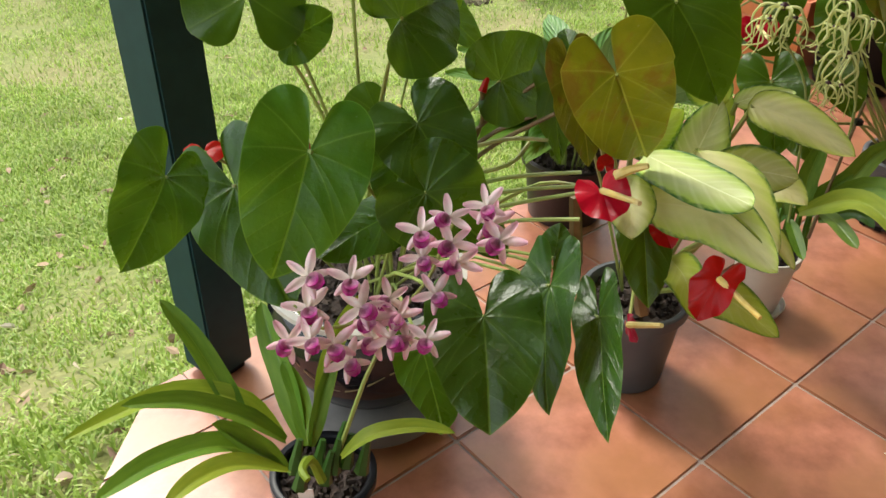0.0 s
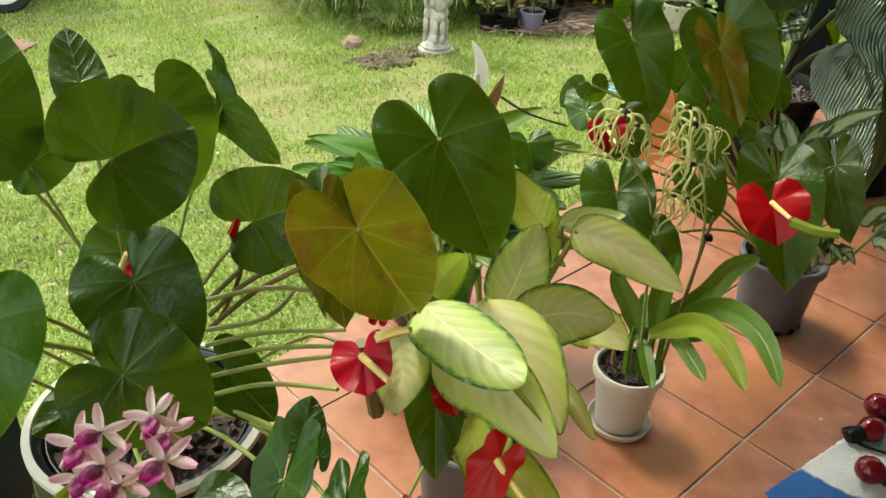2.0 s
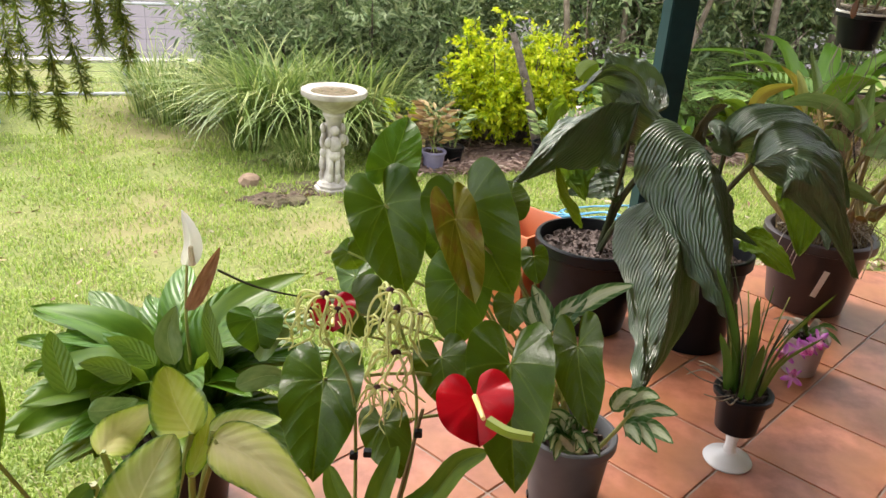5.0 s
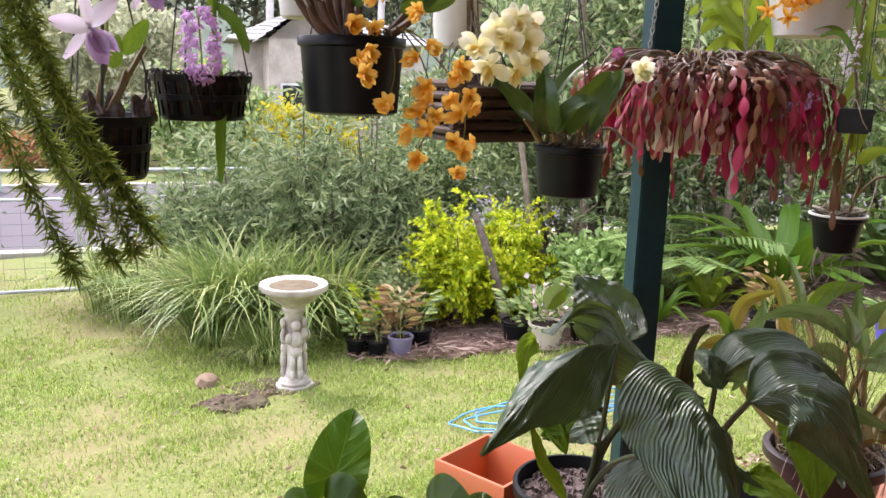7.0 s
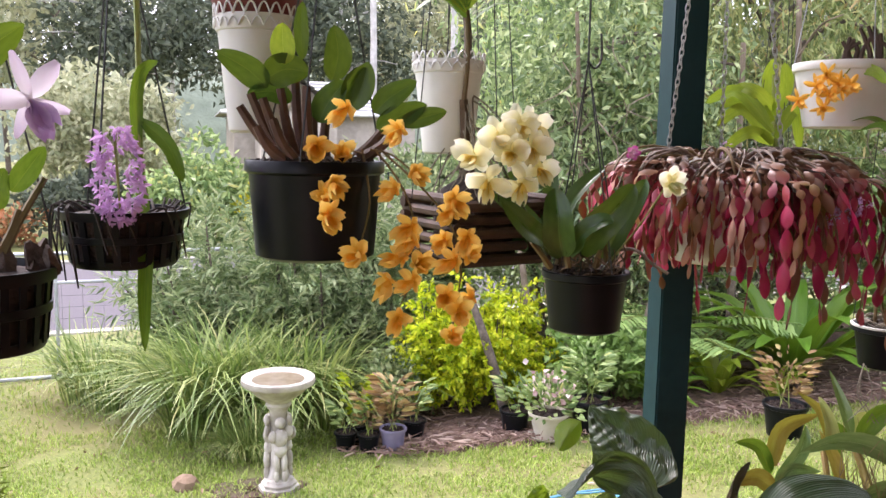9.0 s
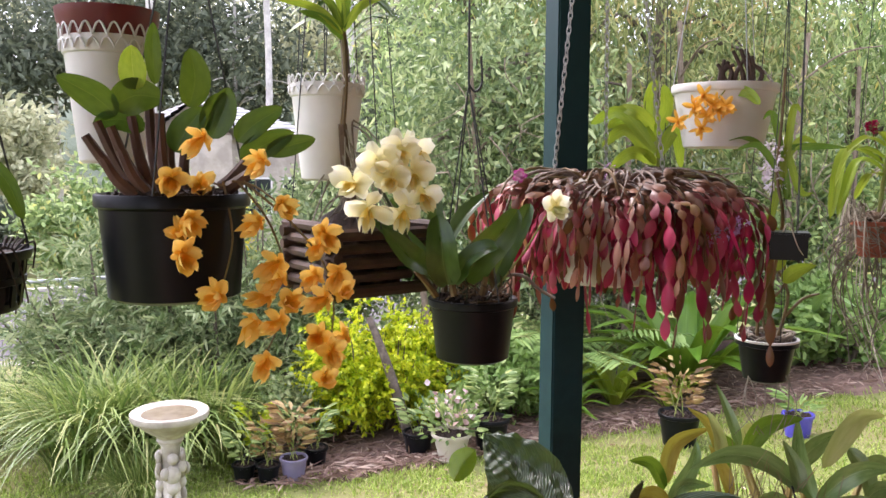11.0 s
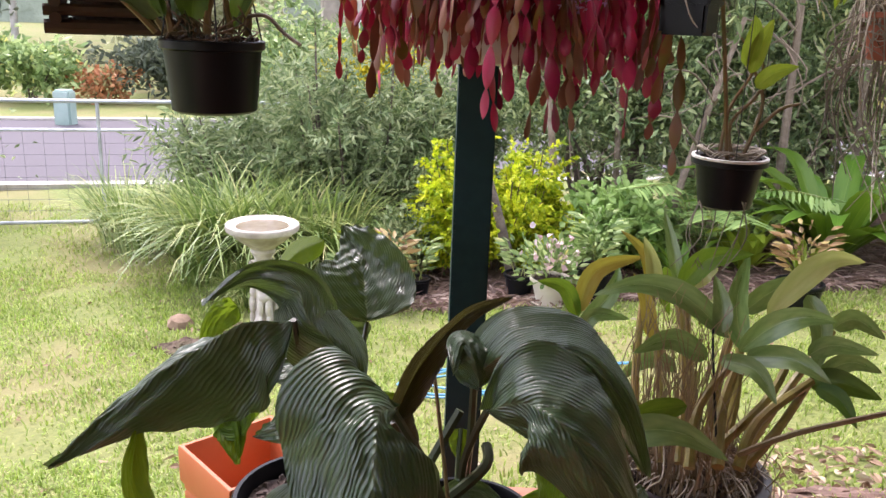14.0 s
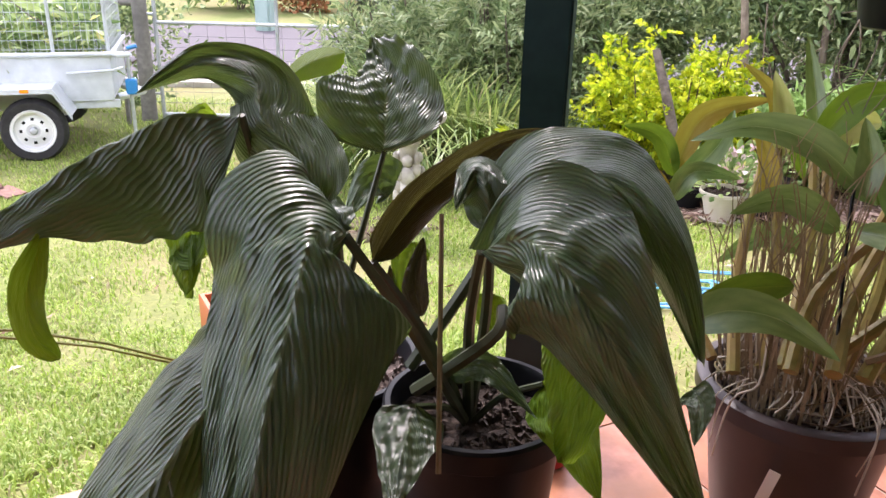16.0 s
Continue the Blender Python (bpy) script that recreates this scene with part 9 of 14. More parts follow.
nodding_flower(apricot, (0.838, 1.629, 1.282), (-1.136, -0.889, 0.375), 0.034, -21, m_orange, m_orange, 'apricot4')
nodding_flower(apricot, (0.859, 1.647, 1.272), (0.236, -0.983, 0.315), 0.037, -32, m_orange, m_orange, 'apricot5')
nodding_flower(apricot, (0.902, 1.607, 1.284), (-0.922, -0.738, -0.131), 0.035, -25, m_orange, m_orange, 'apricot0')
nodding_flower(apricot, (0.919, 1.626, 1.285), (0.059, -1.074, 0.613), 0.031, 23, m_orange, m_orange, 'apricot1')
nodding_flower(apricot, (0.821, 1.644, 1.253), (-0.802, -0.758, -0.476), 0.037, 34, m_orange, m_orange, 'apricot2')
nodding_flower(apricot, (0.85, 1.604, 1.258), (-0.9, -1.08, 0.003), 0.032, -15, m_orange, m_orange, 'apricot3')
nodding_flower(apricot, (0.892, 1.619, 1.237), (-0.163, -0.979, 0.071), 0.032, -25, m_orange, m_orange, 'apricot4')
nodding_flower(apricot, (0.925, 1.635, 1.229), (-1.088, -0.842, 0.286), 0.035, 25, m_orange, m_orange, 'apricot5')
nodding_flower(apricot, (0.904, 1.595, 1.222), (0.041, -0.843, 0.089), 0.033, 6, m_orange, m_orange, 'apricot0')
nodding_flower(apricot, (0.833, 1.615, 1.212), (-0.372, -1.243, -0.412), 0.032, -13, m_orange, m_orange, 'apricot1')
nodding_flower(apricot, (0.899, 1.627, 1.184), (0.047, -0.841, 0.287), 0.031, 6, m_orange, m_orange, 'apricot2')


def lace_band(plant, r, h):
    """A pierced scalloped collar: two rows of little arches round the rim."""
    bm = bmesh.new()
    n = 22
    for k in range(n):
        a0 = 2 * math.pi * k / n
        for row, (z, hh) in enumerate(((h - 0.002, 0.016), (h - 0.018, 0.012))):
            pts = []
            for q in range(7):
                a = a0 + 2 * math.pi / n * (q / 6 + 0.5 * row)
                pts.append(((r + 0.003) * math.cos(a), (r + 0.003) * math.sin(a), z + hh * math.sin(math.pi * q / 6)))
            tube(pts, 0.0016, 4, 1.0, bm)
    part("lace_collar", bm, m_white_gloss, plant, "pierced white scalloped collar")

lace_a = thing('lace_pot', 'tall white lace-edged hanging pot holding a maroon pot', 'hanging pot', (0.631, 1.852, 1.434))
pot(lace_a, 0.058, 0.042, 0.165, m_white_pot, fill=0.8, lip=0.001, n=48)
lace_band(lace_a, 0.058, 0.165)
wires(lace_a, (0.631, 1.852, 1.589), (0.631, 1.852, BEAM_Z), 0.0012, 3, 0.058)
part('inner_pot', lathe([(0.046, -0.1), (0.056, 0.0), (0.064, 0.02), (0.066, 0.036), (0.061, 0.036), (0.052, -0.02)], 40), m_maroon, lace_a, 'maroon inner pot', Matrix.Translation((0, 0, 0.165)))
lace_b = thing('lace_pot', 'tall white lace-edged hanging pot behind orchids', 'hanging pot', (0.945, 2.251, 1.403))
pot(lace_b, 0.068, 0.049, 0.18, m_white_pot, fill=0.8, lip=0.001, n=48)
lace_band(lace_b, 0.068, 0.18)
wires(lace_b, (0.945, 2.251, 1.573), (0.945, 2.251, BEAM_Z), 0.0012, 3, 0.068)

slat_basket = thing("slat_basket", "hanging orchid basket of stacked dark timber slats", "hanging plant", (1.0, 2.222, 1.195), turn=24)
for k in range(5):
    for s in (-1, 1):
        if k % 2 == 0:
            part("slat", tube([(-0.118, s * 0.085, 0.012 + 0.0255 * k), (0.118, s * 0.085, 0.012 + 0.0255 * k)], 0.0115, 8), m_wood_brown, slat_basket)
        part("slat", tube([(-0.118, s * 0.085, 0.012 + 0.0255 * k), (0.118, s * 0.085, 0.012 + 0.0255 * k)], 0.0095, 8), m_wood_brown, slat_basket)
        part("slat", tube([(s * 0.1, -0.105, 0.025 + 0.0255 * k), (s * 0.1, 0.105, 0.025 + 0.0255 * k)], 0.0095, 8), m_wood_brown, slat_basket)
part("base", box(bmesh.new(), -0.1, -0.085, 0, 0.1, 0.085, 0.01), m_wood_brown, slat_basket)
part("root_ball", lathe([(0.08, 0.01), (0.085, 0.1), (0.07, 0.14), (0.03, 0.165)], 18), m_soil, slat_basket, "mat of brown fibre and roots")

stem(slat_basket, [(0.992, 2.21, 1.335), (0.976, 2.205, 1.424), (0.969, 2.194, 1.507)], 0.011, m_fibre, "trunk", 0.8)
stem(slat_basket, [(0.969, 2.195, 1.497), (0.975, 2.188, 1.588), (0.969, 2.185, 1.687)], 0.0055, m_stalk_brown, "cane", 0.7)
strip(slat_basket, [(0.969, 2.178, 1.666), (0.923, 2.175, 1.708), (0.845, 2.174, 1.724)], 0.015, (-0.053, -0.983, -0.176), m_strap_lime, "strap", nu=3)
strip(slat_basket, [(0.969, 2.177, 1.676), (0.943, 2.171, 1.723), (0.884, 2.165, 1.767)], 0.015, (-0.066, -0.98, -0.186), m_strap, "strap", nu=3)
strip(slat_basket, [(0.971, 2.177, 1.676), (0.977, 2.168, 1.724), (0.987, 2.157, 1.771)], 0.015, (-0.089, -0.978, -0.186), m_strap, "strap", nu=3)
strip(slat_basket, [(0.969, 2.18, 1.657), (0.938, 2.177, 1.69), (0.893, 2.177, 1.703)], 0.015, (-0.063, -0.984, -0.164), m_strap, "strap", nu=3)
strip(slat_basket, [(0.971, 2.178, 1.671), (1.002, 2.167, 1.715), (1.052, 2.157, 1.735)], 0.015, (-0.105, -0.978, -0.181), m_strap_lime, "strap", nu=3)
strip(slat_basket, [(0.971, 2.176, 1.681), (0.962, 2.167, 1.733), (0.943, 2.159, 1.779)], 0.015, (-0.079, -0.978, -0.192), m_strap_lime, "strap", nu=3)
stem(slat_basket, [(0.976, 2.184, 1.496), (1.003, 2.171, 1.381), (1.051, 2.142, 1.331)], 0.0018, m_root, "root", 0.6)
stem(slat_basket, [(0.98, 2.184, 1.474), (1.017, 2.17, 1.404), (1.024, 2.146, 1.324)], 0.0018, m_root, "root", 0.6)
stem(slat_basket, [(0.979, 2.184, 1.409), (0.977, 2.174, 1.388), (0.993, 2.149, 1.325)], 0.0018, m_root, "root", 0.6)
stem(slat_basket, [(0.971, 2.185, 1.41), (1.006, 2.172, 1.411), (0.994, 2.149, 1.325)], 0.0018, m_root, "root", 0.6)
stem(slat_basket, [(0.972, 2.185, 1.467), (1.011, 2.17, 1.381), (1.051, 2.143, 1.333)], 0.0018, m_root, "root", 0.6)
stem(slat_basket, [(0.977, 2.185, 1.412), (1.017, 2.17, 1.381), (1.004, 2.149, 1.341)], 0.0018, m_root, "root", 0.6)
stem(slat_basket, [(0.974, 2.185, 1.41), (0.985, 2.174, 1.405), (0.94, 2.154, 1.332)], 0.0018, m_root, "root", 0.6)
stem(slat_basket, [(0.973, 2.185, 1.484), (0.969, 2.174, 1.365), (0.947, 2.154, 1.345)], 0.0018, m_root, "root", 0.6)
stem(slat_basket, [(0.974, 2.185, 1.468), (1.007, 2.17, 1.361), (1, 2.15, 1.343)], 0.0018, m_root, "root", 0.6)
stem(slat_basket, [(0.977, 2.185, 1.42), (1.019, 2.17, 1.407), (1.056, 2.142, 1.336)], 0.0018, m_root, "root", 0.6)
stem(slat_basket, [(0.972, 2.185, 1.416), (1.009, 2.17, 1.368), (0.999, 2.149, 1.334)], 0.0018, m_root, "root", 0.6)
stem(slat_basket, [(0.98, 2.184, 1.402), (1.006, 2.17, 1.368), (0.968, 2.152, 1.335)], 0.0018, m_root, "root", 0.6)
stem(slat_basket, [(0.969, 2.186, 1.449), (0.999, 2.171, 1.362), (1.047, 2.143, 1.326)], 0.0018, m_root, "root", 0.6)
stem(slat_basket, [(0.975, 2.185, 1.408), (0.957, 2.175, 1.378), (0.94, 2.155, 1.353)], 0.0018, m_root, "root", 0.6)
stem(slat_basket, [(0.978, 2.185, 1.429), (1.016, 2.17, 1.399), (1.055, 2.142, 1.329)], 0.0018, m_root, "root", 0.6)
stem(slat_basket, [(0.975, 2.185, 1.464), (1.002, 2.172, 1.403), (0.989, 2.151, 1.344)], 0.0018, m_root, "root", 0.6)
wires(slat_basket, (0.983, 2.226, 1.319), (0.983, 2.226, BEAM_Z), 0.0012, 4, 0.12)
stem(slat_basket, [(0.977, 2.233, 1.35), (0.974, 2.235, 1.477), (0.978, 2.215, 1.611), (0.969, 2.197, 1.679)], 0.01, m_bark, "stem", 0.7)
strip(slat_basket, [(0.97, 2.205, 1.689), (1.015, 2.183, 1.732), (1.06, 2.173, 1.696)], 0.021, (-0.033, -0.293, 0.943), m_strap, "strap", nu=2)
strip(slat_basket, [(0.97, 2.206, 1.687), (0.943, 2.19, 1.728), (0.917, 2.187, 1.695)], 0.021, (-0.02, -0.294, 0.944), m_strap, "strap", nu=2)
strip(slat_basket, [(0.97, 2.206, 1.685), (0.931, 2.191, 1.726), (0.893, 2.191, 1.683)], 0.021, (-0.017, -0.294, 0.944), m_strap, "strap", nu=2)
strip(slat_basket, [(0.97, 2.211, 1.652), (0.921, 2.198, 1.693), (0.872, 2.194, 1.666)], 0.021, (-0.015, -0.296, 0.951), m_strap, "strap", nu=2)
strip(slat_basket, [(0.97, 2.211, 1.652), (1.011, 2.19, 1.696), (1.052, 2.175, 1.693)], 0.021, (-0.033, -0.294, 0.95), m_strap, "strap", nu=2)
strip(slat_basket, [(0.97, 2.206, 1.687), (0.923, 2.191, 1.728), (0.876, 2.189, 1.694)], 0.021, (-0.016, -0.294, 0.944), m_strap, "strap", nu=2)
strip(slat_basket, [(0.97, 2.205, 1.688), (0.995, 2.185, 1.73), (1.019, 2.171, 1.737)], 0.021, (-0.03, -0.293, 0.944), m_strap, "strap", nu=2)
strip(slat_basket, [(0.97, 2.21, 1.659), (1.03, 2.186, 1.703), (1.09, 2.171, 1.684)], 0.021, (-0.036, -0.293, 0.949), m_strap, "strap", nu=2)
strip(slat_basket, [(0.97, 2.211, 1.652), (1.028, 2.188, 1.696), (1.085, 2.167, 1.709)], 0.021, (-0.036, -0.294, 0.95), m_strap, "strap", nu=2)
strip(slat_basket, [(0.97, 2.208, 1.674), (0.928, 2.194, 1.715), (0.887, 2.186, 1.708)], 0.021, (-0.017, -0.295, 0.947), m_strap, "strap", nu=2)
strip(slat_basket, [(0.97, 2.205, 1.688), (1.016, 2.183, 1.731), (1.062, 2.164, 1.743)], 0.021, (-0.034, -0.293, 0.943), m_strap, "strap", nu=2)
strip(slat_basket, [(0.97, 2.212, 1.64), (1.029, 2.19, 1.684), (1.088, 2.173, 1.673)], 0.021, (-0.036, -0.294, 0.952), m_strap, "strap", nu=2)
strip(slat_basket, [(0.97, 2.205, 1.688), (1.02, 2.183, 1.731), (1.07, 2.172, 1.694)], 0.021, (-0.034, -0.293, 0.944), m_strap, "strap", nu=2)
strip(slat_basket, [(0.97, 2.205, 1.693), (1.015, 2.182, 1.736), (1.06, 2.171, 1.709)], 0.021, (-0.033, -0.293, 0.942), m_strap, "strap", nu=2)
stem(slat_basket, [(0.974, 2.223, 1.525), (1.018, 2.2, 1.495), (1.083, 2.182, 1.424)], 0.0022, m_root, "root", 0.6)
stem(slat_basket, [(0.988, 2.224, 1.459), (1.045, 2.198, 1.432), (1.088, 2.179, 1.364)], 0.0022, m_root, "root", 0.6)
stem(slat_basket, [(0.979, 2.225, 1.438), (1.023, 2.2, 1.428), (1.066, 2.183, 1.376)], 0.0022, m_root, "root", 0.6)
stem(slat_basket, [(0.993, 2.224, 1.417), (0.977, 2.204, 1.381), (0.978, 2.189, 1.304)], 0.0022, m_root, "root", 0.6)
stem(slat_basket, [(0.972, 2.224, 1.513), (1.011, 2.201, 1.491), (1.052, 2.186, 1.428)], 0.0022, m_root, "root", 0.6)
stem(slat_basket, [(0.979, 2.224, 1.382), (1.015, 2.2, 1.37), (1.041, 2.183, 1.316)], 0.0022, m_root, "root", 0.6)
stem(slat_basket, [(0.983, 2.224, 1.414), (1.034, 2.198, 1.391), (1.079, 2.179, 1.327)], 0.0022, m_root, "root", 0.6)
stem(slat_basket, [(0.963, 2.225, 1.378), (0.97, 2.204, 1.364), (0.977, 2.189, 1.307)], 0.0022, m_root, "root", 0.6)
stem(slat_basket, [(0.968, 2.224, 1.507), (0.95, 2.205, 1.51), (0.935, 2.198, 1.473)], 0.0022, m_root, "root", 0.6)
stem(slat_basket, [(0.971, 2.226, 1.421), (0.97, 2.205, 1.414), (0.974, 2.194, 1.366)], 0.0022, m_root, "root", 0.6)
stem(slat_basket, [(0.977, 2.225, 1.426), (0.941, 2.207, 1.394), (0.909, 2.195, 1.32)], 0.0022, m_root, "root", 0.6)
stem(slat_basket, [(0.965, 2.225, 1.376), (0.936, 2.206, 1.352), (0.901, 2.192, 1.287)], 0.0022, m_root, "root", 0.6)
stem(slat_basket, [(0.973, 2.225, 1.439), (0.952, 2.207, 1.422), (0.927, 2.197, 1.364)], 0.0022, m_root, "root", 0.6)
stem(slat_basket, [(0.986, 2.224, 1.45), (0.95, 2.207, 1.432), (0.907, 2.198, 1.373)], 0.0022, m_root, "root", 0.6)
stem(slat_basket, [(0.972, 2.224, 1.506), (0.974, 2.205, 1.471), (0.965, 2.195, 1.396)], 0.0022, m_root, "root", 0.6)
stem(slat_basket, [(0.992, 2.221, 1.527), (0.988, 2.203, 1.497), (0.993, 2.193, 1.426)], 0.0022, m_root, "root", 0.6)
creamy = thing('cream_orchid', 'hanging orchid with a cream-yellow flower cluster in a black pot', 'hanging plant', (1.194, 2.099, 1.084))
pot(creamy, 0.077, 0.066, 0.112, m_black, fill=0.92, lip=0.004)
wires(creamy, (1.194, 2.099, 1.196), (1.187, 2.114, 1.576), 0.0014, 4, 0.076)
hook(creamy, (1.187, 2.114, 1.576), BEAM_Z)
strip(creamy, [(1.12, 2.066, 1.23), (1.102, 2.043, 1.251), (1.066, 2.015, 1.279), (1.017, 2.003, 1.332)], 0.046, (-0.3, -0.75, 0.6), m_orchid_deep, "strap", fold=0.45, nv=16)
strip(creamy, [(1.114, 2.105, 1.226), (1.091, 2.124, 1.275), (1.053, 2.126, 1.31), (1.014, 2.117, 1.335)], 0.042, (-0.2, -0.8, 0.5), m_orchid_deep, "strap", fold=0.45, nv=16)
strip(creamy, [(1.135, 2.038, 1.229), (1.123, 2.017, 1.264), (1.117, 2.007, 1.304), (1.114, 2.028, 1.35)], 0.056, (-0.3, -0.93, 0.1), m_orchid_deep, "strap", fold=0.45, nv=16)
strip(creamy, [(1.143, 2.09, 1.225), (1.149, 2.095, 1.29), (1.18, 2.101, 1.342), (1.225, 2.106, 1.384)], 0.044, (-0.75, -0.45, 0.5), m_orchid_deep, "strap", fold=0.45, nv=16)
strip(creamy, [(1.171, 2.075, 1.227), (1.189, 2.05, 1.271), (1.226, 2.036, 1.314), (1.259, 2.04, 1.358)], 0.06, (0.1, -0.97, 0.2), m_orchid_deep, "strap", fold=0.45, nv=16)
strip(creamy, [(1.229, 2.102, 1.216), (1.251, 2.098, 1.27), (1.283, 2.103, 1.327), (1.305, 2.114, 1.364)], 0.04, (-0.1, -0.9, 0.35), m_orchid_deep, "strap", fold=0.45, nv=16)
strip(creamy, [(1.123, 2.148, 1.223), (1.139, 2.175, 1.297), (1.144, 2.186, 1.351), (1.142, 2.195, 1.395)], 0.034, (-0.5, -0.8, 0.1), m_orchid_deep, "strap", fold=0.45, nv=16)
strip(creamy, [(1.145, 2.03, 1.232), (1.16, 2.005, 1.273), (1.187, 1.99, 1.294), (1.208, 1.983, 1.297)], 0.036, (0.1, -0.7, 0.7), m_orchid_deep, "strap", fold=0.45, nv=16)
strip(creamy, [(1.093, 2.162, 1.222), (1.057, 2.199, 1.286), (1.068, 2.222, 1.341), (1.077, 2.224, 1.374)], 0.04, (-0.3, -0.93, 0.1), m_orchid_deep, "strap", fold=0.45, nv=16)
stem(creamy, [(1.119, 2.063, 1.206), (1.1, 2.051, 1.23), (1.078, 2.038, 1.254)], 0.0065, m_stalk_brown, "pseudobulb", 0.6)
stem(creamy, [(1.123, 2.095, 1.203), (1.104, 2.093, 1.233), (1.086, 2.091, 1.262)], 0.0065, m_stalk_brown, "pseudobulb", 0.6)
stem(creamy, [(1.149, 2.049, 1.207), (1.142, 2.05, 1.241), (1.133, 2.05, 1.27)], 0.0065, m_stalk_brown, "pseudobulb", 0.6)
stem(creamy, [(1.167, 2.092, 1.203), (1.173, 2.096, 1.238), (1.182, 2.099, 1.269)], 0.0065, m_stalk_brown, "pseudobulb", 0.6)
stem(creamy, [(1.2, 2.057, 1.207), (1.205, 2.05, 1.237), (1.213, 2.053, 1.263)], 0.0065, m_stalk_brown, "pseudobulb", 0.6)
stem(creamy, [(1.244, 2.113, 1.202), (1.248, 2.116, 1.233), (1.242, 2.117, 1.263)], 0.0065, m_stalk_brown, "pseudobulb", 0.6)
stem(creamy, [(1.231, 2.081, 1.205), (1.223, 2.083, 1.24), (1.222, 2.085, 1.27)], 0.0065, m_stalk_brown, "pseudobulb", 0.6)
stem(creamy, [(1.148, 2.13, 1.2), (1.152, 2.144, 1.244), (1.144, 2.155, 1.279)], 0.0065, m_stalk_brown, "pseudobulb", 0.6)
stem(creamy, [(1.118, 2.085, 1.225), (1.074, 2.09, 1.306), (1.039, 2.092, 1.369), (1.026, 2.087, 1.397)], 0.003, m_stalk_dark, "flower_stem", 0.8)
stem(creamy, [(1.237, 2.093, 1.213), (1.284, 2.072, 1.284), (1.323, 2.055, 1.357)], 0.0022, m_stalk, "flower_stem", 0.8)
stem(creamy, [(1.241, 2.105, 1.231), (1.282, 2.089, 1.235), (1.313, 2.079, 1.21), (1.34, 2.069, 1.194)], 0.0035, m_twig, "dry_cane", 0.8)
ruffled_flower(creamy, (0.998, 2.039, 1.364), (-0.53, -0.95, -0.33), 0.072, -25)
ruffled_flower(creamy, (1.061, 2.056, 1.358), (0.00, -0.95, -0.36), 0.072, 12)
ruffled_flower(creamy, (1.082, 2.069, 1.419), (0.16, -0.95, -0.11), 0.072, -1)
ruffled_flower(creamy, (1.04, 2.039, 1.411), (-0.23, -0.95, -0.13), 0.072, -14)
ruffled_flower(creamy, (1.015, 2.061, 1.436), (-0.38, -0.95, -0.03), 0.072, 23)
ruffled_flower(creamy, (1.098, 2.095, 1.384), (0.34, -0.95, -0.26), 0.072, 10)
ruffled_flower(creamy, (1.052, 2.08, 1.458), (-0.07, -0.95, 0.05), 0.072, -3)
ruffled_flower(creamy, (0.981, 2.075, 1.402), (-0.60, -0.95, -0.17), 0.072, -16)
ruffled_flower(creamy, (1.082, 2.107, 1.464), (0.21, -0.95, 0.06), 0.072, 21)
round_flower(creamy, (1.326, 2.045, 1.361), (0.3, -0.9, 0.042), 0.062, 0, m_cream, m_octopus, "greenish")
g_moss = random.Random(3)
for k in range(46):
    a, r, q = g_moss.uniform(0, 6.283), g_moss.uniform(0.02, 0.065), []
    h = 1.185
    for i in range(4):
        q.append((1.194 + r * math.cos(a), 2.099 + r * math.sin(a), h))
        a, r, h = a + g_moss.uniform(-0.7, 0.9), min(0.07, r * g_moss.uniform(0.8, 1.3)), h + g_moss.uniform(0.0, 0.028)
    stem(creamy, q, g_moss.uniform(0.001, 0.0026), m_fibre if k % 3 else m_stalk_dark, "root", 0.7)

fishbone = thing("forest_cactus", "hanging forest cactus with trailing red jointed stems, white pot", "hanging plant", (1.627, 2.520, 1.154))
pot(fishbone, 0.15, 0.11, 0.2, m_white_pot, fill=0.9)


def segment_strand(points, size, material, plant, stretch=1.9):
    """A trailing stem of flat oval joints, each pinched to a thin neck where it meets the next."""
    raw = curve_points(points, 12 * (len(points) - 1))
    length = sum((b - a).length for a, b in zip(raw, raw[1:]))
    joints = max(2, round(length / (size * stretch * rnd.uniform(0.85, 1.2))))
    spine = curve_points(points, 7 * joints)
    turn = [rnd.uniform(-1.2, 1.2) for k in range(joints + 1)]
    wide = [rnd.uniform(0.7, 1.15) for k in range(joints + 1)]
    bm = bmesh.new()
    n = len(spine) - 1
    rows = []
    inv = plant.matrix_basis.inverted()
    side = Vector((rnd.uniform(-1, 1), rnd.uniform(-1, 1), 0)).normalized()
    for i, p in enumerate(spine):
        d = (spine[min(i + 1, n)] - spine[max(i - 1, 0)]).normalized()
        k, ph = i // 7, (i % 7) / 7
        s = (side - d * side.dot(d)).normalized()
        s = Matrix.Rotation(turn[k] + 0.5 * (turn[min(k + 1, joints)] - turn[k]) * ph, 3, d) @ s
        u = d.cross(s)
        w = size * (0.14 + 0.9 * wide[k] * (0.0, 0.5, 0.83, 1.0, 0.98, 0.82, 0.5)[i % 7])
        rows.append([bm.verts.new(inv @ (p + s * (w * math.cos(q * 1.0472) * 0.5) + u * (w * 0.11 * math.sin(q * 1.0472)))) for q in range(6)])
    for a, b in zip(rows, rows[1:]):
        for q in range(6):
            bm.faces.new((a[q], a[(q + 1) % 6], b[(q + 1) % 6], b[q]))
    bm.faces.new(rows[0][::-1])
    bm.faces.new(rows[-1])
    return part("trailing_stem", bm, material, plant)


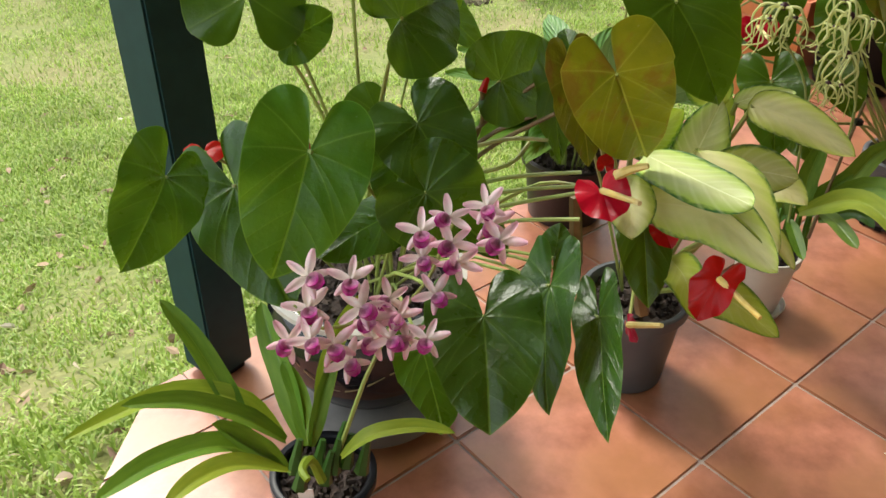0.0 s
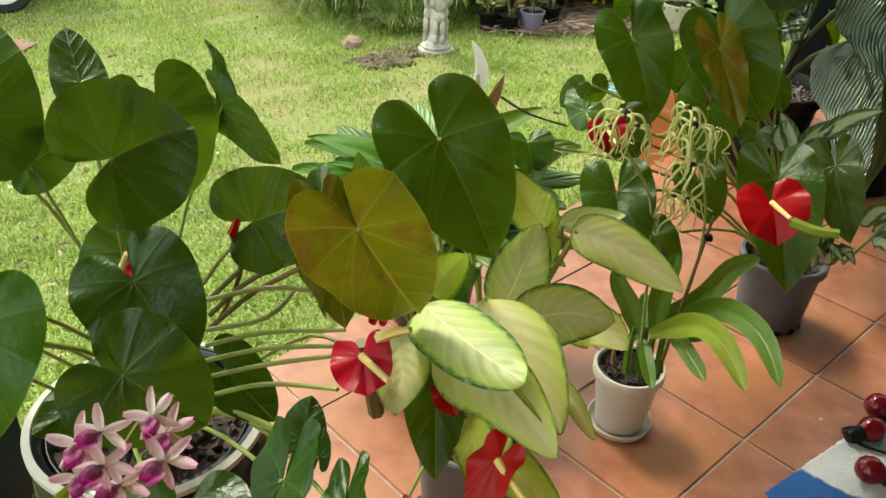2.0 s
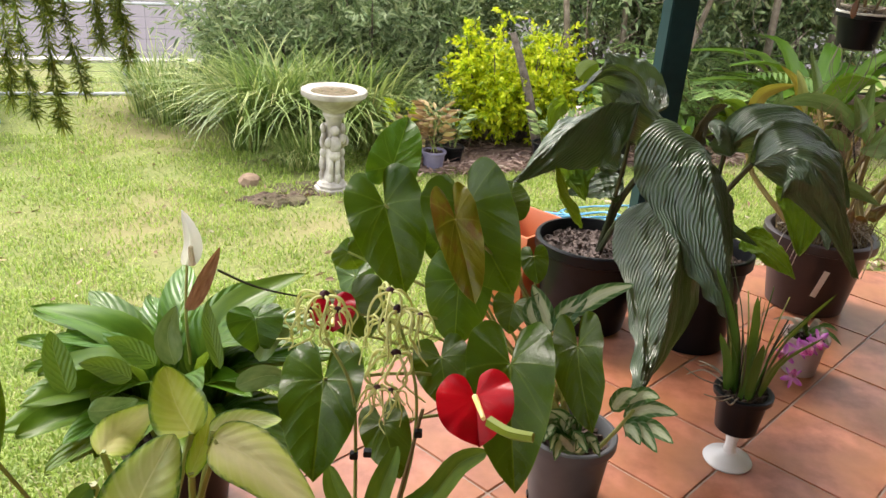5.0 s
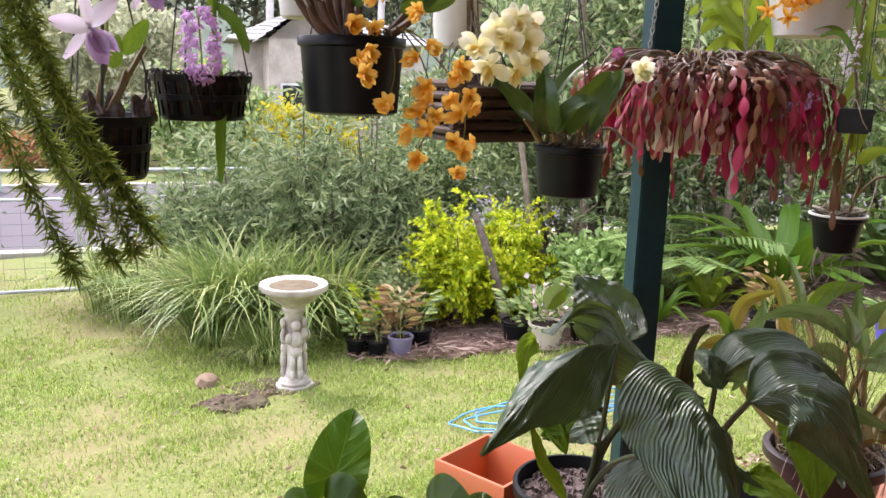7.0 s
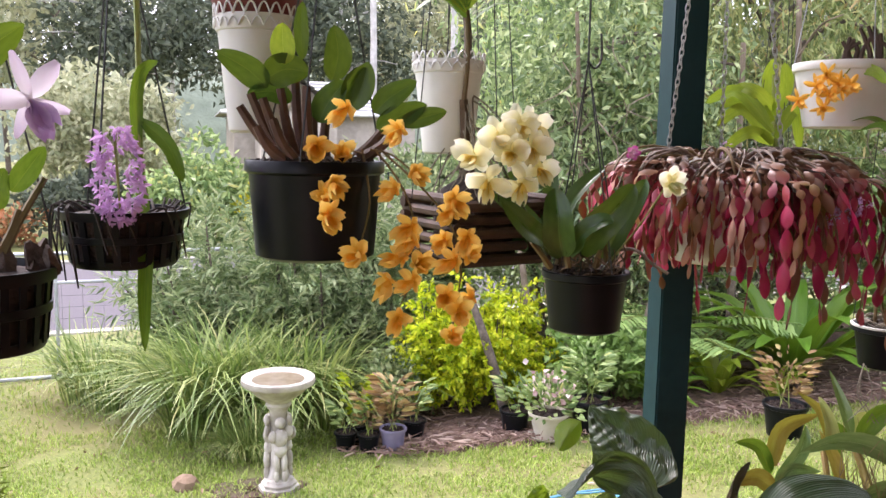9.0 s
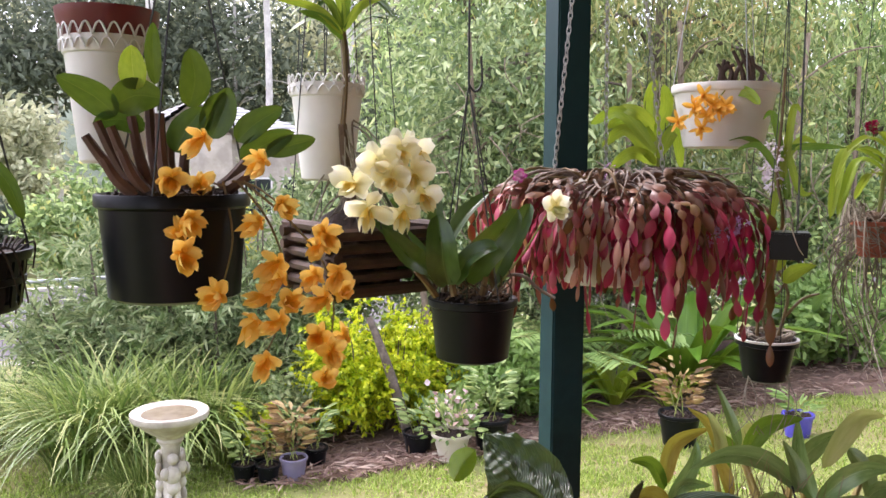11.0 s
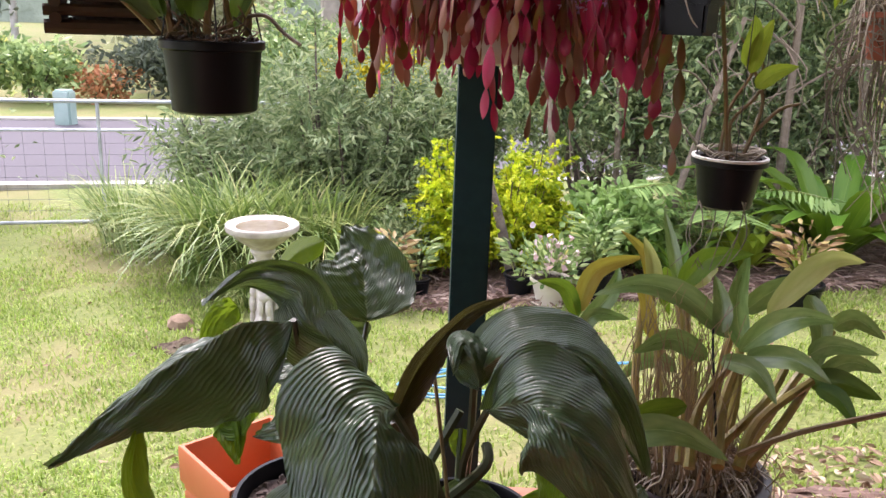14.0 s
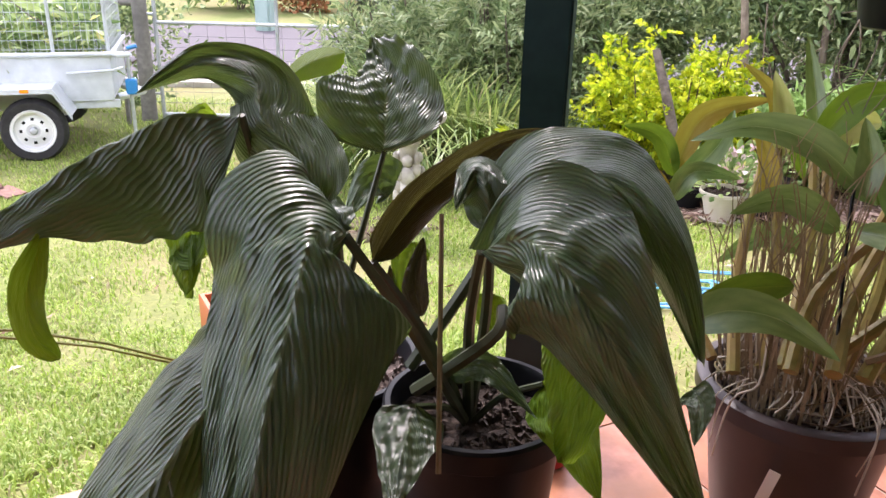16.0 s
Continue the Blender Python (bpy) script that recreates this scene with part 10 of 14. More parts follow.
g_cactus = random.Random(4)
cx, cy, cz = 1.627, 2.520, 1.364
for k in range(460):
    a = g_cactus.uniform(0, 6.283)
    ca, sa = math.cos(a), math.sin(a)
    e = 1.1 + 0.22 * math.cos(a - 0.6)
    out = (0.12 + 0.2 * g_cactus.random() ** 1.3) * e
    # stems hang in uneven tassels, longest where they are crowded
    tassel = 0.5 + 0.5 * math.sin(5 * a + 1.3) * math.sin(3 * a + 0.4)
    drop = g_cactus.uniform(0.08, 0.2) + 0.13 * tassel * g_cactus.random() + (0.2 * g_cactus.random() if k % 9 == 0 else 0)
    rise = g_cactus.uniform(-0.02, 0.04)
    j = [g_cactus.uniform(-0.035, 0.035) for q in range(6)]
    pts = [(cx + 0.5 * out * ca + j[0], cy + 0.5 * out * sa + j[1], cz + rise), (cx + 0.85 * out * ca + j[2], cy + 0.85 * out * sa + j[3], cz + 0.5 * rise), (cx + out * ca + 0.7 * j[2], cy + out * sa + 0.7 * j[3], cz - 0.35 * drop), (cx + out * 1.02 * ca + 0.5 * j[4], cy + out * 1.02 * sa + 0.5 * j[5], cz - drop)]
    # rosy and sparse on one side, crimson where the stems are young
    rosy = ca + g_cactus.uniform(-0.5, 0.5) < -0.1
    if rosy and k % 3 == 0:
        continue
    tones = (m_seg_pink, m_seg_pink, m_seg_bronze, m_seg_red, m_seg_brown, m_seg_green) if rosy else (m_seg_deep, m_seg_deep, m_seg_deep, m_seg_pink, m_seg_red, m_seg_brown, m_seg_green)
    segment_strand(pts, g_cactus.uniform(0.017, 0.026), g_cactus.choice(tones), fishbone)
# old woody stems sprawl over the pot's rim and arch down
for k in range(130):
    a, b = g_cactus.uniform(0, 6.283), g_cactus.uniform(-0.7, 0.7)
    e = 1.1 + 0.22 * math.cos(a - 0.6)
    r0, r1 = g_cactus.uniform(0.0, 0.08), g_cactus.uniform(0.13, 0.29) * e
    top = g_cactus.uniform(0.02, 0.06)
    dip = g_cactus.uniform(-0.02, 0.05)
    stem(fishbone, [(cx + r0 * math.cos(a), cy + r0 * math.sin(a), cz - 0.01), (cx + 0.5 * r1 * math.cos(a + 0.4 * b), cy + 0.5 * r1 * math.sin(a + 0.4 * b), cz + top), (cx + 0.85 * r1 * math.cos(a + 0.8 * b), cy + 0.85 * r1 * math.sin(a + 0.8 * b), cz + 0.75 * top), (cx + r1 * math.cos(a + b), cy + r1 * math.sin(a + b), cz - dip)], g_cactus.uniform(0.002, 0.0048), m_twig if k % 3 else m_stalk_brown, "woody_stem", 0.7)
for k in range(70):
    a = g_cactus.uniform(0, 6.283)
    r = g_cactus.uniform(0.03, 0.2)
    segment_strand([(cx + 0.5 * r * math.cos(a), cy + 0.5 * r * math.sin(a), cz), (cx + r * math.cos(a + 0.5), cy + r * math.sin(a + 0.5), cz + g_cactus.uniform(0.01, 0.06)), (cx + 1.25 * r * math.cos(a + 1.0), cy + 1.25 * r * math.sin(a + 1.0), cz + g_cactus.uniform(-0.05, 0.03))], g_cactus.uniform(0.012, 0.02), g_cactus.choice((m_seg_brown, m_seg_brown, m_seg_bronze, m_seg_green)), fishbone)

for dx, dy in ((-0.13, 0.03), (0.1, -0.1), (0.05, 0.13)):
    chain(fishbone, (cx + dx, cy + dy, cz), (cx - 0.02, cy + 0.02, BEAM_Z), m_chain)
spike_flowers(fishbone, (1.752, 2.322, 1.258), (1.864, 2.3, 1.319), .017, 110, 3)
spike_flowers(fishbone, (1.605, 2.454, 1.386), (1.602, 2.456, 1.438), .012, 12, 4)
round_flower(fishbone, (1.395, 2.478, 1.408), (-0.2, -0.9, 0.3), .035, 54, m_magenta, m_magenta, 'cactusbloom920')
round_flower(fishbone, (1.631, 2.387, 1.362), (-0.2, -0.9, 0.3), .035, 64, m_white_petal, m_magenta, 'cactusbloom1120')
round_flower(fishbone, (1.528, 2.432, 1.386), (-0.2, -0.9, 0.3), .035, 18, m_white_petal, m_magenta, 'cactusbloom1030')
orange_pot = thing('orange_orchid', 'hanging white bowl pot with small orange orchid flowers', 'hanging plant', (2.054, 2.744, 1.481))
pot(orange_pot, 0.138, 0.105, 0.17, m_white_pot, fill=0.9, lip=0.003)
wires(orange_pot, (2.054, 2.744, 1.651), (2.054, 2.744, BEAM_Z), 0.0016, 3, 0.138, m_chain)
stem(orange_pot, [(2.045, 2.749, 1.651), (2.045, 2.745, 1.687), (2.057, 2.735, 1.715)], 0.008, m_wood_brown, "dry_stub", 0.6)
stem(orange_pot, [(2.104, 2.715, 1.649), (2.109, 2.707, 1.685), (2.091, 2.71, 1.746)], 0.008, m_wood_brown, "dry_stub", 0.6)
stem(orange_pot, [(2.076, 2.731, 1.65), (2.077, 2.727, 1.686), (2.099, 2.707, 1.736)], 0.008, m_wood_brown, "dry_stub", 0.6)
stem(orange_pot, [(2.11, 2.711, 1.649), (2.103, 2.711, 1.685), (2.08, 2.717, 1.746)], 0.008, m_wood_brown, "dry_stub", 0.6)
stem(orange_pot, [(2.115, 2.708, 1.649), (2.108, 2.708, 1.685), (2.095, 2.709, 1.736)], 0.008, m_wood_brown, "dry_stub", 0.6)
stem(orange_pot, [(2.04, 2.752, 1.651), (2.043, 2.747, 1.687), (2.047, 2.74, 1.72)], 0.008, m_wood_brown, "dry_stub", 0.6)
stem(orange_pot, [(2.058, 2.742, 1.65), (2.047, 2.744, 1.687), (2.07, 2.728, 1.706)], 0.008, m_wood_brown, "dry_stub", 0.6)
stem(orange_pot, [(2.125, 2.701, 1.648), (2.131, 2.693, 1.684), (2.098, 2.71, 1.712)], 0.008, m_wood_brown, "dry_stub", 0.6)
stem(orange_pot, [(2.06, 2.74, 1.65), (2.066, 2.733, 1.686), (2.051, 2.739, 1.711)], 0.008, m_wood_brown, "dry_stub", 0.6)
stem(orange_pot, [(2.115, 2.708, 1.649), (2.113, 2.705, 1.684), (2.107, 2.703, 1.727)], 0.008, m_wood_brown, "dry_stub", 0.6)
stem(orange_pot, [(2.095, 2.72, 1.649), (2.09, 2.719, 1.685), (2.064, 2.726, 1.742)], 0.008, m_wood_brown, "dry_stub", 0.6)
stem(orange_pot, [(2.047, 2.748, 1.651), (2.044, 2.746, 1.687), (2.032, 2.75, 1.709)], 0.008, m_wood_brown, "dry_stub", 0.6)
lily_flower(orange_pot, (1.869, 2.648, 1.547), (-0.3, -0.95, 0.1), .055, 11, m_orange_deep, m_orange, 'orange')
lily_flower(orange_pot, (1.921, 2.616, 1.611), (-0.3, -0.95, 0.1), .055, -30, m_orange_deep, m_orange, 'orange')
lily_flower(orange_pot, (1.953, 2.601, 1.575), (-0.3, -0.95, 0.1), .055, 60, m_orange_deep, m_orange, 'orange')
lily_flower(orange_pot, (1.92, 2.622, 1.528), (-0.3, -0.95, 0.1), .055, -32, m_orange_deep, m_orange, 'orange')
lily_flower(orange_pot, (1.946, 2.604, 1.589), (-0.3, -0.95, 0.1), .055, -6, m_orange_deep, m_orange, 'orange')
lily_flower(orange_pot, (1.97, 2.59, 1.584), (-0.3, -0.95, 0.1), .055, 32, m_orange_deep, m_orange, 'orange')
lily_flower(orange_pot, (1.93, 2.615, 1.561), (-0.3, -0.95, 0.1), .055, 26, m_orange_deep, m_orange, 'orange')
lily_flower(orange_pot, (1.902, 2.628, 1.583), (-0.3, -0.95, 0.1), .055, 16, m_orange_deep, m_orange, 'orange')
stem(orange_pot, [(2.002, 2.636, 1.643), (1.955, 2.621, 1.597), (1.88, 2.653, 1.552)], 0.002, m_stalk, "flower_stem", 0.8)
strip(orange_pot, [(2.011, 2.64, 1.498), (2.036, 2.602, 1.504), (2.061, 2.563, 1.482)], 0.034, (-0.157, -0.255, 0.991), m_strap, "strap")
strip(orange_pot, [(2.015, 2.629, 1.628), (2.035, 2.595, 1.618), (2.049, 2.565, 1.588)], 0.028, (-0.523, -0.848, -0.08), m_strap_lime, "strap")
mini_tray = thing('tray_orchid', 'small hanging black tray pot with a few dry roots', 'hanging plant', (1.975, 2.318, 1.226), turn=-32)
part('tray', box(bmesh.new(), -0.042, -0.036, 0, 0.042, 0.036, 0.058, 0.006), m_black, mini_tray)
part('tray_rim', box(bmesh.new(), -0.047, -0.041, 0.05, 0.047, 0.041, 0.062, 0.003), m_black, mini_tray)
wires(mini_tray, (1.975, 2.318, 1.286), (2.0, 2.34, BEAM_Z), 0.0012, 3, 0.04)
stem(mini_tray, [(1.95, 2.3, 1.286), (1.945, 2.272, 1.31), (1.962, 2.262, 1.262), (1.978, 2.262, 1.24)], 0.0018, m_root_pale, "root", 0.6)
stem(mini_tray, [(1.985, 2.31, 1.286), (1.96, 2.29, 1.33), (1.94, 2.28, 1.35)], 0.002, m_root, "root", 0.6)
twig_pot = thing('twig_orchid', 'hanging black pot with bare orchid canes and roots', 'hanging plant', (2.192, 2.707, 0.837))
pot(twig_pot, 0.078, 0.06, 0.115, m_black, fill=0.93)
part('rim_liner', lathe([(0.080, 0.112), (0.086, 0.114), (0.086, 0.119), (0.079, 0.12)], 32, ring=True), m_white_pot, twig_pot, 'pale rim')
wires(twig_pot, (2.192, 2.707, 0.952), (2.192, 2.707, BEAM_Z), 0.0012, 3, 0.08)
stem(twig_pot, [(2.242, 2.713, 0.942), (2.239, 2.766, 0.972), (2.173, 2.764, 0.942)], .0025, m_root, 'root', .7)
stem(twig_pot, [(2.178, 2.66, 0.942), (2.229, 2.642, 0.972), (2.252, 2.704, 0.962)], .0025, m_root, 'root', .7)
stem(twig_pot, [(2.172, 2.753, 0.942), (2.122, 2.732, 0.972), (2.145, 2.671, 0.963)], .0025, m_root, 'root', .7)
stem(twig_pot, [(2.228, 2.672, 0.942), (2.267, 2.709, 0.972), (2.224, 2.759, 0.945)], .0025, m_root, 'root', .7)
stem(twig_pot, [(2.215, 2.752, 0.942), (2.168, 2.778, 0.972), (2.134, 2.722, 0.943)], .0025, m_root, 'root', .7)
stem(twig_pot, [(2.145, 2.725, 0.942), (2.125, 2.675, 0.972), (2.185, 2.648, 0.944)], .0025, m_root, 'root', .7)
stem(twig_pot, [(2.242, 2.716, 0.942), (2.234, 2.77, 0.972), (2.169, 2.763, 0.949)], .0025, m_root, 'root', .7)
stem(twig_pot, [(2.236, 2.684, 0.942), (2.264, 2.73, 0.972), (2.208, 2.765, 0.943)], .0025, m_root, 'root', .7)
stem(twig_pot, [(2.164, 2.749, 0.942), (2.119, 2.721, 0.972), (2.152, 2.663, 0.963)], .0025, m_root, 'root', .7)
stem(twig_pot, [(2.237, 2.685, 0.942), (2.264, 2.731, 0.972), (2.207, 2.766, 0.96)], .0025, m_root, 'root', .7)
stem(twig_pot, [(2.241, 2.696, 0.942), (2.255, 2.748, 0.972), (2.192, 2.767, 0.964)], .0025, m_root, 'root', .7)
stem(twig_pot, [(2.185, 2.757, 0.942), (2.131, 2.751, 0.972), (2.137, 2.685, 0.97)], .0025, m_root, 'root', .7)
stem(twig_pot, [(2.231, 2.676, 0.942), (2.267, 2.716, 0.972), (2.219, 2.761, 0.943)], .0025, m_root, 'root', .7)
stem(twig_pot, [(2.218, 2.665, 0.942), (2.266, 2.691, 0.972), (2.235, 2.749, 0.959)], .0025, m_root, 'root', .7)
stem(twig_pot, [(2.194, 2.757, 0.942), (2.14, 2.761, 0.972), (2.134, 2.695, 0.966)], .0025, m_root, 'root', .7)
stem(twig_pot, [(2.242, 2.701, 0.942), (2.251, 2.755, 0.972), (2.186, 2.767, 0.965)], .0025, m_root, 'root', .7)
stem(twig_pot, [(2.239, 2.725, 0.942), (2.222, 2.776, 0.972), (2.159, 2.757, 0.965)], .0025, m_root, 'root', .7)
stem(twig_pot, [(2.163, 2.667, 0.942), (2.205, 2.634, 0.972), (2.248, 2.684, 0.97)], .0025, m_root, 'root', .7)
stem(twig_pot, [(2.143, 2.7, 0.942), (2.148, 2.647, 0.972), (2.214, 2.652, 0.968)], .0025, m_root, 'root', .7)
stem(twig_pot, [(2.168, 2.664, 0.942), (2.214, 2.635, 0.972), (2.25, 2.691, 0.971)], .0025, m_root, 'root', .7)
stem(twig_pot, [(2.148, 2.685, 0.942), (2.17, 2.636, 0.972), (2.231, 2.661, 0.96)], .0025, m_root, 'root', .7)
stem(twig_pot, [(2.21, 2.661, 0.942), (2.261, 2.677, 0.972), (2.242, 2.741, 0.947)], .0025, m_root, 'root', .7)
stem(twig_pot, [(2.169, 2.751, 0.942), (2.12, 2.728, 0.972), (2.148, 2.667, 0.95)], .0025, m_root, 'root', .7)
stem(twig_pot, [(2.145, 2.693, 0.942), (2.158, 2.641, 0.972), (2.222, 2.655, 0.954)], .0025, m_root, 'root', .7)
stem(twig_pot, [(2.23, 2.741, 0.942), (2.196, 2.782, 0.972), (2.143, 2.742, 0.958)], .0025, m_root, 'root', .7)
stem(twig_pot, [(2.178, 2.755, 0.942), (2.126, 2.741, 0.972), (2.141, 2.677, 0.964)], .0025, m_root, 'root', .7)
stem(twig_pot, [(2.171, 2.721, 0.95), (2.184, 2.736, 1.059), (2.225, 2.724, 1.156), (2.195, 2.751, 1.218)], 0.005, m_stalk_brown, "cane", 0.6)
stem(twig_pot, [(2.215, 2.693, 0.954), (2.246, 2.698, 1.08), (2.219, 2.73, 1.172), (2.25, 2.716, 1.236)], 0.005, m_stalk_brown, "cane", 0.6)
stem(twig_pot, [(2.196, 2.705, 0.952), (2.189, 2.727, 1.029), (2.241, 2.706, 1.11), (2.232, 2.725, 1.204)], 0.005, m_stalk_brown, "cane", 0.6)
stem(twig_pot, [(2.237, 2.692, 1.017), (2.275, 2.675, 1.067), (2.311, 2.653, 1.085)], 0.005, m_stalk_brown, "cane", 0.6)
strip(twig_pot, [(2.213, 2.706, 1.143), (2.227, 2.705, 1.206), (2.245, 2.698, 1.261)], 0.041, (-0.559, -0.824, 0.093), m_strap_lime, "lance", nu=3)
strip(twig_pot, [(2.224, 2.694, 1.113), (2.255, 2.678, 1.146), (2.296, 2.651, 1.164)], 0.041, (-0.57, -0.813, 0.117), m_strap_lime, "lance", nu=3)
strip(twig_pot, [(2.201, 2.716, 1.158), (2.215, 2.714, 1.221), (2.211, 2.721, 1.268)], 0.041, (-0.554, -0.828, 0.087), m_strap_lime, "lance", nu=3)
stem(twig_pot, [(2.214, 2.644, 0.862), (2.217, 2.594, 0.789), (2.175, 2.597, 0.712)], 0.0018, m_root, "root", 0.5)
stem(twig_pot, [(2.133, 2.696, 0.852), (2.109, 2.662, 0.775), (2.139, 2.619, 0.707)], 0.0018, m_root, "root", 0.5)
stem(twig_pot, [(2.134, 2.695, 0.852), (2.103, 2.666, 0.774), (2.131, 2.624, 0.706)], 0.0018, m_root, "root", 0.5)
stem(twig_pot, [(2.221, 2.64, 0.862), (2.2, 2.606, 0.786), (2.177, 2.595, 0.712)], 0.0018, m_root, "root", 0.5)
stem(twig_pot, [(2.22, 2.641, 0.862), (2.199, 2.606, 0.786), (2.16, 2.606, 0.71)], 0.0018, m_root, "root", 0.5)
stem(twig_pot, [(2.134, 2.695, 0.852), (2.132, 2.648, 0.777), (2.073, 2.658, 0.698)], 0.0018, m_root, "root", 0.5)
stem(twig_pot, [(2.167, 2.675, 0.856), (2.15, 2.638, 0.78), (2.115, 2.633, 0.704)], 0.0018, m_root, "root", 0.5)
stem(twig_pot, [(2.198, 2.655, 0.86), (2.17, 2.625, 0.782), (2.151, 2.612, 0.709)], 0.0018, m_root, "root", 0.5)
stem(twig_pot, [(2.18, 2.69, 0.95), (2.13, 2.6, 1.13), (2.071, 2.48, 1.301), (2.058, 2.493, 1.412), (2.061, 2.487, 1.563), (2.058, 2.479, 1.67)], 0.005, m_stalk_brown, "cane", 0.7)
strip(twig_pot, [(2.072, 2.484, 1.396), (2.022, 2.517, 1.483), (1.973, 2.547, 1.471)], 0.018, (-0.537, -0.844, -0.021), m_strap, "lance", nu=3)
strip(twig_pot, [(2.071, 2.485, 1.445), (2.101, 2.464, 1.499), (2.133, 2.441, 1.485)], 0.018, (-0.573, -0.819, -0.028), m_strap_lime, "lance", nu=3)
strip(twig_pot, [(2.069, 2.486, 1.478), (2.127, 2.445, 1.482), (2.182, 2.404, 1.478)], 0.018, (-0.585, -0.811, -0.02), m_strap, "lance", nu=3)
strip(twig_pot, [(2.072, 2.485, 1.423), (2.045, 2.499, 1.557), (2.025, 2.512, 1.547)], 0.018, (-0.547, -0.835, -0.054), m_strap, "lance", nu=3)
strip(twig_pot, [(2.072, 2.484, 1.395), (2.081, 2.474, 1.569), (2.098, 2.462, 1.559)], 0.018, (-0.564, -0.824, -0.06), m_strap_lime, "lance", nu=3)
strip(twig_pot, [(2.068, 2.486, 1.506), (2.1, 2.464, 1.379), (2.127, 2.445, 1.369)], 0.018, (-0.572, -0.82, 0.026), m_strap_lime, "lance", nu=3)
strip(twig_pot, [(2.07, 2.485, 1.466), (2.048, 2.496, 1.307), (2.022, 2.511, 1.283)], 0.018, (-0.549, -0.834, 0.059), m_strap_lime, "lance", nu=3)
strip(twig_pot, [(2.071, 2.485, 1.447), (2.08, 2.478, 1.361), (2.086, 2.474, 1.368)], 0.018, (-0.563, -0.826, 0.035), m_strap, "lance", nu=3)
spike_flowers(twig_pot, (2.062, 2.51, 1.375), (2.07, 2.516, 1.5), .03, 75, 5, m_lilac)
clay_pot = thing('strap_orchid', 'hanging terracotta pot with arching lime leaves and trailing roots', 'hanging plant', (2.492, 2.673, 1.183))
pot(clay_pot, 0.058, 0.046, 0.1, m_clay, fill=0.95)
part('potting_mix', lathe([(0.045, 0.08), (0.054, 0.096), (0.045, 0.115), (0.02, 0.125)], 16), m_fibre, clay_pot, 'dry fibre potting mix')
g_tangle = random.Random(8)
for k in range(95):
    a, h = g_tangle.uniform(0, 6.283), g_tangle.uniform(0.05, 0.135)
    r, q = (0.063 if h < 0.1 else 0.067 - 0.9 * (h - 0.1)), []
    for i in range(4):
        q.append(clay_pot.matrix_basis @ Vector((r * math.cos(a), r * math.sin(a), h)))
        a, h, r = a + g_tangle.uniform(-0.5, 0.7), h + g_tangle.uniform(-0.045, 0.025), r * g_tangle.uniform(0.95, 1.1)
    stem(clay_pot, q, g_tangle.uniform(0.0009, 0.0022), m_root if k % 3 else m_fibre, 'root', 0.7)

wires(clay_pot, (2.492, 2.673, 1.278), (2.492, 2.673, BEAM_Z), 0.0012, 3, 0.066)
strip(clay_pot, [(2.49, 2.652, 1.488), (2.427, 2.645, 1.509), (2.372, 2.651, 1.472)], 0.031, (-0.149, -0.26, 0.984), m_strap_lime, "strap", nu=3, nv=14, fold=0.5)
strip(clay_pot, [(2.49, 2.653, 1.457), (2.391, 2.644, 1.481), (2.365, 2.684, 1.378)], 0.037, (-0.146, -0.262, 0.988), m_strap_lime, "strap", nu=3, nv=14, fold=0.5)
strip(clay_pot, [(2.489, 2.654, 1.44), (2.409, 2.703, 1.472), (2.377, 2.713, 1.285)], 0.039, (-0.145, -0.263, 0.989), m_strap_lime, "strap", nu=3, nv=14, fold=0.5)
strip(clay_pot, [(2.491, 2.654, 1.421), (2.441, 2.694, 1.443), (2.386, 2.696, 1.295)], 0.035, (-0.148, -0.261, 0.993), m_strap_lime, "strap", nu=3, nv=14, fold=0.5)
strip(clay_pot, [(2.488, 2.655, 1.407), (2.444, 2.647, 1.411), (2.493, 2.766, 1.337)], 0.029, (-0.151, -0.259, 0.997), m_strap_lime, "strap", nu=3, nv=14, fold=0.5)
strip(clay_pot, [(2.499, 2.646, 1.488), (2.509, 2.594, 1.521), (2.569, 2.597, 1.506)], 0.031, (-0.16, -0.253, 0.983), m_strap, "strap", nu=3, nv=14, fold=0.5)
strip(clay_pot, [(2.503, 2.645, 1.462), (2.55, 2.607, 1.498), (2.639, 2.612, 1.446)], 0.035, (-0.163, -0.251, 0.986), m_strap_lime, "strap", nu=3, nv=14, fold=0.5)
strip(clay_pot, [(2.503, 2.646, 1.436), (2.525, 2.564, 1.462), (2.536, 2.514, 1.262)], 0.049, (-0.164, -0.251, 0.99), m_strap_lime, "strap", nu=3, nv=14, fold=0.5)
strip(clay_pot, [(2.502, 2.647, 1.417), (2.575, 2.657, 1.415), (2.598, 2.633, 1.329)], 0.036, (-0.163, -0.252, 0.997), m_strap, "strap", nu=3, nv=14, fold=0.5)
strip(clay_pot, [(2.494, 2.65, 1.482), (2.478, 2.647, 1.515), (2.418, 2.583, 1.525)], 0.027, (-0.154, -0.257, 0.984), m_strap_lime, "strap", nu=3, nv=14, fold=0.5)
strip(clay_pot, [(2.505, 2.645, 1.406), (2.553, 2.61, 1.428), (2.628, 2.613, 1.29)], 0.035, (-0.163, -0.252, 0.995), m_strap_lime, "strap", nu=3, nv=14, fold=0.5)
strip(clay_pot, [(2.504, 2.645, 1.426), (2.59, 2.637, 1.458), (2.679, 2.609, 1.387)], 0.034, (-0.165, -0.25, 0.991), m_strap, "strap", nu=3, nv=14, fold=0.5)
stem(clay_pot, [(2.493, 2.662, 1.306), (2.491, 2.654, 1.386), (2.491, 2.639, 1.499)], 0.007, m_stalk, "cane", 0.7)
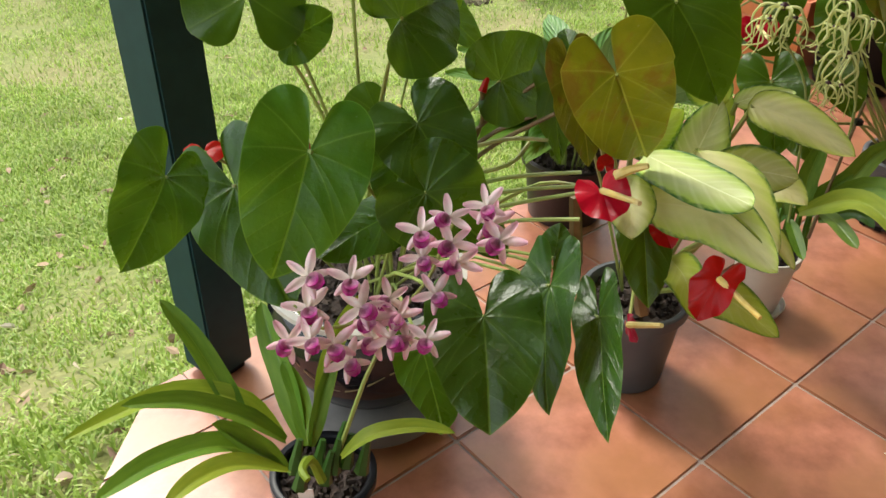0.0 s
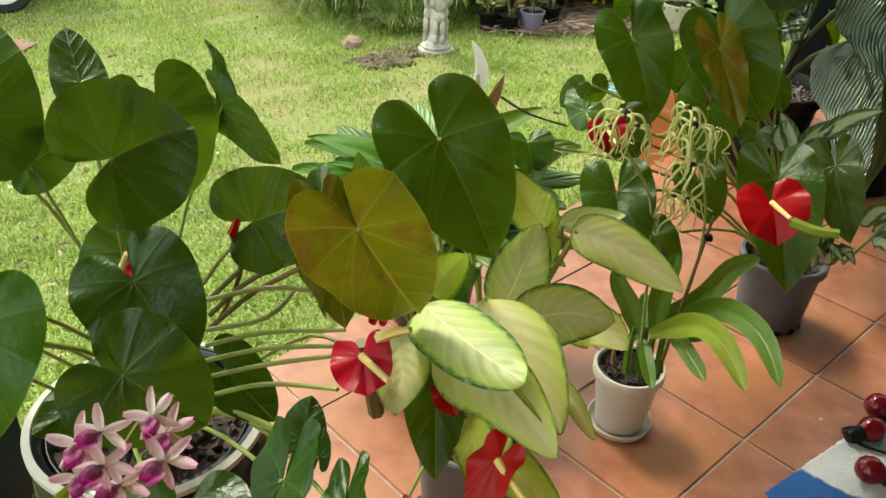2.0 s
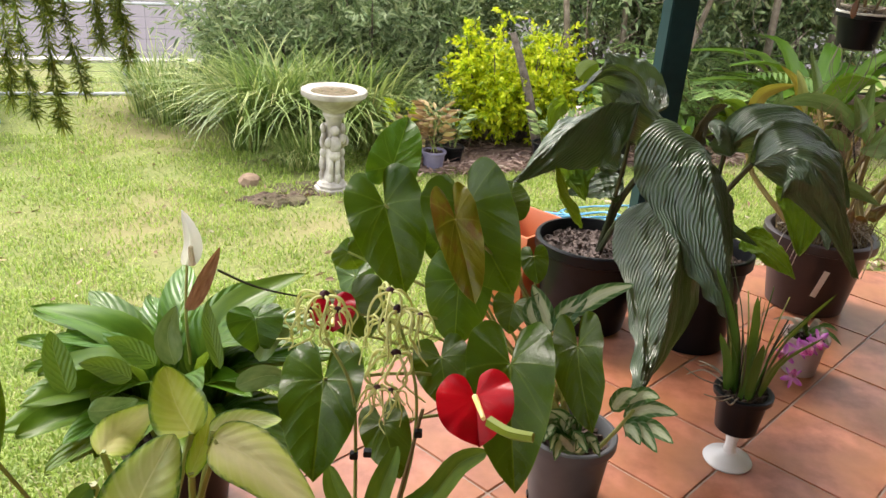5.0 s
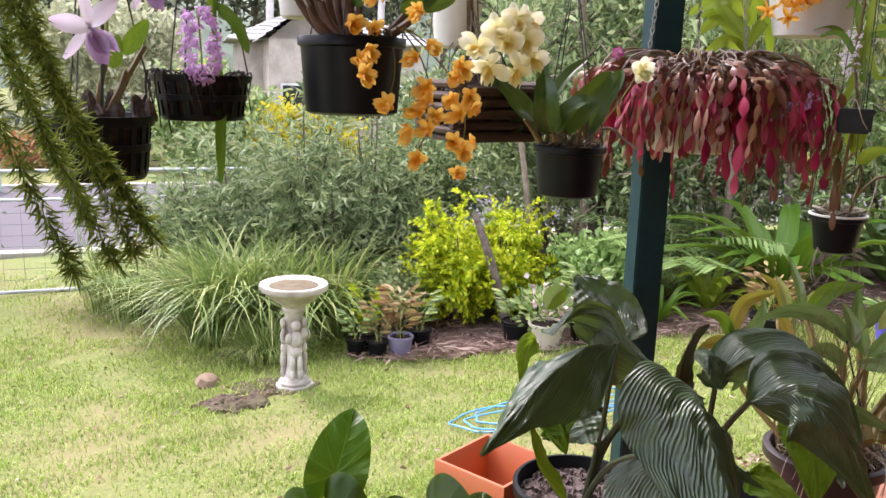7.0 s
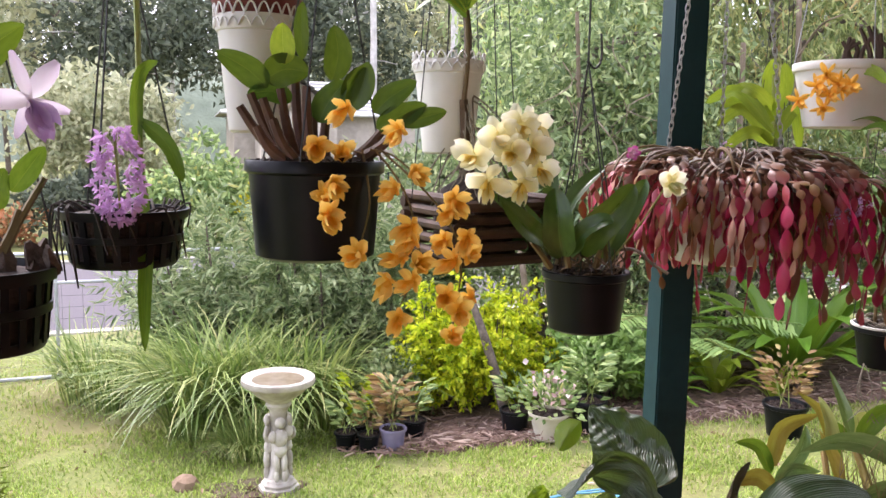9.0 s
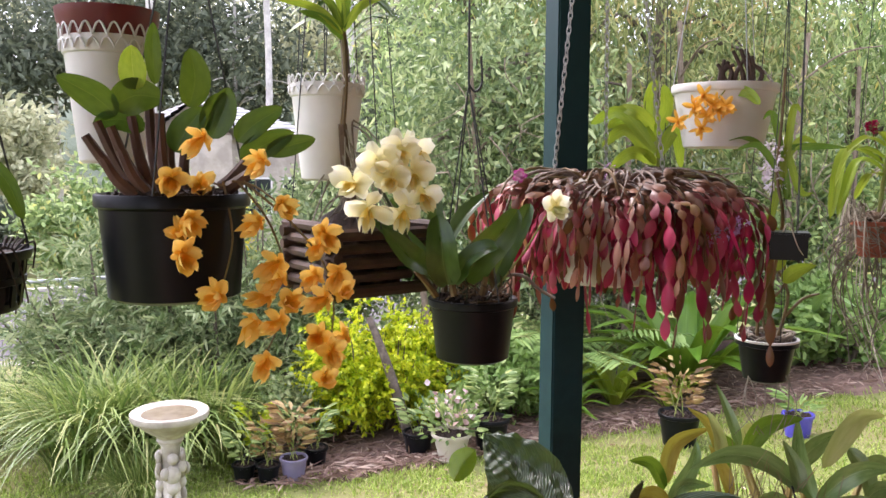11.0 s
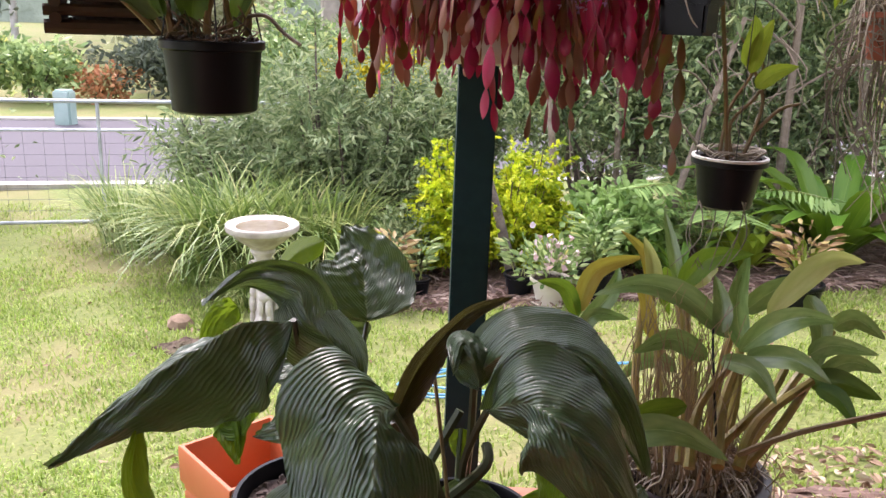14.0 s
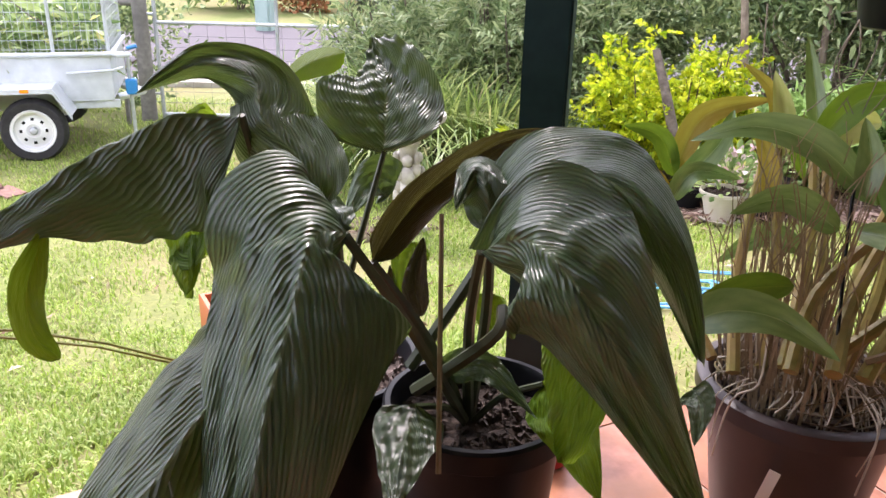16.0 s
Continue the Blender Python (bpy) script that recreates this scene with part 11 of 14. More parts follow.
stem(clay_pot, [(2.499, 2.66, 1.369), (2.542, 2.622, 1.361), (2.57, 2.591, 1.342)], 0.0025, m_stalk_brown, "flower_stem", 0.7)
stem(clay_pot, [(2.494, 2.663, 1.443), (2.466, 2.665, 1.506), (2.453, 2.659, 1.534)], 0.002, m_stalk_brown, "flower_stem", 0.7)
round_flower(clay_pot, (2.445, 2.663, 1.54), (-.3, -.9, -0.11), .022, 71, m_seg_deep, m_seg_brown, 'dark0')
round_flower(clay_pot, (2.457, 2.657, 1.53), (-.3, -.9, 0.34), .022, 27, m_seg_deep, m_seg_brown, 'dark1')
round_flower(clay_pot, (2.457, 2.656, 1.55), (-.3, -.9, 0.32), .022, 46, m_seg_deep, m_seg_brown, 'dark2')
round_flower(clay_pot, (2.443, 2.664, 1.547), (-.3, -.9, -0.08), .022, 53, m_seg_deep, m_seg_brown, 'dark3')
stem(clay_pot, [(2.465, 2.666, 1.271), (2.458, 2.668, 1.248), (2.452, 2.669, 1.216), (2.436, 2.675, 1.179)], 0.0022, m_root, "root", 0.6)
stem(clay_pot, [(2.438, 2.68, 1.255), (2.418, 2.685, 1.174), (2.399, 2.68, 1.061), (2.429, 2.638, 0.936)], 0.0022, m_root, "root", 0.6)
stem(clay_pot, [(2.439, 2.675, 1.199), (2.396, 2.694, 1.145), (2.384, 2.69, 1.073), (2.424, 2.654, 0.994)], 0.0022, m_root, "root", 0.6)
stem(clay_pot, [(2.438, 2.679, 1.244), (2.398, 2.699, 1.213), (2.403, 2.693, 1.173), (2.409, 2.684, 1.127)], 0.0022, m_root, "root", 0.6)
stem(clay_pot, [(2.48, 2.658, 1.287), (2.48, 2.652, 1.203), (2.489, 2.632, 1.086), (2.457, 2.625, 0.95)], 0.0022, m_root, "root", 0.6)
stem(clay_pot, [(2.439, 2.675, 1.196), (2.39, 2.7, 1.168), (2.409, 2.685, 1.133), (2.37, 2.7, 1.09)], 0.0022, m_root, "root", 0.6)
stem(clay_pot, [(2.439, 2.674, 1.19), (2.407, 2.683, 1.11), (2.409, 2.664, 1.001), (2.407, 2.637, 0.878)], 0.0022, m_root, "root", 0.6)
stem(clay_pot, [(2.439, 2.676, 1.205), (2.387, 2.697, 1.138), (2.381, 2.687, 1.047), (2.36, 2.678, 0.941)], 0.0022, m_root, "root", 0.6)
stem(clay_pot, [(2.479, 2.66, 1.318), (2.478, 2.656, 1.246), (2.483, 2.644, 1.146), (2.463, 2.638, 1.029)], 0.0022, m_root, "root", 0.6)
stem(clay_pot, [(2.439, 2.675, 1.203), (2.404, 2.689, 1.145), (2.383, 2.689, 1.065), (2.406, 2.661, 0.977)], 0.0022, m_root, "root", 0.6)
stem(clay_pot, [(2.467, 2.662, 1.23), (2.459, 2.66, 1.159), (2.448, 2.652, 1.06), (2.473, 2.616, 0.951)], 0.0022, m_root, "root", 0.6)
stem(clay_pot, [(2.472, 2.662, 1.281), (2.469, 2.66, 1.224), (2.46, 2.657, 1.143), (2.442, 2.653, 1.049)], 0.0022, m_root, "root", 0.6)
stem(clay_pot, [(2.524, 2.631, 1.305), (2.538, 2.621, 1.266), (2.542, 2.614, 1.212), (2.526, 2.617, 1.148)], 0.0022, m_root, "root", 0.6)
stem(clay_pot, [(2.477, 2.656, 1.232), (2.477, 2.652, 1.186), (2.483, 2.64, 1.122), (2.459, 2.644, 1.047)], 0.0022, m_root, "root", 0.6)
stem(clay_pot, [(2.527, 2.626, 1.241), (2.544, 2.61, 1.185), (2.54, 2.603, 1.105), (2.568, 2.569, 1.017)], 0.0022, m_root, "root", 0.6)
stem(clay_pot, [(2.437, 2.682, 1.275), (2.392, 2.703, 1.218), (2.375, 2.704, 1.139), (2.394, 2.681, 1.05)], 0.0022, m_root, "root", 0.6)
stem(clay_pot, [(2.5, 2.639, 1.196), (2.504, 2.629, 1.134), (2.501, 2.617, 1.046), (2.521, 2.585, 0.949)], 0.0022, m_root, "root", 0.6)
stem(clay_pot, [(2.438, 2.679, 1.237), (2.378, 2.71, 1.21), (2.375, 2.708, 1.174), (2.414, 2.682, 1.135)], 0.0022, m_root, "root", 0.6)
stem(clay_pot, [(2.466, 2.664, 1.248), (2.467, 2.655, 1.164), (2.478, 2.632, 1.048), (2.457, 2.617, 0.914)], 0.0022, m_root, "root", 0.6)
stem(clay_pot, [(2.527, 2.623, 1.21), (2.537, 2.611, 1.157), (2.517, 2.614, 1.08), (2.524, 2.594, 0.996)], 0.0022, m_root, "root", 0.6)
stem(clay_pot, [(2.478, 2.654, 1.212), (2.481, 2.646, 1.155), (2.46, 2.647, 1.073), (2.479, 2.619, 0.982)], 0.0022, m_root, "root", 0.6)
stem(clay_pot, [(2.466, 2.663, 1.247), (2.464, 2.661, 1.199), (2.458, 2.657, 1.133), (2.456, 2.646, 1.056)], 0.0022, m_root, "root", 0.6)
stem(clay_pot, [(2.52, 2.633, 1.283), (2.522, 2.628, 1.234), (2.537, 2.613, 1.167), (2.512, 2.618, 1.087)], 0.0022, m_root, "root", 0.6)
stem(clay_pot, [(2.516, 2.63, 1.21), (2.514, 2.622, 1.129), (2.502, 2.611, 1.015), (2.527, 2.567, 0.89)], 0.0022, m_root, "root", 0.6)
stem(clay_pot, [(2.453, 2.675, 1.312), (2.453, 2.671, 1.246), (2.458, 2.66, 1.154), (2.461, 2.643, 1.049)], 0.0022, m_root, "root", 0.6)
stem(clay_pot, [(2.437, 2.683, 1.286), (2.393, 2.706, 1.26), (2.371, 2.715, 1.225), (2.417, 2.687, 1.188)], 0.0022, m_root, "root", 0.6)
stem(clay_pot, [(2.527, 2.624, 1.222), (2.536, 2.612, 1.158), (2.539, 2.598, 1.069), (2.505, 2.599, 0.965)], 0.0022, m_root, "root", 0.6)
stem(clay_pot, [(2.437, 2.682, 1.274), (2.387, 2.706, 1.227), (2.405, 2.691, 1.164), (2.407, 2.68, 1.091)], 0.0022, m_root, "root", 0.6)
stem(clay_pot, [(2.438, 2.679, 1.236), (2.395, 2.7, 1.202), (2.376, 2.705, 1.155), (2.393, 2.69, 1.103)], 0.0022, m_root, "root", 0.6)
stem(clay_pot, [(2.477, 2.656, 1.234), (2.481, 2.649, 1.189), (2.472, 2.648, 1.124), (2.507, 2.616, 1.055)], 0.0022, m_root, "root", 0.6)
g_root = random.Random(17)
for k in range(60):
    a, r = g_root.uniform(0, 6.283), g_root.uniform(0.02, 0.075)
    x0, y0 = r * math.cos(a), r * math.sin(a)
    b = a + g_root.uniform(-0.8, 0.8)
    if k % 3:
        pts = [(x0, y0, 0.1), (0.075 * math.cos(b), 0.075 * math.sin(b), 0.14 + g_root.uniform(-0.02, 0.03)), (0.09 * math.cos(b + 0.3), 0.09 * math.sin(b + 0.3), g_root.uniform(0.0, 0.09))]
    else:
        pts = [(x0, y0, 0.1), (0.09 * math.cos(b), 0.09 * math.sin(b), 0.1), (0.1 * math.cos(b + 0.2), 0.1 * math.sin(b + 0.2), -0.1), (g_root.uniform(-0.12, 0.12), g_root.uniform(-0.1, 0.1), g_root.uniform(-0.42, -0.15))]
    part("root", tube(pts, g_root.uniform(0.0012, 0.0024), 5, 0.6), m_root_pale if k % 2 else m_root, clay_pot)
leafy = thing('leafy_orchid', 'hanging orchid with fresh lime strap leaves behind the cactus', 'hanging plant', (1.923, 2.859, 1.352))
pot(leafy, 0.05, 0.04, 0.07, m_black, fill=0.9)
wires(leafy, (1.923, 2.859, 1.422), (1.923, 2.859, BEAM_Z), 0.0012, 3, 0.05)
stem(leafy, [(1.923, 2.859, 1.422), (1.912, 2.863, 1.534), (1.904, 2.86, 1.629)], 0.006, m_stalk, "cane", 0.7)
strip(leafy, [(1.897, 2.826, 1.438), (1.817, 2.843, 1.532), (1.762, 2.889, 1.485)], 0.036, (-0.408, -0.912, -0.04), m_strap_lime, "strap", nu=3)
strip(leafy, [(1.879, 2.79, 1.469), (1.804, 2.854, 1.58), (1.744, 2.934, 1.551)], 0.036, (-0.401, -0.914, -0.059), m_strap_lime, "strap", nu=3)
strip(leafy, [(1.895, 2.826, 1.501), (1.832, 2.859, 1.557), (1.758, 2.864, 1.54)], 0.036, (-0.411, -0.911, -0.05), m_strap_lime, "strap", nu=3)
strip(leafy, [(1.915, 2.87, 1.551), (1.901, 2.881, 1.615), (1.886, 2.819, 1.672)], 0.037, (-0.43, -0.9, -0.072), m_strap_lime, "strap", nu=3)
strip(leafy, [(1.882, 2.779, 1.454), (1.943, 2.804, 1.532), (1.985, 2.844, 1.423)], 0.036, (-0.457, -0.889, -0.04), m_strap_lime, "strap", nu=3)
strip(leafy, [(1.907, 2.852, 1.518), (1.908, 2.791, 1.593), (1.891, 2.778, 1.653)], 0.036, (-0.447, -0.892, -0.065), m_strap_lime, "strap", nu=3)
strip(leafy, [(1.929, 2.874, 1.438), (1.824, 2.817, 1.469), (1.794, 2.9, 1.421)], 0.036, (-0.415, -0.91, -0.014), m_strap_lime, "strap", nu=3)
strip(leafy, [(1.904, 2.846, 1.533), (1.839, 2.819, 1.578), (1.801, 2.869, 1.596)], 0.036, (-0.419, -0.906, -0.059), m_strap_lime, "strap", nu=3)
chime = thing('wind_chime', 'small dark metal bell wind chime', 'wind chime', (2.514, 2.511, 1.726))
part('cap', lathe([(0.004, 0.03), (0.012, 0.01), (0.03, -0.012), (0.055, -0.03), (0.05, -0.032), (0.01, -0.012)], 24), m_wire, chime)
stem(chime, [(2.514, 2.511, 1.726), (2.514, 2.511, BEAM_Z)], .0012, m_wire, 'wire', 1)
for k in range(5):
    a = k * 1.2566
    part('bell', lathe([(0.004, 0.0), (0.012, -0.008), (0.017, -0.022), (0.019, -0.034), (0.015, -0.036)], 14), m_bell, chime, '', Matrix.Translation((0.038 * math.cos(a), 0.038 * math.sin(a), -0.07)))
    part('cord', tube([(0.038 * math.cos(a), 0.038 * math.sin(a), -0.025), (0.038 * math.cos(a), 0.038 * math.sin(a), -0.07)], 0.0008, 4), m_wire, chime)


def net_basket(plant, r, h):
    """A black slotted plastic basket: solid bands, upright ribs, bark inside."""
    part("rim", lathe([(r * 0.97, h * 0.84), (r, h * 0.84), (r * 1.04, h * 0.97), (r * 1.04, h), (r * 0.98, h), (r * 0.95, h * 0.85)], 40, ring=True), m_black, plant)
    part("base", lathe([(r * 0.8, 0), (r * 0.83, 0.004), (r * 0.84, h * 0.14), (r * 0.81, h * 0.14), (r * 0.78, 0.006)], 40), m_black, plant)
    part("band", lathe([(r * 0.9, h * 0.44), (r * 0.925, h * 0.45), (r * 0.935, h * 0.56), (r * 0.9, h * 0.57)], 40, ring=True), m_black, plant)
    for k in range(22):
        a = 2 * math.pi * k / 22
        q = pose(0, 0, 0, 0, 0, math.degrees(a))
        bm = box(bmesh.new(), r * 0.80, -0.0045, h * 0.08, r * 0.84, 0.0045, h * 0.9)
        for v in bm.verts:
            v.co.x += (v.co.z / h) * r * 0.13
        part("rib", bm, m_black, plant, "", q)
    part("potting_mix", lathe([(r * 0.74, 0.01), (r * 0.86, h * 0.8), (r * 0.8, h * 0.92), (r * 0.3, h * 0.97)], 24), m_soil, plant, "dark bark potting mix")

lilac_basket = thing('net_basket_orchid', 'lilac cattleya orchid in a black slotted hanging basket', 'hanging plant', (0.322, 1.654, 1.162))
net_basket(lilac_basket, 0.084, 0.102)
wires(lilac_basket, (0.326, 1.654, 1.254), (0.326, 1.654, 1.684), 0.0014, 3, 0.086)
hook(lilac_basket, (0.326, 1.654, 1.684), BEAM_Z)
stem(lilac_basket, [(0.325, 1.643, 1.269), (0.329, 1.649, 1.311), (0.339, 1.655, 1.35)], 0.005, m_stalk_brown, "cane", 0.8)
stem(lilac_basket, [(0.345, 1.651, 1.269), (0.365, 1.664, 1.319), (0.393, 1.677, 1.373)], 0.005, m_stalk_brown, "cane", 0.8)
stem(lilac_basket, [(0.338, 1.648, 1.269), (0.355, 1.658, 1.303), (0.365, 1.665, 1.334)], 0.005, m_stalk_brown, "cane", 0.8)
strip(lilac_basket, [(0.364, 1.611, 1.337), (0.363, 1.611, 1.359), (0.371, 1.616, 1.387)], 0.028, (0.367, -0.93, 0.039), m_strap, "oval")
strip(lilac_basket, [(0.377, 1.617, 1.359), (0.394, 1.624, 1.385), (0.412, 1.631, 1.412)], 0.028, (0.341, -0.94, 0.017), m_strap, "oval")
strip(lilac_basket, [(0.287, 1.577, 1.478), (0.335, 1.597, 1.501), (0.4, 1.617, 1.551)], 0.057, (0.39, -0.917, -0.079), m_strap, "oval")
strip(lilac_basket, [(0.303, 1.58, 1.526), (0.279, 1.57, 1.511), (0.255, 1.561, 1.482)], 0.049, (0.437, -0.895, -0.087), m_strap, "oval")
stem(lilac_basket, [(0.339, 1.655, 1.342), (0.355, 1.609, 1.439), (0.347, 1.55, 1.467), (0.399, 1.571, 1.465)], 0.003, m_stalk, "flower_stem", 0.8)
stem(lilac_basket, [(0.33, 1.645, 1.269), (0.338, 1.646, 1.403), (0.344, 1.644, 1.506)], 0.003, m_stalk_dark, "stake", 1)
lily_flower(lilac_basket, (0.436, 1.531, 1.463), (0.634, -0.941, -0.302), 0.085, 25, m_lilac, m_purple, 'lilac')
lily_flower(lilac_basket, (0.364, 1.504, 1.393), (0.699, -0.917, -0.238), 0.1, 15, m_lilac, m_purple, 'lilac')
part('bark_chip', lathe([(.014, -.01), (.017, .004), (.011, .022), (.004, .036)], 5, .6), m_bark_chips, lilac_basket, '', lilac_basket.matrix_basis.inverted() @ Matrix.Translation((0.399, 1.67, 1.265)) @ pose(0, 0, 0, -26, -37, 141))
part('bark_chip', lathe([(.014, -.01), (.017, .004), (.011, .022), (.004, .036)], 5, .6), m_bark_chips, lilac_basket, '', lilac_basket.matrix_basis.inverted() @ Matrix.Translation((0.329, 1.644, 1.267)) @ pose(0, 0, 0, -27, 30, 89))
part('bark_chip', lathe([(.014, -.01), (.017, .004), (.011, .022), (.004, .036)], 5, .6), m_bark_chips, lilac_basket, '', lilac_basket.matrix_basis.inverted() @ Matrix.Translation((0.313, 1.638, 1.267)) @ pose(0, 0, 0, -7, 24, 78))
part('bark_chip', lathe([(.014, -.01), (.017, .004), (.011, .022), (.004, .036)], 5, .6), m_bark_chips, lilac_basket, '', lilac_basket.matrix_basis.inverted() @ Matrix.Translation((0.348, 1.652, 1.266)) @ pose(0, 0, 0, -16, -10, 15))
part('bark_chip', lathe([(.014, -.01), (.017, .004), (.011, .022), (.004, .036)], 5, .6), m_bark_chips, lilac_basket, '', lilac_basket.matrix_basis.inverted() @ Matrix.Translation((0.312, 1.637, 1.267)) @ pose(0, 0, 0, -2, -1, 12))
part('bark_chip', lathe([(.014, -.01), (.017, .004), (.011, .022), (.004, .036)], 5, .6), m_bark_chips, lilac_basket, '', lilac_basket.matrix_basis.inverted() @ Matrix.Translation((0.384, 1.665, 1.265)) @ pose(0, 0, 0, -3, 30, 67))
part('bark_chip', lathe([(.014, -.01), (.017, .004), (.011, .022), (.004, .036)], 5, .6), m_bark_chips, lilac_basket, '', lilac_basket.matrix_basis.inverted() @ Matrix.Translation((0.386, 1.666, 1.265)) @ pose(0, 0, 0, 16, -26, 35))
spike_basket = thing('net_basket_orchid', 'orchid with a dense lilac flower spike in a shallow black basket', 'hanging plant', (0.466, 1.749, 1.255))
net_basket(spike_basket, 0.082, 0.075)
wires(spike_basket, (0.466, 1.749, 1.320), (0.466, 1.749, 1.750), 0.0014, 3, 0.082)
hook(spike_basket, (0.466, 1.749, 1.750), BEAM_Z)
strip(spike_basket, [(0.491, 1.737, 1.407), (0.505, 1.704, 1.286), (0.507, 1.686, 1.222), (0.509, 1.673, 1.152)], 0.019, (0.238, -0.96, 0.148), m_strap, "strap", nu=3)
strip(spike_basket, [(0.491, 1.737, 1.398), (0.49, 1.735, 1.471), (0.499, 1.735, 1.511), (0.521, 1.729, 1.523)], 0.017, (0.238, -0.968, -0.082), m_strap, "strap", nu=3)
strip(spike_basket, [(0.495, 1.738, 1.447), (0.529, 1.736, 1.415), (0.549, 1.73, 1.367)], 0.021, (0.216, -0.976, -0.007), m_strap_dark, "strap", nu=3)
stem(spike_basket, [(0.492, 1.741, 1.614), (0.492, 1.743, 1.52), (0.492, 1.736, 1.341)], 0.004, m_stalk, "cane", 1)
spike_flowers(spike_basket, (0.479, 1.673, 1.435), (0.485, 1.671, 1.32), .026, 110, 6)
stem(spike_basket, [(0.447, 1.692, 1.32), (0.465, 1.661, 1.335), (0.483, 1.659, 1.278)], .0018, m_root_dark, 'root', .6)
stem(spike_basket, [(0.414, 1.779, 1.32), (0.38, 1.768, 1.335), (0.374, 1.751, 1.249)], .0018, m_root_dark, 'root', .6)
stem(spike_basket, [(0.431, 1.798, 1.32), (0.396, 1.802, 1.335), (0.383, 1.789, 1.265)], .0018, m_root_dark, 'root', .6)
stem(spike_basket, [(0.406, 1.754, 1.32), (0.38, 1.73, 1.335), (0.382, 1.712, 1.266)], .0018, m_root_dark, 'root', .6)
stem(spike_basket, [(0.519, 1.776, 1.32), (0.529, 1.81, 1.335), (0.518, 1.825, 1.272)], .0018, m_root_dark, 'root', .6)
stem(spike_basket, [(0.422, 1.79, 1.32), (0.387, 1.788, 1.335), (0.377, 1.772, 1.27)], .0018, m_root_dark, 'root', .6)
stem(spike_basket, [(0.452, 1.808, 1.32), (0.421, 1.825, 1.335), (0.404, 1.818, 1.268)], .0018, m_root_dark, 'root', .6)
stem(spike_basket, [(0.462, 1.689, 1.32), (0.487, 1.664, 1.335), (0.505, 1.666, 1.294)], .0018, m_root_dark, 'root', .6)
stem(spike_basket, [(0.519, 1.776, 1.32), (0.529, 1.811, 1.335), (0.517, 1.825, 1.262)], .0018, m_root_dark, 'root', .6)
stem(spike_basket, [(0.413, 1.721, 1.32), (0.404, 1.687, 1.335), (0.415, 1.672, 1.244)], .0018, m_root_dark, 'root', .6)
stem(spike_basket, [(0.524, 1.761, 1.32), (0.543, 1.792, 1.335), (0.536, 1.809, 1.299)], .0018, m_root_dark, 'root', .6)
stem(spike_basket, [(0.419, 1.712, 1.32), (0.416, 1.676, 1.335), (0.43, 1.664, 1.285)], .0018, m_root_dark, 'root', .6)
stem(spike_basket, [(0.406, 1.752, 1.32), (0.381, 1.727, 1.335), (0.383, 1.708, 1.279)], .0018, m_root_dark, 'root', .6)
stem(spike_basket, [(0.517, 1.78, 1.32), (0.524, 1.815, 1.335), (0.512, 1.829, 1.26)], .0018, m_root_dark, 'root', .6)
stem(spike_basket, [(0.442, 1.804, 1.32), (0.408, 1.816, 1.335), (0.393, 1.806, 1.266)], .0018, m_root_dark, 'root', .6)
stem(spike_basket, [(0.506, 1.705, 1.32), (0.542, 1.705, 1.335), (0.553, 1.72, 1.268)], .0018, m_root_dark, 'root', .6)
stem(spike_basket, [(0.498, 1.699, 1.32), (0.533, 1.693, 1.335), (0.547, 1.706, 1.279)], .0018, m_root_dark, 'root', .6)
stem(spike_basket, [(0.491, 1.804, 1.32), (0.477, 1.836, 1.335), (0.459, 1.841, 1.271)], .0018, m_root_dark, 'root', .6)
stem(spike_basket, [(0.448, 1.807, 1.32), (0.416, 1.822, 1.335), (0.4, 1.813, 1.249)], .0018, m_root_dark, 'root', .6)
stem(spike_basket, [(0.509, 1.79, 1.32), (0.509, 1.826, 1.335), (0.494, 1.837, 1.249)], .0018, m_root_dark, 'root', .6)
stem(spike_basket, [(0.477, 1.808, 1.32), (0.456, 1.837, 1.335), (0.438, 1.837, 1.271)], .0018, m_root_dark, 'root', .6)
stem(spike_basket, [(0.478, 1.808, 1.32), (0.458, 1.837, 1.335), (0.44, 1.837, 1.289)], .0018, m_root_dark, 'root', .6)
stem(spike_basket, [(0.504, 1.795, 1.32), (0.5, 1.83, 1.335), (0.484, 1.839, 1.231)], .0018, m_root_dark, 'root', .6)
stem(spike_basket, [(0.514, 1.784, 1.32), (0.519, 1.819, 1.335), (0.506, 1.832, 1.235)], .0018, m_root_dark, 'root', .6)
stem(spike_basket, [(0.408, 1.764, 1.32), (0.378, 1.745, 1.335), (0.377, 1.727, 1.238)], .0018, m_root_dark, 'root', .6)
stem(spike_basket, [(0.492, 1.803, 1.32), (0.478, 1.836, 1.335), (0.461, 1.841, 1.259)], .0018, m_root_dark, 'root', .6)
stem(spike_basket, [(0.441, 1.695, 1.32), (0.455, 1.662, 1.335), (0.472, 1.657, 1.278)], .0018, m_root_dark, 'root', .6)
stem(spike_basket, [(0.42, 1.71, 1.32), (0.419, 1.675, 1.335), (0.433, 1.663, 1.236)], .0018, m_root_dark, 'root', .6)
stem(spike_basket, [(0.414, 1.779, 1.32), (0.38, 1.769, 1.335), (0.374, 1.752, 1.298)], .0018, m_root_dark, 'root', .6)
stem(spike_basket, [(0.419, 1.711, 1.32), (0.417, 1.676, 1.335), (0.431, 1.664, 1.245)], .0018, m_root_dark, 'root', .6)
tassel_fern = thing('tassel_fern', 'hanging tassel fern with drooping needle-leaved branches', 'hanging plant', (0.27, 1.27, 1.56))
pot(tassel_fern, 0.085, 0.07, 0.12, m_black, fill=0.9)
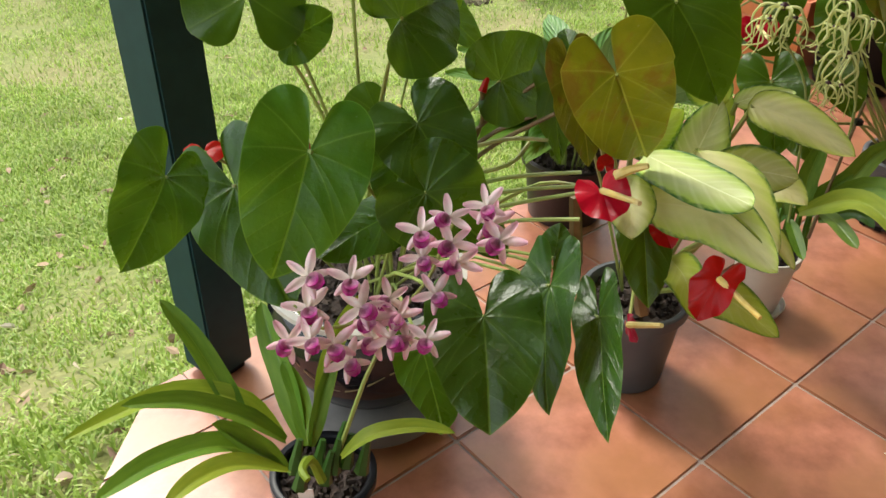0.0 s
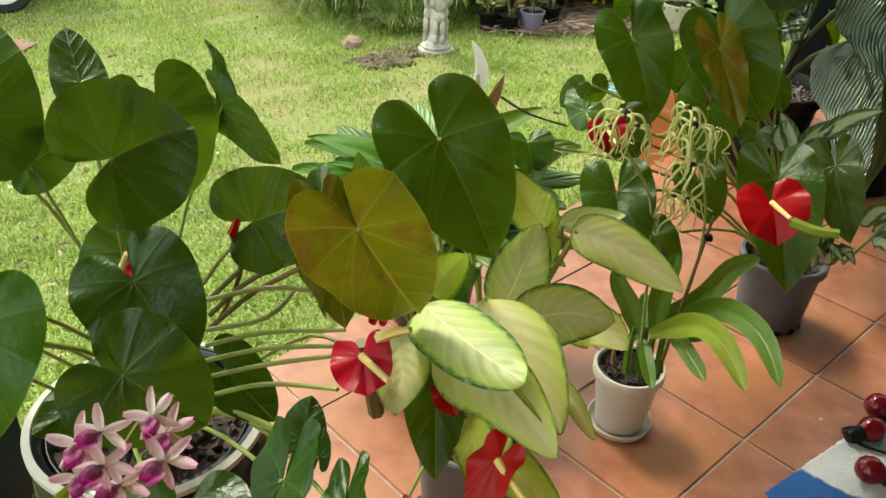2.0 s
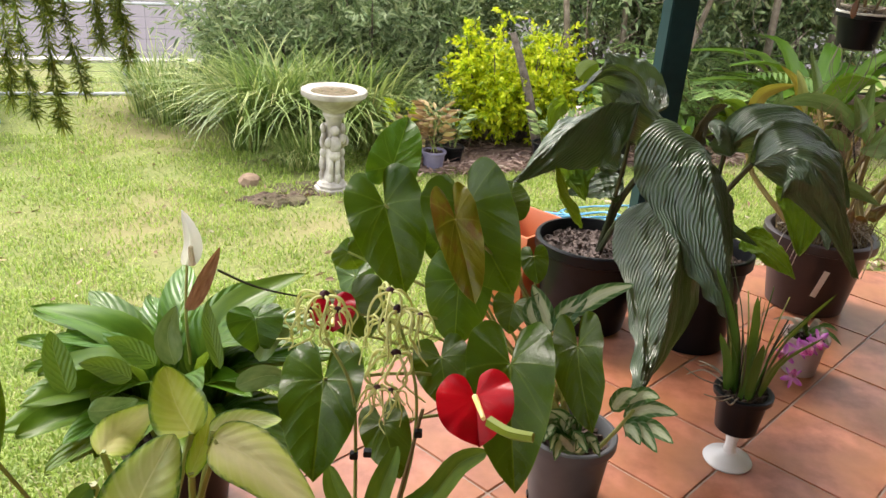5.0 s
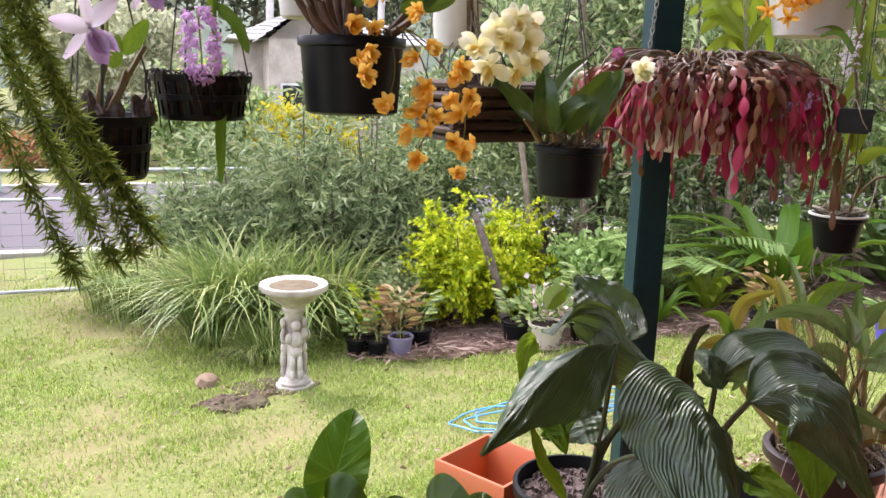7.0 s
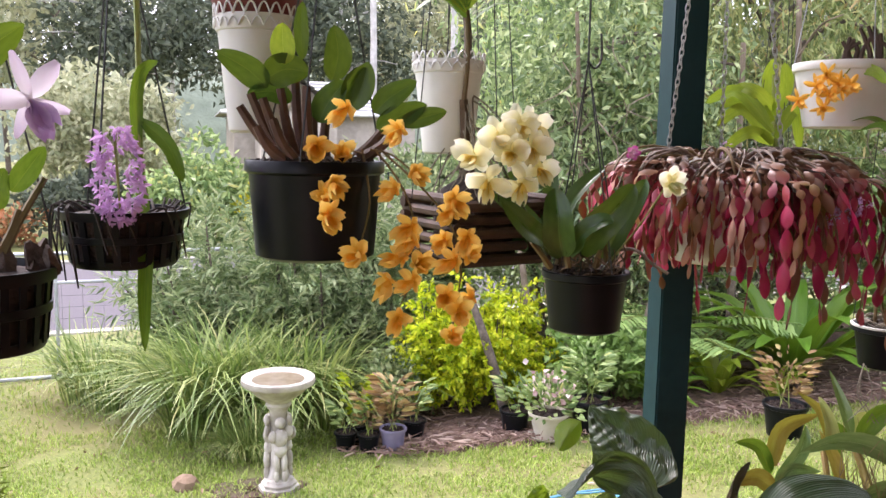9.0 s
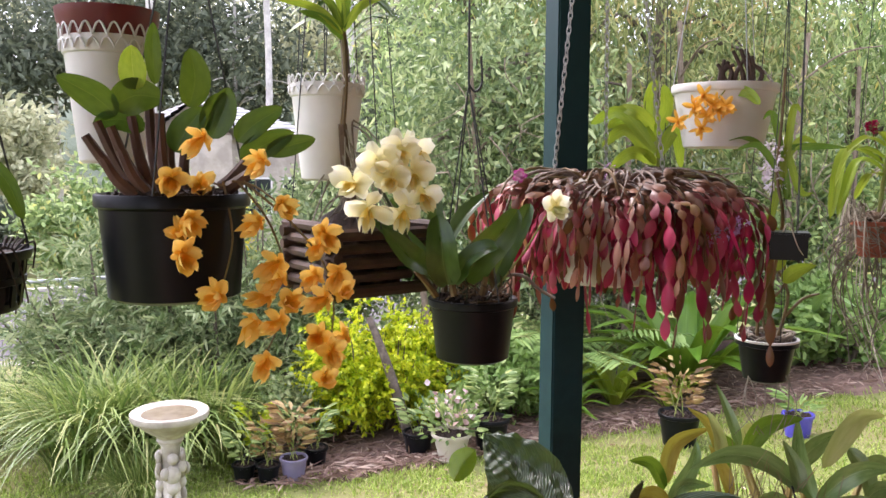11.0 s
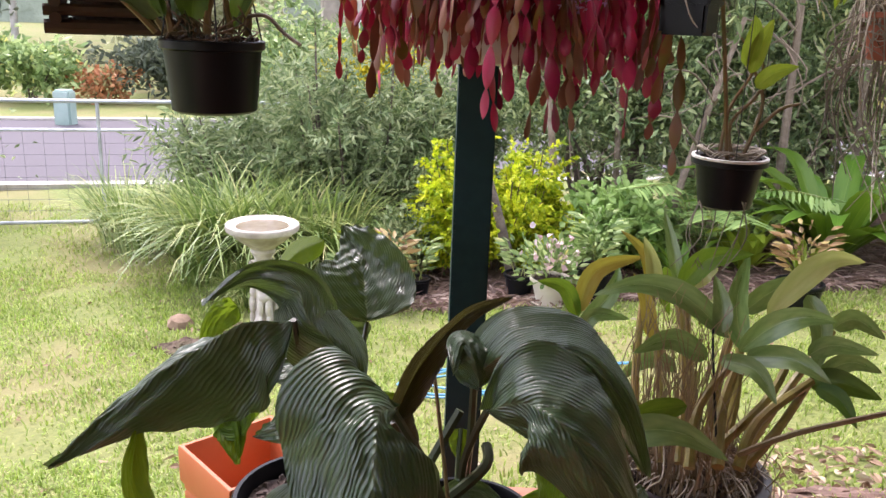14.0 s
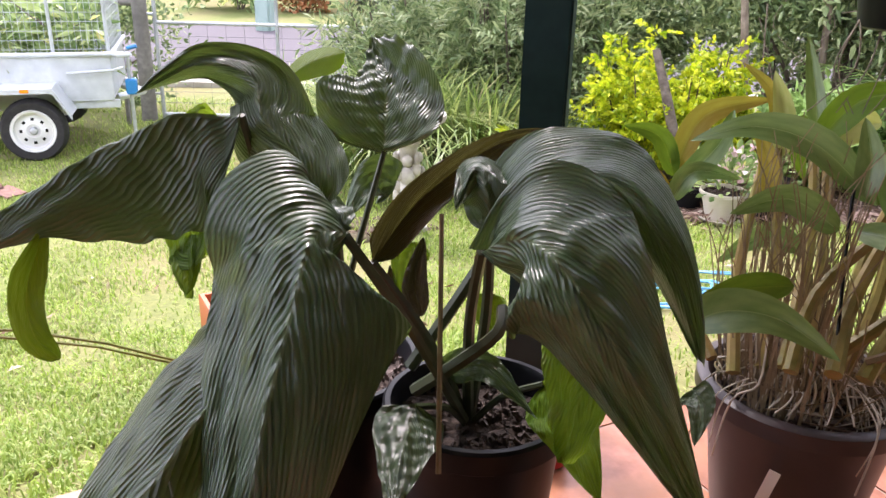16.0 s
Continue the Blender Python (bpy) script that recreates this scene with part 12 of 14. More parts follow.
wires(tassel_fern, (0.27, 1.27, 1.675), (0.27, 1.27, BEAM_Z), 0.0014, 3, 0.085)
needle_strand(tassel_fern, [(0.27, 1.311, 1.665), (0.267, 1.244, 1.715), (0.219, 1.167, 1.235), (0.26, 1.089, 0.864)], 0.02, 1, m_tassel)
needle_strand(tassel_fern, [(0.259, 1.264, 1.665), (0.245, 1.22, 1.715), (0.183, 1.167, 1.239), (0.212, 1.115, 0.871)], 0.02, 2, m_tassel)
needle_strand(tassel_fern, [(0.268, 1.221, 1.665), (0.271, 1.194, 1.715), (0.23, 1.162, 1.26), (0.279, 1.13, 0.904)], 0.02, 3, m_tassel)
needle_strand(tassel_fern, [(0.228, 1.287, 1.665), (0.258, 1.254, 1.715), (0.248, 1.215, 1.284), (0.328, 1.177, 0.94)], 0.02, 4, m_tassel)
needle_strand(tassel_fern, [(0.318, 1.232, 1.665), (0.286, 1.179, 1.715), (0.204, 1.118, 1.26), (0.212, 1.056, 0.904)], 0.02, 5, m_tassel)
needle_strand(tassel_fern, [(0.32, 1.249, 1.665), (0.315, 1.217, 1.715), (0.264, 1.18, 1.303), (0.304, 1.142, 0.97)], 0.02, 6, m_tassel)
needle_strand(tassel_fern, [(0.266, 1.215, 1.665), (0.29, 1.189, 1.715), (0.272, 1.158, 1.316), (0.345, 1.128, 0.99)], 0.02, 7, m_tassel)
needle_strand(tassel_fern, [(0.221, 1.279, 1.665), (0.31, 1.263, 1.715), (0.369, 1.244, 1.415), (0.519, 1.225, 1.143)], 0.02, 8, m_tassel)
needle_strand(tassel_fern, [(0.317, 1.286, 1.665), (0.373, 1.261, 1.715), (0.392, 1.232, 1.41), (0.502, 1.202, 1.133)], 0.02, 9, m_tassel)
needle_strand(tassel_fern, [(0.234, 1.289, 1.665), (0.308, 1.263, 1.715), (0.349, 1.232, 1.402), (0.48, 1.201, 1.122)], 0.02, 10, m_tassel)
needle_strand(tassel_fern, [(0.234, 1.266, 1.665), (0.3, 1.233, 1.715), (0.331, 1.194, 1.402), (0.452, 1.155, 1.122)], 0.02, 11, m_tassel)
needle_strand(tassel_fern, [(0.302, 1.256, 1.665), (0.341, 1.258, 1.715), (0.341, 1.26, 1.429), (0.432, 1.261, 1.163)], 0.02, 12, m_tassel)
needle_strand(tassel_fern, [(0.255, 1.248, 1.665), (0.249, 1.219, 1.715), (0.196, 1.186, 1.319), (0.234, 1.152, 0.994)], 0.02, 13, m_tassel)
needle_strand(tassel_fern, [(0.252, 1.212, 1.665), (0.327, 1.218, 1.715), (0.37, 1.226, 1.43), (0.503, 1.234, 1.165)], 0.02, 14, m_tassel)

# ---- cane orchid in a dark brown tub by the corner ----
m_cane = grainy("orchid_cane", (0.17, 0.15, 0.03), (0.30, 0.24, 0.06), 40, 0.45, 0.3, (0.24, 0.15, 0.05), 9)
m_strap_cream = leaf_shader("cane_orchid_leaf_faded", (0.42, 0.44, 0.16), (0.55, 0.54, 0.26), (0.5, 0.5, 0.22), 0.42, 0.25, 0.4, "strip", bump=0.04, ribs=1)
m_strap_rust = leaf_shader("cane_orchid_leaf_dying", (0.36, 0.2, 0.04), (0.48, 0.34, 0.08), (0.45, 0.35, 0.12), 0.5, 0.25, 0.3, "strip", bump=0.06, ribs=1, blotch=(0.22, 0.16, 0.03))
m_straw_dry = grainy("dry_straw", (0.24, 0.175, 0.1), (0.42, 0.34, 0.22), 30, 0.9, 0.2, (0.16, 0.11, 0.065), 6)
cane = thing("cane_orchid", "large cane orchid with grey-green leaves in a brown tub", "potted plant", (2.13, 2.5, 0))
pot(cane, 0.165, 0.125, 0.27, m_tub_brown, fill=0.86, lip=0.016, wall=0.008, label="dark brown plastic tub")

strip(cane, [(2.099, 2.671, 0.657), (2.084, 2.694, 0.73), (2.062, 2.739, 0.82)], 0.032, (-0.144, -0.957, 0.252), m_strap_grey, "lance", fold=0.35, wave=0.02, nu=4, nv=12)
strip(cane, [(2.178, 2.494, 0.591), (2.084, 2.518, 0.67), (1.985, 2.538, 0.69), (1.888, 2.555, 0.653)], 0.057, (-0.055, -0.89, 0.452), m_strap_grey, "lance", fold=0.35, wave=0.02, nu=4, nv=12)
strip(cane, [(2.097, 2.639, 0.654), (2.151, 2.63, 0.729), (2.241, 2.596, 0.754)], 0.056, (-0.183, -0.948, 0.259), m_strap, "lance", fold=0.35, wave=0.02, nu=4, nv=12)
strip(cane, [(2.155, 2.482, 0.606), (2.157, 2.502, 0.661), (2.145, 2.543, 0.717)], 0.043, (-0.197, -0.93, 0.311), m_strap_grey, "lance", fold=0.35, wave=0.02, nu=4, nv=12)
strip(cane, [(2.212, 2.496, 0.562), (2.203, 2.553, 0.653), (2.237, 2.617, 0.75)], 0.049, (-0.215, -0.928, 0.305), m_strap_grey, "lance", fold=0.35, wave=0.02, nu=4, nv=12)
strip(cane, [(2.271, 2.55, 0.629), (2.34, 2.557, 0.716), (2.404, 2.57, 0.759), (2.471, 2.567, 0.756)], 0.056, (-0.316, -0.917, 0.243), m_strap_cream, "lance", fold=0.35, wave=0.02, nu=4, nv=12)
strip(cane, [(2.193, 2.462, 0.574), (2.244, 2.432, 0.646), (2.296, 2.406, 0.679), (2.353, 2.387, 0.679)], 0.055, (-0.284, -0.907, 0.312), m_strap_grey, "lance", fold=0.35, wave=0.02, nu=4, nv=12)
strip(cane, [(2.2, 2.438, 0.573), (2.267, 2.365, 0.603), (2.328, 2.311, 0.577)], 0.048, (-0.27, -0.894, 0.359), m_strap_grey, "lance", fold=0.35, wave=0.02, nu=4, nv=12)
strip(cane, [(2.123, 2.449, 0.558), (2.043, 2.437, 0.604), (1.96, 2.415, 0.577)], 0.049, (-0.138, -0.925, 0.355), m_strap_grey, "lance", fold=0.35, wave=0.02, nu=4, nv=12)
strip(cane, [(2.143, 2.426, 0.568), (2.2, 2.37, 0.572), (2.232, 2.317, 0.523)], 0.041, (-0.231, -0.897, 0.378), m_strap_grey, "lance", fold=0.35, wave=0.02, nu=4, nv=12)
strip(cane, [(2.348, 2.46, 0.515), (2.4, 2.426, 0.531), (2.471, 2.39, 0.513)], 0.056, (-0.325, -0.868, 0.375), m_strap_dark, "lance", fold=0.35, wave=0.02, nu=4, nv=12)
strip(cane, [(2.354, 2.435, 0.515), (2.39, 2.395, 0.505), (2.41, 2.345, 0.467)], 0.040, (-0.323, -0.861, 0.394), m_strap_dark, "lance", fold=0.35, wave=0.02, nu=4, nv=12)
strip(cane, [(1.917, 2.251, 0.456), (1.964, 2.242, 0.49), (2.031, 2.215, 0.5), (2.108, 2.183, 0.468)], 0.063, (-0.145, -0.878, 0.456), m_strap_grey, "lance", fold=0.35, wave=0.02, nu=4, nv=12)
strip(cane, [(2.055, 2.308, 0.514), (1.983, 2.31, 0.496), (1.911, 2.298, 0.458)], 0.044, (-0.109, -0.893, 0.437), m_strap, "lance", fold=0.35, wave=0.02, nu=4, nv=12)
strip(cane, [(1.869, 2.616, 0.526), (1.902, 2.615, 0.584), (1.983, 2.608, 0.581)], 0.039, (-0.052, -0.941, 0.335), m_strap_grey, "lance", fold=0.35, wave=0.02, nu=4, nv=12)
strip(cane, [(1.862, 2.618, 0.529), (1.808, 2.612, 0.567), (1.736, 2.586, 0.559)], 0.052, (-0.002, -0.939, 0.344), m_strap_rust, "lance", fold=0.35, wave=0.02, nu=4, nv=12)
strip(cane, [(1.868, 2.651, 0.561), (1.834, 2.665, 0.63), (1.768, 2.66, 0.646)], 0.040, (-0.016, -0.952, 0.306), m_strap, "lance", fold=0.35, wave=0.02, nu=4, nv=12)
strip(cane, [(1.867, 2.655, 0.571), (1.908, 2.685, 0.671), (2.02, 2.697, 0.708)], 0.048, (-0.054, -0.957, 0.284), m_strap_rust, "lance", fold=0.35, wave=0.02, nu=4, nv=12)
strip(cane, [(1.863, 2.614, 0.519), (1.878, 2.576, 0.481), (1.838, 2.555, 0.43)], 0.039, (-0.04, -0.92, 0.39), m_strap_grey, "lance", fold=0.35, wave=0.02, nu=4, nv=12)
strip(cane, [(1.867, 2.623, 0.544), (1.935, 2.629, 0.63), (1.955, 2.647, 0.693)], 0.043, (-0.07, -0.948, 0.311), m_strap_grey, "lance", fold=0.35, wave=0.02, nu=4, nv=12)
strip(cane, [(2.039, 2.67, 0.625), (2.019, 2.699, 0.716), (1.962, 2.717, 0.765)], 0.026, (-0.111, -0.96, 0.259), m_strap_rust, "lance", wave=0.1, fold=0.35, nu=4, nv=12)
strip(cane, [(2.047, 2.665, 0.614), (2.039, 2.679, 0.69), (2.015, 2.699, 0.756)], 0.040, (-0.122, -0.954, 0.274), m_strap_cream, "lance", wave=0.12, fold=0.35, nu=4, nv=12)
strip(cane, [(2.029, 2.589, 0.545), (2.021, 2.616, 0.615), (1.987, 2.641, 0.684)], 0.035, (-0.115, -0.941, 0.319), m_strap_rust, "lance", wave=0.1, fold=0.35, nu=4, nv=12)
strip(cane, [(2.339, 2.464, 0.573), (2.387, 2.459, 0.601), (2.467, 2.427, 0.597)], 0.043, (-0.317, -0.886, 0.337), m_strap_grey, "lance", fold=0.35, wave=0.02, nu=4, nv=12)
strip(cane, [(2.364, 2.451, 0.534), (2.421, 2.446, 0.57), (2.481, 2.428, 0.557)], 0.041, (-0.334, -0.874, 0.352), m_strap_grey, "lance", fold=0.35, wave=0.02, nu=4, nv=12)
strip(cane, [(2.357, 2.562, 0.677), (2.379, 2.51, 0.61), (2.353, 2.457, 0.511)], 0.048, (-0.306, -0.895, 0.325), m_strap_grey, "lance", fold=0.35, wave=0.02, nu=4, nv=12)
strip(cane, [(2.245, 2.625, 0.606), (2.308, 2.627, 0.663), (2.398, 2.633, 0.701)], 0.052, (-0.259, -0.922, 0.286), m_strap_grey, "lance", fold=0.35, wave=0.02, nu=4, nv=12)
strip(cane, [(2.105, 2.691, 0.624), (2.065, 2.708, 0.656), (2.093, 2.695, 0.566)], 0.051, (-0.132, -0.949, 0.285), m_strap, "lance", fold=0.35, wave=0.02, nu=4, nv=12)
strip(cane, [(2.132, 2.711, 0.633), (2.172, 2.736, 0.67), (2.214, 2.758, 0.667)], 0.062, (-0.182, -0.945, 0.273), m_strap_cream, "lance", fold=0.35, wave=0.02, nu=4, nv=12)
strip(cane, [(2.101, 2.601, 0.465), (2.038, 2.616, 0.48), (1.961, 2.6, 0.423)], 0.044, (-0.121, -0.917, 0.38), m_strap_grey, "lance", fold=0.35, wave=0.02, nu=4, nv=12)
strip(cane, [(2.446, 2.611, 0.583), (2.491, 2.604, 0.61), (2.548, 2.569, 0.578)], 0.048, (-0.344, -0.888, 0.305), m_strap_grey, "lance", fold=0.35, wave=0.02, nu=4, nv=12)
stem(cane, [(2.068, 2.286, 0.388), (2.097, 2.374, 0.479), (2.176, 2.437, 0.558)], 0.0116, m_cane, "cane", 0.7, 8)
stem(cane, [(2.128, 2.298, 0.388), (2.153, 2.399, 0.461), (2.202, 2.476, 0.559)], 0.0138, m_cane, "cane", 0.7, 8)
stem(cane, [(2.172, 2.307, 0.382), (2.224, 2.378, 0.454), (2.35, 2.45, 0.52)], 0.0130, m_cane, "cane", 0.7, 8)
stem(cane, [(2.171, 2.32, 0.405), (2.278, 2.32, 0.461), (2.455, 2.308, 0.527)], 0.007, m_stalk_brown, "cane", 0.75)
stem(cane, [(2.002, 2.394, 0.315), (1.995, 2.53, 0.445), (2.021, 2.671, 0.623)], 0.0116, m_cane, "cane", 0.7, 8)
stem(cane, [(2.072, 2.378, 0.346), (2.1, 2.545, 0.516), (2.091, 2.649, 0.65)], 0.0116, m_cane, "cane", 0.7, 8)
stem(cane, [(1.968, 2.424, 0.32), (1.878, 2.556, 0.434), (1.863, 2.619, 0.531)], 0.0101, m_cane, "cane", 0.7, 8)
stem(cane, [(2.131, 2.378, 0.367), (2.247, 2.425, 0.471), (2.3, 2.466, 0.546)], 0.0116, m_cane, "cane", 0.7, 8)
stem(cane, [(2.163, 2.413, 0.337), (2.208, 2.487, 0.435), (2.226, 2.564, 0.574)], 0.0130, m_cane, "cane", 0.7, 8)
stem(cane, [(2.044, 2.415, 0.321), (2.053, 2.549, 0.456), (2.039, 2.67, 0.625)], 0.0101, m_cane, "cane", 0.7, 8)
stem(cane, [(2.115, 2.427, 0.323), (2.128, 2.555, 0.447), (2.126, 2.712, 0.633)], 0.0116, m_cane, "cane", 0.7, 8)
stem(cane, [(2.201, 2.341, 0.372), (2.265, 2.379, 0.433), (2.348, 2.458, 0.51)], 0.0116, m_cane, "cane", 0.7, 8)
stem(cane, [(2.15, 2.458, 0.309), (2.206, 2.597, 0.505), (2.258, 2.636, 0.616)], 0.0116, m_cane, "cane", 0.7, 8)
stem(cane, [(2.206, 2.407, 0.346), (2.343, 2.542, 0.463), (2.447, 2.609, 0.578)], 0.0116, m_cane, "cane", 0.7, 8)
stem(cane, [(2.132, 2.33, 0.407), (2.136, 2.448, 0.562), (2.14, 2.489, 0.614)], 0.0028, m_black, "stake", 1.0)

fibre = bmesh.new()
g_fibre = random.Random(5)
for k in range(250):
    a, q = g_fibre.uniform(0, 6.28), 0.14 * math.sqrt(g_fibre.random())
    x, y = q * math.cos(a), q * math.sin(a)
    h = g_fibre.uniform(0.14, 0.44) * (1.1 if x < 0.02 else 0.5)
    tube([(x, y, 0.22), (x * 1.15 + g_fibre.uniform(-0.03, 0.03), y * 1.15 + g_fibre.uniform(-0.03, 0.03), 0.23 + h * 0.6), (x * 1.2 + g_fibre.uniform(-0.06, 0.06), y * 1.2 + g_fibre.uniform(-0.06, 0.06), 0.23 + h)], 0.0019, 3, 0.4, fibre)
ob = part("dry_fibre", fibre, m_straw_dry, cane, "dry straw-coloured old sheaths and fibres")
ob["kind"] = "stuff"
for k in range(44):
    a = g_fibre.uniform(0, 6.28)
    a = a if k % 3 == 0 else g_fibre.uniform(-2.9, -0.3)
    r0, r1 = g_fibre.uniform(0.03, 0.12), g_fibre.uniform(0.12, 0.2)
    z1 = 0.285 if r1 > 0.15 else 0.25
    pts = [(r0 * math.cos(a), r0 * math.sin(a), g_fibre.uniform(0.27, 0.42)), ((r0 + r1) / 2 * math.cos(a + 0.2), (r0 + r1) / 2 * math.sin(a + 0.2), 0.31), (r1 * math.cos(a + 0.1), r1 * math.sin(a + 0.1), z1)]
    if r1 > 0.175:
        pts.append((0.192 * math.cos(a), 0.192 * math.sin(a), g_fibre.uniform(0.14, 0.24)))
    part("root", tube(pts, g_fibre.uniform(0.0013, 0.0026), 5, 0.7), m_root_pale, cane)
for k in range(110):
    a, r, q = g_fibre.uniform(0, 6.283), g_fibre.uniform(0.02, 0.13), []
    h = 0.25
    for i in range(4):
        q.append((r * math.cos(a), r * math.sin(a), h))
        a, r, h = a + g_fibre.uniform(-0.6, 0.6), min(0.15, max(0.02, r + g_fibre.uniform(-0.03, 0.045))), h + g_fibre.uniform(-0.01, 0.045)
    part("root", tube(q, g_fibre.uniform(0.001, 0.0024), 5, 0.7), (m_fibre, m_root, m_stalk_brown)[k % 3], cane)
part("bark_piece", box(bmesh.new(), -0.055, -0.015, -0.008, 0.055, 0.015, 0.008, 0.005), m_wood_brown, cane, "flat piece of brown bark", pose(0.02, -0.10, 0.245, 0, 5, 20))
part("plant_tag", box(bmesh.new(), -0.009, -0.0008, -0.07, 0.009, 0.0008, 0.03, 0.0005), m_white_pot, cane, "blank white plastic plant tag", pose(-0.055, -0.185, 0.17, 8, 12, -15))


# ---- gate and fence to the street ----
m_wire_grey = mat("weathered_wire", 0.6, 0.3, (0.16, 0.16, 0.17))[0]
gate = thing("farm_gate", "galvanised tube gate with wire mesh to the street", "gate", (-3.74, 8.92, gz(-3.74, 8.92)), turn=16)
GATE_L, GATE_H = 3.3, 1.36
part("frame_tube", tube([(0.06, 0, 0.06), (0.05, 0, 0.1), (0.05, 0, GATE_H - 0.12), (0.07, 0, GATE_H - 0.03), (0.16, 0, GATE_H), (1.2, 0, GATE_H), (GATE_L, 0, GATE_H)], 0.021, 8), m_galv, gate)
part("bottom_rail", tube([(0.05, 0, 0.07), (GATE_L, 0, 0.07)], 0.021, 8), m_galv, gate)
part("middle_rail", tube([(0.05, 0, 1.06), (GATE_L, 0, 1.06)], 0.019, 8), m_galv, gate)
for x in (1.35, 2.6, GATE_L):
    part("upright", tube([(x, 0, 0.07), (x, 0, GATE_H)], 0.02, 8), m_galv, gate)
for k in range(7):
    part("wire", tube([(0.05, 0, 0.2 + 0.12 * k), (GATE_L, 0, 0.2 + 0.12 * k)], 0.0022, 4), m_wire_grey, gate)
for k in range(1, 16):
    part("wire", tube([(0.2 * k, 0, 0.07), (0.2 * k, 0, 1.06)], 0.002, 4), m_wire_grey, gate)
gp = thing("gate_post", "weathered round timber gate post", "post", (-3.86, 8.9, gz(-3.86, 8.9) - 0.05))
part("log", tube([(0, 0, 0), (0.01, 0, 0.8), (0, 0.01, 1.68)], 0.085, 12, 0.9), m_wood_grey, gp)
for z in (0.35, 1.2):
    part("hinge", tube([(0.07, 0.02, z), (0.16, 0.04, z)], 0.014, 6), m_galv, gp)
rail = tagged(part("fence_rail", tube([(-6.4, 8.75, 0.12), (-3.9, 8.93, 0.13)], 0.05, 9), m_wood_grey), "weathered timber fence rail through the hedge", "fence rail")
stake = tagged(part("timber_stake", box(bmesh.new(), -0.02, -0.02, -0.05, 0.02, 0.02, 0.32, 0.003), m_wood_grey, None, "", Matrix.Translation((-3.92, 8.62, gz(-3.92, 8.62)))), "short weathered timber stake by a gate post", "stake")

# ---- box trailer with a mesh cage ----
tz = gz(-3.628, 6.952)
trailer = thing("box_trailer", "galvanised box trailer with mesh cage full of clippings", "trailer", (-3.628, 6.952, tz), turn=32)
m_sheet = grainy("galvanised_sheet", (0.50, 0.53, 0.56), (0.62, 0.65, 0.68), 9, 0.5, 0.05, (0.45, 0.48, 0.5), 2, metal=0.2)
m_tyre = grainy("tyre_rubber", (0.018, 0.017, 0.018), (0.035, 0.033, 0.034), 30, 0.8, 0.2)
m_blue_plastic = grainy("blue_plastic", (0.02, 0.22, 0.55), (0.03, 0.28, 0.65), 20, 0.4, 0.05)
m_orange_lamp = mat("orange_lens", 0.2, 0, (0.9, 0.28, 0.01))[0]
X0, X1, Y0, Y1, Z0, Z1 = -1.75, 0.66, 0.2, 1.4, 0.5, 0.9
part("floor_panel", box(bmesh.new(), X0, Y0, Z0 - 0.02, X1, Y1, Z0 + 0.01, 0.003), m_sheet, trailer)
part("side_panel", box(bmesh.new(), X0, Y0, Z0, X1, Y0 + 0.012, Z1, 0.003), m_sheet, trailer)
part("side_panel", box(bmesh.new(), X0, Y1 - 0.012, Z0, X1, Y1, Z1, 0.003), m_sheet, trailer)
part("front_panel", box(bmesh.new(), X1, Y0, Z0, X1 + 0.012, Y1, Z1, 0.003), m_sheet, trailer)
part("tail_panel", box(bmesh.new(), X0 - 0.012, Y0, Z0, X0, Y1, Z1, 0.003), m_sheet, trailer)
part("top_rail", tube([(X0, Y0 - 0.01, Z1), (X1 + 0.02, Y0 - 0.01, Z1), (X1 + 0.03, Y0, Z1), (X1 + 0.03, Y1, Z1)], 0.022, 8), m_sheet, trailer)
part("tie_rail", tube([(0.3, Y0 - 0.05, 0.74), (X1, Y0 - 0.05, 0.76), (X1 + 0.1, Y0 + 0.04, 0.77)], 0.013, 8), m_sheet, trailer)
part("chassis_rail", box(bmesh.new(), X0, Y0 + 0.02, Z0 - 0.09, X1 + 0.05, Y0 + 0.07, Z0 - 0.02, 0.004), m_sheet, trailer)
part("chassis_rail", box(bmesh.new(), X0, Y1 - 0.07, Z0 - 0.09, X1 + 0.05, Y1 - 0.02, Z0 - 0.02, 0.004), m_sheet, trailer)
part("drawbar", tube([(X1, Y0 + 0.3, Z0 - 0.05), (X1 + 0.22, 0.8, Z0 - 0.05)], 0.035, 8), m_sheet, trailer)
part("drawbar", tube([(X1, Y1 - 0.3, Z0 - 0.05), (X1 + 0.22, 0.8, Z0 - 0.05)], 0.035, 8), m_sheet, trailer)
jockey = part("jockey_wheel", tube([(X1 + 0.14, Y0 + 0.2, 0.06), (X1 + 0.14, Y0 + 0.2, 0.92)], 0.018, 8), m_galv, trailer)
part("handle", tube([(X1 + 0.14, Y0 + 0.2, 0.92), (X1 + 0.23, Y0 + 0.2, 0.94)], 0.02, 8), m_blue_plastic, jockey, "blue plastic handle")
part("clamp", box(bmesh.new(), X1 + 0.1, Y0 + 0.15, 0.5, X1 + 0.2, Y0 + 0.25, 0.64, 0.01), m_blue_plastic, jockey, "blue clamp")
part("tyre", lathe([(0.02, -0.015), (0.05, -0.02), (0.055, 0), (0.05, 0.02), (0.02, 0.015)], 20), m_blue_plastic, jockey, "small blue wheel", pose(X1 + 0.14, Y0 + 0.2, 0.055, 90, 0, 20))
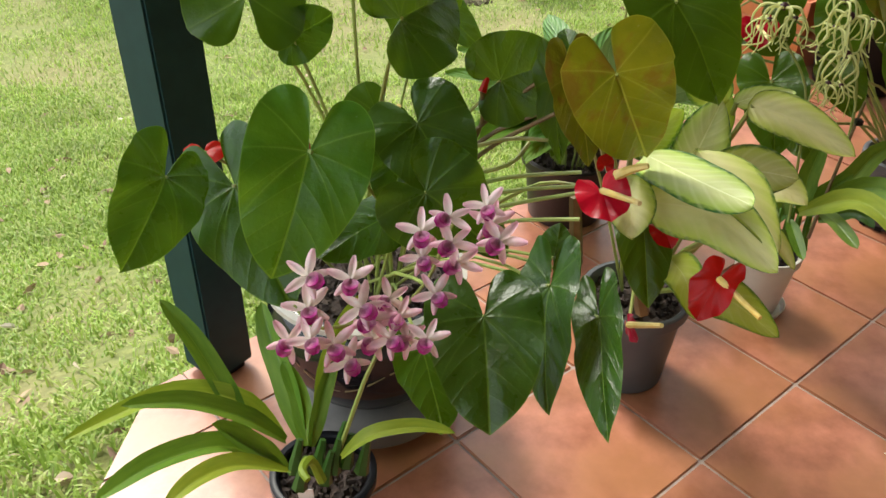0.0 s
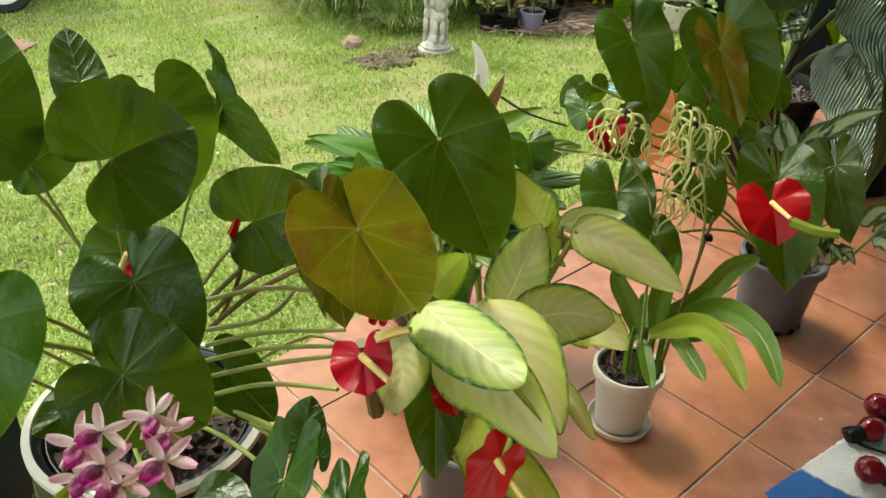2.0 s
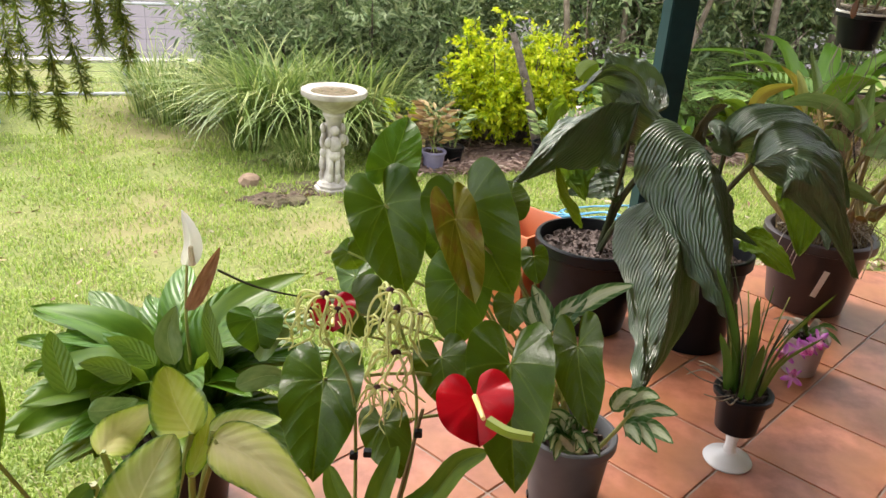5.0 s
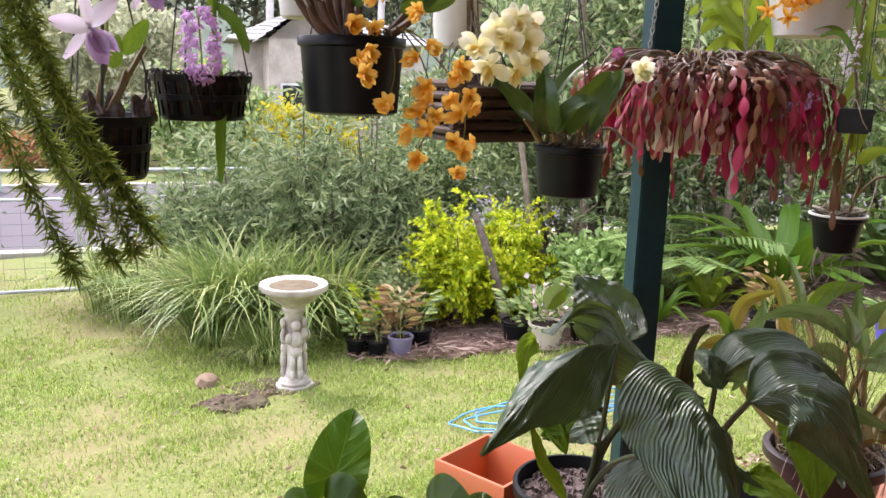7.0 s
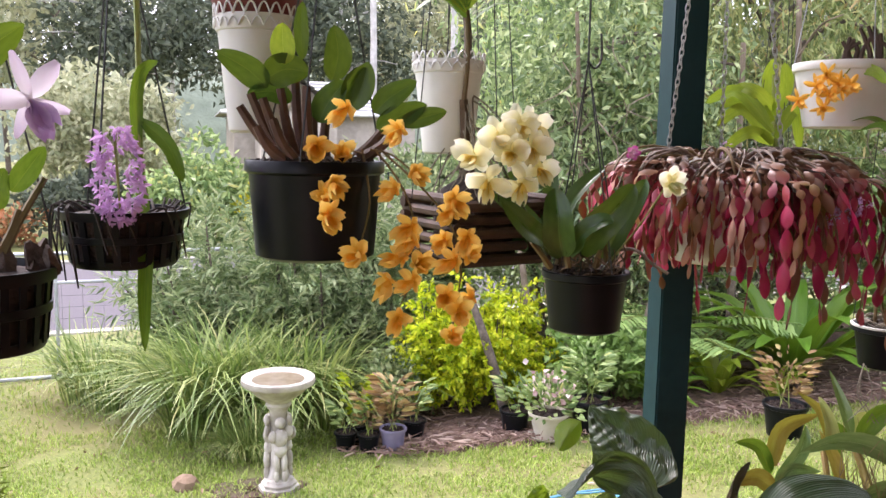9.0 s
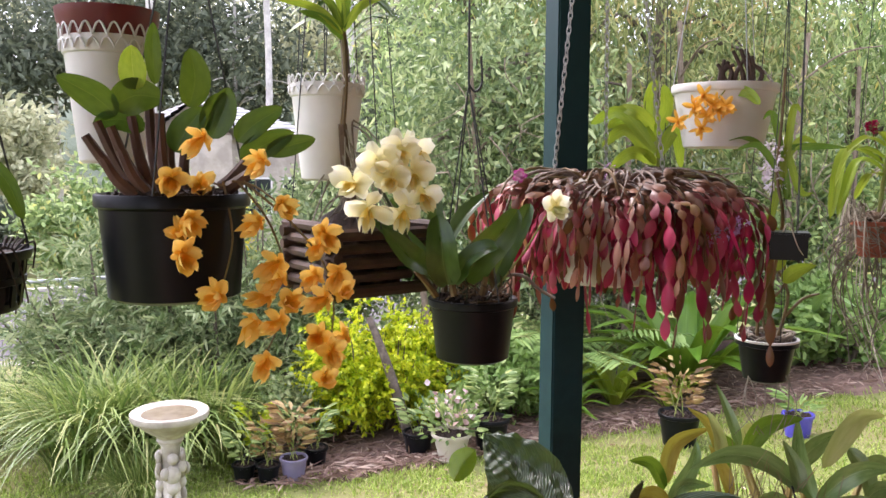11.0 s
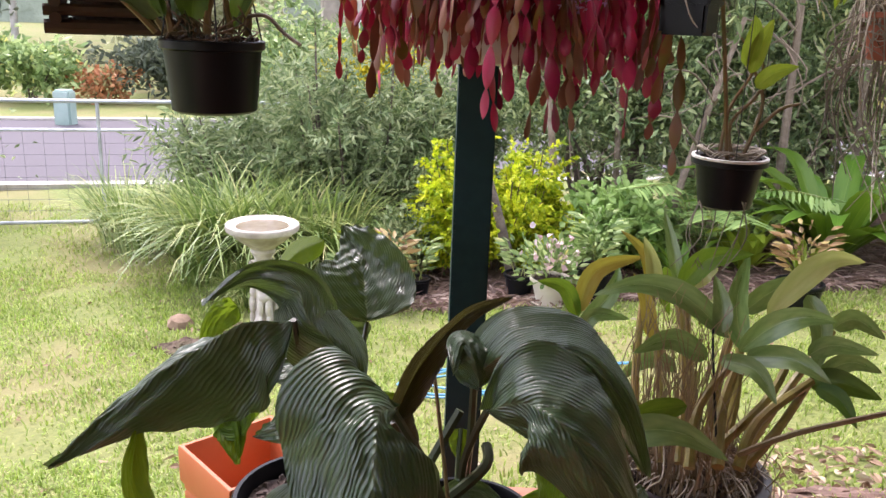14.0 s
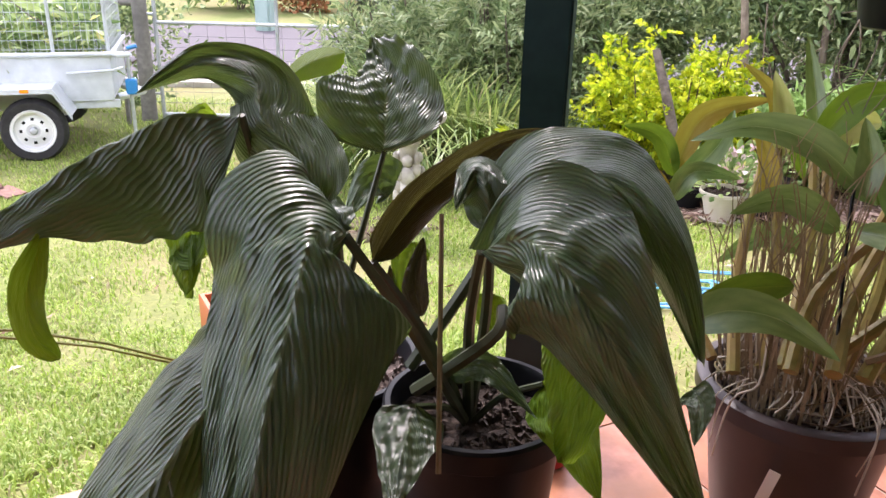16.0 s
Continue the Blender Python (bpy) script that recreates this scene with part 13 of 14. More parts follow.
for wy in (0.0, Y1 + 0.12):
    wheel = part("wheel", lathe([(0.18, -0.03), (0.19, -0.078), (0.25, -0.085), (0.272, -0.06), (0.28, -0.02), (0.28, 0.02), (0.272, 0.06), (0.25, 0.085), (0.19, 0.078), (0.18, 0.03)], 40), m_tyre, trailer, "black tyre", pose(0, wy, 0.28, 90, 0, 0))
    part("rim", lathe([(0.03, 0.03), (0.06, 0.055), (0.1, 0.05), (0.14, 0.035), (0.155, 0.04), (0.165, 0.075), (0.185, 0.082), (0.19, 0.075), (0.185, 0.0)], 40), m_white_gloss, wheel, "white painted steel rim")
    part("hub", lathe([(0.035, 0.03), (0.035, 0.06), (0.028, 0.075), (0.02, 0.08)], 16), m_galv, wheel)
    for k in range(8):
        a = k * math.pi / 4
        part("rim_slot", box(bmesh.new(), -0.012, -0.014, -0.002, 0.012, 0.014, 0.002, 0.0015), m_black, wheel, "dark slot in the rim", pose(0.105 * math.cos(a), 0.105 * math.sin(a), 0.0505, 0, 0, math.degrees(a)))
guard_pts = [(-0.36, 0.42), (-0.24, 0.66), (0.2, 0.66), (0.34, 0.42)]
bm = bmesh.new()
for (xa, za), (xb, zb) in zip(guard_pts, guard_pts[1:]):
    q = [bm.verts.new(p) for p in ((xa, -0.12, za), (xb, -0.12, zb), (xb, Y0, zb), (xa, Y0, za))]
    bm.faces.new(q)
    q2 = [bm.verts.new(p) for p in ((xa, -0.12, za), (xb, -0.12, zb), (xb, -0.12, zb - 0.045), (xa, -0.12, za - 0.045))]
    bm.faces.new(q2)
bmesh.ops.remove_doubles(bm, verts=bm.verts[:], dist=0.001)
bmesh.ops.solidify(bm, geom=bm.faces[:], thickness=0.006)
part("mudguard", bm, m_sheet, trailer, "", smooth=False)
part("marker_lamp", box(bmesh.new(), -0.05, -0.13, 0.625, 0.02, -0.118, 0.655, 0.003), m_orange_lamp, trailer, "orange marker lamp")
cage = part("cage", tube([(X0, Y0 + 0.03, 1.42), (X1, Y0 + 0.03, 1.42), (X1 + 0.02, Y1 - 0.03, 1.42)], 0.018, 6), m_sheet, trailer)
for x in (X0, -1.0, -0.35, 0.2, X1):
    part("cage_upright", tube([(x, Y0 + 0.03, Z1), (x, Y0 + 0.03, 1.42)], 0.016, 6), m_sheet, cage)
part("cage_upright", tube([(X1, Y1 - 0.03, Z1), (X1, Y1 - 0.03, 1.42)], 0.016, 6), m_sheet, cage)
bm = bmesh.new()
for k in range(6):
    tube([(X0, Y0 + 0.03, Z1 + 0.08 * k + 0.04), (X1, Y0 + 0.03, Z1 + 0.08 * k + 0.04)], 0.0025, 4, 1, bm)
    tube([(X1, Y0 + 0.03, Z1 + 0.08 * k + 0.04), (X1, Y1, Z1 + 0.08 * k + 0.04)], 0.0025, 4, 1, bm)
for k in range(int((X1 - X0) / 0.05)):
    tube([(X0 + 0.05 * k, Y0 + 0.032, Z1), (X0 + 0.05 * k, Y0 + 0.032, 1.42)], 0.0022, 4, 1, bm)
for k in range(24):
    tube([(X1, Y0 + 0.05 * k, Z1), (X1, Y0 + 0.05 * k, 1.42)], 0.0022, 4, 1, bm)
part("wire_mesh", bm, m_sheet, cage)["kind"] = "stuff"
load = thing("garden_clippings", "heap of cut branches and leaves in a trailer cage", "garden waste", (-4.4, 7.05, tz + 0.5))
gcl = np.random.default_rng(77)
pos = np.stack([gcl.uniform(X0 + 0.15, X1 - 0.1, 2600), gcl.uniform(Y0 + 0.15, Y1 - 0.1, 2600), gcl.uniform(0.5, 1.35, 2600)], 1)
load.matrix_basis = trailer.matrix_basis.copy()
part("foliage", leaf_cloud("foliage", pos, gcl.normal(size=(2600, 3)), 0.2, 0.05, 0.2, 78), m_leaf_mid, load, smooth=False)["kind"] = "stuff"
for k in range(14):
    a = Vector(pos[k]) + Vector((0, 0, 0.0))
    part("cut_branch", tube([a, a + Vector(gcl.uniform(-0.3, 0.3, 3).tolist()), a + Vector((float(gcl.uniform(-0.5, 0.5)), float(gcl.uniform(-0.3, 0.3)), 0.25))], 0.009, 5, 0.5), m_bark, load)
spade = thing("garden_spade", "rusty spade with a worn timber handle on the lawn", "spade", (-3.12, 6.0, gz(-3.12, 6.0)))
part("shaft", tube([(-0.62, 0.06, 0.62), (-0.06, 0, 0.1)], 0.017, 8), m_wood_red, spade, "worn reddish timber shaft")
part("socket", tube([(-0.09, 0.0, 0.13), (-0.02, 0, 0.05)], 0.021, 8), m_rust, spade)
part("blade", box(bmesh.new(), -0.02, -0.09, -0.006, 0.2, 0.09, 0.006, 0.004), m_rust, spade, "rusty steel blade", pose(-0.03, 0, 0.045, 0, 6, -12))
grip = tagged(part("plastic_box", box(bmesh.new(), -0.12, -0.1, 0, 0.12, 0.1, 0.16, 0.015), m_red_paint, None, "", Matrix.Translation((-3.85, 6.35, gz(-3.85, 6.35)))), "small red box under a trailer", "box")

# ---- house across the street ----
house = thing("house", "pale house with a grey tiled roof across the street", "house", (-1.2, 26.5, gz(-1.2, 26.5) - 0.02), turn=12)
m_weatherboard = grainy("pale_weatherboard", (0.42, 0.37, 0.31), (0.52, 0.47, 0.41), 6, 0.7, 0.05)
m_roof = grainy("grey_roof_tile", (0.36, 0.36, 0.36), (0.5, 0.5, 0.49), 5, 0.8, 0.3, (0.34, 0.33, 0.32), 0.8)
m_far_glass = mat("dark_window_glass", 0.08, 0, (0.03, 0.035, 0.04))[0]
EAVE, RIDGE = 3.55, 4.75


def roof_plane(x0, y0, x1, y1, z0, z1, hip):
    """A hipped roof of tile courses, each course a step."""
    bm = bmesh.new()
    n = 9
    for k in range(n):
        s, e = k / n, (k + 1) / n
        d0, d1 = s * (y1 - y0) / 2, e * (y1 - y0) / 2
        zz0, zz1 = z0 + (z1 - z0) * s, z0 + (z1 - z0) * e
        a = [(x0 + d0 * hip, y0 + d0, zz0 + 0.05), (x1 - d0 * hip, y0 + d0, zz0 + 0.05), (x1 - d0 * hip, y1 - d0, zz0 + 0.05), (x0 + d0 * hip, y1 - d0, zz0 + 0.05)]
        b = [(x0 + d1 * hip, y0 + d1, zz1), (x1 - d1 * hip, y0 + d1, zz1), (x1 - d1 * hip, y1 - d1, zz1), (x0 + d1 * hip, y1 - d1, zz1)]
        c = [(p[0], p[1], p[2] - 0.05) for p in a]
        va, vb, vc = [bm.verts.new(p) for p in a], [bm.verts.new(p) for p in b], [bm.verts.new(p) for p in c]
        for i in range(4):
            j = (i + 1) % 4
            if (a[i][0] - a[j][0]) ** 2 + (a[i][1] - a[j][1]) ** 2 > 1e-4:
                bm.faces.new((va[i], va[j], vb[j], vb[i]))
                bm.faces.new((vc[i], vc[j], va[j], va[i]))
    bmesh.ops.remove_doubles(bm, verts=bm.verts[:], dist=0.001)
    return bm


part("wall", box(bmesh.new(), -2.2, 0, 0, 3.4, 6, EAVE - 0.05, 0.01), m_weatherboard, house)
wing = part("wing_wall", box(bmesh.new(), -1.6, -2.4, 0, 0.5, 0.0, EAVE - 0.05, 0.01), m_weatherboard, house)
gab = bmesh.new()
gv = [gab.verts.new(p) for p in ((-1.6, -2.4, EAVE - 0.05), (0.5, -2.4, EAVE - 0.05), (-0.55, -2.4, EAVE + 0.8))]
gab.faces.new(gv)
bmesh.ops.solidify(gab, geom=gab.faces[:], thickness=0.05)
part("gable", gab, m_weatherboard, house, "pale gable end")
part("roof", roof_plane(-2.6, -0.4, 3.8, 6.4, EAVE, RIDGE, 0.8), m_roof, house, "", smooth=False)
wr = bmesh.new()
for sx in (-1, 1):
    for k in range(7):
        s, e = k / 7, (k + 1) / 7
        pa, pb = (-0.55 + sx * 1.35 * (1 - s), EAVE - 0.12 + 1.0 * s), (-0.55 + sx * 1.35 * (1 - e), EAVE - 0.12 + 1.0 * e)
        vs = [wr.verts.new(p) for p in ((pa[0], -2.7, pa[1] + 0.04), (pb[0], -2.7, pb[1]), (pb[0], 2.6, pb[1]), (pa[0], 2.6, pa[1] + 0.04), (pa[0], -2.7, pa[1]), (pa[0], 2.6, pa[1]))]
        wr.faces.new(vs[:4])
        wr.faces.new((vs[0], vs[3], vs[5], vs[4]))
bmesh.ops.remove_doubles(wr, verts=wr.verts[:], dist=0.001)
part("wing_roof", wr, m_roof, house, "", smooth=False)
for x in (-1.3, 1.2, 2.4):
    wn_ = part("window", box(bmesh.new(), x, -2.43 if x < 0 else -0.03, 1.1, x + 0.9, -2.38 if x < 0 else 0.02, 2.3, 0.01), m_white_gloss, house)
    part("pane", box(bmesh.new(), x + 0.06, -2.44 if x < 0 else -0.04, 1.16, x + 0.84, -2.42 if x < 0 else -0.02, 2.24), m_far_glass, wn_)
part("gutter", tube([(-2.6, -0.42, EAVE), (3.8, -0.42, EAVE)], 0.06, 6), m_white_gloss, house)

pole = tagged(part("utility_pole", tube([(0.2, 46.4, -2.2), (0.2, 46.4, 7.0)], 0.14, 10, 0.8), m_wood_grey), "tall weathered timber utility pole across the street", "utility pole")
for px, py in ((-3.2, 30), (0.6, 33), (3.5, 31)):
    tagged(part("gum_trunk", tube([(px, py, gz(px, py) - 0.2), (px + 0.2, py, 4), (px + 0.1, py, 9)], 0.16, 8, 0.7), m_gum), "pale straight gum trunk behind a house", "tree trunk", "far gum trunks")
sign = thing("warning_sign", "yellow diamond road sign on a grey pole", "road sign", (-8.42, 14.20, gz(-8.42, 14.20)), turn=38)
part("pole", tube([(0, 0, 0), (0, 0, 2.71)], 0.03, 8), m_galv, sign)
part("sign_plate", box(bmesh.new(), -0.42, -0.008, -0.42, 0.42, 0.008, 0.42, 0.004), grainy("yellow_sign_sheet", (0.85, 0.5, 0.01), (0.9, 0.56, 0.015), 8, 0.4, 0.02), sign, "yellow diamond plate", pose(0, -0.04, 2.24, 0, 45, 0))
for x in (-0.14, 0.02, 0.16):
    part("bar", box(bmesh.new(), x, -0.056, 2.08, x + 0.07, -0.05, 2.41, 0.002), m_black, sign, "black bar")
cab = tagged(part("utility_box", box(bmesh.new(), -0.18, -0.16, 0, 0.18, 0.16, 0.75, 0.04), grainy("pale_green_paint", (0.3, 0.42, 0.37), (0.36, 0.47, 0.42), 8, 0.5, 0.03), None, "", Matrix.Translation((-7.1, 17.6, gz(-7.1, 17.6)))), "pale green utility cabinet across the street", "utility box")

# ---- loose things about the garden and on the veranda ----
def coil(name, x, y, turns, r0, r1, radius, material, label, seed, category):
    g = random.Random(seed)
    pts = []
    n = turns * 14
    ox = oy = 0.0
    for k in range(n):
        a = 2 * math.pi * k / 14
        if k % 14 == 0:
            ox, oy = g.uniform(-0.12, 0.12), g.uniform(-0.08, 0.08)
        r = g.uniform(r0, r1)
        px, py = x + ox + r * 1.25 * math.cos(a), y + oy + 0.75 * r * math.sin(a)
        pts.append((px, py, gz(px, py) + 0.02 + 0.006 * (k // 14) + g.uniform(0, 0.02)))
    return tagged(part(name, tube(pts, radius, 7), material), label, category)


coil("garden_hose", 1.72, 4.92, 3, 0.24, 0.42, 0.0065, grainy("blue_hose", (0.10, 0.36, 0.62), (0.15, 0.44, 0.7), 30, 0.45, 0.05), "light blue garden hose coiled on the lawn", 3, "hose")
coil("garden_hose", 2.1, 5.12, 2, 0.2, 0.34, 0.006, bpy.data.materials["blue_hose"], "loose loops of pale blue hose on grass", 8, "hose")


def nursery_pot(x, y, r, h, material, label, leaf, seed, height=0.25, n=60, length=0.1, width=0.03):
    p = thing("garden_pot_plant", label, "potted plant", (x, y, gz(x, y) + 0.01), "small garden pots")
    pot(p, r, r * 0.78, h, material, fill=0.88, n=24)
    g = np.random.default_rng(seed)
    a = g.uniform(0, 6.28, n)
    z = g.uniform(0.2, 1, n)
    pos = np.stack([r * (0.4 + 0.7 * z) * np.cos(a), r * (0.4 + 0.7 * z) * np.sin(a), h + z * height], 1)
    part("foliage", leaf_cloud("foliage", pos, np.stack([np.cos(a), np.sin(a), 0.4 * np.ones(n)], 1), length, width, 0.3, seed), leaf, p, smooth=False)
    for k in range(4):
        part("stalk", tube([(r * 0.3 * math.cos(k * 1.6), r * 0.3 * math.sin(k * 1.6), h * 0.88), tuple(pos[k * 3])], 0.004, 5, 0.6), m_stalk, p)
    return p


m_leaf_red = foliage("reddish_foliage", [(0.0, (0.2, 0.12, 0.04)), (0.5, (0.4, 0.22, 0.06)), (1.0, (0.5, 0.42, 0.1))], 0.5, 0.3)
m_lilac_pot = grainy("lilac_grey_plastic", (0.2, 0.18, 0.28), (0.26, 0.23, 0.34), 14, 0.5, 0.05)
m_blue_pot = grainy("violet_blue_glaze", (0.10, 0.09, 0.5), (0.14, 0.12, 0.6), 12, 0.25, 0.05)
nursery_pot(0.60, 6.9, 0.085, 0.15, m_black, "seedling in a small black pot by the bed", m_leaf_mid, 31, 0.22)
nursery_pot(0.78, 6.84, 0.085, 0.15, m_black, "reddish seedling in a small black pot", m_leaf_red, 32, 0.34)
nursery_pot(0.97, 6.86, 0.10, 0.19, m_lilac_pot, "reddish croton in a lilac-grey pot", m_leaf_red, 33, 0.4, 90, 0.13, 0.04)
nursery_pot(0.68, 7.08, 0.09, 0.16, m_black, "lime seedling in a small black pot", m_leaf_lime, 34, 0.4, 70)
nursery_pot(1.15, 7.1, 0.09, 0.17, m_black, "green seedling in a black nursery pot", m_leaf_mid, 35, 0.3)
nursery_pot(1.95, 6.95, 0.12, 0.2, m_black, "shaggy shrub in a black nursery pot", m_leaf_mid, 36, 0.25, 70)
nursery_pot(2.5, 6.78, 0.14, 0.26, m_black, "bushy green plant in a black pot", m_leaf_mid, 37, 0.4, 160)
nursery_pot(4.5, 5.78, 0.105, 0.17, m_blue_pot, "small succulent in a violet-blue pot on the lawn", m_fern, 38, 0.14, 46, 0.12, 0.025)
nursery_pot(3.75, 6.1, 0.15, 0.24, m_black, "straggly red-flowered plant in a dark pot", m_leaf_red, 39, 0.35, 120)
flowers = thing("flowering_pot_plant", "pink-flowered plant in a cream round pot", "potted plant", (2.17, 6.72, gz(2.17, 6.72) + 0.01))
part("saucer", lathe([(0.12, 0), (0.15, 0.02), (0.155, 0.03), (0.145, 0.03), (0.1, 0.012)], 32), m_cream_pot, flowers)
pot(flowers, 0.15, 0.1, 0.2, m_cream_pot, (0, 0, 0.013), fill=0.88, n=32)
gp_ = np.random.default_rng(41)
pos = gp_.normal(size=(260, 3)) * np.array([0.11, 0.11, 0.07]) + np.array([0, 0, 0.33])
part("foliage", leaf_cloud("foliage", pos, pos - np.array([0, 0, 0.2]), 0.08, 0.035, 0.3, 42), m_leaf_mid, flowers, smooth=False)
m_pale_pink = foliage("pale_pink_petals", [(0.0, (0.7, 0.4, 0.45)), (1.0, (0.85, 0.7, 0.72))], 0.5, 0.3)
pos = gp_.normal(size=(60, 3)) * np.array([0.12, 0.12, 0.05]) + np.array([0, 0, 0.42])
part("flower_head", leaf_cloud("flower_head", pos, gp_.normal(size=(60, 3)), 0.05, 0.05, 0.3, 43), m_pale_pink, flowers, "pale pink flowers", smooth=False)["kind"] = "stuff"


def fern(x, y, n, length, seed, label):
    p = thing("tree_fern", label, "fern", (x, y, gz(x, y)))
    g = random.Random(seed)
    for k in range(n):
        a = 2 * math.pi * k / n + g.uniform(-0.3, 0.3)
        L_, e = length * g.uniform(0.75, 1.1), g.uniform(0.5, 1.0)
        spine = curve_points([(0, 0, 0.1), (0.35 * L_ * math.cos(a), 0.35 * L_ * math.sin(a), 0.1 + 0.55 * L_ * e), (0.8 * L_ * math.cos(a), 0.8 * L_ * math.sin(a), 0.1 + 0.6 * L_ * e)], 26)
        pos, ways = [], []
        for i in range(3, 27):
            d = (spine[i] - spine[i - 1]).normalized()
            s = d.cross(Vector((0, 0, 1))).normalized()
            for q in (-1, 1):
                pos.append(spine[i])
                ways.append(s * q + d * 0.45 - Vector((0, 0, 0.15)))
        me = leaf_cloud("frond", np.array(pos), np.array(ways), 0.2 * length, 0.028, 0.15, seed + k, normal=np.array([0, 0, 6.0]))
        fr = part("frond", me, m_fern, p, smooth=False)
        part("rachis", tube([tuple(spine[0]), tuple(spine[13]), tuple(spine[26])], 0.007, 5, 0.4), m_stalk, fr)
    return p


fern(3.5, 7.65, 13, 1.1, 51, "light green fern with arching fronds in the bed")
fern(2.95, 7.6, 9, 0.7, 52, "small light green fern in the bed")
fern(3.95, 8.1, 11, 1.1, 53, "light green fern with arching fronds")


def rosette(x, y, n, length, width, seed, label, material):
    p = thing("rosette_plant", label, "garden plant", (x, y, gz(x, y) + 0.03))
    g = random.Random(seed)
    for k in range(n):
        a = 2.4 * k + g.uniform(-0.2, 0.2)
        L_, up = length * g.uniform(0.75, 1.1), g.uniform(0.45, 1.25)
        c, s = math.cos(a), math.sin(a)
        base = p.matrix_basis.translation
        pts = [base + Vector((0.03 * c, 0.03 * s, 0)), base + Vector((0.45 * L_ * c, 0.45 * L_ * s, 0.6 * L_ * up)), base + Vector((0.95 * L_ * c, 0.95 * L_ * s, 0.62 * L_ * up))]
        strip(p, pts, width * g.uniform(0.85, 1.15), (-0.6 * c, -0.6 * s, 1), material, "lance", fold=0.35, nu=3, nv=9)
    return p


rosette(4.45, 7.35, 24, 1.25, 0.2, 61, "large bird's-nest rosette of broad green leaves", m_strap)
rosette(5.6, 7.5, 20, 0.9, 0.16, 62, "large rosette of broad grey-green leaves", m_strap_grey)
rosette(3.75, 7.25, 16, 0.55, 0.1, 63, "lime rosette of broad leaves in the bed", m_strap_lime)
rosette(4.1, 6.95, 14, 0.4, 0.05, 64, "yellow-striped strappy rosette in the bed", m_strap_lime)
rosette(3.2, 7.0, 14, 0.45, 0.07, 65, "green strappy rosette in the bed", m_strap)

# fallen leaves and litter
g_lit = np.random.default_rng(15)
lx, ly = np.concatenate([g_lit.uniform(2.2, 3.3, 420), g_lit.uniform(-2.5, 4.5, 260), g_lit.uniform(-2.2, -0.5, 260)]), np.concatenate([g_lit.uniform(2.93, 3.9, 420), g_lit.uniform(3.0, 7.5, 260), g_lit.uniform(-0.4, 3.0, 260)])
me = leaf_cloud("leaf_litter", np.stack([lx, ly, lawn_z(lx, ly) + 0.02], 1), np.concatenate([g_lit.normal(size=(940, 2)), g_lit.uniform(-0.05, 0.2, (940, 1))], 1), 0.055, 0.022, 0.35, 16)
tagged(part("leaf_litter", me, foliage("dry_leaves", [(0.0, (0.2, 0.1, 0.05)), (0.6, (0.42, 0.27, 0.15)), (1.0, (0.6, 0.5, 0.36))], 0.8, 0.1), smooth=False), "dry fallen leaves scattered on the lawn", "leaf litter", kind="stuff")
mulch_strip = bed("earth_strip", [(2.25, 2.95), (3.0, 2.95), (4.2, 2.97), (4.2, 3.4), (3.0, 3.5), (2.4, 3.35)], "strip of brown earth and litter beside the veranda", 0.015, 6)

# charcoal table
m_table = grainy("charcoal_powder_coat", (0.035, 0.036, 0.042), (0.048, 0.05, 0.057), 60, 0.35, 0.04, (0.04, 0.04, 0.047), 3)
table = thing("patio_table", "charcoal metal patio table with a plain top", "table", (2.58, 2.66, 0), turn=-13)
part("tabletop", box(bmesh.new(), 0, -1.3, 0.757, 0.9, 0, 0.785, 0.006), m_table, table)
for b in ((0.0, -1.3, 0.68, 0.02, 0.0, 0.757), (0.88, -1.3, 0.68, 0.9, 0.0, 0.757), (0.02, -0.02, 0.68, 0.88, 0.0, 0.757), (0.02, -1.3, 0.68, 0.88, -1.28, 0.757)):
    part("apron", box(bmesh.new(), *b, 0.002), m_table, table)
for x, y in ((0.3, -0.4), (0.6, -0.4), (0.3, -0.95), (0.6, -0.95)):
    part("leg", box(bmesh.new(), x - 0.022, y - 0.022, 0.0, x + 0.022, y + 0.022, 0.757, 0.004), m_table, table)

# terry mat with a string of red bulbs lying across it
m_mat, mn, ml, mb = mat("blue_white_terry", 0.95)
sep_ = mn.new("ShaderNodeSeparateXYZ")
ml.new(mn.new("ShaderNodeTexCoord").outputs["Object"], sep_.inputs[0])
along = math_node(mn, ml, "ADD", math_node(mn, ml, "ADD", sep_.outputs[0], math_node(mn, ml, "MULTIPLY", sep_.outputs[1], 0.35)), math_node(mn, ml, "MULTIPLY", noise_node(mn, ml, 22, 3).outputs[0], 0.05))
rr_ = ramp(mn, [(0.0, (0.02, 0.11, 0.36)), (0.118, (0.025, 0.13, 0.4)), (0.126, (0.8, 0.8, 0.82)), (0.27, (0.84, 0.84, 0.86)), (0.285, (0.3, 0.52, 0.6)), (0.34, (0.36, 0.56, 0.64)), (0.36, (0.03, 0.14, 0.4))])
ml.new(along, rr_.inputs[0])
pile = noise_node(mn, ml, 260, 3)
ml.new(mix(mn, ml, math_node(mn, ml, "MULTIPLY", pile.outputs[0], 0.25), rr_.outputs[0], (0.01, 0.04, 0.12)), mb.inputs["Base Color"])
bp_ = mn.new("ShaderNodeBump")
bp_.inputs["Strength"].default_value, bp_.inputs["Distance"].default_value = 1.0, 0.004
ml.new(pile.outputs[0], bp_.inputs["Height"])
ml.new(bp_.outputs[0], mb.inputs["Normal"])
mat_z = thing("bath_mat", "blue and white terry mat on terracotta tiles", "mat", (0.945, 0.866, 0), turn=37)
g_mat = random.Random(12)
bm = bmesh.new()
